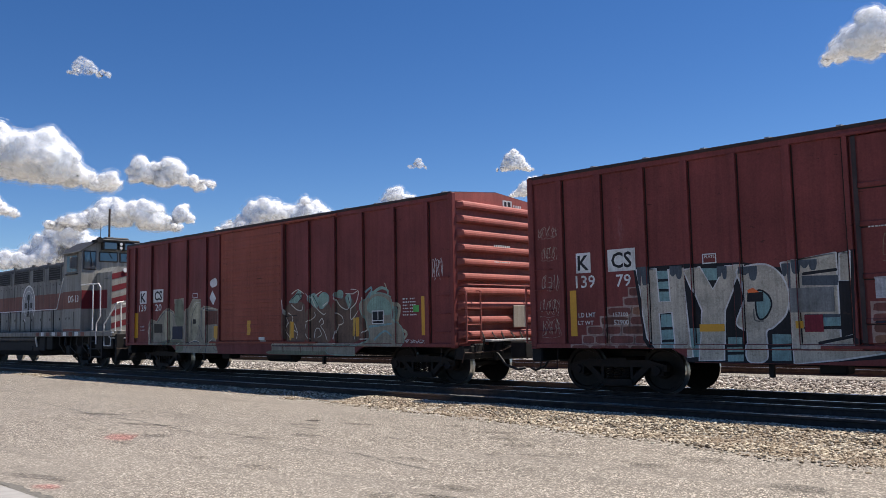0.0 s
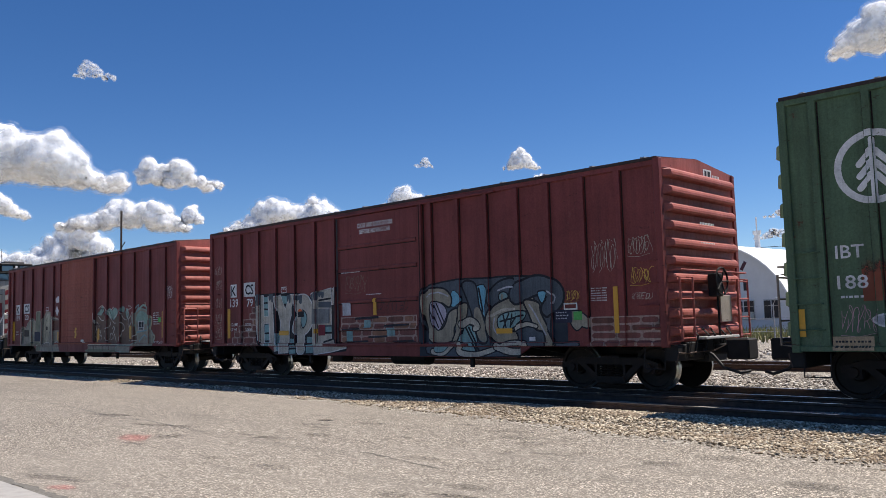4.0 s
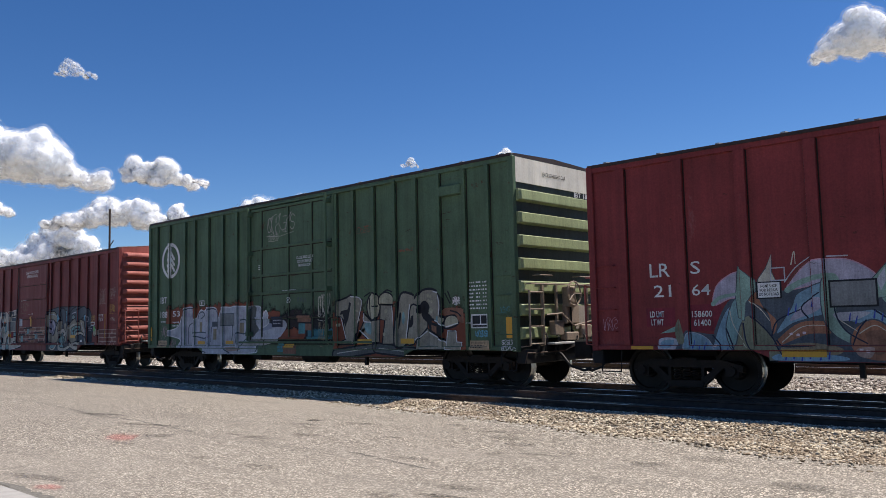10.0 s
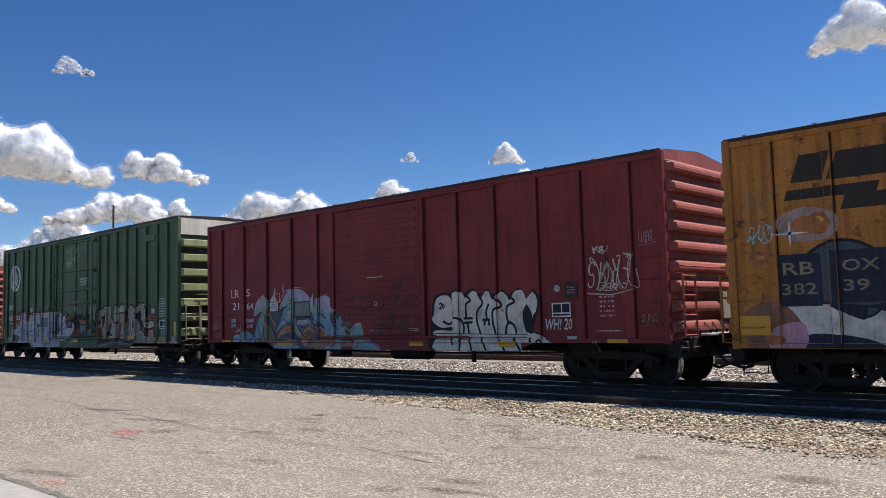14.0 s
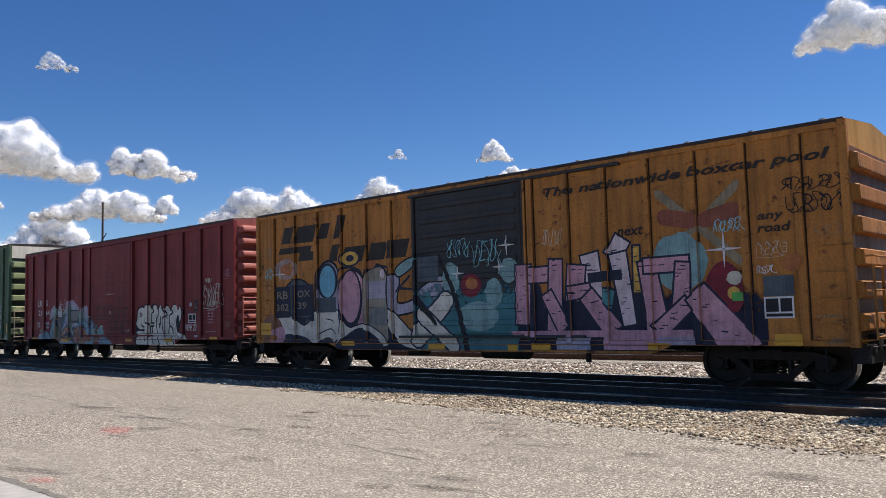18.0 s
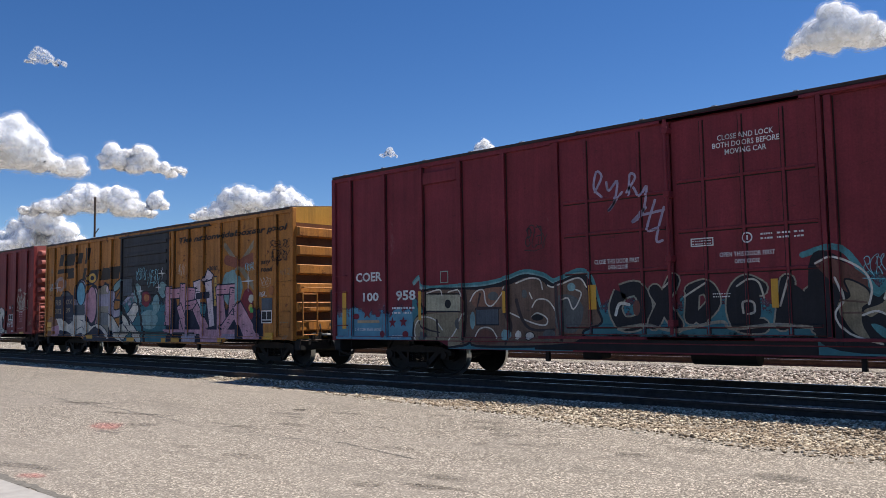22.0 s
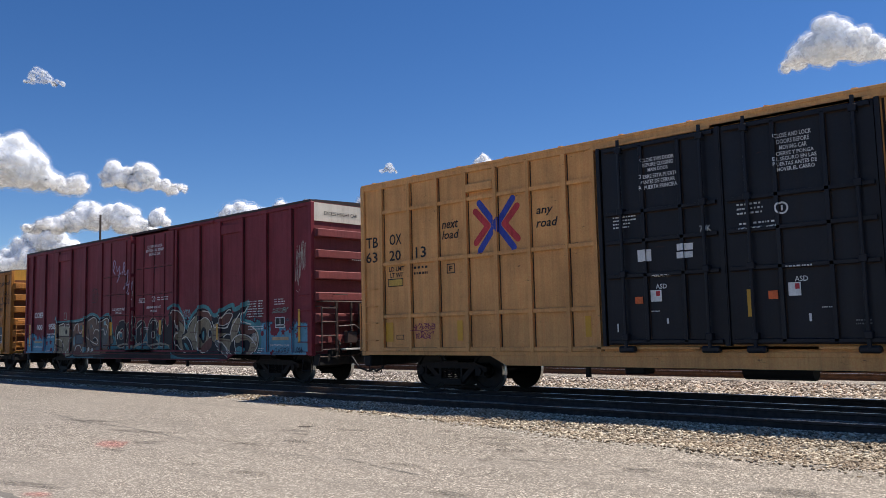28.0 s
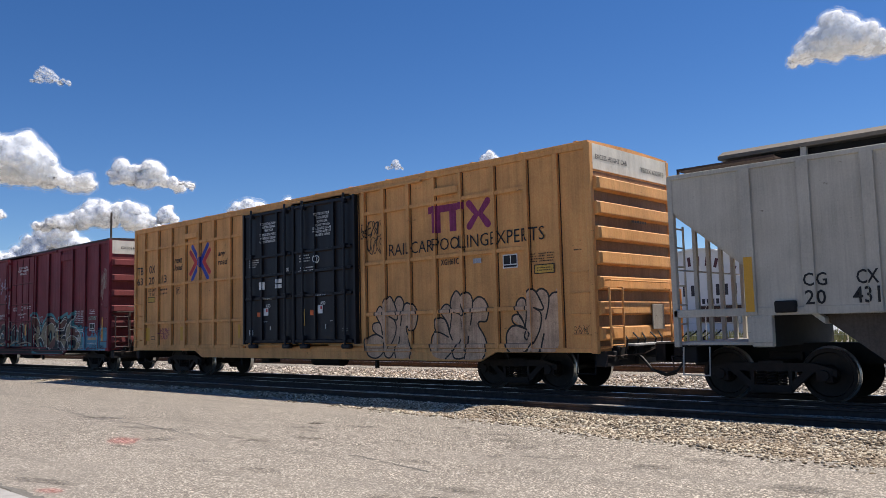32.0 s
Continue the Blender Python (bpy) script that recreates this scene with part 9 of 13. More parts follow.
shape("d", "pinkw", (30.61, 0.97, 30.60, 0.96, 30.58, 0.95, 30.56, 0.96, 30.55, 0.97, 30.56, 0.99, 30.58, 0.99, 30.60, 0.99))
shape("d", "pinkw", (30.70, 0.95, 30.69, 0.93, 30.67, 0.93, 30.65, 0.93, 30.64, 0.95, 30.65, 0.97, 30.67, 0.97, 30.69, 0.97))
shape("d", "pinkw", (31.60, 0.97, 31.59, 0.96, 31.57, 0.95, 31.55, 0.96, 31.55, 0.97, 31.56, 0.99, 31.58, 0.99, 31.59, 0.99))
shape("d", "pinkw", (28.24, 1.03, 28.23, 1.01, 28.21, 1.01, 28.18, 1.01, 28.17, 1.03, 28.18, 1.05, 28.21, 1.05, 28.23, 1.05))
shape("d", "haze", (31.54, 1.74, 31.75, 1.64, 31.96, 1.30, 32.01, 0.76, 31.51, 0.76))
shape("d", "burnt", (31.52, 1.16, 31.95, 1.07, 31.94, 0.88, 31.52, 0.88))
shape("d", "dteal", (32.08, 1.10, 32.17, 1.30, 32.37, 1.35, 32.57, 1.27, 32.78, 1.41, 32.97, 1.42, 32.98, 1.10), "mint", 0.02)
shape("d", "oxide", (32.37, 1.32, 32.57, 1.23, 32.50, 1.13, 32.36, 1.21))
shape("d", "soot", (32.20, 1.46, 32.58, 1.50, 32.58, 1.38, 32.24, 1.36))
shape("d", "haze", (32.66, 0.77, 32.84, 1.07, 33.16, 1.07, 33.30, 1.01, 33.65, 0.78), "mauve", 0.015)
shape("d", "tan", (32.11, 0.99, 32.60, 0.99, 32.63, 0.86, 32.11, 0.84), sharp=True)
stroke("d", "brick", 0.035, (32.56, 0.79, 32.80, 0.88, 32.85, 1.07), 0.02)
stroke("d", "brick", 0.035, (33.30, 1.02, 33.65, 0.80), 0.02)
stroke("d", "brick", 0.035, (32.98, 1.10, 33.34, 0.93), 0.02)
stroke("d", "wash", 0.02, (31.95, 1.10, 32.16, 1.12), 0.012)
stroke("d", "wash", 0.02, (32.78, 1.43, 32.99, 1.42), 0.012)
stroke("d", "wash", 0.02, (31.59, 0.78, 31.80, 0.97), 0.012)
stroke("d", "wash", 0.02, (31.97, 1.63, 32.10, 1.39), 0.012)
reflector("d", 26.56, 27.02, 0.83, 1.02)
reflector("d", 34.70, 35.17, 0.88, 0.98)
reflector("d", 29.35, 30.06, 0.85, 0.97)
patch("d", 28.97, 29.40, 1.82, 2.11, SP["black"], "placard", "white home shop placard with black border", 6)
patch("d", 29.00, 29.37, 1.84, 2.09, WHITE_ST, "placard_field", "", 7)
words("d", "HOME SHOP|FOR REPAIR|DO NOT LOAD", 29.02, 29.35, 1.87, 2.06, BLACK_ST, layer=8)
patch("d", 30.14, 30.86, 1.64, 2.08, SP["grey2"], "placard", "dark steel placard board", 6)
outline("d", 30.14, 30.86, 1.64, 2.08, 0.03, SP["black"], layer=7)
words("d", "D", 33.51, 33.63, 1.86, 1.98)
bars("d", 33.26, 33.85, 2.56, 2.61, 1)
bars("d", 34.70, 35.05, 1.22, 1.31, 2)
bars("d", 33.33, 33.67, 1.23, 1.28, 1, SP["pink"])
scribble("d", 32.39, 34.82, 1.71, 2.22, SP["smoke"], 82, 7, 0.05)
scribble("d", 33.43, 34.79, 1.19, 1.66, SP["smoke"], 83, 4, 0.06)
scribble("d", 34.17, 34.49, 2.22, 2.50, SP["smoke"], 84, 2, 0.03)
scribble("d", 25.94, 26.25, 1.29, 1.58, SP["pink"], 85, 3, 0.014)
shape("d", "black", (35.43, 1.59, 35.52, 2.00, 35.74, 2.10, 36.06, 2.10, 36.28, 2.17, 36.44, 2.06, 36.69, 2.17, 36.94, 2.04, 37.17, 2.14, 37.36, 2.02, 37.55, 2.10, 37.76, 2.00, 38.03, 2.12, 38.24, 1.92, 38.42, 2.08, 38.62, 1.87, 38.55, 1.60, 38.42, 1.22, 38.57, 1.15, 38.75, 0.77, 35.63, 0.74, 35.39, 1.14))
shape("d", "wash", (35.50, 1.59, 35.57, 1.92, 35.77, 2.04, 36.02, 2.00, 36.12, 1.82, 36.12, 2.02, 36.23, 2.11, 36.40, 2.08, 36.51, 1.96, 36.69, 2.10, 36.85, 2.06, 36.93, 1.91, 37.09, 2.08, 37.26, 2.04, 37.35, 1.89, 37.51, 2.06, 37.68, 1.98, 37.76, 1.87, 37.91, 2.05, 38.10, 2.06, 38.20, 1.89, 38.22, 1.78, 38.11, 1.61, 38.13, 1.40, 38.19, 1.18, 38.36, 1.18, 38.63, 1.08, 38.71, 0.81, 35.70, 0.76, 35.61, 1.08, 35.46, 1.16, 35.53, 1.23, 35.75, 1.24, 36.05, 1.23, 36.08, 1.31, 35.75, 1.30, 35.52, 1.40, 35.44, 1.52))
shape("d", "wash", (38.23, 1.89, 38.41, 2.02, 38.54, 1.87, 38.51, 1.63, 38.42, 1.51, 38.40, 1.27, 38.32, 1.60, 38.23, 1.75))
stroke("d", "black", 0.055, (36.11, 1.82, 36.14, 1.63, 36.11, 1.46, 35.98, 1.38, 35.81, 1.44))
stroke("d", "black", 0.055, (36.14, 1.52, 36.33, 1.49, 36.43, 1.32, 36.42, 1.17))
stroke("d", "black", 0.055, (36.47, 2.06, 36.64, 1.90, 36.51, 1.81, 36.51, 1.53))
stroke("d", "black", 0.055, (36.45, 1.50, 36.68, 1.50))
stroke("d", "black", 0.055, (36.44, 1.40, 36.67, 1.41))
stroke("d", "black", 0.055, (36.55, 1.40, 36.58, 1.17))
stroke("d", "black", 0.055, (36.88, 2.02, 37.00, 1.83, 36.84, 1.65, 36.83, 1.42, 36.92, 1.16))
stroke("d", "black", 0.055, (37.17, 1.79, 37.10, 1.64, 37.11, 1.49))
stroke("d", "black", 0.055, (37.01, 1.46, 37.21, 1.46))
stroke("d", "black", 0.055, (37.07, 1.46, 37.04, 1.35))
stroke("d", "black", 0.055, (37.15, 1.46, 37.18, 1.35))
stroke("d", "black", 0.055, (37.31, 1.98, 37.54, 1.77, 37.35, 1.66, 37.34, 1.42, 37.41, 1.15))
stroke("d", "black", 0.055, (37.78, 1.94, 37.89, 1.83, 37.69, 1.73, 37.68, 1.48, 37.77, 1.37))
stroke("d", "black", 0.055, (37.64, 1.16, 37.67, 1.33, 37.77, 1.39, 37.88, 1.30, 37.92, 1.17))
stroke("d", "black", 0.055, (36.07, 1.07, 36.09, 0.92))
stroke("d", "black", 0.055, (36.35, 1.05, 36.29, 0.78))
stroke("d", "black", 0.055, (36.61, 1.05, 36.66, 0.79))
stroke("d", "black", 0.055, (36.95, 1.07, 37.08, 0.79))
stroke("d", "black", 0.055, (37.48, 1.00, 37.61, 0.78))
stroke("d", "black", 0.055, (37.86, 1.05, 38.03, 0.79))
stroke("d", "black", 0.055, (38.28, 1.05, 38.39, 0.79))
shape("d", "black", (38.22, 1.75, 38.35, 1.55, 38.39, 1.18, 38.23, 1.18, 38.11, 1.40, 38.12, 1.61))
stroke("d", "soot", 0.02, (35.48, 1.17, 38.22, 1.13))
stroke("d", "soot", 0.02, (35.50, 1.08, 38.21, 1.07))
stroke("d", "black", 0.035, (38.47, 0.97, 38.55, 1.02, 38.59, 0.95, 38.45, 0.84, 38.65, 0.84))
stroke("d", "black", 0.035, (35.69, 1.84, 35.75, 1.87, 35.76, 1.81, 35.70, 1.74, 35.77, 1.74))
stroke("d", "black", 0.035, (35.82, 1.85, 35.79, 1.80, 35.82, 1.75, 35.85, 1.80, 35.82, 1.85))
reflector("d", 37.45, 37.92, 0.87, 0.99)
reflector("d", 40.18, 40.64, 0.85, 1.04)
data_plate("d", 38.87, 39.33, 1.48, 1.77)
patch("d", 39.21, 39.55, 1.85, 2.19, SP["smoke"], "placard", "dark notice patch", 5)
bars("d", 39.26, 39.51, 1.94, 2.10, 3, SP["pink"], layer=6)
spot("d", 38.95, 39.09, 1.99, 2.14, SP["pale"], 4, rag=0.4, seed=2.0)
words("d", "WH! 20", 38.70, 39.36, 1.22, 1.45, SP["white"], shear=0.2)
scribble("d", 39.76, 40.82, 1.96, 2.68, SP["silver"], 93, 6, 0.05)
scribble("d", 39.88, 40.19, 2.69, 2.86, SP["silver"], 94, 2, 0.05)
scribble("d", 40.04, 40.48, 1.96, 2.15, SP["silver"], 95, 4, 0.03)
bars("d", 40.02, 40.40, 1.44, 1.90, 5, SP["pink"], cols=2)
bars("d", 39.93, 40.50, 1.17, 1.21, 1)
bars("d", 39.84, 39.95, 0.90, 1.00, 2)
scribble("d", 40.93, 41.23, 1.30, 1.51, SP["tan"], 96, 5, 0.014)
scribble("d", 40.93, 41.24, 2.82, 3.09, SP["pink"], 97, 4, 0.014)
patch("d", 39.23, 39.46, 1.03, 1.09, SP["pale"], "sticker", "", 5)
# rusty yellow boxcar
slant_bar("e", 43.86, 44.38, 3.61, 4.06, SP["ink"])
slant_bar("e", 44.45, 45.37, 3.59, 4.04, SP["ink"])
slant_bar("e", 45.46, 45.84, 3.63, 4.03, SP["ink"])
slant_bar("e", 46.12, 46.45, 3.59, 4.18, SP["ink"])
slant_bar("e", 45.91, 46.30, 3.00, 3.43, SP["ink"])
slant_bar("e", 46.42, 47.30, 2.94, 3.33, SP["ink"])
slant_bar("e", 47.41, 48.02, 2.93, 3.36, SP["ink"])
slant_bar("e", 48.08, 48.77, 2.94, 3.38, SP["ink"])
slant_bar("e", 44.45, 45.24, 3.74, 3.89, SP["ink"])
slant_bar("e", 43.69, 45.11, 3.32, 3.49, SP["ink"])
slant_bar("e", 44.58, 45.24, 3.09, 3.33, SP["ink"])
cloud_patch("e", 43.49, 49.12, 0.70, 1.69, SP["navy"], 1, 0.2, 41.0)
spot("e", 43.01, 43.38, 2.28, 2.51, SP["burnt"], 2)
spot("e", 42.94, 43.48, 0.86, 1.21, SP["burnt"], 2, rag=0.3, seed=4.0)
spot("e", 43.66, 43.87, 0.89, 1.20, SP["pink"], 2, rag=0.3, seed=5.0)
scribble("e", 43.02, 43.44, 2.62, 2.98, SP["aqua"], 171, 3, 0.03)
scribble("e", 43.06, 43.43, 3.20, 3.57, SP["tan"], 172, 3, 0.02)
dome("e", 43.72, 45.27, 1.06, 2.58, SP["slate"], SP["black"], 0.05)
dome("e", 45.39, 46.22, 0.79, 2.98, SP["mauve"], SP["black"], 0.07)
dome("e", 46.30, 47.21, 1.02, 2.70, SP["pink"], SP["black"], 0.07)
dome("e", 47.24, 48.04, 0.80, 2.78, SP["grey"], SP["black"], 0.07)
patch("e", 47.34, 48.01, 1.98, 2.41, SP["mauve"], "graffiti_shade", "", 2)
spot("e", 46.62, 47.05, 2.33, 2.65, SP["pinkw"], 3)
spot("e", 46.87, 47.09, 2.16, 2.33, SP["pinkw"], 3)
spot("e", 47.79, 47.95, 2.46, 2.70, SP["pinkw"], 3)
patch("e", 46.62, 46.96, 1.31, 1.56, SP["slate"], "placard", "", 3)
patch("e", 47.40, 48.02, 1.31, 1.74, SP["grey2"], "placard", "dark steel placard board", 6)
shape("e", "wash", (43.58, 1.60, 44.38, 1.56, 44.86, 1.35, 45.35, 1.70, 46.19, 1.68, 46.21, 0.99, 45.42, 0.79, 45.23, 0.78, 44.66, 1.06, 43.96, 1.09, 43.57, 1.20), "navy", 0.04)
shape("e", "wash", (46.30, 1.18, 46.44, 1.73, 46.69, 1.30, 47.19, 1.35, 47.67, 1.17, 47.98, 0.93, 47.90, 0.80, 46.32, 0.79), "navy", 0.03)
shape("e", "mauve", (48.06, 2.45, 48.44, 2.43, 48.37, 1.85, 48.92, 1.89, 49.24, 2.16, 49.88, 2.41, 49.87, 2.05, 49.50, 1.76, 49.06, 1.66, 48.31, 1.57, 48.06, 1.75), "black", 0.05)
shape("e", "wash", (48.07, 1.69, 48.31, 1.57, 49.18, 0.81, 48.89, 0.76, 48.40, 0.93, 48.02, 1.49), "black", 0.04)
shape("e", "wash", (50.04, 1.85, 50.40, 0.80, 49.67, 0.93, 49.20, 1.20, 49.21, 1.49, 49.78, 1.81), "black", 0.05)
shape("e", "dteal", (48.36, 2.67, 48.75, 2.87, 49.08, 2.88, 48.81, 2.64, 48.43, 2.49), "black", 0.04)
shape("e", "navy", (43.91, 1.09, 44.66, 1.06, 45.23, 0.86, 45.23, 0.76, 43.95, 0.76))
shape("e", "navy", (45.42, 0.91, 45.79, 1.02, 46.12, 0.86, 46.07, 0.76, 45.42, 0.76))
shape("e", "navy", (46.24, 0.91, 47.02, 1.26, 47.76, 0.93, 47.75, 0.76, 46.23, 0.75))
shape("e", "navy", (44.28, 1.59, 44.87, 1.55, 45.30, 1.63, 45.16, 1.44, 44.87, 1.51, 44.77, 1.32))
shape("e", "navy", (46.63, 2.04, 46.88, 2.03, 46.95, 1.60, 46.70, 1.54))
shape("e", "slate", (47.41, 1.74, 48.03, 1.72, 48.01, 1.33, 47.40, 1.34), "black", 0.02, sharp=True)
stroke("e", "navy", 0.07, (48.04, 2.46, 48.13, 2.69, 47.74, 2.77, 47.29, 2.68), 0.05)
stroke("e", "navy", 0.07, (46.25, 2.62, 46.39, 2.80, 46.91, 2.76, 47.20, 2.56), 0.05)
stroke("e", "navy", 0.07, (48.80, 2.47, 48.34, 2.12), 0.05)
stroke("e", "navy", 0.07, (49.04, 1.95, 49.10, 0.93), 0.05)
stroke("e", "navy", 0.07, (48.42, 2.20, 48.94, 2.15), 0.05)
stroke("e", "navy", 0.07, (49.91, 2.02, 50.16, 1.63, 50.51, 0.80), 0.05)
stroke("e", "navy", 0.03, (45.72, 1.50, 45.94, 1.46, 45.99, 1.40))
stroke("e", "navy", 0.03, (44.38, 1.59, 44.44, 2.05))
stroke("e", "navy", 0.03, (45.43, 1.12, 45.89, 1.24, 46.07, 1.11))
shape("e", "joint", (43.54, 3.05, 44.02, 3.19, 44.47, 3.02, 44.41, 2.69, 43.90, 2.62, 43.57, 2.77))
shape("e", "clay", (42.90, 1.48, 43.45, 1.64, 43.81, 1.33, 43.85, 0.89, 43.00, 0.85))
shape("e", "pink", (43.39, 1.20, 43.86, 1.29, 43.87, 0.87, 43.32, 0.87))
shape("e", "orange", (44.40, 2.89, 44.33, 2.77, 44.19, 2.72, 44.05, 2.78, 43.99, 2.92, 44.05, 3.04, 44.20, 3.09, 44.34, 3.02))
shape("e", "orange", (43.38, 2.38, 43.34, 2.30, 43.22, 2.28, 43.11, 2.31, 43.06, 2.39, 43.11, 2.47, 43.23, 2.50, 43.34, 2.46))
shape("e", "orange", (43.56, 1.01, 43.51, 0.95, 43.39, 0.92, 43.27, 0.95, 43.22, 1.01, 43.27, 1.07, 43.39, 1.09, 43.51, 1.07))
shape("e", "orange", (47.64, 2.83, 47.60, 2.77, 47.51, 2.75, 47.42, 2.78, 47.38, 2.85, 47.42, 2.92, 47.52, 2.94, 47.61, 2.90))
shape("e", "yellow", (44.28, 2.96, 44.25, 2.92, 44.19, 2.91, 44.14, 2.93, 44.11, 2.97, 44.14, 3.01, 44.20, 3.02, 44.25, 3.00))
shape("e", "yellow", (43.28, 2.41, 43.26, 2.38, 43.21, 2.37, 43.17, 2.39, 43.15, 2.41, 43.17, 2.44, 43.21, 2.44, 43.26, 2.43))
spot("e", 45.37, 46.19, 2.01, 2.97, SP["navy"], 5)
spot("e", 45.46, 46.11, 2.06, 2.90, SP["sky"], 6)
spot("e", 46.30, 47.08, 2.81, 3.25, SP["navy"], 5)
spot("e", 46.37, 47.01, 2.86, 3.21, SP["yellow"], 6)
spot("e", 46.54, 46.84, 2.95, 3.12, SP["navy"], 7)
spot("e", 46.22, 47.13, 1.25, 2.76, SP["navy"], 3, name="painted_oval")
spot("e", 46.30, 47.06, 1.39, 2.71, SP["pink"], 4, name="painted_oval")
spot("e", 43.76, 44.24, 2.73, 3.04, SP["orange"], 4)
spot("e", 47.29, 47.63, 2.72, 2.93, SP["orange"], 4)
patch("e", 43.52, 44.18, 1.56, 2.42, SP["navy"], "number_panel", "black number panel", 6)
patch("e", 44.35, 45.19, 1.60, 2.44, SP["navy"], "number_panel", "black number panel", 6)
words("e", "RB", 43.58, 44.08, 2.08, 2.29, SP["tan"], layer=7)
words("e", "OX", 44.51, 45.06, 2.10, 2.29, SP["tan"], layer=7)
words("e", "382", 43.55, 44.11, 1.75, 1.94, SP["tan"], layer=7)
words("e", "39", 44.51, 44.90, 1.78, 1.97, SP["tan"], layer=7)
patch("e", 45.39, 46.11, 1.67, 2.06, SP["slate"], "placard", "dark steel placard board", 7)
cloud_patch("e", 49.02, 52.14, 0.74, 3.35, SP["teal"], 1, 0.25, 43.0)
patch("e", 49.15, 49.81, 2.31, 2.89, SP["slate"], "placard", "dark steel placard board", 5)
spot("e", 49.92, 50.43, 1.92, 2.72, SP["dteal"], 2, rag=0.08, seed=82.8)
spot("e", 51.18, 51.65, 1.66, 2.30, SP["dteal"], 2, rag=0.08, seed=102.8)
spot("e", 50.39, 51.53, 1.15, 1.80, SP["dteal"], 2, rag=0.08, seed=90.5)
spot("e", 51.60, 52.08, 2.18, 2.70, SP["dteal"], 2, rag=0.08, seed=109.5)
brush("e", 49.10, 50.02, 1.04, 1.84, SP["wash"], 0.5, 0.42, fall=False, edge=SP["navy"], rim=0.05)
brush("e", 49.26, 50.21, 0.82, 1.55, SP["wash"], 0.36, 0.3, fall=True, edge=SP["navy"], rim=0.05)
brush("e", 49.81, 50.59, 0.74, 2.89, SP["black"], 0.1, 0.16, bend=0.12, fall=True)
brush("e", 49.07, 49.70, 1.33, 1.91, SP["black"], 0.22, 0.08, bend=0.0, fall=True)
brush("e", 49.06, 49.69, 2.87, 2.96, SP["black"], 0.08, 0.05, bend=0.0, fall=True)
spot("e", 50.48, 51.08, 1.90, 2.43, SP["red"], 5)
spot("e", 50.62, 50.97, 2.07, 2.34, SP["orange"], 6)
scribble("e", 50.06, 50.72, 2.80, 3.25, SP["aqua"], 104, 3, 0.03)
scribble("e", 50.80, 51.61, 2.53, 3.18, SP["aqua"], 105, 4, 0.03)
spark("e", 51.58, 52.02, 2.78, 3.19, SP["white"])
spark("e", 51.41, 51.76, 2.38, 2.69, SP["white"])
spark("e", 50.21, 50.58, 2.28, 2.61, SP["white"])
spark("e", 43.45, 44.01, 2.57, 2.97, SP["white"])
reflector("e", 42.80, 43.33, 1.09, 1.42)
reflector("e", 46.37, 46.86, 0.81, 0.93)
reflector("e", 49.42, 49.93, 0.75, 0.88)
reflector("e", 51.74, 52.00, 0.74, 0.86)
reflector("e", 52.37, 52.85, 0.76, 0.89)
words("e", "The nationwide boxcar pool", 52.76, 58.39, 3.84, 4.08, SP["ink"], bold=0.03, shear=0.25)
words("e", "next", 54.46, 55.01, 2.94, 3.11, SP["ink"], bold=0.02, shear=0.2)
words("e", "any", 57.16, 57.61, 2.95, 3.10, SP["ink"], bold=0.02, shear=0.2)
words("e", "road", 57.15, 57.71, 2.78, 2.94, SP["ink"], bold=0.02, shear=0.2)
cross_badge("e", 55.34, 56.83, 2.33, 3.67, SP["tan"], SP["rustor"])
cloud_patch("e", 52.03, 57.24, 0.76, 2.76, SP["navy"], 1, 0.3, 47.0)
spot("e", 55.17, 56.24, 1.84, 2.92, SP["dteal"], 2, rag=0.1, seed=7.0)
spot("e", 56.16, 56.86, 1.35, 2.33, SP["red"], 2, rag=0.12, seed=3.0)
spot("e", 52.10, 52.68, 1.23, 2.19, SP["navy"], 2, rag=0.3, seed=49.0)
spot("e", 53.33, 53.71, 1.23, 1.89, SP["navy"], 2, rag=0.3, seed=64.0)
spot("e", 53.94, 54.47, 1.27, 1.98, SP["navy"], 2, rag=0.3, seed=72.0)
spot("e", 54.75, 55.11, 1.22, 1.96, SP["navy"], 2, rag=0.3, seed=83.0)
spot("e", 55.92, 56.31, 0.89, 1.64, SP["navy"], 2, rag=0.3, seed=100.0)
slab_bar("e", 54.34, 54.56, 2.57, 2.90, SP["pinkw"], 0.34, 0.34, fall=False, edge=SP["navy"], rim=0.04)
slab_bar("e", 53.80, 53.96, 1.73, 2.65, SP["pinkw"], 0.4, 0.3, fall=True, edge=SP["navy"], rim=0.04)
slab_bar("e", 54.44, 54.65, 1.25, 2.62, SP["pinkw"], 0.36, 0.26, fall=True, edge=SP["navy"], rim=0.04)
slab_bar("e", 54.83, 54.84, 1.86, 2.73, SP["yellow"], 0.14, 0.12, fall=False, edge=SP["navy"], rim=0.04)
slab_bar("e", 54.09, 54.24, 1.28, 1.93, SP["teal"], 0.2, 0.22, fall=False, edge=SP["navy"], rim=0.04)
slab_bar("e", 52.19, 52.23, 1.29, 2.52, SP["pink"], 0.36, 0.4, fall=False, edge=SP["navy"], rim=0.04)
slab_bar("e", 52.36, 53.10, 2.30, 2.31, SP["pink"], 0.3, 0.3, fall=False, edge=SP["navy"], rim=0.04)
slab_bar("e", 52.93, 53.01, 1.15, 2.59, SP["pink"], 0.34, 0.3, fall=False, edge=SP["navy"], rim=0.04)
slab_bar("e", 52.76, 53.17, 1.18, 1.91, SP["pink"], 0.26, 0.3, fall=True, edge=SP["navy"], rim=0.04)
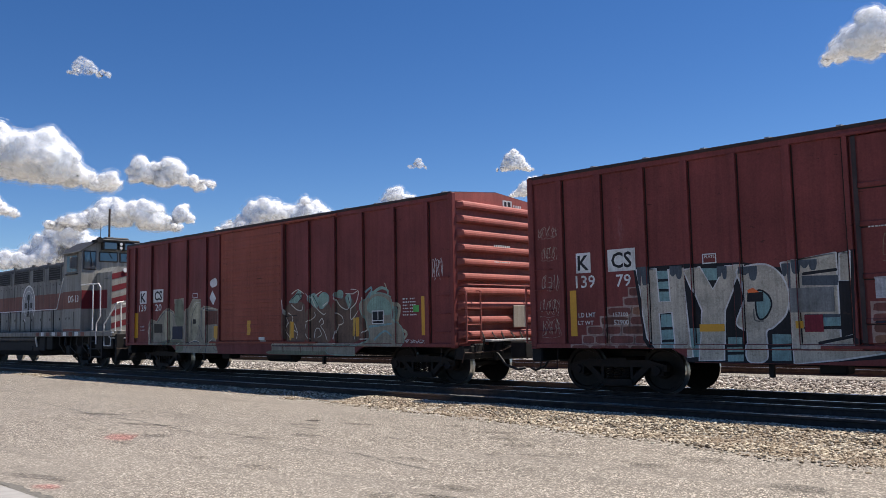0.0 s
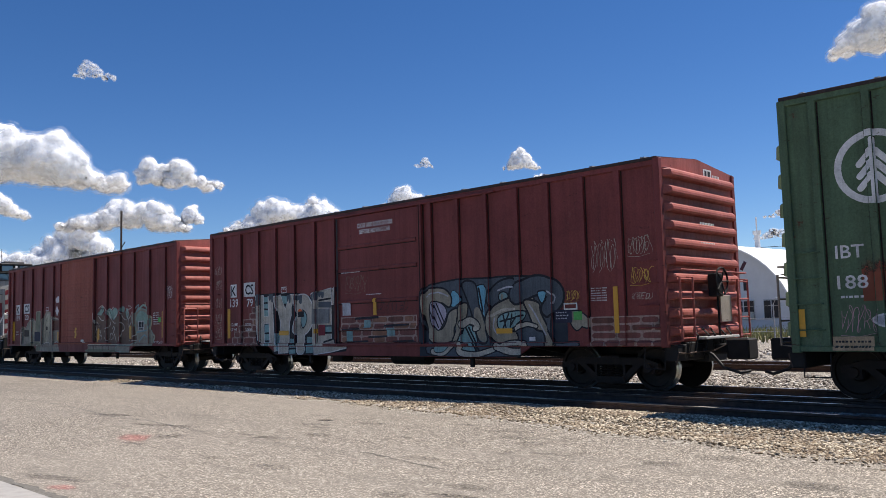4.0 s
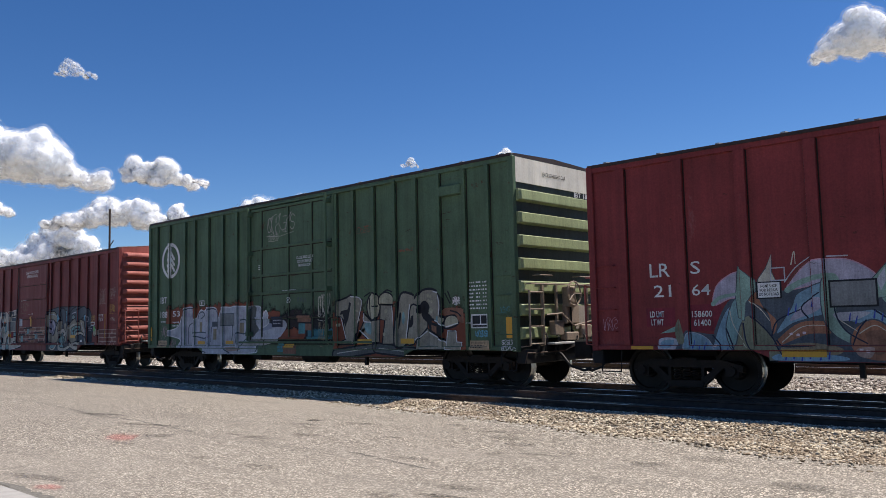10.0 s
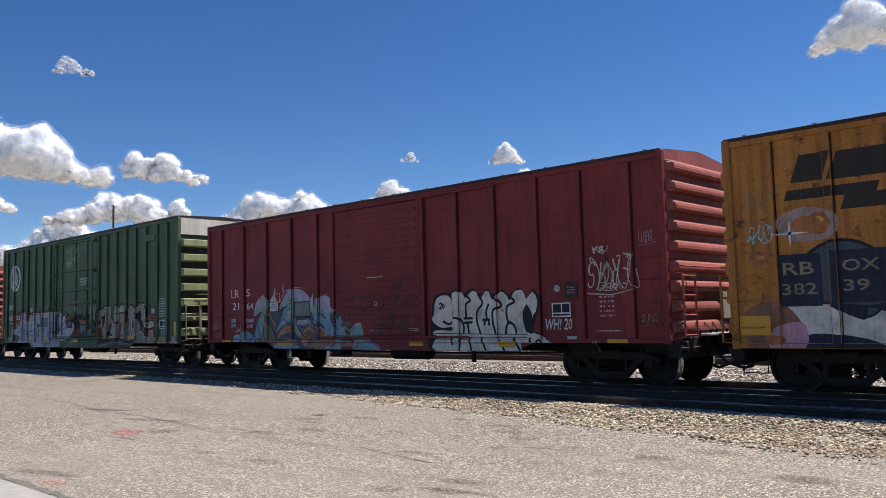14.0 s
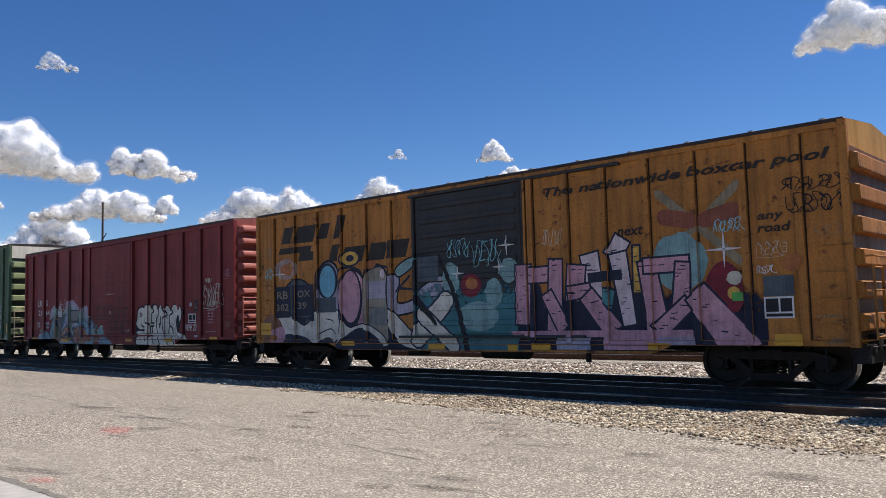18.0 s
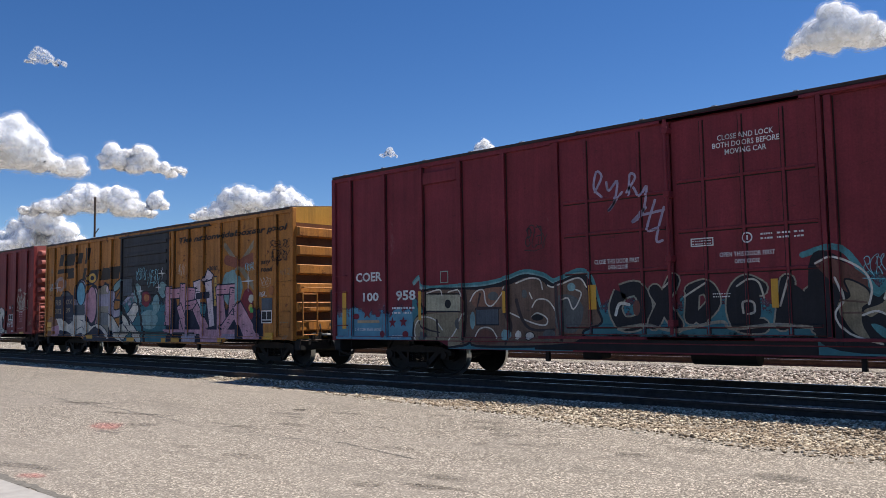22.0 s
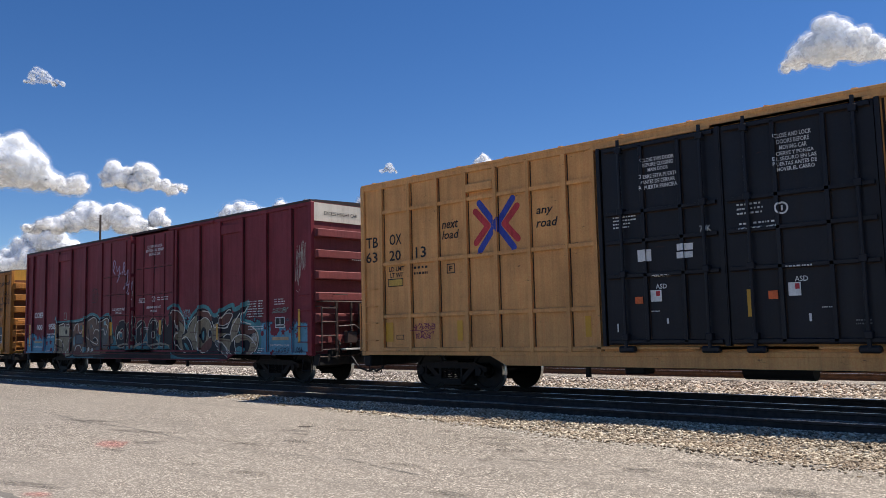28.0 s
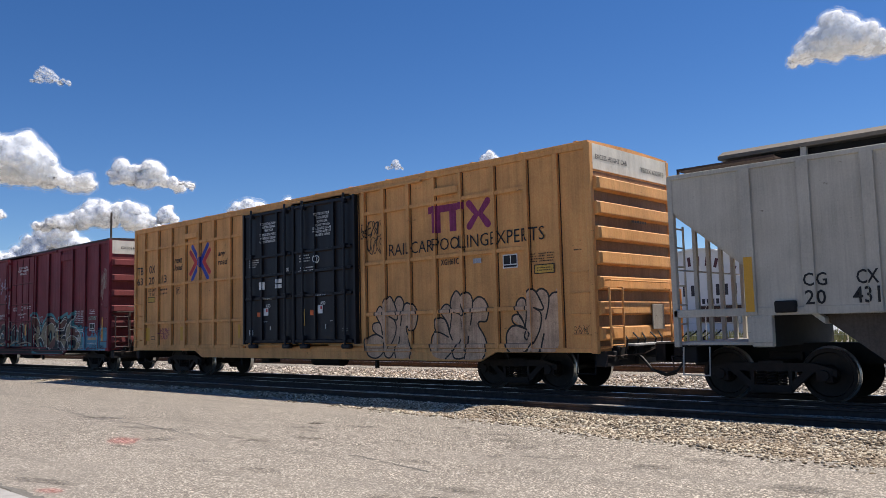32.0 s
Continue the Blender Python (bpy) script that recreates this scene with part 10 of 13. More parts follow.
slab_bar("e", 53.45, 53.53, 1.74, 2.44, SP["pink"], 0.34, 0.36, fall=False, edge=SP["navy"], rim=0.04)
slab_bar("e", 53.33, 53.80, 1.89, 1.95, SP["pink"], 0.26, 0.24, fall=False, edge=SP["navy"], rim=0.04)
slab_bar("e", 53.71, 54.32, 1.12, 1.86, SP["pink"], 0.34, 0.4, fall=True, edge=SP["navy"], rim=0.04)
slab_bar("e", 53.80, 54.48, 2.18, 2.21, SP["navy"], 0.12, 0.12, fall=False, edge=SP["navy"], rim=0.04)
slab_bar("e", 55.04, 55.25, 1.17, 2.44, SP["pink"], 0.34, 0.4, fall=True, edge=SP["navy"], rim=0.04)
slab_bar("e", 54.99, 55.88, 2.34, 2.35, SP["pink"], 0.26, 0.26, fall=False, edge=SP["navy"], rim=0.04)
slab_bar("e", 55.70, 55.77, 1.60, 2.36, SP["pink"], 0.32, 0.26, fall=False, edge=SP["navy"], rim=0.04)
slab_bar("e", 55.24, 55.86, 1.12, 1.65, SP["pink"], 0.3, 0.26, fall=False, edge=SP["navy"], rim=0.04)
slab_bar("e", 55.98, 56.88, 0.71, 1.82, SP["pink"], 0.44, 0.66, fall=True, edge=SP["navy"], rim=0.04)
patch("e", 51.87, 55.91, 1.02, 1.15, SP["pink"], "graffiti_fill", "", 2)
patch("e", 52.99, 53.78, 0.77, 1.01, SP["mauve"], "graffiti_fill", "", 2)
patch("e", 54.08, 55.23, 0.78, 1.02, SP["pink"], "graffiti_fill", "", 2)
patch("e", 55.23, 55.97, 0.79, 1.02, SP["lilac"], "graffiti_fill", "", 2)
scribble("e", 57.56, 58.61, 3.40, 3.66, SP["black"], 113, 5, 0.035)
scribble("e", 57.62, 58.60, 3.04, 3.40, SP["black"], 114, 5, 0.035)
scribble("e", 56.37, 56.90, 2.84, 3.09, SP["aqua"], 115, 6, 0.025)
spark("e", 56.22, 56.88, 2.24, 2.86, SP["white"])
scribble("e", 52.69, 53.18, 2.85, 3.25, SP["cream"], 116, 4, 0.014)
scribble("e", 57.11, 57.60, 2.37, 2.64, SP["cream"], 117, 5, 0.014)
scribble("e", 57.09, 57.40, 2.08, 2.23, SP["white"], 118, 4, 0.018)
patch("e", 57.21, 57.71, 1.70, 2.04, SP["slate"], "placard", "weathered black placard", 5)
data_plate("e", 57.20, 57.69, 1.33, 1.69)
reflector("e", 57.35, 57.82, 0.87, 1.07)
reflector("e", 52.37, 52.84, 0.76, 0.89)
reflector("e", 55.03, 55.48, 0.78, 0.91)
spot("e", 57.54, 57.87, 2.10, 2.38, SP["orange"], 4)
spot("e", 56.51, 56.89, 1.45, 2.20, SP["red"], 4, rag=0.1)
spot("e", 56.58, 56.85, 1.92, 2.16, SP["cream"], 5, rag=0.2)
spot("e", 56.58, 56.81, 1.66, 1.89, SP["yellow"], 5)
patch("e", 56.66, 56.85, 1.64, 1.79, SP["green"], "sticker", "green sticker", 6)
bars("e", 58.05, 58.44, 1.31, 1.39, 1, SP["tan"])
scribble("e", 58.21, 58.40, 0.88, 1.01, SP["tan"], 119, 4, 0.014)
scribble("e", 58.04, 58.54, 2.64, 2.83, SP["tan"], 120, 4, 0.012)
# maroon boxcar
cloud_patch("f", 60.17, 63.48, 0.86, 2.31, SP["sky"], 1, 0.15, 51.0)
words("f", "COER", 61.15, 62.09, 2.34, 2.57, bold=0.03)
words("f", "100", 61.41, 61.97, 1.85, 2.07, bold=0.03)
words("f", "958", 62.57, 63.22, 1.85, 2.09, bold=0.03)
bars("f", 62.43, 63.21, 1.50, 1.73, 2, cols=2)
cloud_patch("f", 63.10, 67.52, 0.74, 2.82, SP["teal"], 1, 0.3, 53.0)
cloud_patch("f", 66.9, 73.2, 0.80, 2.42, SP["teal"], 1, 0.3, 55.0)
cloud_patch("f", 66.6, 73.0, 0.76, 1.32, SP["smoke"], 1, 0.35, 56.0)
reflector("f", 60.63, 60.78, 1.18, 2.12)
reflector("f", 63.30, 63.46, 1.38, 2.05)
reflector("f", 65.79, 65.91, 1.52, 1.98)
reflector("f", 67.95, 68.10, 1.56, 2.04)
reflector("f", 71.46, 71.57, 1.54, 2.02)
star_box("f", 61.28, 61.82, 1.40, 1.77, SP["red"])
star_box("f", 62.25, 62.63, 1.19, 1.47, SP["red"])
star_box("f", 62.60, 63.01, 1.20, 1.49, SP["red"])
spot("f", 61.04, 61.27, 1.41, 1.56, SP["red"], 4)
spot("f", 61.86, 62.02, 1.46, 1.56, SP["red"], 4)
spot("f", 62.00, 62.25, 0.97, 1.14, SP["red"], 4)
spot("f", 62.77, 62.97, 0.98, 1.13, SP["red"], 4)
patch("f", 61.20, 61.99, 1.32, 1.39, SP["tanplate"], "notice", "", 5)
words("f", "2 HF COMP BRAKE SHOES", 61.11, 62.03, 1.13, 1.20)
bars("f", 62.43, 62.77, 0.94, 1.05, 2)
scribble("f", 66.40, 66.89, 2.84, 3.36, SP["smoke"], 126, 2, 0.04)
words("f", "CLOSE AND LOCK|BOTH DOORS BEFORE|MOVING CAR", 70.55, 71.71, 4.21, 4.57)
words("f", "CLOSE THIS DOOR FIRST", 68.09, 69.05, 2.43, 2.52)
words("f", "OPEN THIS DOOR FIRST", 70.60, 71.55, 2.43, 2.51)
words("f", "OPEN CLOSE", 68.38, 68.81, 2.32, 2.40)
words("f", "OPEN CLOSE", 70.86, 71.29, 2.31, 2.38)
outline_ring("f", 71.02, 71.17, 2.66, 2.82, 0.025, WHITE_ST)
bars("f", 71.32, 72.14, 2.67, 2.82, 2, cols=3)
outline("f", 70.08, 70.50, 2.64, 2.79, 0.02, WHITE_ST)
bars("f", 70.11, 70.46, 2.66, 2.76, 2)
patch("f", 69.64, 69.70, 2.91, 3.08, WHITE_ST, "sticker", "", 6)
bars("f", 70.45, 70.78, 1.72, 1.82, 2)
outline("f", 64.01, 64.25, 2.22, 2.49, 0.02, SP["mint"])
cloud_patch("f", 76.22, 79.17, 0.88, 2.53, SP["sky"], 1, 0.2, 57.0)
cloud_patch("f", 72.15, 77.06, 0.77, 3.05, SP["teal"], 1, 0.3, 59.0)
stroke("f", "teal", 0.1, (63.16, 2.26, 63.36, 2.38, 63.52, 2.13, 64.65, 2.13, 65.31, 2.15, 65.87, 2.23, 66.35, 2.35, 66.81, 2.27, 67.13, 2.12, 67.69, 2.30, 67.95, 2.17, 68.10, 1.67), 0.18)
stroke("f", "dteal", 0.07, (63.16, 2.23, 63.36, 2.35, 63.52, 2.10, 64.65, 2.10, 65.31, 2.12, 65.87, 2.20, 66.35, 2.33, 66.81, 2.24, 67.13, 2.10, 67.69, 2.27, 67.95, 2.15, 68.10, 1.64), 0.05)
stroke("f", "black", 0.16, (63.52, 2.02, 64.65, 2.02, 65.31, 2.04, 65.87, 2.13, 66.35, 2.25, 66.81, 2.17, 67.13, 2.03, 67.69, 2.20, 67.94, 2.08, 68.10, 1.57), 0.12)
shape("f", "brown", (63.48, 2.03, 64.65, 2.05, 65.31, 2.03, 65.94, 2.11, 66.42, 2.25, 66.81, 2.16, 67.01, 2.03, 67.63, 2.20, 67.82, 2.05, 68.11, 1.52, 68.16, 1.30, 67.79, 1.17, 67.42, 0.90, 65.07, 0.83, 65.00, 1.02, 64.63, 0.83, 63.31, 0.81, 63.15, 1.23, 63.32, 1.48, 63.56, 1.55), "black", 0.05)
shape("f", "tan", (63.32, 1.48, 64.64, 1.54, 64.75, 1.32, 64.56, 0.84, 63.35, 0.81, 63.17, 1.17))
shape("f", "chalky", (63.55, 1.97, 64.65, 1.94, 64.64, 1.58, 63.54, 1.60), "black", 0.03, sharp=True)
shape("f", "slate", (65.04, 1.61, 65.65, 1.60, 65.65, 1.28, 65.04, 1.28), "black", 0.03, sharp=True)
shape("f", "oxide", (65.04, 1.07, 65.29, 1.17, 65.59, 1.03, 65.61, 0.87, 65.04, 0.86))
shape("f", "clay", (65.02, 1.99, 65.87, 2.06, 65.83, 1.67, 65.01, 1.66))
shape("f", "soot", (67.19, 1.80, 67.56, 1.84, 67.80, 1.57, 67.61, 1.13, 67.17, 1.22))
stroke("f", "wash", 0.032, (63.47, 0.76, 63.20, 0.97, 63.20, 1.28, 63.45, 1.45, 63.80, 1.39, 64.03, 1.16))
stroke("f", "wash", 0.032, (64.26, 0.93, 64.56, 1.31, 64.73, 1.56))
stroke("f", "wash", 0.032, (64.87, 1.79, 65.02, 1.98, 65.25, 2.02, 65.32, 1.74, 65.51, 1.69, 65.87, 2.07))
stroke("f", "wash", 0.032, (66.14, 2.14, 66.48, 2.23, 66.74, 2.19, 66.81, 1.99))
stroke("f", "wash", 0.032, (66.48, 1.93, 66.54, 1.81))
stroke("f", "wash", 0.032, (66.54, 1.63, 66.67, 1.78, 66.93, 1.76, 67.12, 1.53, 67.13, 1.31))
stroke("f", "wash", 0.032, (65.96, 1.52, 66.53, 1.31, 66.86, 1.26, 66.90, 1.40, 66.67, 1.51, 66.53, 1.43))
stroke("f", "wash", 0.032, (65.00, 1.02, 65.15, 1.19, 65.44, 1.19, 65.62, 0.98))
stroke("f", "wash", 0.032, (67.31, 1.77, 67.45, 1.79, 67.57, 1.57, 67.76, 1.87, 67.63, 1.96))
stroke("f", "wash", 0.032, (66.94, 2.07, 67.13, 2.03, 67.69, 2.19, 67.88, 2.00))
stroke("f", "wash", 0.032, (63.56, 2.00, 63.96, 2.07, 64.04, 1.94))
stroke("f", "wash", 0.032, (64.23, 2.01, 64.57, 2.05, 64.68, 1.90))
stroke("f", "smoke", 0.1, (64.72, 2.00, 64.75, 1.56, 64.67, 0.88), 0.05)
stroke("f", "smoke", 0.1, (65.94, 2.06, 65.90, 1.55, 65.99, 1.22, 65.85, 0.87), 0.05)
stroke("f", "smoke", 0.1, (67.19, 2.02, 67.21, 1.53, 67.29, 0.95), 0.05)
stroke("f", "smoke", 0.08, (65.08, 1.63, 65.72, 1.63), 0.04)
stroke("f", "smoke", 0.09, (66.14, 1.78, 66.27, 1.40, 66.53, 1.17, 67.11, 1.17), 0.045)
stroke("f", "smoke", 0.06, (63.32, 1.33, 63.56, 1.17, 63.95, 1.10), 0.03)
stroke("f", "smoke", 0.07, (63.87, 1.37, 63.91, 0.88), 0.035)
stroke("f", "smoke", 0.06, (65.16, 1.94, 65.08, 1.68), 0.03)
shape("f", "soot", (66.42, 1.91, 66.40, 1.84, 66.35, 1.82, 66.30, 1.85, 66.28, 1.91, 66.30, 1.98, 66.35, 2.00, 66.40, 1.97))
shape("f", "soot", (67.11, 1.06, 67.06, 0.98, 66.95, 0.95, 66.83, 0.98, 66.79, 1.06, 66.84, 1.14, 66.95, 1.17, 67.06, 1.14))
shape("f", "soot", (63.56, 1.00, 63.52, 0.91, 63.44, 0.87, 63.35, 0.91, 63.32, 1.00, 63.35, 1.09, 63.44, 1.12, 63.52, 1.09))
shape("f", "soot", (64.60, 1.30, 64.57, 1.21, 64.51, 1.17, 64.44, 1.21, 64.41, 1.30, 64.44, 1.38, 64.51, 1.42, 64.57, 1.38))
shape("f", "soot", (65.66, 1.88, 65.62, 1.81, 65.52, 1.79, 65.42, 1.82, 65.37, 1.89, 65.42, 1.95, 65.52, 1.98, 65.62, 1.95))
shape("f", "soot", (67.73, 1.35, 67.71, 1.26, 67.64, 1.22, 67.58, 1.26, 67.55, 1.35, 67.58, 1.44, 67.65, 1.48, 67.71, 1.44))
shape("f", "dteal", (65.99, 1.06, 65.95, 0.98, 65.85, 0.94, 65.75, 0.98, 65.72, 1.06, 65.76, 1.14, 65.86, 1.17, 65.95, 1.14))
shape("f", "dteal", (65.01, 1.37, 64.98, 1.23, 64.93, 1.17, 64.88, 1.23, 64.86, 1.37, 64.88, 1.50, 64.94, 1.56, 64.99, 1.50))
shape("f", "dteal", (67.63, 2.01, 67.60, 1.95, 67.53, 1.93, 67.47, 1.95, 67.44, 2.02, 67.47, 2.08, 67.54, 2.10, 67.60, 2.07))
shape("f", "black", (66.81, 1.41, 66.77, 1.37, 66.66, 1.35, 66.56, 1.37, 66.52, 1.42, 66.56, 1.46, 66.67, 1.48, 66.77, 1.46))
shape("f", "black", (64.31, 1.74, 64.28, 1.67, 64.22, 1.64, 64.15, 1.67, 64.13, 1.74, 64.15, 1.81, 64.22, 1.84, 64.28, 1.81))
shape("f", "wash", (66.25, 1.06, 66.22, 0.99, 66.17, 0.96, 66.11, 0.99, 66.09, 1.06, 66.12, 1.12, 66.17, 1.15, 66.23, 1.12))
shape("f", "wash", (66.57, 1.04, 66.54, 0.99, 66.46, 0.96, 66.39, 0.99, 66.36, 1.04, 66.39, 1.09, 66.47, 1.11, 66.54, 1.09), "black", 0.02)
stroke("f", "grey", 0.33, (68.63, 1.88, 68.97, 1.93, 69.14, 1.63, 69.01, 1.33, 68.67, 1.29, 68.51, 1.56, 68.63, 1.88))
stroke("f", "black", 0.26, (68.63, 1.88, 68.97, 1.93, 69.14, 1.63, 69.01, 1.33, 68.67, 1.29, 68.51, 1.56, 68.63, 1.88))
shape("f", "oxide", (69.03, 1.57, 69.00, 1.47, 68.95, 1.43, 68.90, 1.47, 68.88, 1.57, 68.90, 1.68, 68.96, 1.72, 69.01, 1.68))
stroke("f", "grey", 0.3, (69.34, 1.88, 69.76, 1.25))
stroke("f", "grey", 0.3, (69.71, 2.06, 69.30, 1.29))
stroke("f", "grey", 0.3, (70.07, 1.84, 70.03, 1.39))
stroke("f", "grey", 0.3, (70.05, 1.86, 70.33, 1.92, 70.45, 1.65, 70.21, 1.39))
stroke("f", "grey", 0.3, (71.27, 1.87, 71.03, 1.98, 70.85, 1.82, 70.80, 1.52, 70.91, 1.26, 71.27, 1.24))
stroke("f", "grey", 0.3, (71.72, 1.96, 71.61, 1.28))
stroke("f", "grey", 0.3, (72.09, 1.75, 72.18, 1.22))
stroke("f", "grey", 0.3, (71.63, 1.57, 72.17, 1.49))
stroke("f", "black", 0.24, (69.34, 1.88, 69.76, 1.25))
stroke("f", "black", 0.24, (69.71, 2.06, 69.30, 1.29))
stroke("f", "black", 0.24, (70.07, 1.84, 70.03, 1.39))
stroke("f", "black", 0.24, (70.05, 1.86, 70.33, 1.92, 70.45, 1.65, 70.21, 1.39))
stroke("f", "black", 0.24, (71.27, 1.87, 71.03, 1.98, 70.85, 1.82, 70.80, 1.52, 70.91, 1.26, 71.27, 1.24))
stroke("f", "black", 0.24, (71.72, 1.96, 71.61, 1.28))
stroke("f", "black", 0.24, (72.09, 1.75, 72.18, 1.22))
stroke("f", "black", 0.24, (71.63, 1.57, 72.17, 1.49))
shape("f", "black", (70.98, 1.86, 71.22, 1.85, 71.25, 1.38, 70.96, 1.30, 70.85, 1.54))
shape("f", "black", (71.74, 1.88, 72.00, 1.76, 72.14, 1.26, 71.67, 1.26))
stroke("f", "silver", 0.04, (70.97, 1.46, 70.97, 1.64, 71.14, 1.64, 71.16, 1.48, 71.06, 1.44))
stroke("f", "wash", 0.06, (68.51, 1.45, 68.60, 1.66, 68.80, 1.64))
stroke("f", "grey", 0.06, (68.56, 1.18, 69.13, 1.26, 69.69, 1.16, 70.56, 1.31, 70.77, 1.19, 71.53, 1.26, 72.27, 1.18), 0.06)
stroke("f", "silver", 0.035, (69.51, 1.94, 69.68, 2.08))
stroke("f", "silver", 0.035, (71.74, 2.03, 71.59, 1.57))
stroke("f", "silver", 0.035, (70.88, 1.92, 71.08, 2.03, 71.25, 1.97, 71.33, 1.71))
stroke("f", "silver", 0.035, (69.91, 1.76, 70.31, 1.99))
stroke("f", "silver", 0.035, (72.17, 1.56, 72.27, 1.20))
stroke("f", "teal", 0.1, (71.98, 2.39, 72.55, 2.47, 72.98, 1.85, 73.13, 1.80, 73.38, 2.12, 73.89, 2.38, 74.29, 2.33, 74.67, 2.09, 75.09, 2.24, 75.65, 2.38, 75.73, 2.24, 76.24, 2.36, 76.47, 2.42, 76.27, 2.11, 76.21, 1.90, 76.63, 1.80, 76.95, 1.57, 77.01, 1.26, 76.83, 1.03), 0.16)
shape("f", "black", (72.10, 2.33, 72.49, 2.36, 72.97, 1.73, 73.15, 1.75, 73.42, 2.05, 73.89, 2.31, 74.25, 2.26, 74.65, 2.02, 75.08, 2.18, 75.59, 2.31, 75.64, 2.15, 76.13, 2.25, 76.38, 2.31, 76.16, 2.01, 76.15, 1.82, 76.59, 1.73, 76.90, 1.52, 76.94, 1.26, 76.71, 1.00, 76.35, 0.83, 75.92, 0.75, 74.42, 0.81, 72.49, 0.84, 72.08, 1.29))
shape("f", "oxide", (72.17, 2.24, 72.45, 2.30, 72.85, 2.05, 72.92, 1.87, 72.86, 1.63, 72.52, 1.84))
shape("f", "oxide", (73.55, 2.08, 73.89, 2.25, 74.29, 2.20, 74.55, 2.00, 74.43, 1.93, 73.92, 2.10))
shape("f", "tan", (72.60, 1.96, 72.89, 1.81, 72.93, 1.61, 72.82, 1.52, 72.81, 1.26, 72.91, 1.01, 72.64, 1.18, 72.48, 1.56, 72.66, 1.70), "black", 0.03)
shape("f", "tan", (73.24, 1.78, 73.68, 2.15, 73.79, 1.84, 73.73, 1.39, 73.81, 1.07, 73.50, 1.08, 73.35, 1.33, 73.09, 1.44, 72.93, 1.37, 72.85, 1.48, 73.11, 1.59), "black", 0.04)
shape("f", "black", (72.82, 1.28, 73.04, 1.36, 73.38, 1.17, 73.54, 0.94, 73.20, 0.93))
shape("f", "teal", (72.93, 1.26, 73.10, 1.22, 73.29, 1.00, 73.08, 1.07))
shape("f", "tan", (74.56, 1.49, 74.42, 1.13, 74.10, 0.97, 73.79, 1.13, 73.67, 1.51, 73.82, 1.88, 74.15, 2.03, 74.45, 1.86), "wash", 0.025)
shape("f", "oxide", (74.17, 1.28, 74.52, 1.42, 74.49, 1.13, 74.19, 1.00, 73.87, 1.05))
shape("f", "black", (74.24, 1.50, 74.18, 1.33, 74.06, 1.25, 73.94, 1.33, 73.90, 1.50, 73.96, 1.68, 74.08, 1.75, 74.20, 1.67))
shape("f", "teal", (74.11, 1.49, 74.09, 1.38, 74.04, 1.34, 74.01, 1.39, 73.99, 1.49, 74.02, 1.59, 74.06, 1.63, 74.10, 1.59))
shape("f", "black", (74.50, 1.55, 74.47, 1.47, 74.42, 1.44, 74.37, 1.47, 74.35, 1.55, 74.38, 1.63, 74.43, 1.66, 74.48, 1.63), "wash", 0.015)
shape("f", "tan", (74.58, 1.75, 74.85, 1.85, 74.91, 1.56, 75.31, 1.55, 75.05, 1.41, 75.59, 1.34, 75.51, 1.13, 75.46, 0.92, 75.04, 1.23, 74.86, 1.27, 74.56, 1.34), "black", 0.03)
shape("f", "oxide", (75.08, 2.02, 75.37, 2.13, 75.64, 2.10, 75.57, 1.96, 75.36, 1.83, 75.07, 1.80), "wash", 0.02)
shape("f", "white", (75.31, 1.85, 75.34, 1.85, 75.33, 1.82, 75.31, 1.82), sharp=True)
shape("f", "white", (75.39, 1.84, 75.41, 1.84, 75.41, 1.82, 75.38, 1.82), sharp=True)
shape("f", "white", (75.30, 1.73, 75.33, 1.73, 75.33, 1.70, 75.30, 1.70), sharp=True)
shape("f", "white", (75.38, 1.73, 75.41, 1.73, 75.41, 1.70, 75.38, 1.70), sharp=True)
stroke("f", "soot", 0.24, (74.84, 1.29, 75.18, 1.08, 75.52, 0.88, 75.87, 0.79), 0.12, edge="wash", rim=0.02)
shape("f", "tan", (75.55, 1.51, 75.68, 1.94, 76.09, 1.94, 75.89, 1.51, 75.61, 1.27), "black", 0.03)
shape("f", "oxide", (76.20, 1.78, 76.62, 1.73, 76.81, 1.56, 76.42, 1.49, 76.16, 1.57))
shape("f", "tan", (75.78, 1.41, 76.13, 1.49, 76.54, 1.40, 76.86, 1.56, 76.95, 1.32, 76.83, 1.03, 76.32, 0.79, 76.54, 1.19, 76.41, 1.33, 76.08, 1.29, 75.88, 1.22), "black", 0.03)
shape("f", "black", (75.76, 1.20, 76.08, 1.27, 76.44, 1.23, 76.33, 0.96, 76.02, 0.75, 75.87, 0.96))
shape("f", "teal", (75.84, 1.09, 76.08, 1.16, 76.28, 1.09, 76.20, 0.93, 76.02, 0.79))
shape("f", "black", (76.01, 1.78, 76.20, 1.57, 75.96, 1.50))
shape("f", "teal", (76.06, 1.55, 76.05, 1.52, 76.01, 1.51, 75.98, 1.52, 75.96, 1.55, 75.98, 1.58, 76.02, 1.59, 76.05, 1.58))
stroke("f", "wash", 0.034, (72.17, 2.24, 72.45, 2.33, 72.85, 2.11, 72.97, 1.83, 72.92, 1.57))
stroke("f", "wash", 0.034, (72.46, 2.00, 72.56, 1.66, 72.44, 1.40, 72.63, 1.11, 73.09, 0.96))
stroke("f", "wash", 0.034, (73.14, 1.65, 73.24, 1.86, 73.55, 2.08))
stroke("f", "wash", 0.034, (72.82, 1.40, 73.05, 1.46, 73.30, 1.28, 73.48, 0.99))
stroke("f", "wash", 0.034, (74.01, 2.25, 74.33, 2.21, 74.48, 2.08))
stroke("f", "wash", 0.034, (73.62, 1.85, 73.55, 1.62, 73.70, 1.28, 73.91, 1.02))
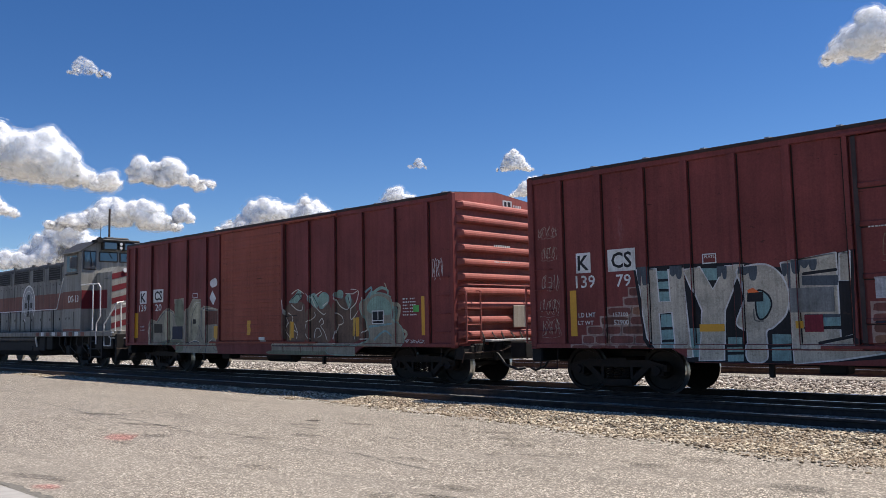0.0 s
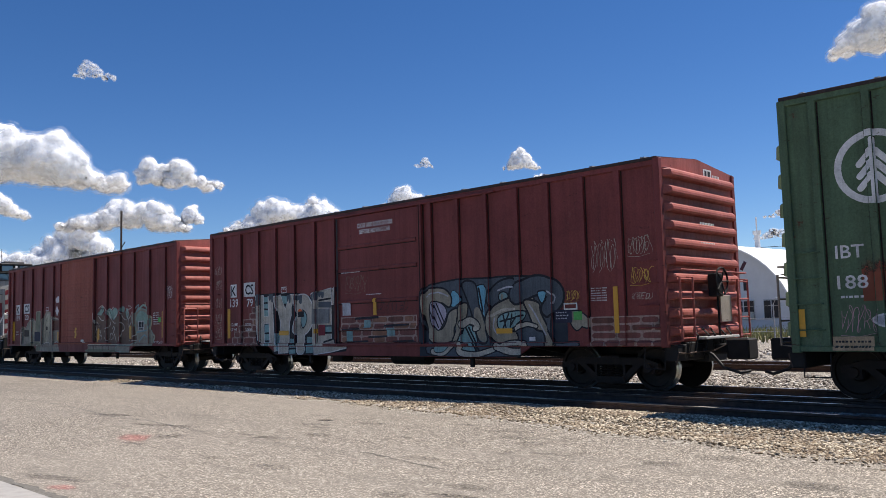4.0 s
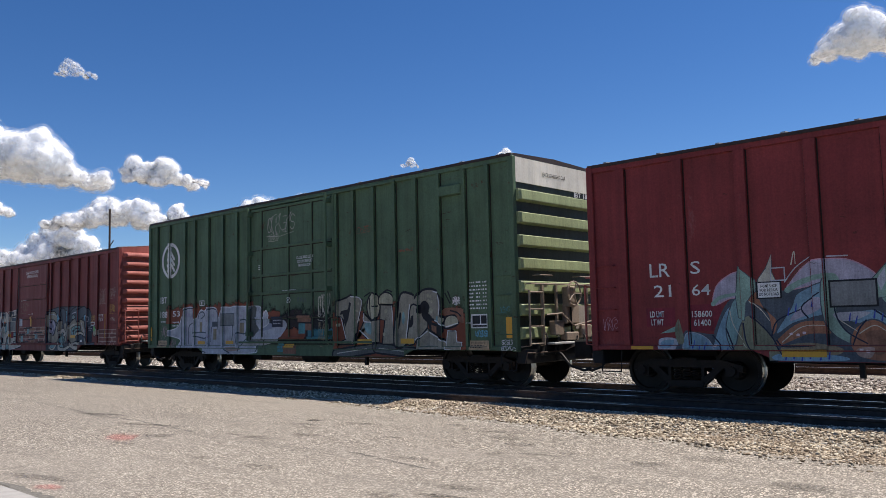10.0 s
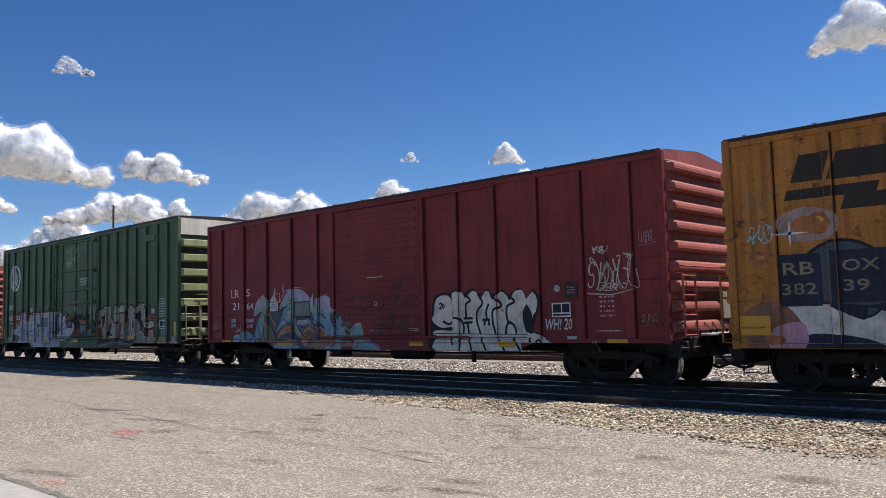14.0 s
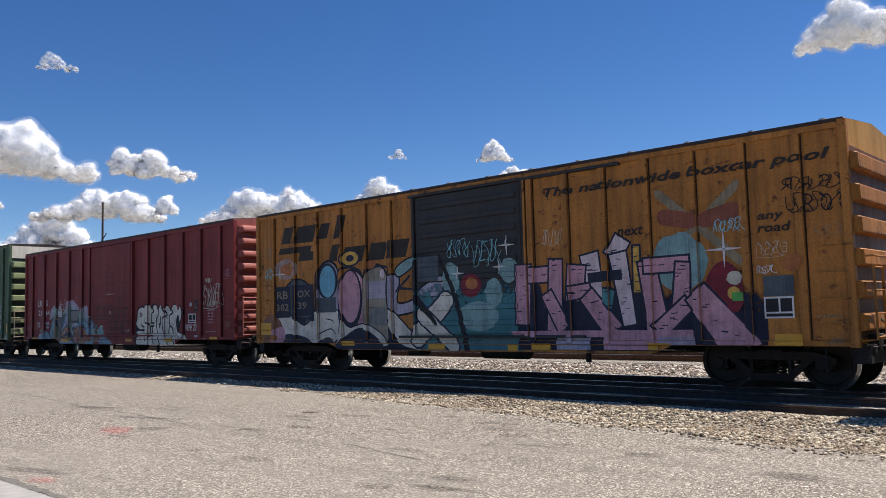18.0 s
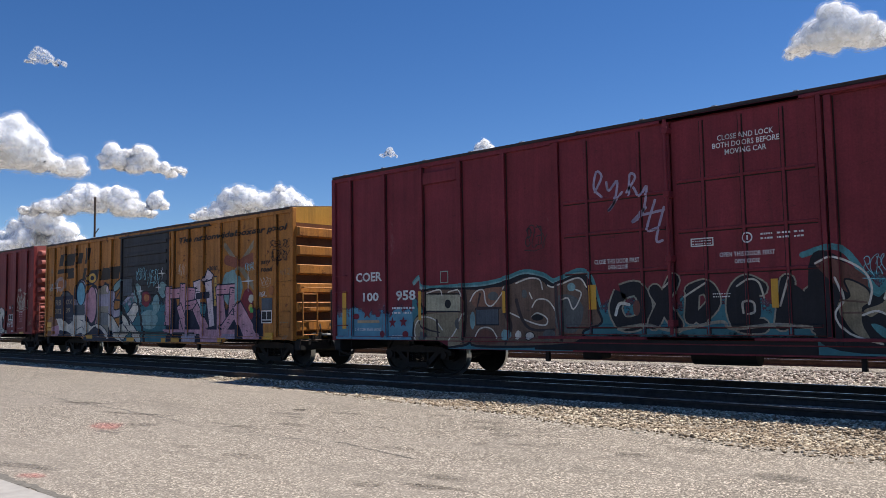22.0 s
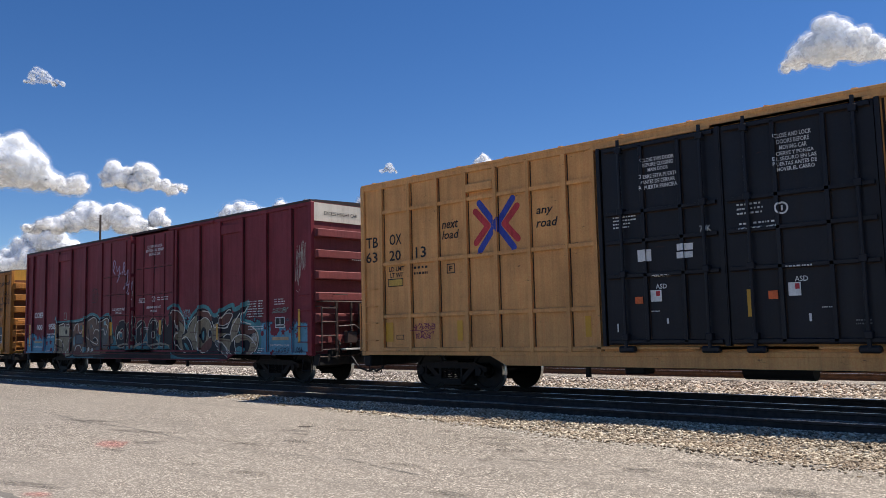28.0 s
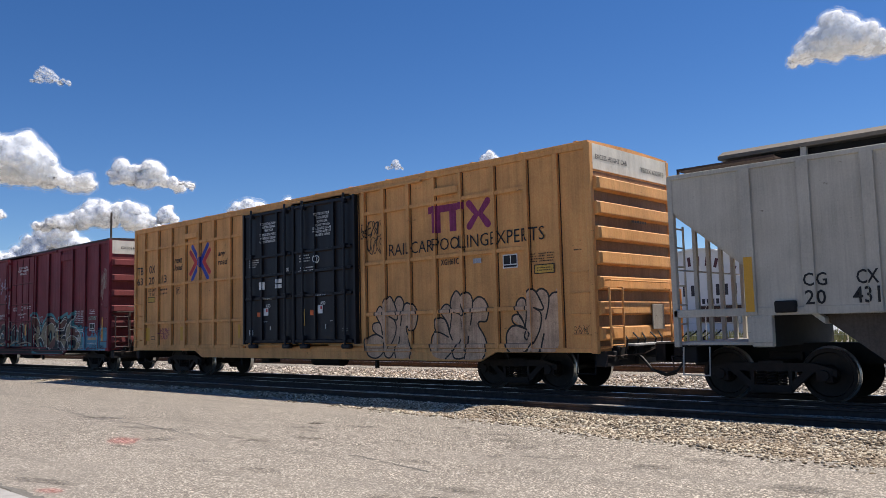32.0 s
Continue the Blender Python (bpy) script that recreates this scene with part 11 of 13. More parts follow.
stroke("f", "wash", 0.034, (74.88, 1.74, 75.32, 1.71, 75.59, 2.00))
stroke("f", "wash", 0.034, (74.90, 1.34, 75.19, 1.20, 75.46, 0.92, 75.59, 0.75))
stroke("f", "wash", 0.034, (74.54, 1.92, 74.73, 1.72, 75.01, 2.09))
stroke("f", "wash", 0.034, (75.04, 1.98, 75.38, 2.22, 75.55, 2.23))
stroke("f", "wash", 0.034, (75.62, 1.30, 75.79, 1.43, 76.13, 1.50, 76.55, 1.41, 76.82, 1.19))
stroke("f", "wash", 0.034, (76.60, 1.73, 76.90, 1.55, 76.94, 1.29, 76.80, 1.03, 76.38, 0.80))
stroke("f", "wash", 0.034, (75.75, 1.33, 75.80, 1.06, 75.97, 0.79))
stroke("f", "wash", 0.034, (76.08, 1.91, 75.93, 1.57))
stroke("f", "wash", 0.034, (76.58, 1.79, 76.22, 1.87, 76.16, 2.01, 76.40, 2.27))
stroke("f", "wash", 0.034, (75.52, 1.48, 75.63, 1.75, 76.03, 2.12))
stroke("f", "wash", 0.034, (75.16, 1.43, 75.34, 1.51, 75.48, 1.51))
stroke("f", "brown", 0.03, (72.52, 1.64, 72.88, 1.60))
stroke("f", "brown", 0.03, (72.55, 1.44, 72.83, 1.44))
stroke("f", "brown", 0.03, (73.31, 1.59, 73.73, 1.60))
stroke("f", "brown", 0.03, (73.39, 1.32, 73.76, 1.28))
stroke("f", "brown", 0.03, (74.61, 1.64, 74.91, 1.65))
stroke("f", "brown", 0.03, (74.60, 1.49, 75.05, 1.47))
stroke("f", "brown", 0.03, (75.04, 1.34, 75.54, 1.30))
stroke("f", "brown", 0.03, (75.71, 1.82, 76.01, 1.79))
stroke("f", "brown", 0.03, (75.63, 1.61, 75.90, 1.59))
stroke("f", "brown", 0.03, (76.53, 1.27, 76.88, 1.26))
stroke("f", "brown", 0.03, (76.59, 1.10, 76.78, 1.12))
stroke("f", "brown", 0.03, (76.09, 1.40, 76.41, 1.37))
stroke("f", "lilac", 0.05, (68.14, 3.85, 68.30, 4.13, 68.19, 4.24, 68.12, 3.93, 68.29, 3.74))
stroke("f", "lilac", 0.05, (68.40, 4.01, 68.45, 3.84, 68.64, 4.01, 68.56, 3.60, 68.42, 3.45, 68.73, 3.78))
stroke("f", "lilac", 0.05, (68.83, 3.77, 69.02, 4.03, 68.91, 4.10, 68.88, 3.71))
stroke("f", "lilac", 0.05, (68.98, 3.84, 69.10, 3.67, 69.25, 3.84, 69.15, 3.34, 68.92, 3.19, 69.22, 3.44))
stroke("f", "lilac", 0.05, (69.41, 3.56, 69.23, 3.03, 69.45, 3.04))
stroke("f", "lilac", 0.05, (69.58, 3.41, 69.41, 2.83, 69.53, 2.80))
stroke("f", "lilac", 0.05, (69.15, 3.31, 69.58, 3.36))
bars("f", 76.43, 77.22, 1.97, 2.48, 7, cols=3)
bars("f", 76.47, 77.19, 1.61, 1.75, 2)
bars("f", 77.73, 78.22, 2.29, 2.49, 3, cols=3)
data_plate("f", 77.75, 78.20, 1.66, 1.96)
scribble("f", 77.63, 78.29, 2.09, 2.22, SP["mint"], 132, 4, 0.03)
patch("f", 77.61, 78.37, 1.32, 1.41, SP["tanplate"], "notice", "orange-brown notice strip", 5)
words("f", "2 HF COMP BRAKE SHOES", 77.53, 78.45, 1.15, 1.21)
scribble("f", 77.72, 78.47, 0.96, 1.12, SP["navy"], 133, 8, 0.02)
scribble("f", 78.68, 78.99, 0.97, 1.13, SP["navy"], 134, 4, 0.025)
bars("f", 76.98, 77.27, 0.95, 1.12, 3)
spot("f", 77.51, 77.91, 1.43, 1.80, SP["red"], 3, rag=0.4, seed=6.0)
spot("f", 77.07, 77.21, 1.44, 1.59, SP["red"], 3)
spot("f", 77.57, 77.69, 0.91, 1.06, SP["red"], 3)
spot("f", 78.47, 78.56, 1.50, 1.61, SP["red"], 3)
star_box("f", 78.21, 78.50, 1.50, 1.88, SP["red"])
star_box("f", 78.03, 78.23, 1.41, 1.67, SP["red"])
star_box("f", 78.68, 78.86, 1.34, 1.58, SP["red"])
reflector("f", 74.81, 74.90, 1.35, 1.83)
reflector("f", 71.46, 71.57, 1.56, 2.02)
reflector("f", 78.80, 78.89, 1.24, 2.15)
scribble("f", 76.63, 76.91, 1.28, 1.54, SP["white"], 135, 4, 0.02)
scribble("f", 78.72, 78.93, 2.73, 3.96, SP["silver"], 136, 3, 0.02)
scribble("f", 78.95, 79.15, 3.16, 4.05, SP["silver"], 137, 3, 0.018)
scribble("f", 72.86, 73.38, 1.99, 2.36, SP["aqua"], 138, 4, 0.02)
hole_plate("f", 75.29, 75.46, 4.64, 4.81)
hole_plate("f", 64.07, 64.23, 4.66, 4.81)
# mustard boxcar
words("g", "TB", 81.55, 81.98, 3.57, 3.83, BLACK_ST, bold=0.01)
words("g", "OX", 82.39, 82.80, 3.58, 3.85, BLACK_ST, bold=0.01)
words("g", "63", 81.54, 81.95, 3.20, 3.46, BLACK_ST, bold=0.01)
words("g", "20", 82.38, 82.77, 3.20, 3.45, BLACK_ST, bold=0.01)
words("g", "13", 83.27, 83.60, 3.21, 3.47, BLACK_ST, bold=0.01)
words("g", "next", 84.12, 84.62, 3.81, 3.99, BLACK_ST, bold=0.01, shear=0.25)
words("g", "load", 84.12, 84.64, 3.57, 3.77, BLACK_ST, bold=0.01, shear=0.25)
words("g", "any", 86.78, 87.20, 3.81, 3.98, BLACK_ST, bold=0.01, shear=0.25)
words("g", "road", 86.77, 87.31, 3.58, 3.77, BLACK_ST, bold=0.01, shear=0.25)
cross_logo("g", 85.06, 86.35, 3.23, 4.28)
words("g", "LD LMT|LT WT", 82.36, 82.88, 2.79, 3.05, BLACK_ST)
bars("g", 83.20, 83.64, 2.78, 3.05, 2, BLACK_ST)
patch("g", 82.32, 82.83, 2.57, 2.76, SP["yellow"], "notice", "small yellow notice", 4)
outline("g", 82.32, 82.83, 2.57, 2.76, 0.02, BLACK_ST)
outline("g", 84.25, 84.49, 2.78, 3.00, 0.02, BLACK_ST)
words("g", "F", 84.32, 84.42, 2.83, 2.95, BLACK_ST)
reflector("g", 82.22, 82.47, 1.25, 1.71)
reflector("g", 84.52, 84.68, 1.26, 1.71)
reflector("g", 87.87, 88.00, 1.31, 1.72)
reflector("g", 91.15, 91.27, 1.62, 2.08)
scribble("g", 83.13, 83.81, 1.51, 1.68, SP["plum"], 141, 5, 0.03)
scribble("g", 83.20, 83.76, 1.30, 1.49, SP["plum"], 142, 4, 0.03)
outline("g", 82.58, 82.83, 1.30, 1.41, 0.015, BLACK_ST)
words("g", "CLOSE THIS DOOR|BEFORE CLOSING|MAIN DOOR", 89.30, 89.95, 4.36, 4.62)
words("g", "CIERRE ESTA PUERTA|ANTES DE CERRAR|LA PUERTA PRINCIPAL", 89.22, 90.03, 4.03, 4.31)
words("g", "CLOSE AND LOCK|DOORS BEFORE|MOVING CAR", 91.76, 92.36, 4.37, 4.65)
words("g", "CIERRE Y PONGA|EL SEGURO EN LAS|PUERTAS ANTES DE|MOVER EL CARRO", 91.74, 92.42, 4.01, 4.34)
words("g", "70K", 90.37, 90.58, 3.14, 3.25)
bars("g", 88.64, 89.18, 3.34, 3.60, 4)
bars("g", 91.06, 91.64, 3.34, 3.57, 3)
bars("g", 91.09, 91.81, 3.08, 3.24, 2, cols=3)
patch("g", 89.13, 89.41, 2.69, 2.91, WHITE_ST, "label", "white paper label", 6)
patch("g", 89.92, 90.23, 2.84, 2.96, WHITE_ST, "label", "white paper label", 6)
patch("g", 89.91, 90.22, 2.70, 2.81, WHITE_ST, "label", "white paper label", 6)
words("g", "ASD", 89.47, 89.69, 2.17, 2.26)
words("g", "ASD", 91.95, 92.16, 2.17, 2.26)
patch("g", 89.36, 89.58, 1.94, 2.15, WHITE_ST, "label", "white and red label", 6)
patch("g", 89.47, 89.55, 2.04, 2.13, SP["lred"], "label_field", "", 7)
patch("g", 91.84, 92.04, 1.94, 2.16, WHITE_ST, "label", "white and red label", 6)
patch("g", 91.95, 92.02, 2.05, 2.14, SP["lred"], "label_field", "", 7)
patch("g", 89.04, 89.20, 1.91, 2.04, SP["osign"], "label", "orange label", 6)
patch("g", 91.51, 91.67, 1.90, 2.04, SP["osign"], "label", "orange label", 6)
outline_ring("g", 91.75, 91.89, 3.31, 3.49, 0.03, WHITE_ST)
bars("g", 89.36, 89.53, 1.74, 1.79, 1)
bars("g", 92.35, 92.54, 1.72, 1.76, 1)
bars("g", 92.83, 93.06, 1.44, 1.55, 2, SP["grey2"])
bars("g", 89.44, 89.77, 2.37, 2.45, 1)
bars("g", 91.84, 92.27, 2.38, 2.46, 1)
patch("g", 88.77, 88.83, 1.39, 1.55, WHITE_ST, "label", "", 6)
patch("g", 89.66, 89.70, 1.53, 1.63, WHITE_ST, "label", "", 6)
patch("g", 92.14, 92.18, 1.52, 1.65, WHITE_ST, "label", "", 6)
patch("g", 88.64, 88.67, 1.39, 1.55, WHITE_ST, "label", "", 6)
tee_logo("g", 95.87, 97.75, 3.69, 4.33)
words("g", "RAILCARPOOLINGEXPERTS", 94.52, 99.21, 3.27, 3.56, BLACK_ST, bold=-0.004)
words("g", "XGH61C", 96.25, 96.82, 2.92, 3.06, BLACK_ST)
patch("g", 97.24, 97.48, 2.90, 3.01, SP["pale"], "label", "white paper label", 5)
data_plate("g", 98.09, 98.49, 2.73, 3.03)
patch("g", 98.92, 99.44, 2.56, 2.76, BLACK_ST, "notice", "yellow bordered notice", 4)
patch("g", 98.94, 99.41, 2.58, 2.74, SP["yellow"], "notice_field", "", 5)
bars("g", 99.00, 99.36, 2.61, 2.71, 2, BLACK_ST, layer=6)
bars("g", 98.83, 99.48, 2.80, 3.01, 4, SP["ink"], cols=3)
bars("g", 99.92, 100.10, 2.96, 3.02, 1, BLACK_ST)
shape("g", "veil", (93.65, 1.27, 93.88, 1.35, 94.03, 1.36, 93.86, 1.49, 93.91, 1.64, 94.11, 1.64, 93.99, 1.86, 94.11, 2.04, 94.24, 1.98, 94.33, 2.16, 94.49, 2.28, 94.66, 2.14, 94.76, 2.25, 94.92, 2.23, 94.98, 2.06, 95.15, 2.10, 95.37, 2.00, 95.45, 1.83, 95.40, 1.55, 95.28, 1.43, 95.06, 1.54, 95.15, 1.27, 95.27, 1.02, 95.16, 0.80, 94.72, 0.77, 94.43, 0.79, 94.00, 0.78, 93.72, 0.82, 93.63, 1.06))
stroke("g", "ink", 0.042, (93.65, 0.99, 93.63, 1.21, 93.79, 1.32, 94.01, 1.35, 94.20, 1.28, 94.32, 1.17), 0.036)
stroke("g", "ink", 0.042, (94.19, 1.29, 93.97, 1.38, 93.86, 1.49, 93.89, 1.62, 94.07, 1.65, 94.16, 1.59, 94.21, 1.35), 0.036)
stroke("g", "ink", 0.042, (94.16, 1.59, 94.00, 1.82, 94.04, 1.97, 94.14, 2.05, 94.24, 1.97, 94.29, 1.76, 94.26, 1.54, 94.21, 1.35), 0.036)
stroke("g", "ink", 0.042, (94.26, 1.94, 94.31, 2.12, 94.49, 2.28, 94.63, 2.15, 94.72, 1.96, 94.77, 1.80, 94.73, 1.70, 94.64, 1.71), 0.036)
stroke("g", "ink", 0.042, (94.46, 1.79, 94.64, 1.70, 94.71, 1.53, 94.64, 1.28, 94.44, 1.01), 0.036)
stroke("g", "ink", 0.042, (94.20, 1.28, 94.34, 1.13, 94.32, 1.02), 0.036)
stroke("g", "ink", 0.042, (94.67, 2.13, 94.76, 2.25, 94.90, 2.24, 94.99, 2.09, 94.94, 1.92, 94.86, 1.56), 0.036)
stroke("g", "ink", 0.042, (94.94, 1.88, 95.01, 2.06, 95.15, 2.10, 95.33, 2.04, 95.45, 1.84, 95.40, 1.58, 95.30, 1.44, 95.18, 1.47, 95.06, 1.54, 95.08, 1.39, 95.19, 1.25, 95.27, 1.01), 0.036)
stroke("g", "ink", 0.042, (94.82, 1.28, 94.78, 1.11, 94.67, 0.97, 94.70, 0.79), 0.036)
stroke("g", "ink", 0.042, (93.64, 0.97, 93.74, 0.82, 94.00, 0.77, 94.20, 0.86, 94.31, 0.99), 0.036)
stroke("g", "ink", 0.042, (94.29, 0.93, 94.35, 0.81, 94.51, 0.79, 94.65, 0.93), 0.036)
stroke("g", "ink", 0.042, (95.21, 0.92, 95.17, 0.78), 0.036)
shape("g", "veil", (95.99, 1.38, 96.11, 1.43, 96.06, 1.57, 96.10, 1.68, 96.29, 1.71, 96.21, 1.88, 96.29, 2.02, 96.50, 1.99, 96.54, 2.17, 96.69, 2.31, 96.84, 2.17, 97.00, 2.27, 97.14, 2.20, 97.19, 2.09, 97.36, 2.16, 97.54, 2.08, 97.63, 1.91, 97.60, 1.65, 97.34, 1.58, 97.37, 1.44, 97.54, 1.24, 97.57, 1.02, 97.46, 0.79, 96.32, 0.77, 95.96, 0.85, 95.90, 1.06))
stroke("g", "ink", 0.042, (95.90, 0.96, 95.87, 1.11, 95.92, 1.30, 96.05, 1.39, 96.21, 1.36, 96.42, 1.27), 0.036)
stroke("g", "ink", 0.042, (96.11, 1.41, 96.06, 1.57, 96.10, 1.69, 96.23, 1.71, 96.37, 1.62, 96.46, 1.36), 0.036)
stroke("g", "ink", 0.042, (96.46, 1.36, 96.43, 1.52, 96.35, 1.66, 96.22, 1.81, 96.23, 1.93, 96.36, 2.02, 96.50, 1.97, 96.54, 1.79, 96.46, 1.36), 0.036)
stroke("g", "ink", 0.042, (96.50, 1.97, 96.54, 2.15, 96.68, 2.31, 96.81, 2.22, 96.88, 2.00, 96.96, 1.82, 96.91, 1.75, 96.81, 1.77, 96.66, 1.83), 0.036)
stroke("g", "ink", 0.042, (96.81, 1.77, 96.89, 1.63, 96.85, 1.32, 96.69, 1.06, 96.34, 0.78), 0.036)
stroke("g", "ink", 0.042, (96.84, 2.15, 96.98, 2.26, 97.11, 2.22, 97.18, 2.06, 97.15, 1.78, 97.10, 1.54), 0.036)
stroke("g", "ink", 0.042, (97.18, 2.05, 97.34, 2.15, 97.51, 2.10, 97.62, 1.94, 97.63, 1.78, 97.56, 1.61, 97.37, 1.60, 97.33, 1.52, 97.49, 1.29, 97.56, 1.09, 97.53, 0.90, 97.45, 0.79), 0.036)
stroke("g", "ink", 0.042, (97.03, 1.28, 97.00, 1.06, 96.91, 0.79), 0.036)
stroke("g", "ink", 0.042, (96.56, 0.96, 96.60, 0.81, 96.75, 0.78, 96.91, 0.81), 0.036)
stroke("g", "ink", 0.042, (96.46, 1.36, 96.54, 1.21), 0.036)
shape("g", "veil", (98.10, 1.18, 98.15, 1.39, 98.30, 1.48, 98.48, 1.49, 98.30, 1.63, 98.35, 1.73, 98.49, 1.72, 98.40, 1.87, 98.46, 2.04, 98.58, 2.08, 98.67, 2.02, 98.79, 2.23, 98.94, 2.21, 99.09, 2.25, 99.22, 2.16, 99.27, 2.08, 99.41, 2.16, 99.47, 2.14, 99.38, 0.91, 98.26, 0.90, 98.14, 1.02))
stroke("g", "ink", 0.042, (98.63, 1.43, 98.48, 1.49, 98.27, 1.48, 98.13, 1.34, 98.11, 1.15, 98.17, 0.98, 98.32, 0.90, 98.53, 0.91, 98.73, 1.02, 98.94, 1.29, 99.04, 1.55, 99.03, 1.76, 98.86, 1.86), 0.036)
stroke("g", "ink", 0.042, (98.63, 1.43, 98.36, 1.52, 98.28, 1.63, 98.33, 1.72, 98.48, 1.72, 98.57, 1.59, 98.63, 1.43), 0.036)
stroke("g", "ink", 0.042, (98.57, 1.59, 98.43, 1.79, 98.40, 1.93, 98.47, 2.05, 98.58, 2.08, 98.66, 2.00, 98.67, 1.77, 98.62, 1.44), 0.036)
stroke("g", "ink", 0.042, (98.67, 2.00, 98.74, 2.19, 98.84, 2.25, 98.95, 2.16, 99.08, 1.93, 99.11, 1.84, 99.05, 1.81, 98.86, 1.86), 0.036)
stroke("g", "ink", 0.042, (98.94, 2.19, 99.05, 2.25, 99.16, 2.22, 99.25, 2.11, 99.24, 1.89, 99.16, 1.62), 0.036)
stroke("g", "ink", 0.042, (99.27, 2.08, 99.36, 2.15, 99.47, 2.16), 0.036)
stroke("g", "ink", 0.042, (98.63, 1.43, 98.78, 1.32, 98.66, 1.20, 98.60, 1.26, 98.63, 1.37), 0.036)
stroke("g", "ink", 0.042, (99.10, 1.31, 99.02, 1.02, 99.04, 0.91), 0.036)
stroke("g", "ink", 0.042, (98.68, 0.93, 98.75, 0.90, 98.95, 0.91, 99.02, 0.99), 0.036)
scribble("g", 93.49, 94.22, 3.77, 4.22, SP["ink"], 154, 4, 0.05)
scribble("g", 93.71, 94.28, 3.34, 3.81, SP["ink"], 155, 3, 0.04)
scribble("g", 99.84, 100.19, 1.29, 1.48, SP["ink"], 156, 4, 0.015)
# hopper
words("h", "CG", 104.35, 104.71, 2.03, 2.25, BLACK_ST)
words("h", "CX", 105.15, 105.49, 2.03, 2.26, BLACK_ST)
words("h", "20", 104.37, 104.68, 1.73, 1.97, BLACK_ST)
words("h", "431", 105.08, 105.49, 1.73, 1.99, BLACK_ST)
reflector("h", 103.38, 103.53, 1.64, 2.58)
words("h", "PULL|HERE", 103.37, 103.58, 1.21, 1.35, BLACK_ST)
# end lettering


def end_words(k, s, y0, y1, z0, z1, mat, out=0.04, name="lettering"):
    """Lettering or a panel on the end wall that faces down the track."""
    car = SIDE[k].car
    L = END_X[k] - car.location.x
    bm = bmesh.new()
    if s:
        add_text(bm, s, y0, y1, z0, z1, 0.008)
    else:
        quad(bm, y0, y1, z0, z1)
    for v in bm.verts:
        v.co = Vector((L + out, v.co.x, v.co.z))
    part(name, bm, mat, car)


END_X = {"a": -12.36, "b": 5.66, "c": 23.83, "d": 41.46, "e": 58.62, "f": 79.38, "g": 100.36}
for k in ("a", "b"):
    end_words(k, "", 0.25, 0.62, 4.27, 4.45, WHITE_ST, 0.006, "badge_panel")
    end_words(k, "", 0.31, 0.40, 4.30, 4.42, BLACK_ST, 0.009, "badge_bar")
    end_words(k, "", 0.45, 0.56, 4.30, 4.42, BLACK_ST, 0.009, "badge_bar")
    for i in range(5):
        end_words(k, "", 0.66 + 0.07 * i, 0.71 + 0.07 * i, 4.28, 4.36, WHITE_ST, 0.006, "stencil_bar")
end_words("c", "EXCESS HEIGHT CAR", -0.55, 0.35, 4.68, 4.77, BLACK_ST)
end_words("c", "IBT 18853", 0.55, 1.4, 4.30, 4.42, WHITE_ST, 0.135)
end_words("g", "EXCESS HEIGHT CAR", -1.45, -0.2, 4.72, 4.82, BLACK_ST)
end_words("g", "TBOX 632013", 0.35, 1.4, 4.66, 4.77, BLACK_ST)
end_words("f", "EXCESS HEIGHT CAR", -1.2, 0.0, 4.62, 4.72, BLACK_ST)
end_words("d", "", 0.5, 0.95, 4.1, 4.3, CREAM, 0.02, "placard")
for k, z in (("a", 3.25), ("b", 3.25), ("c", 3.6), ("f", 3.4), ("g", 3.5)):
    for j in range(2):
        for i in range(9):
            end_words(k, "", -0.3 + 0.07 * i, -0.25 + 0.07 * i, z - 0.4 * j, z - 0.4 * j + 0.05, BLACK_ST if k == "g" else WHITE_ST, 0.14, "stencil_bar")


# ---- ground, tracks, background ----
def grid_lines(a, b, step, far):
    v = list(np.arange(a, b + 1e-6, step))
    k, lo, hi = step, a, b
    while hi < far:
        k *= 1.7
        lo, hi = lo - k, hi + k
        v = [max(lo, -far)] + v + [min(hi, far)]
    return v


def sheet(name, xs, ys, height, mat, label, category, keep=None):
    vs = [(x, y, height(x, y)) for y in ys for x in xs]
    nx = len(xs)
    fs = []
    for j in range(len(ys) - 1):
        for i in range(nx - 1):
            if keep is None or keep((xs[i] + xs[i + 1]) / 2, (ys[j] + ys[j + 1]) / 2):
                fs.append((j * nx + i, j * nx + i + 1, (j + 1) * nx + i + 1, (j + 1) * nx + i))
    me = bpy.data.meshes.new(name)
    me.from_pydata(vs, [], fs)
    me.polygons.foreach_set("use_smooth", [True] * len(me.polygons))
    me.materials.append(mat)
    return tagged(new(name, me), label, category, "", "structure")


def road_edge(x):
    """Where the asphalt gives way to loose ballast."""
    e = 9.2 - 0.18 * x
    k = 11.75 - 0.012 * (x + 14)
    soft = 0.5 * (e + k - math.sqrt((e - k) ** 2 + 0.8))
    return soft + 0.22 * noise.noise((x * 0.7, 3.1, 0)) + 0.08 * noise.noise((x * 2.7, 9.1, 0))


def ground_z(x, y):
    if y < road_edge(x) - 0.3:
        return -0.03
    z = -0.05 + 0.025 * noise.noise((x * 0.9, y * 0.9, 0))
    if 10.5 < y < 12.2:
        z += 0.09 * math.sin((y - 10.5) / 1.7 * math.pi) * min(1.0, max(0.0, (y - road_edge(x)) / 0.5))
    if y > 45:
        z += 0.05
    return z


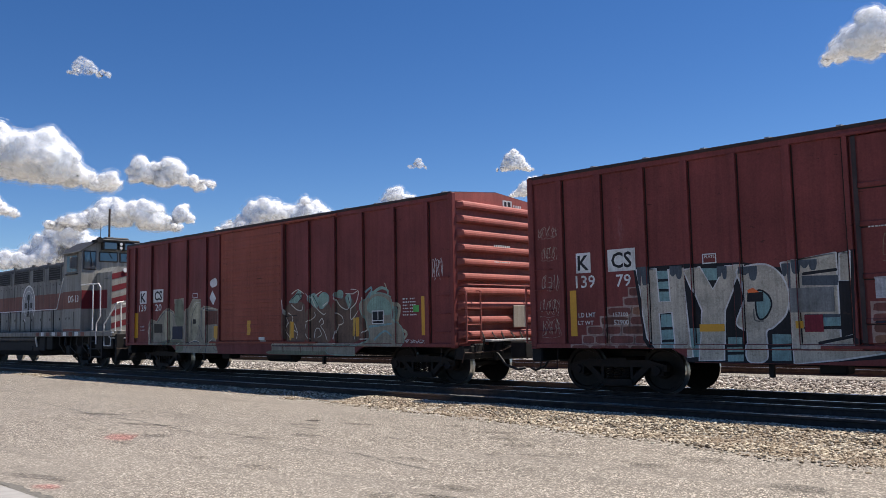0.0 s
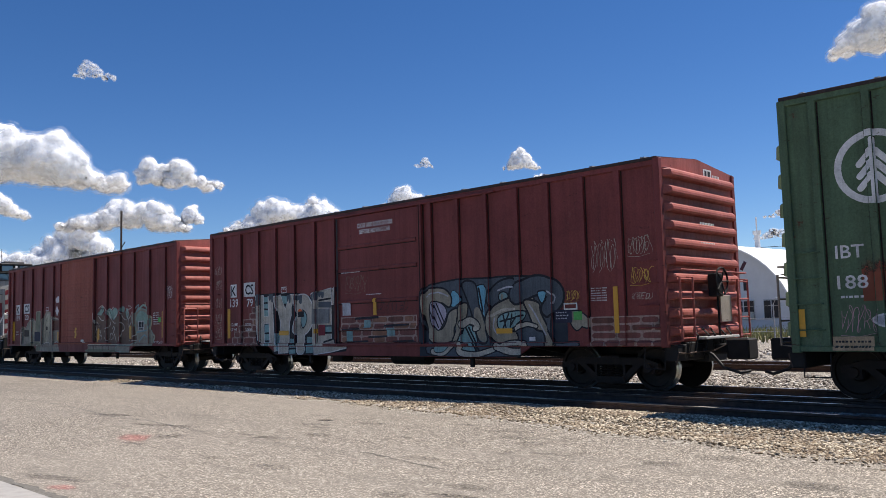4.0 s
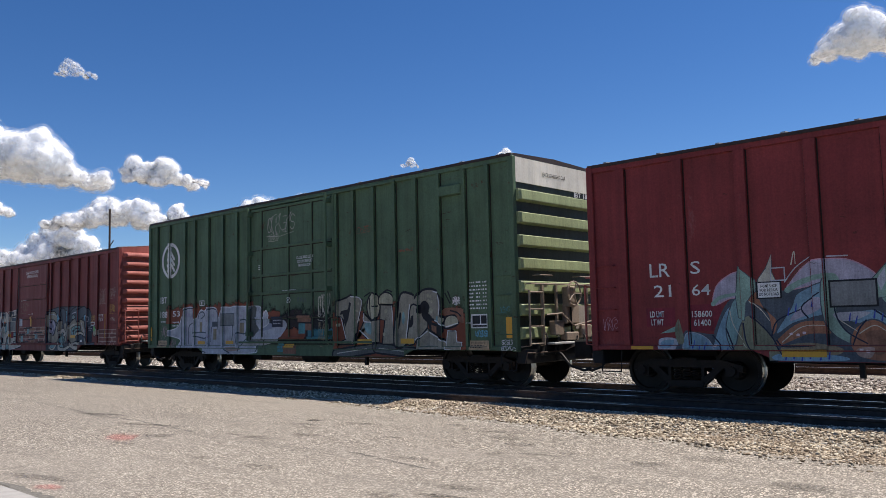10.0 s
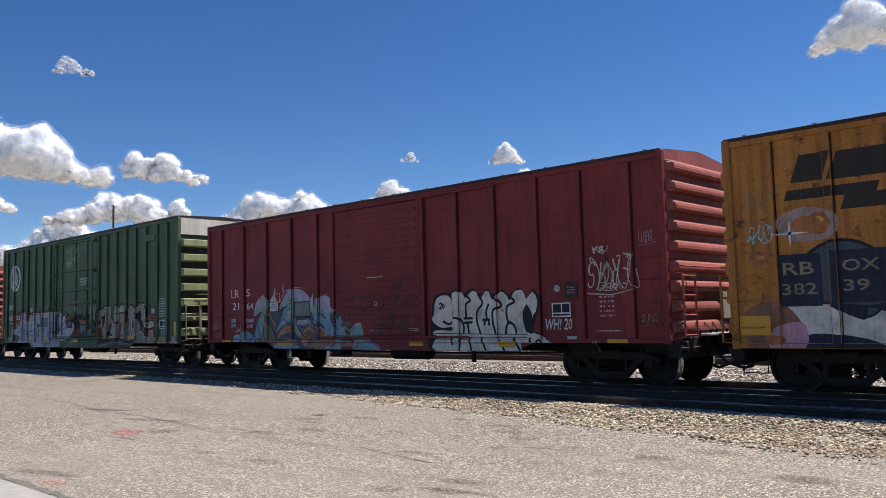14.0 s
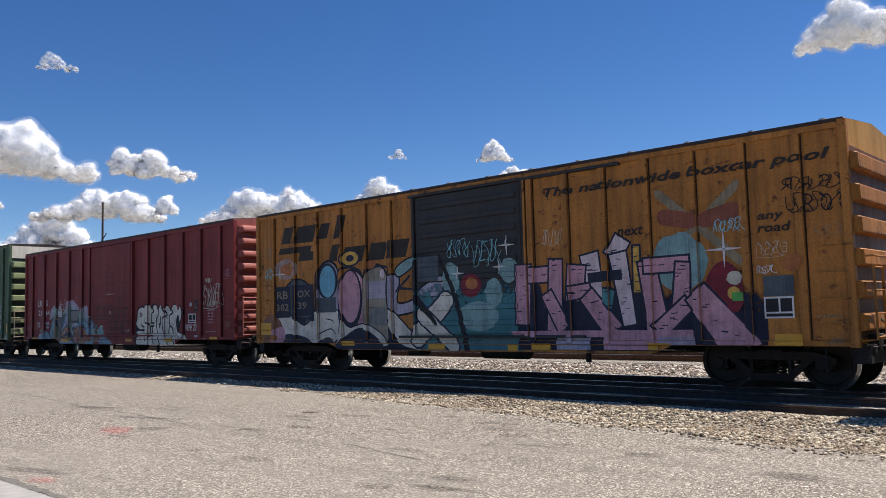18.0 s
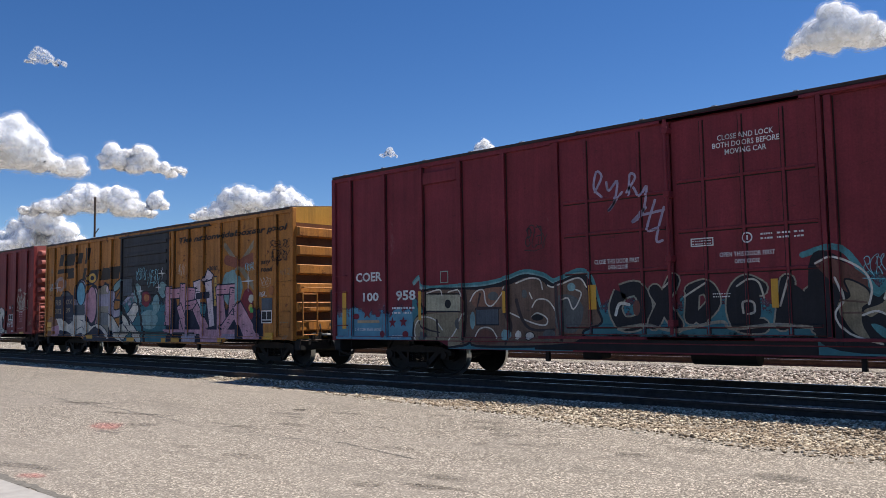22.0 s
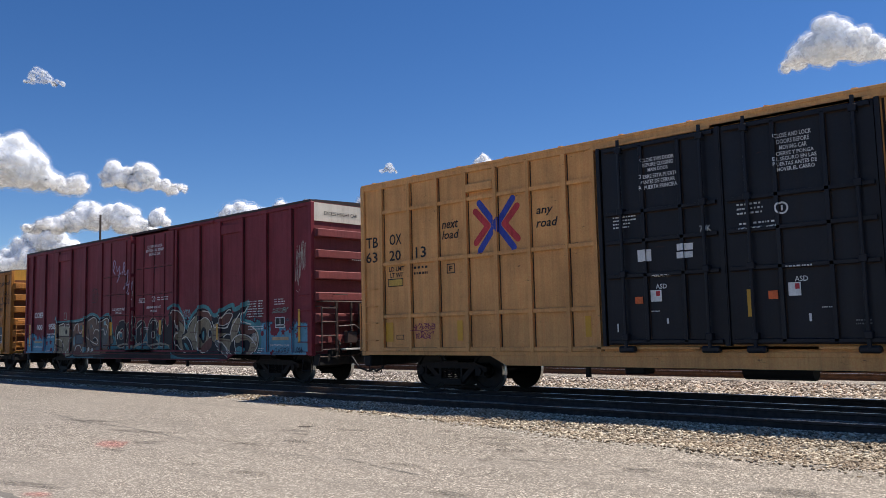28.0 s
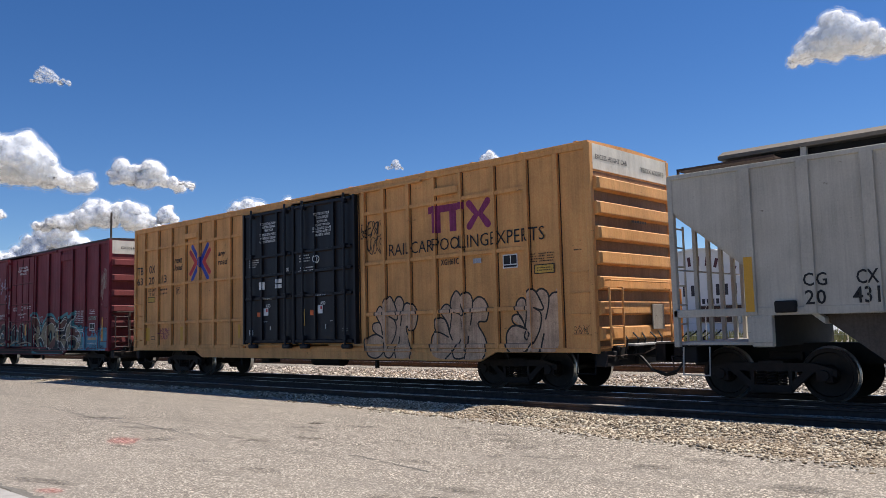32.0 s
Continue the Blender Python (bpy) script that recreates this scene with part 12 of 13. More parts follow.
def gravel_material():
    m, n, l, p = nodes_of("ballast_gravel")
    tc, vo = n.new("ShaderNodeTexCoord"), n.new("ShaderNodeTexVoronoi")
    vo.inputs["Scale"].default_value = 26
    l.new(tc.outputs["Object"], vo.inputs["Vector"])
    tone = ramp(n, l, vo.outputs["Color"], [(0.1, (0.05, 0.042, 0.033)), (0.5, (0.30, 0.265, 0.215)), (0.9, (0.78, 0.72, 0.62))])
    big = noise_node(n, l, 0.35, 5, 0.6)
    c = mix(n, l, ramp(n, l, big, [(0.4, (0, 0, 0)), (0.7, (0.6, 0.6, 0.6))]), tone, (0.32, 0.27, 0.20))
    l.new(c, p.inputs["Base Color"])
    p.inputs["Roughness"].default_value = 0.9
    inv = n.new("ShaderNodeMath")
    inv.operation = "SUBTRACT"
    inv.inputs[0].default_value = 1.0
    l.new(vo.outputs["Distance"], inv.inputs[1])
    bump(n, l, inv.outputs[0], p, 1.0, 0.05)
    return m


def asphalt_material():
    m, n, l, p = nodes_of("worn_chip_seal_asphalt")
    tc, mp, vo = n.new("ShaderNodeTexCoord"), n.new("ShaderNodeMapping"), n.new("ShaderNodeTexVoronoi")
    mp.inputs["Scale"].default_value = (1.0, 0.7, 1.0)
    vo.inputs["Scale"].default_value = 84
    l.new(tc.outputs["Object"], mp.inputs["Vector"])
    l.new(mp.outputs[0], vo.inputs["Vector"])
    sepc = n.new("ShaderNodeSeparateColor")
    l.new(vo.outputs["Color"], sepc.inputs[0])
    chips = sepc.outputs[0]
    tone = ramp(n, l, chips, [(0.0, (0.022, 0.018, 0.013)), (0.25, (0.138, 0.120, 0.097)), (0.75, (0.318, 0.280, 0.230)), (1.0, (0.92, 0.82, 0.69))])
    clump = noise_node(n, l, 7, 6, 0.72)
    tone = mix(n, l, 0.45, tone, ramp(n, l, clump, [(0.35, (0.28, 0.28, 0.28)), (0.65, (0.72, 0.72, 0.72))]), "OVERLAY")
    wide = noise_node(n, l, 0.16, 5, 0.6)
    c = mix(n, l, ramp(n, l, wide, [(0.38, (0, 0, 0)), (0.62, (0.38, 0.38, 0.38))]), tone, (0.375, 0.332, 0.275))
    ashy = noise_node(n, l, 0.33, 7, 0.66, (0.8, 1.5, 1))
    c = mix(n, l, ramp(n, l, ashy, [(0.48, (0, 0, 0)), (0.64, (0.4, 0.4, 0.4))]), c, (0.31, 0.275, 0.232))
    lanes = noise_node(n, l, 0.8, 7, 0.68, (0.35, 2.2, 1))
    c = mix(n, l, ramp(n, l, lanes, [(0.52, (0, 0, 0)), (0.70, (0.5, 0.5, 0.5))]), c, (0.17, 0.155, 0.13))
    l.new(c, p.inputs["Base Color"])
    p.inputs["Roughness"].default_value = 0.85
    p.inputs["Specular IOR Level"].default_value = 0.3
    bump(n, l, chips, p, 1.0, 0.02)
    return m


GRAVEL, ASPHALT = gravel_material(), asphalt_material()
xs = grid_lines(-60.0, 12.0, 0.6, 4000)
ys = grid_lines(2.0, 40.0, 0.35, 4000)
sheet("ground", xs, ys, ground_z, GRAVEL, "pale railway gravel ground", "ground")


def road_sheet():
    cols = list(np.arange(-400, -60, 5.0)) + list(np.arange(-60, 14, 0.35)) + list(np.arange(14, 200, 5.0))
    vs, fs, nr = [], [], 14
    for x in cols:
        e = road_edge(x)
        for k in range(nr):
            y = -40 + (e + 40) * (k / (nr - 1)) ** 0.5
            vs.append((x, y, 0.0 if k < nr - 1 else -0.045))
    for i in range(len(cols) - 1):
        for k in range(nr - 1):
            a = i * nr + k
            fs.append((a, a + nr, a + nr + 1, a + 1))
    me = bpy.data.meshes.new("road")
    me.from_pydata(vs, [], fs)
    me.materials.append(ASPHALT)
    tagged(new("road", me), "sun-bleached worn asphalt street beside the tracks", "road", "", "structure")


road_sheet()

RAIL_PROF = [(-0.07, -0.17), (0.07, -0.17), (0.07, -0.155), (0.012, -0.135), (0.012, -0.05), (0.036, -0.035), (0.036, -0.006), (0.028, 0.0), (-0.028, 0.0), (-0.036, -0.006), (-0.036, -0.035), (-0.012, -0.05), (-0.012, -0.135), (-0.07, -0.155)]


def track(y_mid, z, label, skew=0.0, ties=False):
    t = thing("railway_track", label, "railway track", "", "structure")
    for s in (-1, 1):
        bm = bmesh.new()
        prism(bm, [(y_mid + s * 0.7175 + p, z + q) for p, q in RAIL_PROF], "x", -900, 300)
        mend(bm)
        for f in bm.faces:
            f.material_index = 1 if f.normal.z > 0.9 and f.calc_center_median().z > z - 0.01 else 0
        part("rail", bm, [RAIL_MET, RAIL_TOP], t)
    if ties:
        bm = boxes((-0.11, 0.11, y_mid - 1.28, y_mid + 1.28, z - 0.3, z - 0.155), bev=0.01)
        me = bpy.data.meshes.new("tie")
        bm.to_mesh(me)
        bm.free()
        me.materials.append(TIE_WOOD)
        for i in range(90):
            shared("tie", me, t, pose(-46 + i * 0.55 + random.uniform(-0.03, 0.03), 0, random.uniform(-0.012, 0.008), 0, 0, 0))
    return t


track(TRACK_Y, RAIL_Z, "steel rails of the track under the train", 0, True)
track(13.05, RAIL_Z, "dark steel rails of the siding beside the street")
track(22.4, 0.20, "rusty rails of the far track")


def stones(name, count, area, size, zf, label, seed, sub=1, warm=True):
    """Loose ballast stones as one mesh."""
    rng = np.random.default_rng(seed)
    t = bmesh.new()
    bmesh.ops.create_icosphere(t, subdivisions=sub, radius=1.0)
    tv = np.array([v.co[:] for v in t.verts])
    tf = np.array([[v.index for v in f.verts] for f in t.faces])
    t.free()
    V, F = [], []
    made = 0
    while made < count:
        x, y = rng.uniform(area[0], area[1]), rng.uniform(area[2], area[3])
        if area[4] and y < road_edge(x) - 0.05 - abs(rng.normal(0, 0.22)):
            continue
        r = size * min(1.6, rng.lognormal(-0.1, 0.42)) * np.array([rng.uniform(0.8, 1.4), rng.uniform(0.7, 1.2), rng.uniform(0.5, 0.9)])
        v = tv * (1 + rng.uniform(-0.22, 0.22, (len(tv), 1))) * r
        a = rng.uniform(0, math.tau)
        c, s = math.cos(a), math.sin(a)
        v = np.stack([v[:, 0] * c - v[:, 1] * s, v[:, 0] * s + v[:, 1] * c, v[:, 2]], 1)
        V.append(v + (x, y, zf(x, y) + r[2] * rng.uniform(0.1, 0.7)))
        F.append(tf + made * len(tv))
        made += 1
    V, F = np.concatenate(V), np.concatenate(F)
    me = bpy.data.meshes.new(name)
    me.from_pydata(V.tolist(), [], F.tolist())
    me.materials.append(stone_material(warm))
    return tagged(new(name, me), label, "gravel", "", "stuff")


def stone_material(warm):
    key = "stone" if warm else "grey_stone"
    if key in MATS:
        return MATS[key]
    m, n, l, p = nodes_of("crushed_" + key)
    geo = n.new("ShaderNodeNewGeometry")
    c = ramp(n, l, geo.outputs["Random Per Island"], [(0.0, (0.07, 0.052, 0.033)), (0.3, (0.24, 0.185, 0.122)), (0.7, (0.51, 0.43, 0.315)), (1.0, (0.88, 0.79, 0.62))] if warm else [(0.0, (0.06, 0.052, 0.045)), (0.35, (0.22, 0.20, 0.175)), (0.75, (0.46, 0.43, 0.38)), (1.0, (0.88, 0.84, 0.77))])
    f = noise_node(n, l, 40, 5, 0.6)
    c = mix(n, l, 0.25, c, ramp(n, l, f, [(0.3, (0.15, 0.13, 0.11)), (0.7, (0.75, 0.7, 0.62))]), "OVERLAY")
    soil = ramp(n, l, noise_node(n, l, 0.7, 6, 0.65), [(0.46, (0, 0, 0)), (0.62, (0.6, 0.6, 0.6))])
    if warm:
        c = mix(n, l, soil, c, (0.27, 0.195, 0.125))
    l.new(c, p.inputs["Base Color"])
    p.inputs["Roughness"].default_value = 0.9
    MATS[key] = m
    return m


stones("ballast", 60000, (-15, 2.5, 7.4, 12.3, True), 0.017, ground_z, "loose pale ballast stones by the siding", 3)
stones("ballast", 7000, (-45, -15, 11.2, 12.6, True), 0.022, ground_z, "loose ballast stones in the shade of the train", 4)
stones("ballast", 22000, (-42, 2, 16.9, 21.2, False), 0.030, ground_z, "bright ballast between the tracks", 5, 1, False)
stones("ballast", 9000, (-42, 0, 23.6, 36.0, False), 0.05, ground_z, "bright gravel beyond the far track", 6, 1, False)


def flat_blob(name, x, y, rx, ry, mat, label, category, seed, z=0.004, turn=0.0, rag=0.3):
    rng = random.Random(seed)
    bm = bmesh.new()
    vs = []
    for i in range(28):
        a = i * math.tau / 28
        k = 1 + rag * noise.noise((math.cos(a) * 2 + seed, math.sin(a) * 2, 0.3)) + rng.uniform(-rag, rag) * 0.4
        px, py = rx * k * math.cos(a), ry * k * math.sin(a)
        vs.append(bm.verts.new((x + px * math.cos(turn) - py * math.sin(turn), y + px * math.sin(turn) + py * math.cos(turn), z)))
    bm.faces.new(vs)
    return tagged(part(name, bm, mat, None), label, category, "", "structure")




def soft_stain(name, col, strength):
    """A stain that thins out to its rim."""
    m, n, l, p = nodes_of(name)
    tc, mp, gr = n.new("ShaderNodeTexCoord"), n.new("ShaderNodeMapping"), n.new("ShaderNodeTexGradient")
    gr.gradient_type = "SPHERICAL"
    mp.inputs["Location"].default_value = (-1, -1, -0)
    mp.inputs["Scale"].default_value = (2, 2, 0)
    l.new(tc.outputs["Generated"], mp.inputs["Vector"])
    l.new(mp.outputs[0], gr.inputs["Vector"])
    edge = ramp(n, l, gr.outputs["Fac"], [(0.05, (0, 0, 0)), (0.55, (1, 1, 1))])
    rag = ramp(n, l, noise_node(n, l, 14, 6, 0.75), [(0.35, (0, 0, 0)), (0.6, (1, 1, 1))])
    mu = n.new("ShaderNodeMath")
    mu.operation = "MULTIPLY"
    l.new(edge, mu.inputs[0])
    l.new(rag, mu.inputs[1])
    mu2 = n.new("ShaderNodeMath")
    mu2.operation = "MULTIPLY"
    mu2.inputs[1].default_value = strength
    l.new(mu.outputs[0], mu2.inputs[0])
    l.new(mu2.outputs[0], p.inputs["Alpha"])
    p.inputs["Base Color"].default_value = (*col, 1)
    p.inputs["Roughness"].default_value = 0.9
    return m


TAR = soft_stain("old_tar_stain", (0.06, 0.053, 0.045), 0.42)
RED_MARK = soft_stain("red_marking_paint", (0.60, 0.17, 0.15), 0.45)
CRACK = plain("crack_filler", (0.16, 0.15, 0.13), 0.9, 0, 0.4, 25)
for i, (x, y, rx, ry, a) in enumerate(((-11.5, 5.57, 0.62, 0.22, -0.45), (-8.5, 3.4, 0.24, 0.12, 0.2))):
    flat_blob("paint_mark", x, y, rx, ry, RED_MARK, "faded red survey paint mark on the asphalt", "paint mark", 11 + i, 0.006, a, 0.5)
for i, (x, y, rx, ry) in enumerate(((-6.3, 8.25, 0.30, 0.17), (-4.35, 7.9, 0.30, 0.16), (-2.7, 7.64, 0.36, 0.2), (-8.3, 9.2, 0.3, 0.12), (-4.0, 8.6, 0.35, 0.12), (-11.2, 5.95, 0.35, 0.2), (-7.2, 9.0, 0.6, 0.1), (-12.5, 6.6, 1.3, 0.10), (-15.0, 6.85, 1.2, 0.12), (-9.2, 3.55, 0.9, 0.10), (-10.5, 8.0, 0.5, 0.12))):
    flat_blob("asphalt_stain", x, y, rx, ry, TAR, "dark oil stain soaked into the asphalt", "stain", 31 + i, 0.005, 0.3, 0.35)

rs = random.Random(77)
FAINT = soft_stain("faint_asphalt_stain", (0.09, 0.078, 0.06), 0.4)
for i in range(26):
    x = rs.uniform(-11, 0)
    flat_blob("asphalt_stain", x, rs.uniform(5.0, 8.6), rs.uniform(0.12, 0.5), rs.uniform(0.05, 0.16), FAINT, "faint dark blotch on the asphalt", "stain", 61 + i, 0.0042 + 0.00002 * i, 0.2, 0.4)


def crack(pts, w, seed):
    rng = random.Random(seed)
    bm, prev = bmesh.new(), None
    for (xa, ya), (xb, yb) in zip(pts, pts[1:]):
        n = max(2, int(math.hypot(xb - xa, yb - ya) / 0.12))
        d = Vector((xb - xa, yb - ya, 0)).normalized()
        o = Vector((-d.y, d.x, 0))
        for i in range(n):
            c = Vector((xa + (xb - xa) * i / n, ya + (yb - ya) * i / n, 0.0045)) + o * rng.uniform(-0.03, 0.03)
            k = w * rng.uniform(0.3, 1.0)
            cur = (bm.verts.new(c + o * k), bm.verts.new(c - o * k))
            if prev:
                bm.faces.new((prev[0], prev[1], cur[1], cur[0]))
            prev = cur
    return tagged(part("asphalt_crack", bm, CRACK, None), "dark crack running across the old asphalt", "crack", "", "structure")


crack([(-19.0, 7.2), (-17.8, 7.15), (-14.9, 6.74), (-13.4, 6.75), (-11.0, 6.5)], 0.022, 1)
crack([(-13.0, 3.20), (-8.3, 3.16), (-6.0, 3.13)], 0.085, 2)
crack([(-9.3, 6.3), (-7.5, 6.6), (-6.0, 6.3)], 0.012, 3)


def gutter():
    bm = bmesh.new()
    prism(bm, [(-13.0, 3.11), (-8.3, 3.07), (-4.0, 3.03), (-4.0, 0.5), (-13.0, 0.5)], "z", 0.004, 0.03)
    tagged(part("gutter", mend(bm), plain("pale_concrete", (0.36, 0.345, 0.32), 0.85, 0, 0.15, 6, 0.4), None), "pale concrete gutter slab edging the asphalt", "gutter", "", "structure")


gutter()


# white round-roofed hall beyond the tracks
def hall():
    h = thing("quonset_hall", "white round-roofed metal hall with grey gable front", "building")
    R, length, n = 7.2, 75.0, 28
    wall, roofm = plain("white_gable_paint", (0.74, 0.73, 0.72), 0.6, 0, 0.08, 0.8), plain("white_roof_metal", (0.86, 0.86, 0.85), 0.5, 0, 0.05, 0.6)
    arc = [(R * math.cos(math.pi * i / n), R * 0.97 * math.sin(math.pi * i / n)) for i in range(n + 1)]
    bm = bmesh.new()
    prism(bm, arc, "y", 0.0, 0.15)
    part("gable_wall", mend(bm), wall, h)
    bm = bmesh.new()
    outer = [(p * 1.012, q * 1.012) for p, q in arc]
    a = [bm.verts.new((p, -0.25, q)) for p, q in outer]
    b = [bm.verts.new((p, length, q)) for p, q in outer]
    c = [bm.verts.new((p * 0.985, -0.25, q * 0.985)) for p, q in outer]
    for i in range(n):
        bm.faces.new((a[i], a[i + 1], b[i + 1], b[i]))
        bm.faces.new((a[i + 1], a[i], c[i], c[i + 1]))
    part("roof", mend(bm), roofm, h, "white arched metal roof", False)
    frame_m, glass = plain("window_frame_grey", (0.5, 0.5, 0.5), 0.5), plain("dark_window_glass", (0.03, 0.035, 0.04), 0.08)
    for x, w in ((3.0, 0.9), (1.1, 0.9), (5.2, 0.6)):
        wd = part("window", boxes((x - w, x + w, -0.06, 0.02, 1.1, 2.6), bev=0.01), frame_m, h)
        for k in (-1, 1):
            part("pane", boxes((x + k * w / 2 - w * 0.43, x + k * w / 2 + w * 0.43, -0.075, -0.05, 1.2, 2.5)), glass, wd)
    part("air_conditioner", boxes((3.1, 3.8, -0.5, -0.02, 1.15, 1.7), bev=0.02), plain("cream_metal", (0.6, 0.58, 0.5), 0.5), h, "window air conditioner")
    bm = bmesh.new()
    tube(bm, [(1.2, 6, R * 0.95), (1.2, 6, R + 0.9)], 0.22, 12)
    tube(bm, [(1.2, 6, R + 0.85), (1.2, 6, R + 1.15)], 0.34, 12)
    tube(bm, [(1.2, 6, R + 1.1), (1.2, 6, R + 2.3)], 0.06, 6)
    part("roof_vent", bm, plain("white_vent", (0.7, 0.7, 0.7), 0.4), h, "white roof vent with thin mast")
    for y in (14, 24, 36):
        bm = boxes((5.6, 7.0, y - 0.7, y + 0.7, 1.5, 3.4), bev=0.03)
        dm = part("dormer", bm, roofm, h)
        part("pane", boxes((7.0, 7.03, y - 0.55, y + 0.55, 1.8, 3.2)), glass, dm)
    sign = spray("sign_lettering", (0.05, 0.045, 0.05), 0.3)
    red = spray("sign_lettering_red", (0.10, 0.035, 0.045), 0.3)
    for i in range(14):
        a = math.radians(140 - 7.4 * i)
        if i in (5, 10, 12, 13):
            continue
        c = Vector((6.05 * math.cos(a), -0.02, 6.05 * math.sin(a)))
        b = part("sign_bar", boxes((-0.13, 0.13, -0.01, 0.006, -0.36, 0.36)), red, h, "dark red bar of the arched sign")
        b.matrix_local = Matrix.Translation(c) @ Matrix.Rotation(math.pi / 2 - a, 4, "Y")
    for i in range(10):
        if i != 5:
            part("sign_bar", boxes((-3.4 + i * 0.72, -3.12 + i * 0.72, -0.03, -0.012, 3.3, 4.15)), sign, h, "black bar of the sign lettering")
    for i in range(5):
        part("sign_bar", boxes((0.0 + i * 0.40, 0.24 + i * 0.40, -0.03, -0.012, 2.65, 3.05)), sign, h, "black bar of the sign lettering")
    h.matrix_world = pose(-28.7, 60.5, 0.0, 0, 0, -6)


hall()


def pole(x, y, top, name_label):
    p = thing("utility_pole", name_label, "utility pole", at=(x, y, -0.05))
    bm = bmesh.new()
    tube(bm, [(0, 0, 0), (0, 0, top * 0.5), (0.02, 0, top)], 0.115, 8)
    part("pole", bm, TIE_WOOD, p)
    part("crossarm", boxes((-0.9, 0.9, -0.06, 0.06, top * 0.62, top * 0.62 + 0.12)), TIE_WOOD, p)
    part("bracket", tube(bmesh.new(), [(0, 0, top * 0.72), (0.9, 0, top * 0.76)], 0.06, 6), BLACK_STEEL, p)
    return p


az = radians(-65.0)
pole(95 * math.sin(az), 95 * math.cos(az), 95 * math.tan(radians(7.86)) + 1.6, "slim dark wooden utility pole behind the train")


def wires():
    t = thing("overhead_wires", "thin dark overhead wires above the hall", "wires")
    for k, z in enumerate((9.4, 8.7, 8.0)):
        part("wire", tube(bmesh.new(), [(-64 + 10 * i, 88 + 0.2 * i, z - 0.5 * math.sin(math.pi * i / 12) - 0.1 * i) for i in range(13)], 0.03, 4), BLACK_STEEL, t)
    for x, y in ((-64, 88), (56, 90.4)):
        part("support_pole", tube(bmesh.new(), [(x, y, -0.05), (x, y, 10.5)], 0.15, 8), TIE_WOOD, t)


wires()


def weeds(name, area, count, h, label, seed, col):
    rng = np.random.default_rng(seed)
    V, F = [], []
    for i in range(count):
        x, y = rng.uniform(area[0], area[1]), rng.uniform(area[2], area[3])
        for k in range(5):
            a, b = rng.uniform(0, math.tau), rng.uniform(0.1, 0.4)
            L = h * rng.uniform(0.4, 1.2)
            w = 0.02 + 0.02 * rng.random()
            d = np.array([math.cos(a), math.sin(a), 0])
            o = np.array([-d[1], d[0], 0]) * w
            base = np.array([x, y, -0.05])
            mid, tip = base + d * b * L * 0.4 + (0, 0, L * 0.6), base + d * b * L + (0, 0, L)
            j = len(V)
            V += [base - o, base + o, mid + o * 0.8, mid - o * 0.8, tip]
            F += [(j, j + 1, j + 2, j + 3), (j + 3, j + 2, j + 4)]
    me = bpy.data.meshes.new(name)
    me.from_pydata([tuple(v) for v in V], [], F)
    me.materials.append(plain("weed_" + str(seed), col, 0.8, 0, 0.4, 3, 0))
    return tagged(new(name, me), label, "weeds", "", "stuff")


weeds("weeds", (-34, 6, 44, 58), 1500, 0.75, "dry yellow-green weeds along the hall", 8, (0.24, 0.24, 0.10))
weeds("weeds", (-110, -34, 60, 75), 1500, 1.2, "dry weeds at the far edge of the yard", 9, (0.13, 0.14, 0.06))


def fence():
    f = thing("fence", "thin steel posts of a yard fence with wires", "fence")
    for i in range(14):
        x = -36 + i * 3.2
        part("post", tube(bmesh.new(), [(x, 43, -0.05), (x, 43, 2.0), (x + 0.25, 42.8, 2.35)], 0.035, 6), ROOF_MET, f)
    for z in (0.6, 1.3, 1.95):
        part("wire", tube(bmesh.new(), [(-36, 43, z), (6, 43, z)], 0.008, 4), ROOF_MET, f)


fence()


def mountain():
    bm = bmesh.new()
    top, bot = [], []
    for i in range(480):
        a = radians(-150 + i * 0.375)
        d = 4200
        deg = math.degrees(a)
        e = 2.0 + 0.9 * noise.noise((deg * 0.05, 1.7, 0)) + 0.35 * noise.noise((deg * 0.21, 4.7, 0)) + 0.12 * noise.noise((deg * 0.9, 2.7, 0))
        e += 2.3 * math.exp(-((deg + 77) / 5.0) ** 2)
        if deg > -60:
            e *= max(0.35, 1 - (deg + 60) / 30)
        top.append(bm.verts.new((d * math.sin(a), d * math.cos(a), d * math.tan(radians(max(e, 0.4))))))
        bot.append(bm.verts.new((d * 0.9 * math.sin(a), d * 0.9 * math.cos(a), -2)))
    for i in range(479):
        bm.faces.new((bot[i], bot[i + 1], top[i + 1], top[i]))
    tagged(part("backdrop", bm, plain("hazy_blue_mountain", (0.10, 0.15, 0.20), 1.0, 0, 0.25, 0.004, 0), None), "hazy blue mountain ridge on the horizon", "mountains", "", "structure")


mountain()


# ---- fair-weather clouds, drifting west ----
def cloud_material():
    m, n, l, p = nodes_of("cloud_white")
    p.inputs["Base Color"].default_value = (0.72, 0.75, 0.79, 1)
    p.inputs["Roughness"].default_value = 1.0
    p.inputs["Specular IOR Level"].default_value = 0.0
    p.inputs["Subsurface Weight"].default_value = 1.0
    p.inputs["Subsurface Radius"].default_value = (1.0, 1.0, 1.0)
    p.inputs["Subsurface Scale"].default_value = 70.0
    return m


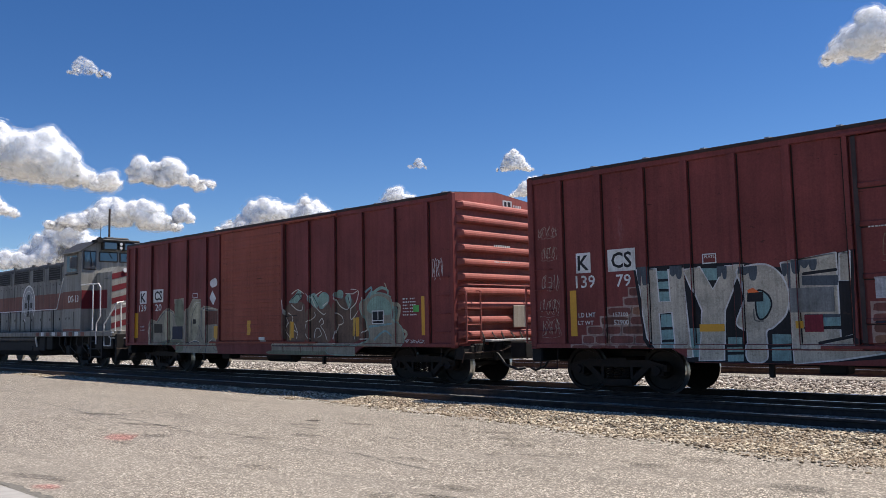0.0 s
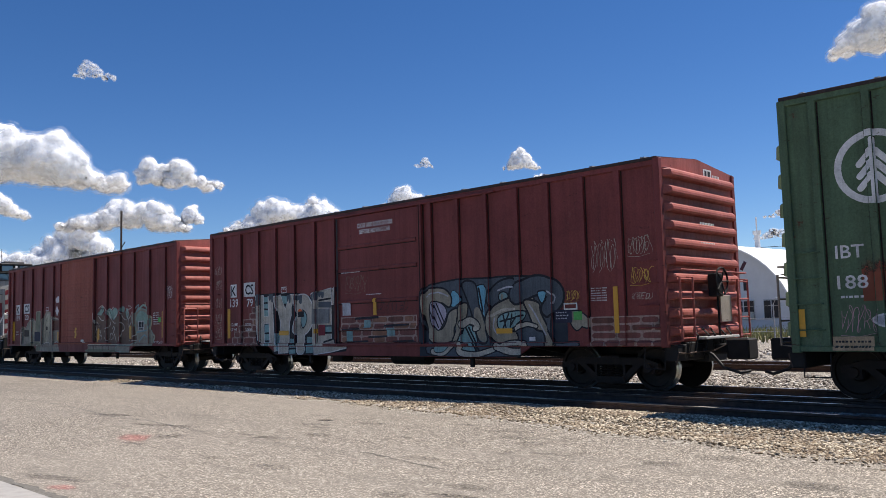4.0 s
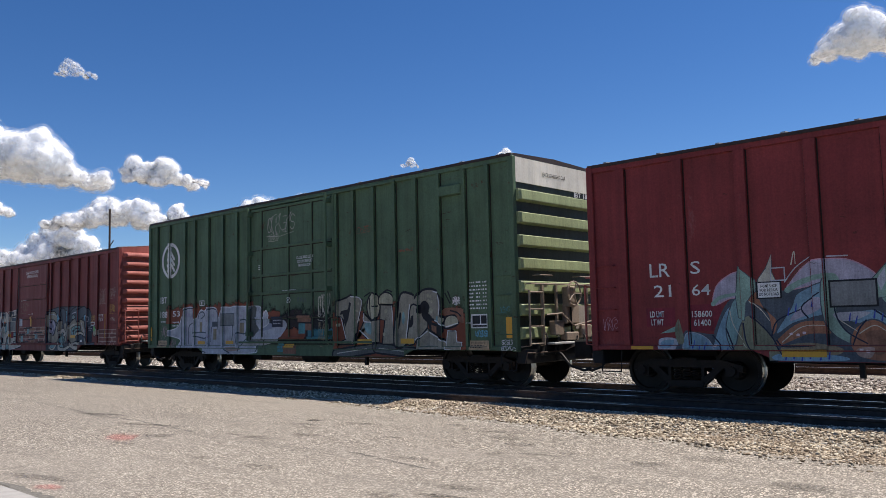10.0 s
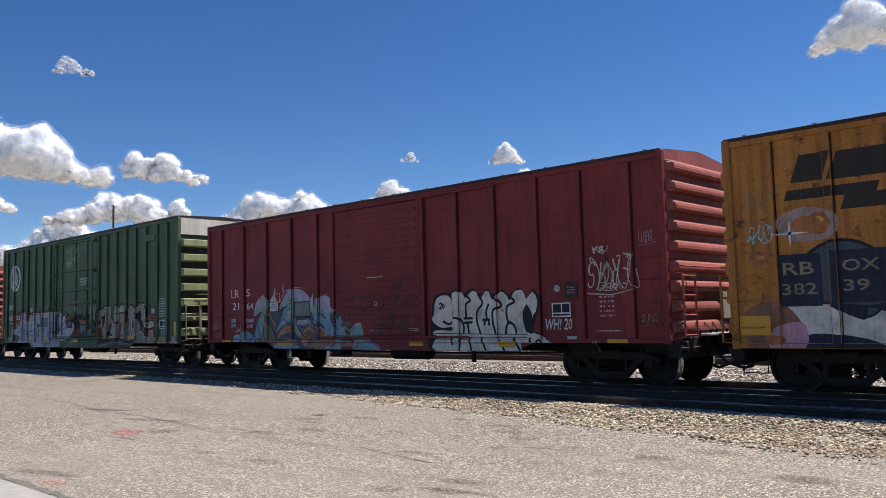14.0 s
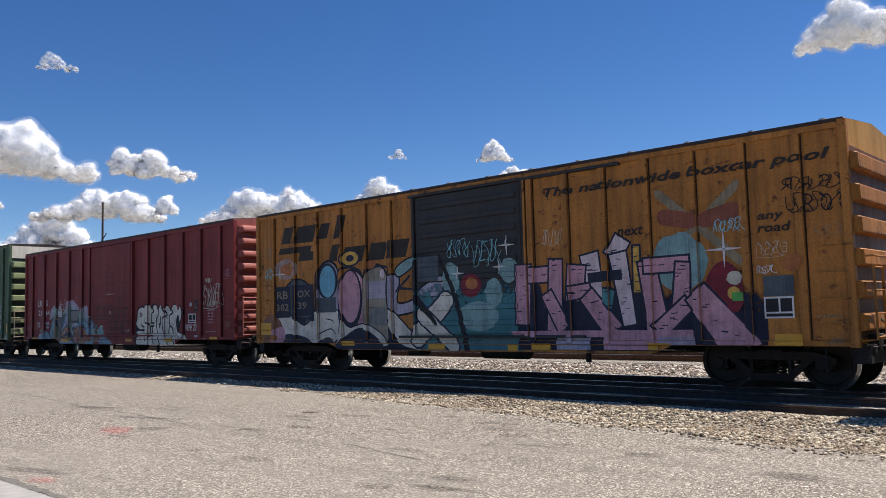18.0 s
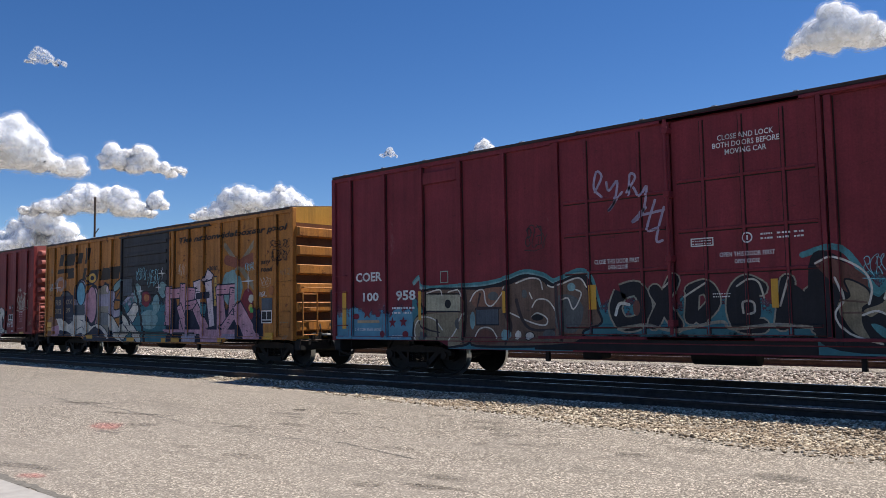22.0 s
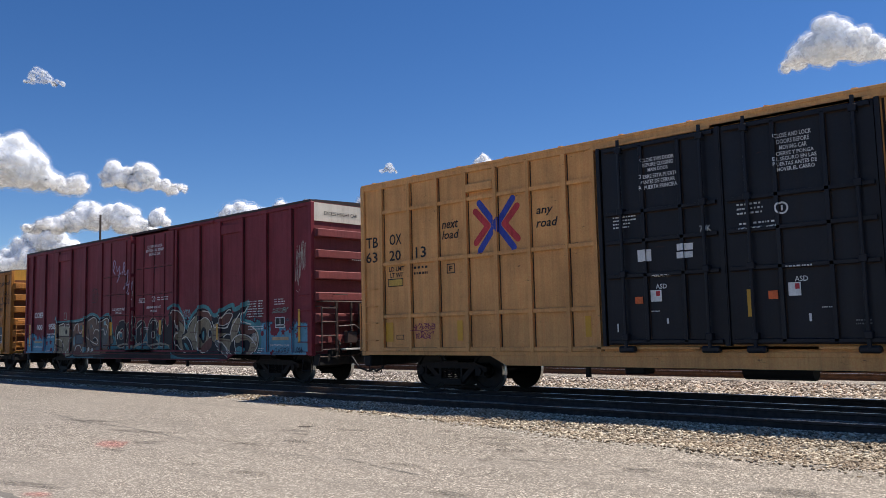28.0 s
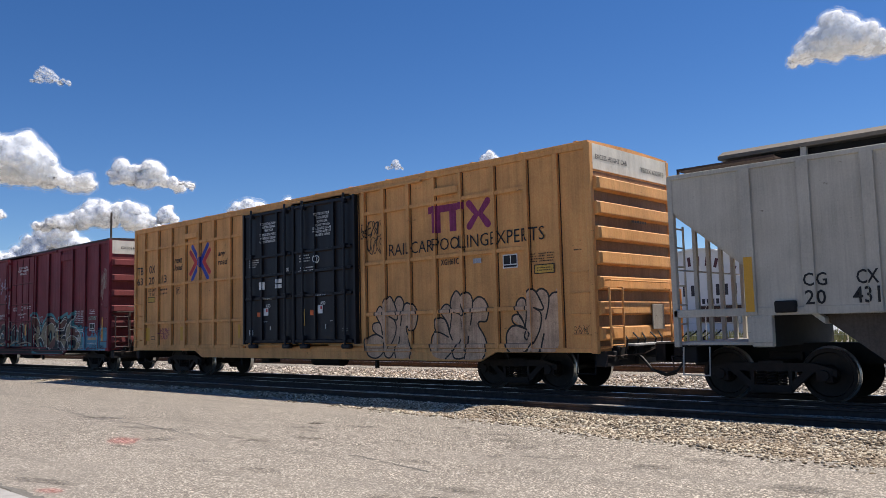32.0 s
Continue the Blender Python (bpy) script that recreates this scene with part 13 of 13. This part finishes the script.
def veil_material(name, lo, hi, most):
    """Thin torn vapour: light passes through it, and gaps open in it."""
    m, n, l, p = nodes_of(name)
    dif, tra, clear = n.new("ShaderNodeBsdfDiffuse"), n.new("ShaderNodeBsdfTranslucent"), n.new("ShaderNodeBsdfTransparent")
    for b in (dif, tra):
        b.inputs["Color"].default_value = (0.82, 0.85, 0.89, 1)
    both, cut = n.new("ShaderNodeMixShader"), n.new("ShaderNodeMixShader")
    l.new(dif.outputs[0], both.inputs[1])
    l.new(tra.outputs[0], both.inputs[2])
    f = noise_node(n, l, 0.045, 9, 0.68)
    l.new(ramp(n, l, f, [(lo, (0, 0, 0)), (hi, (most, most, most))]), cut.inputs[0])
    l.new(clear.outputs[0], cut.inputs[1])
    l.new(both.outputs[0], cut.inputs[2])
    l.new(cut.outputs[0], n["Material Output"].inputs["Surface"])
    return m


CLOUD = cloud_material()
VEILS = (veil_material("cloud_vapour", 0.42, 0.66, 0.60), veil_material("thin_cloud_vapour", 0.48, 0.74, 0.45))
WISP = veil_material("cloud_wisp", 0.42, 0.64, 0.70)
PUFF = bpy.data.textures.new("cloud_billow", "CLOUDS")
PUFF.noise_scale, PUFF.noise_depth = 34.0, 3
TUFT = bpy.data.textures.new("cloud_tuft", "CLOUDS")
TUFT.noise_scale, TUFT.noise_depth = 11.0, 4
DRIFT, HEAPS = [], []


def icosphere(sub):
    t = bmesh.new()
    bmesh.ops.create_icosphere(t, subdivisions=sub, radius=1.0)
    v = np.array([v.co[:] for v in t.verts])
    f = np.array([[q.index for q in p.verts] for p in t.faces])
    t.free()
    return v, f


ICO = {3: icosphere(3), 2: icosphere(2)}


def heap(az0, az1, el0, el1, dist, seed, shape_of, puffs):
    """Overlapping puffs between two bearings and two elevations, flat below and heaped above."""
    rng = np.random.default_rng(seed)
    half = radians(abs(az1 - az0) / 2) * dist
    z0, z1 = dist * math.tan(radians(el0)), dist * math.tan(radians(el1))
    hgt = z1 - z0
    V, F, k = [], [], 0
    for i in range(puffs):
        u = rng.uniform(-1, 1)
        if shape_of == "pile":
            env = (1 - abs(u) ** 2.2) * (0.78 + 0.22 * math.sin(3.1 * u + seed) * math.cos(5.3 * u + seed * 2))
        elif shape_of == "left":
            env = (1.0 if u < 0.0 else 1 - 0.85 * u ** 0.7) * (1 - max(0.0, -u - 0.8) * 2.5) * (0.88 + 0.12 * math.sin(7 * u + seed))
        else:
            env = (1 - abs(u) ** 3) * (0.7 + 0.3 * math.sin(4.1 * u + seed * 1.3))
        env = max(env, 0.15)
        r = hgt * env ** 0.7 * rng.uniform(0.10, 0.30)
        top = z0 + hgt * env - r
        z = z0 + r * 0.35 + max(top - z0 - r * 0.35, 0) * rng.uniform(0, 1) ** 0.6
        x, y = u * (half - r * 0.6), rng.uniform(-1, 1) * half * 0.3
        tv, tf = ICO[3] if r > 10 else ICO[2]
        v = tv * r * np.array([1.15, 1.1, 0.95]) * rng.uniform(0.85, 1.1)
        low = v[:, 2] < -0.35 * r
        v[low, 2] = -0.35 * r + (v[low, 2] + 0.35 * r) * 0.35
        V.append(v + (x, y, z))
        F.append(tf + k)
        k += len(tv)
    return np.concatenate(V), np.concatenate(F), hgt, half


def cloud(az0, az1, el0, el1, dist, drift, seed, shape_of="pile", puffs=60, label="white fair-weather cumulus cloud", wisp=False):
    """A cumulus: a billowed body with thin torn vapour round it."""
    V, F, hgt, half = heap(az0, az1, el0, el1, dist, seed, shape_of, puffs)
    me = bpy.data.meshes.new("heap")
    me.from_pydata(V.tolist(), [], F.tolist())
    layers = []
    for grow, coarse in ((0.0, 1.0), (0.030, 1.5), (0.075, 1.8)):
        ob = new("heap", me)
        rm = ob.modifiers.new("skin", "REMESH")
        rm.mode, rm.voxel_size = "VOXEL", max(hgt / 44, half / 130) * coarse
        for tex, s in ((PUFF, 0.22), (TUFT, 0.022 + grow)):
            dp = ob.modifiers.new("relief", "DISPLACE")
            dp.texture, dp.strength, dp.mid_level, dp.texture_coords = tex, hgt * s, 0.5 - (grow / s if tex is TUFT else 0.0), "LOCAL"
        sm = ob.modifiers.new("soften", "SMOOTH")
        sm.factor, sm.iterations = 0.5, 3
        layers.append(ob)
    mid = radians((az0 + az1) / 2)
    place = pose(dist * math.sin(mid), dist * math.cos(mid), 0, 0, 0, -math.degrees(mid))
    HEAPS.append((layers, place, drift * dist / 30, label, wisp))


cloud(-73.8, -64.8, 9.2, 13.2, 2000, -1.01, 1, "left", 144, "large heaped white cumulus with a grey base")
cloud(-64.3, -58.6, 9.5, 11.6, 2100, -0.75, 2, "left", 90)
cloud(-68.9, -60.7, 6.6, 9.2, 2600, -0.6, 3, "pile", 128, "long white cumulus bank low in the sky")
cloud(-75.5, -70.5, 7.2, 9.0, 2500, -0.7, 4, "pile", 70)
cloud(-73.5, -64.3, 4.0, 7.1, 3200, -0.5, 5, "wide", 144, "hazy white cloud bank near the horizon")
cloud(-61.4, -59.9, 7.1, 8.7, 2600, -0.6, 6, "pile", 40, "small ragged white cloud")
cloud(-68.4, -65.8, 16.2, 17.3, 1800, -1.66, 7, "wide", 48, "small thin white cloud high up", wisp=True)
cloud(-58.6, -48.9, 6.4, 9.8, 2700, -0.55, 8, "pile", 144, "long white cumulus bank above the train")
cloud(-48.3, -44.2, 7.4, 10.1, 2700, -0.55, 9, "pile", 80)
cloud(-45.6, -44.1, 10.95, 11.7, 2200, -0.64, 10, "wide", 28, "tiny white cloud alone in the blue", wisp=True)
cloud(-39.2, -36.5, 10.6, 12.1, 2200, -0.6, 11, "wide", 60)
cloud(-38.2, -34.4, 8.8, 10.5, 2300, -0.6, 12, "pile", 70)
cloud(-17.3, -10.8, 16.0, 19.3, 1700, -0.57, 13, "pile", 128, "bright white cumulus high over the street")
cloud(-18.7, -15.1, 5.2, 7.3, 2600, -0.5, 14, "pile", 80)
cloud(-22.3, -19.2, 6.3, 6.95, 2700, -0.5, 15, "wide", 40, "thin streak of white cloud", wisp=True)
cloud(-22.5, -19.6, 4.9, 5.75, 2900, -0.5, 16, "wide", 48, "thin streak of white cloud", wisp=True)


def settle_clouds():
    """Turns the heaps into clouds of a body and its veils."""
    depsgraph = bpy.context.evaluated_depsgraph_get()
    for layers, place, drift, label, wisp in HEAPS:
        c = tagged(new("cloud"), label, "cloud", "clouds in the sky", "")
        c.matrix_world = place
        for ob, name, mat in zip(layers, ("body", "veil", "veil"), (WISP if wisp else CLOUD, *VEILS)):
            me = bpy.data.meshes.new_from_object(ob.evaluated_get(depsgraph))
            me.name = name
            me.materials.clear()
            me.materials.append(mat)
            me.polygons.foreach_set("use_smooth", [True] * len(me.polygons))
            part_of = new(name, me)
            part_of.parent = c
        DRIFT.append((c, place, drift))
    for layers, *rest in HEAPS:
        for ob in layers:
            bpy.data.objects.remove(ob)


settle_clouds()


# ---- what moves ----
def motions():
    roll = [(t, s) for t, s in ROLL]
    for car, x0 in TRAIN:
        walk(car, [(t, pose(x0 - s, TRACK_Y, RAIL_Z)) for t, s in roll])
    ts, ss = [t for t, s in roll], [s for t, s in roll]
    steps = [i * 0.2 for i in range(161)]
    for w, dx in AXLES:
        walk(w, [(t, pose(dx, 0, WHEEL_R) @ Matrix.Rotation(-float(np.interp(t, ts, ss)) / WHEEL_R, 4, "Y")) for t in steps])
    for ob, place, d in DRIFT:
        m = place.copy()
        rows = []
        for t in (0.0, 32.0):
            q = m.copy()
            q.translation.x += d * (t - 9.0) / 16.0
            q.translation.z += -0.18 * d * (t - 9.0) / 16.0
            rows.append((t, q))
        walk(ob, rows)


motions()
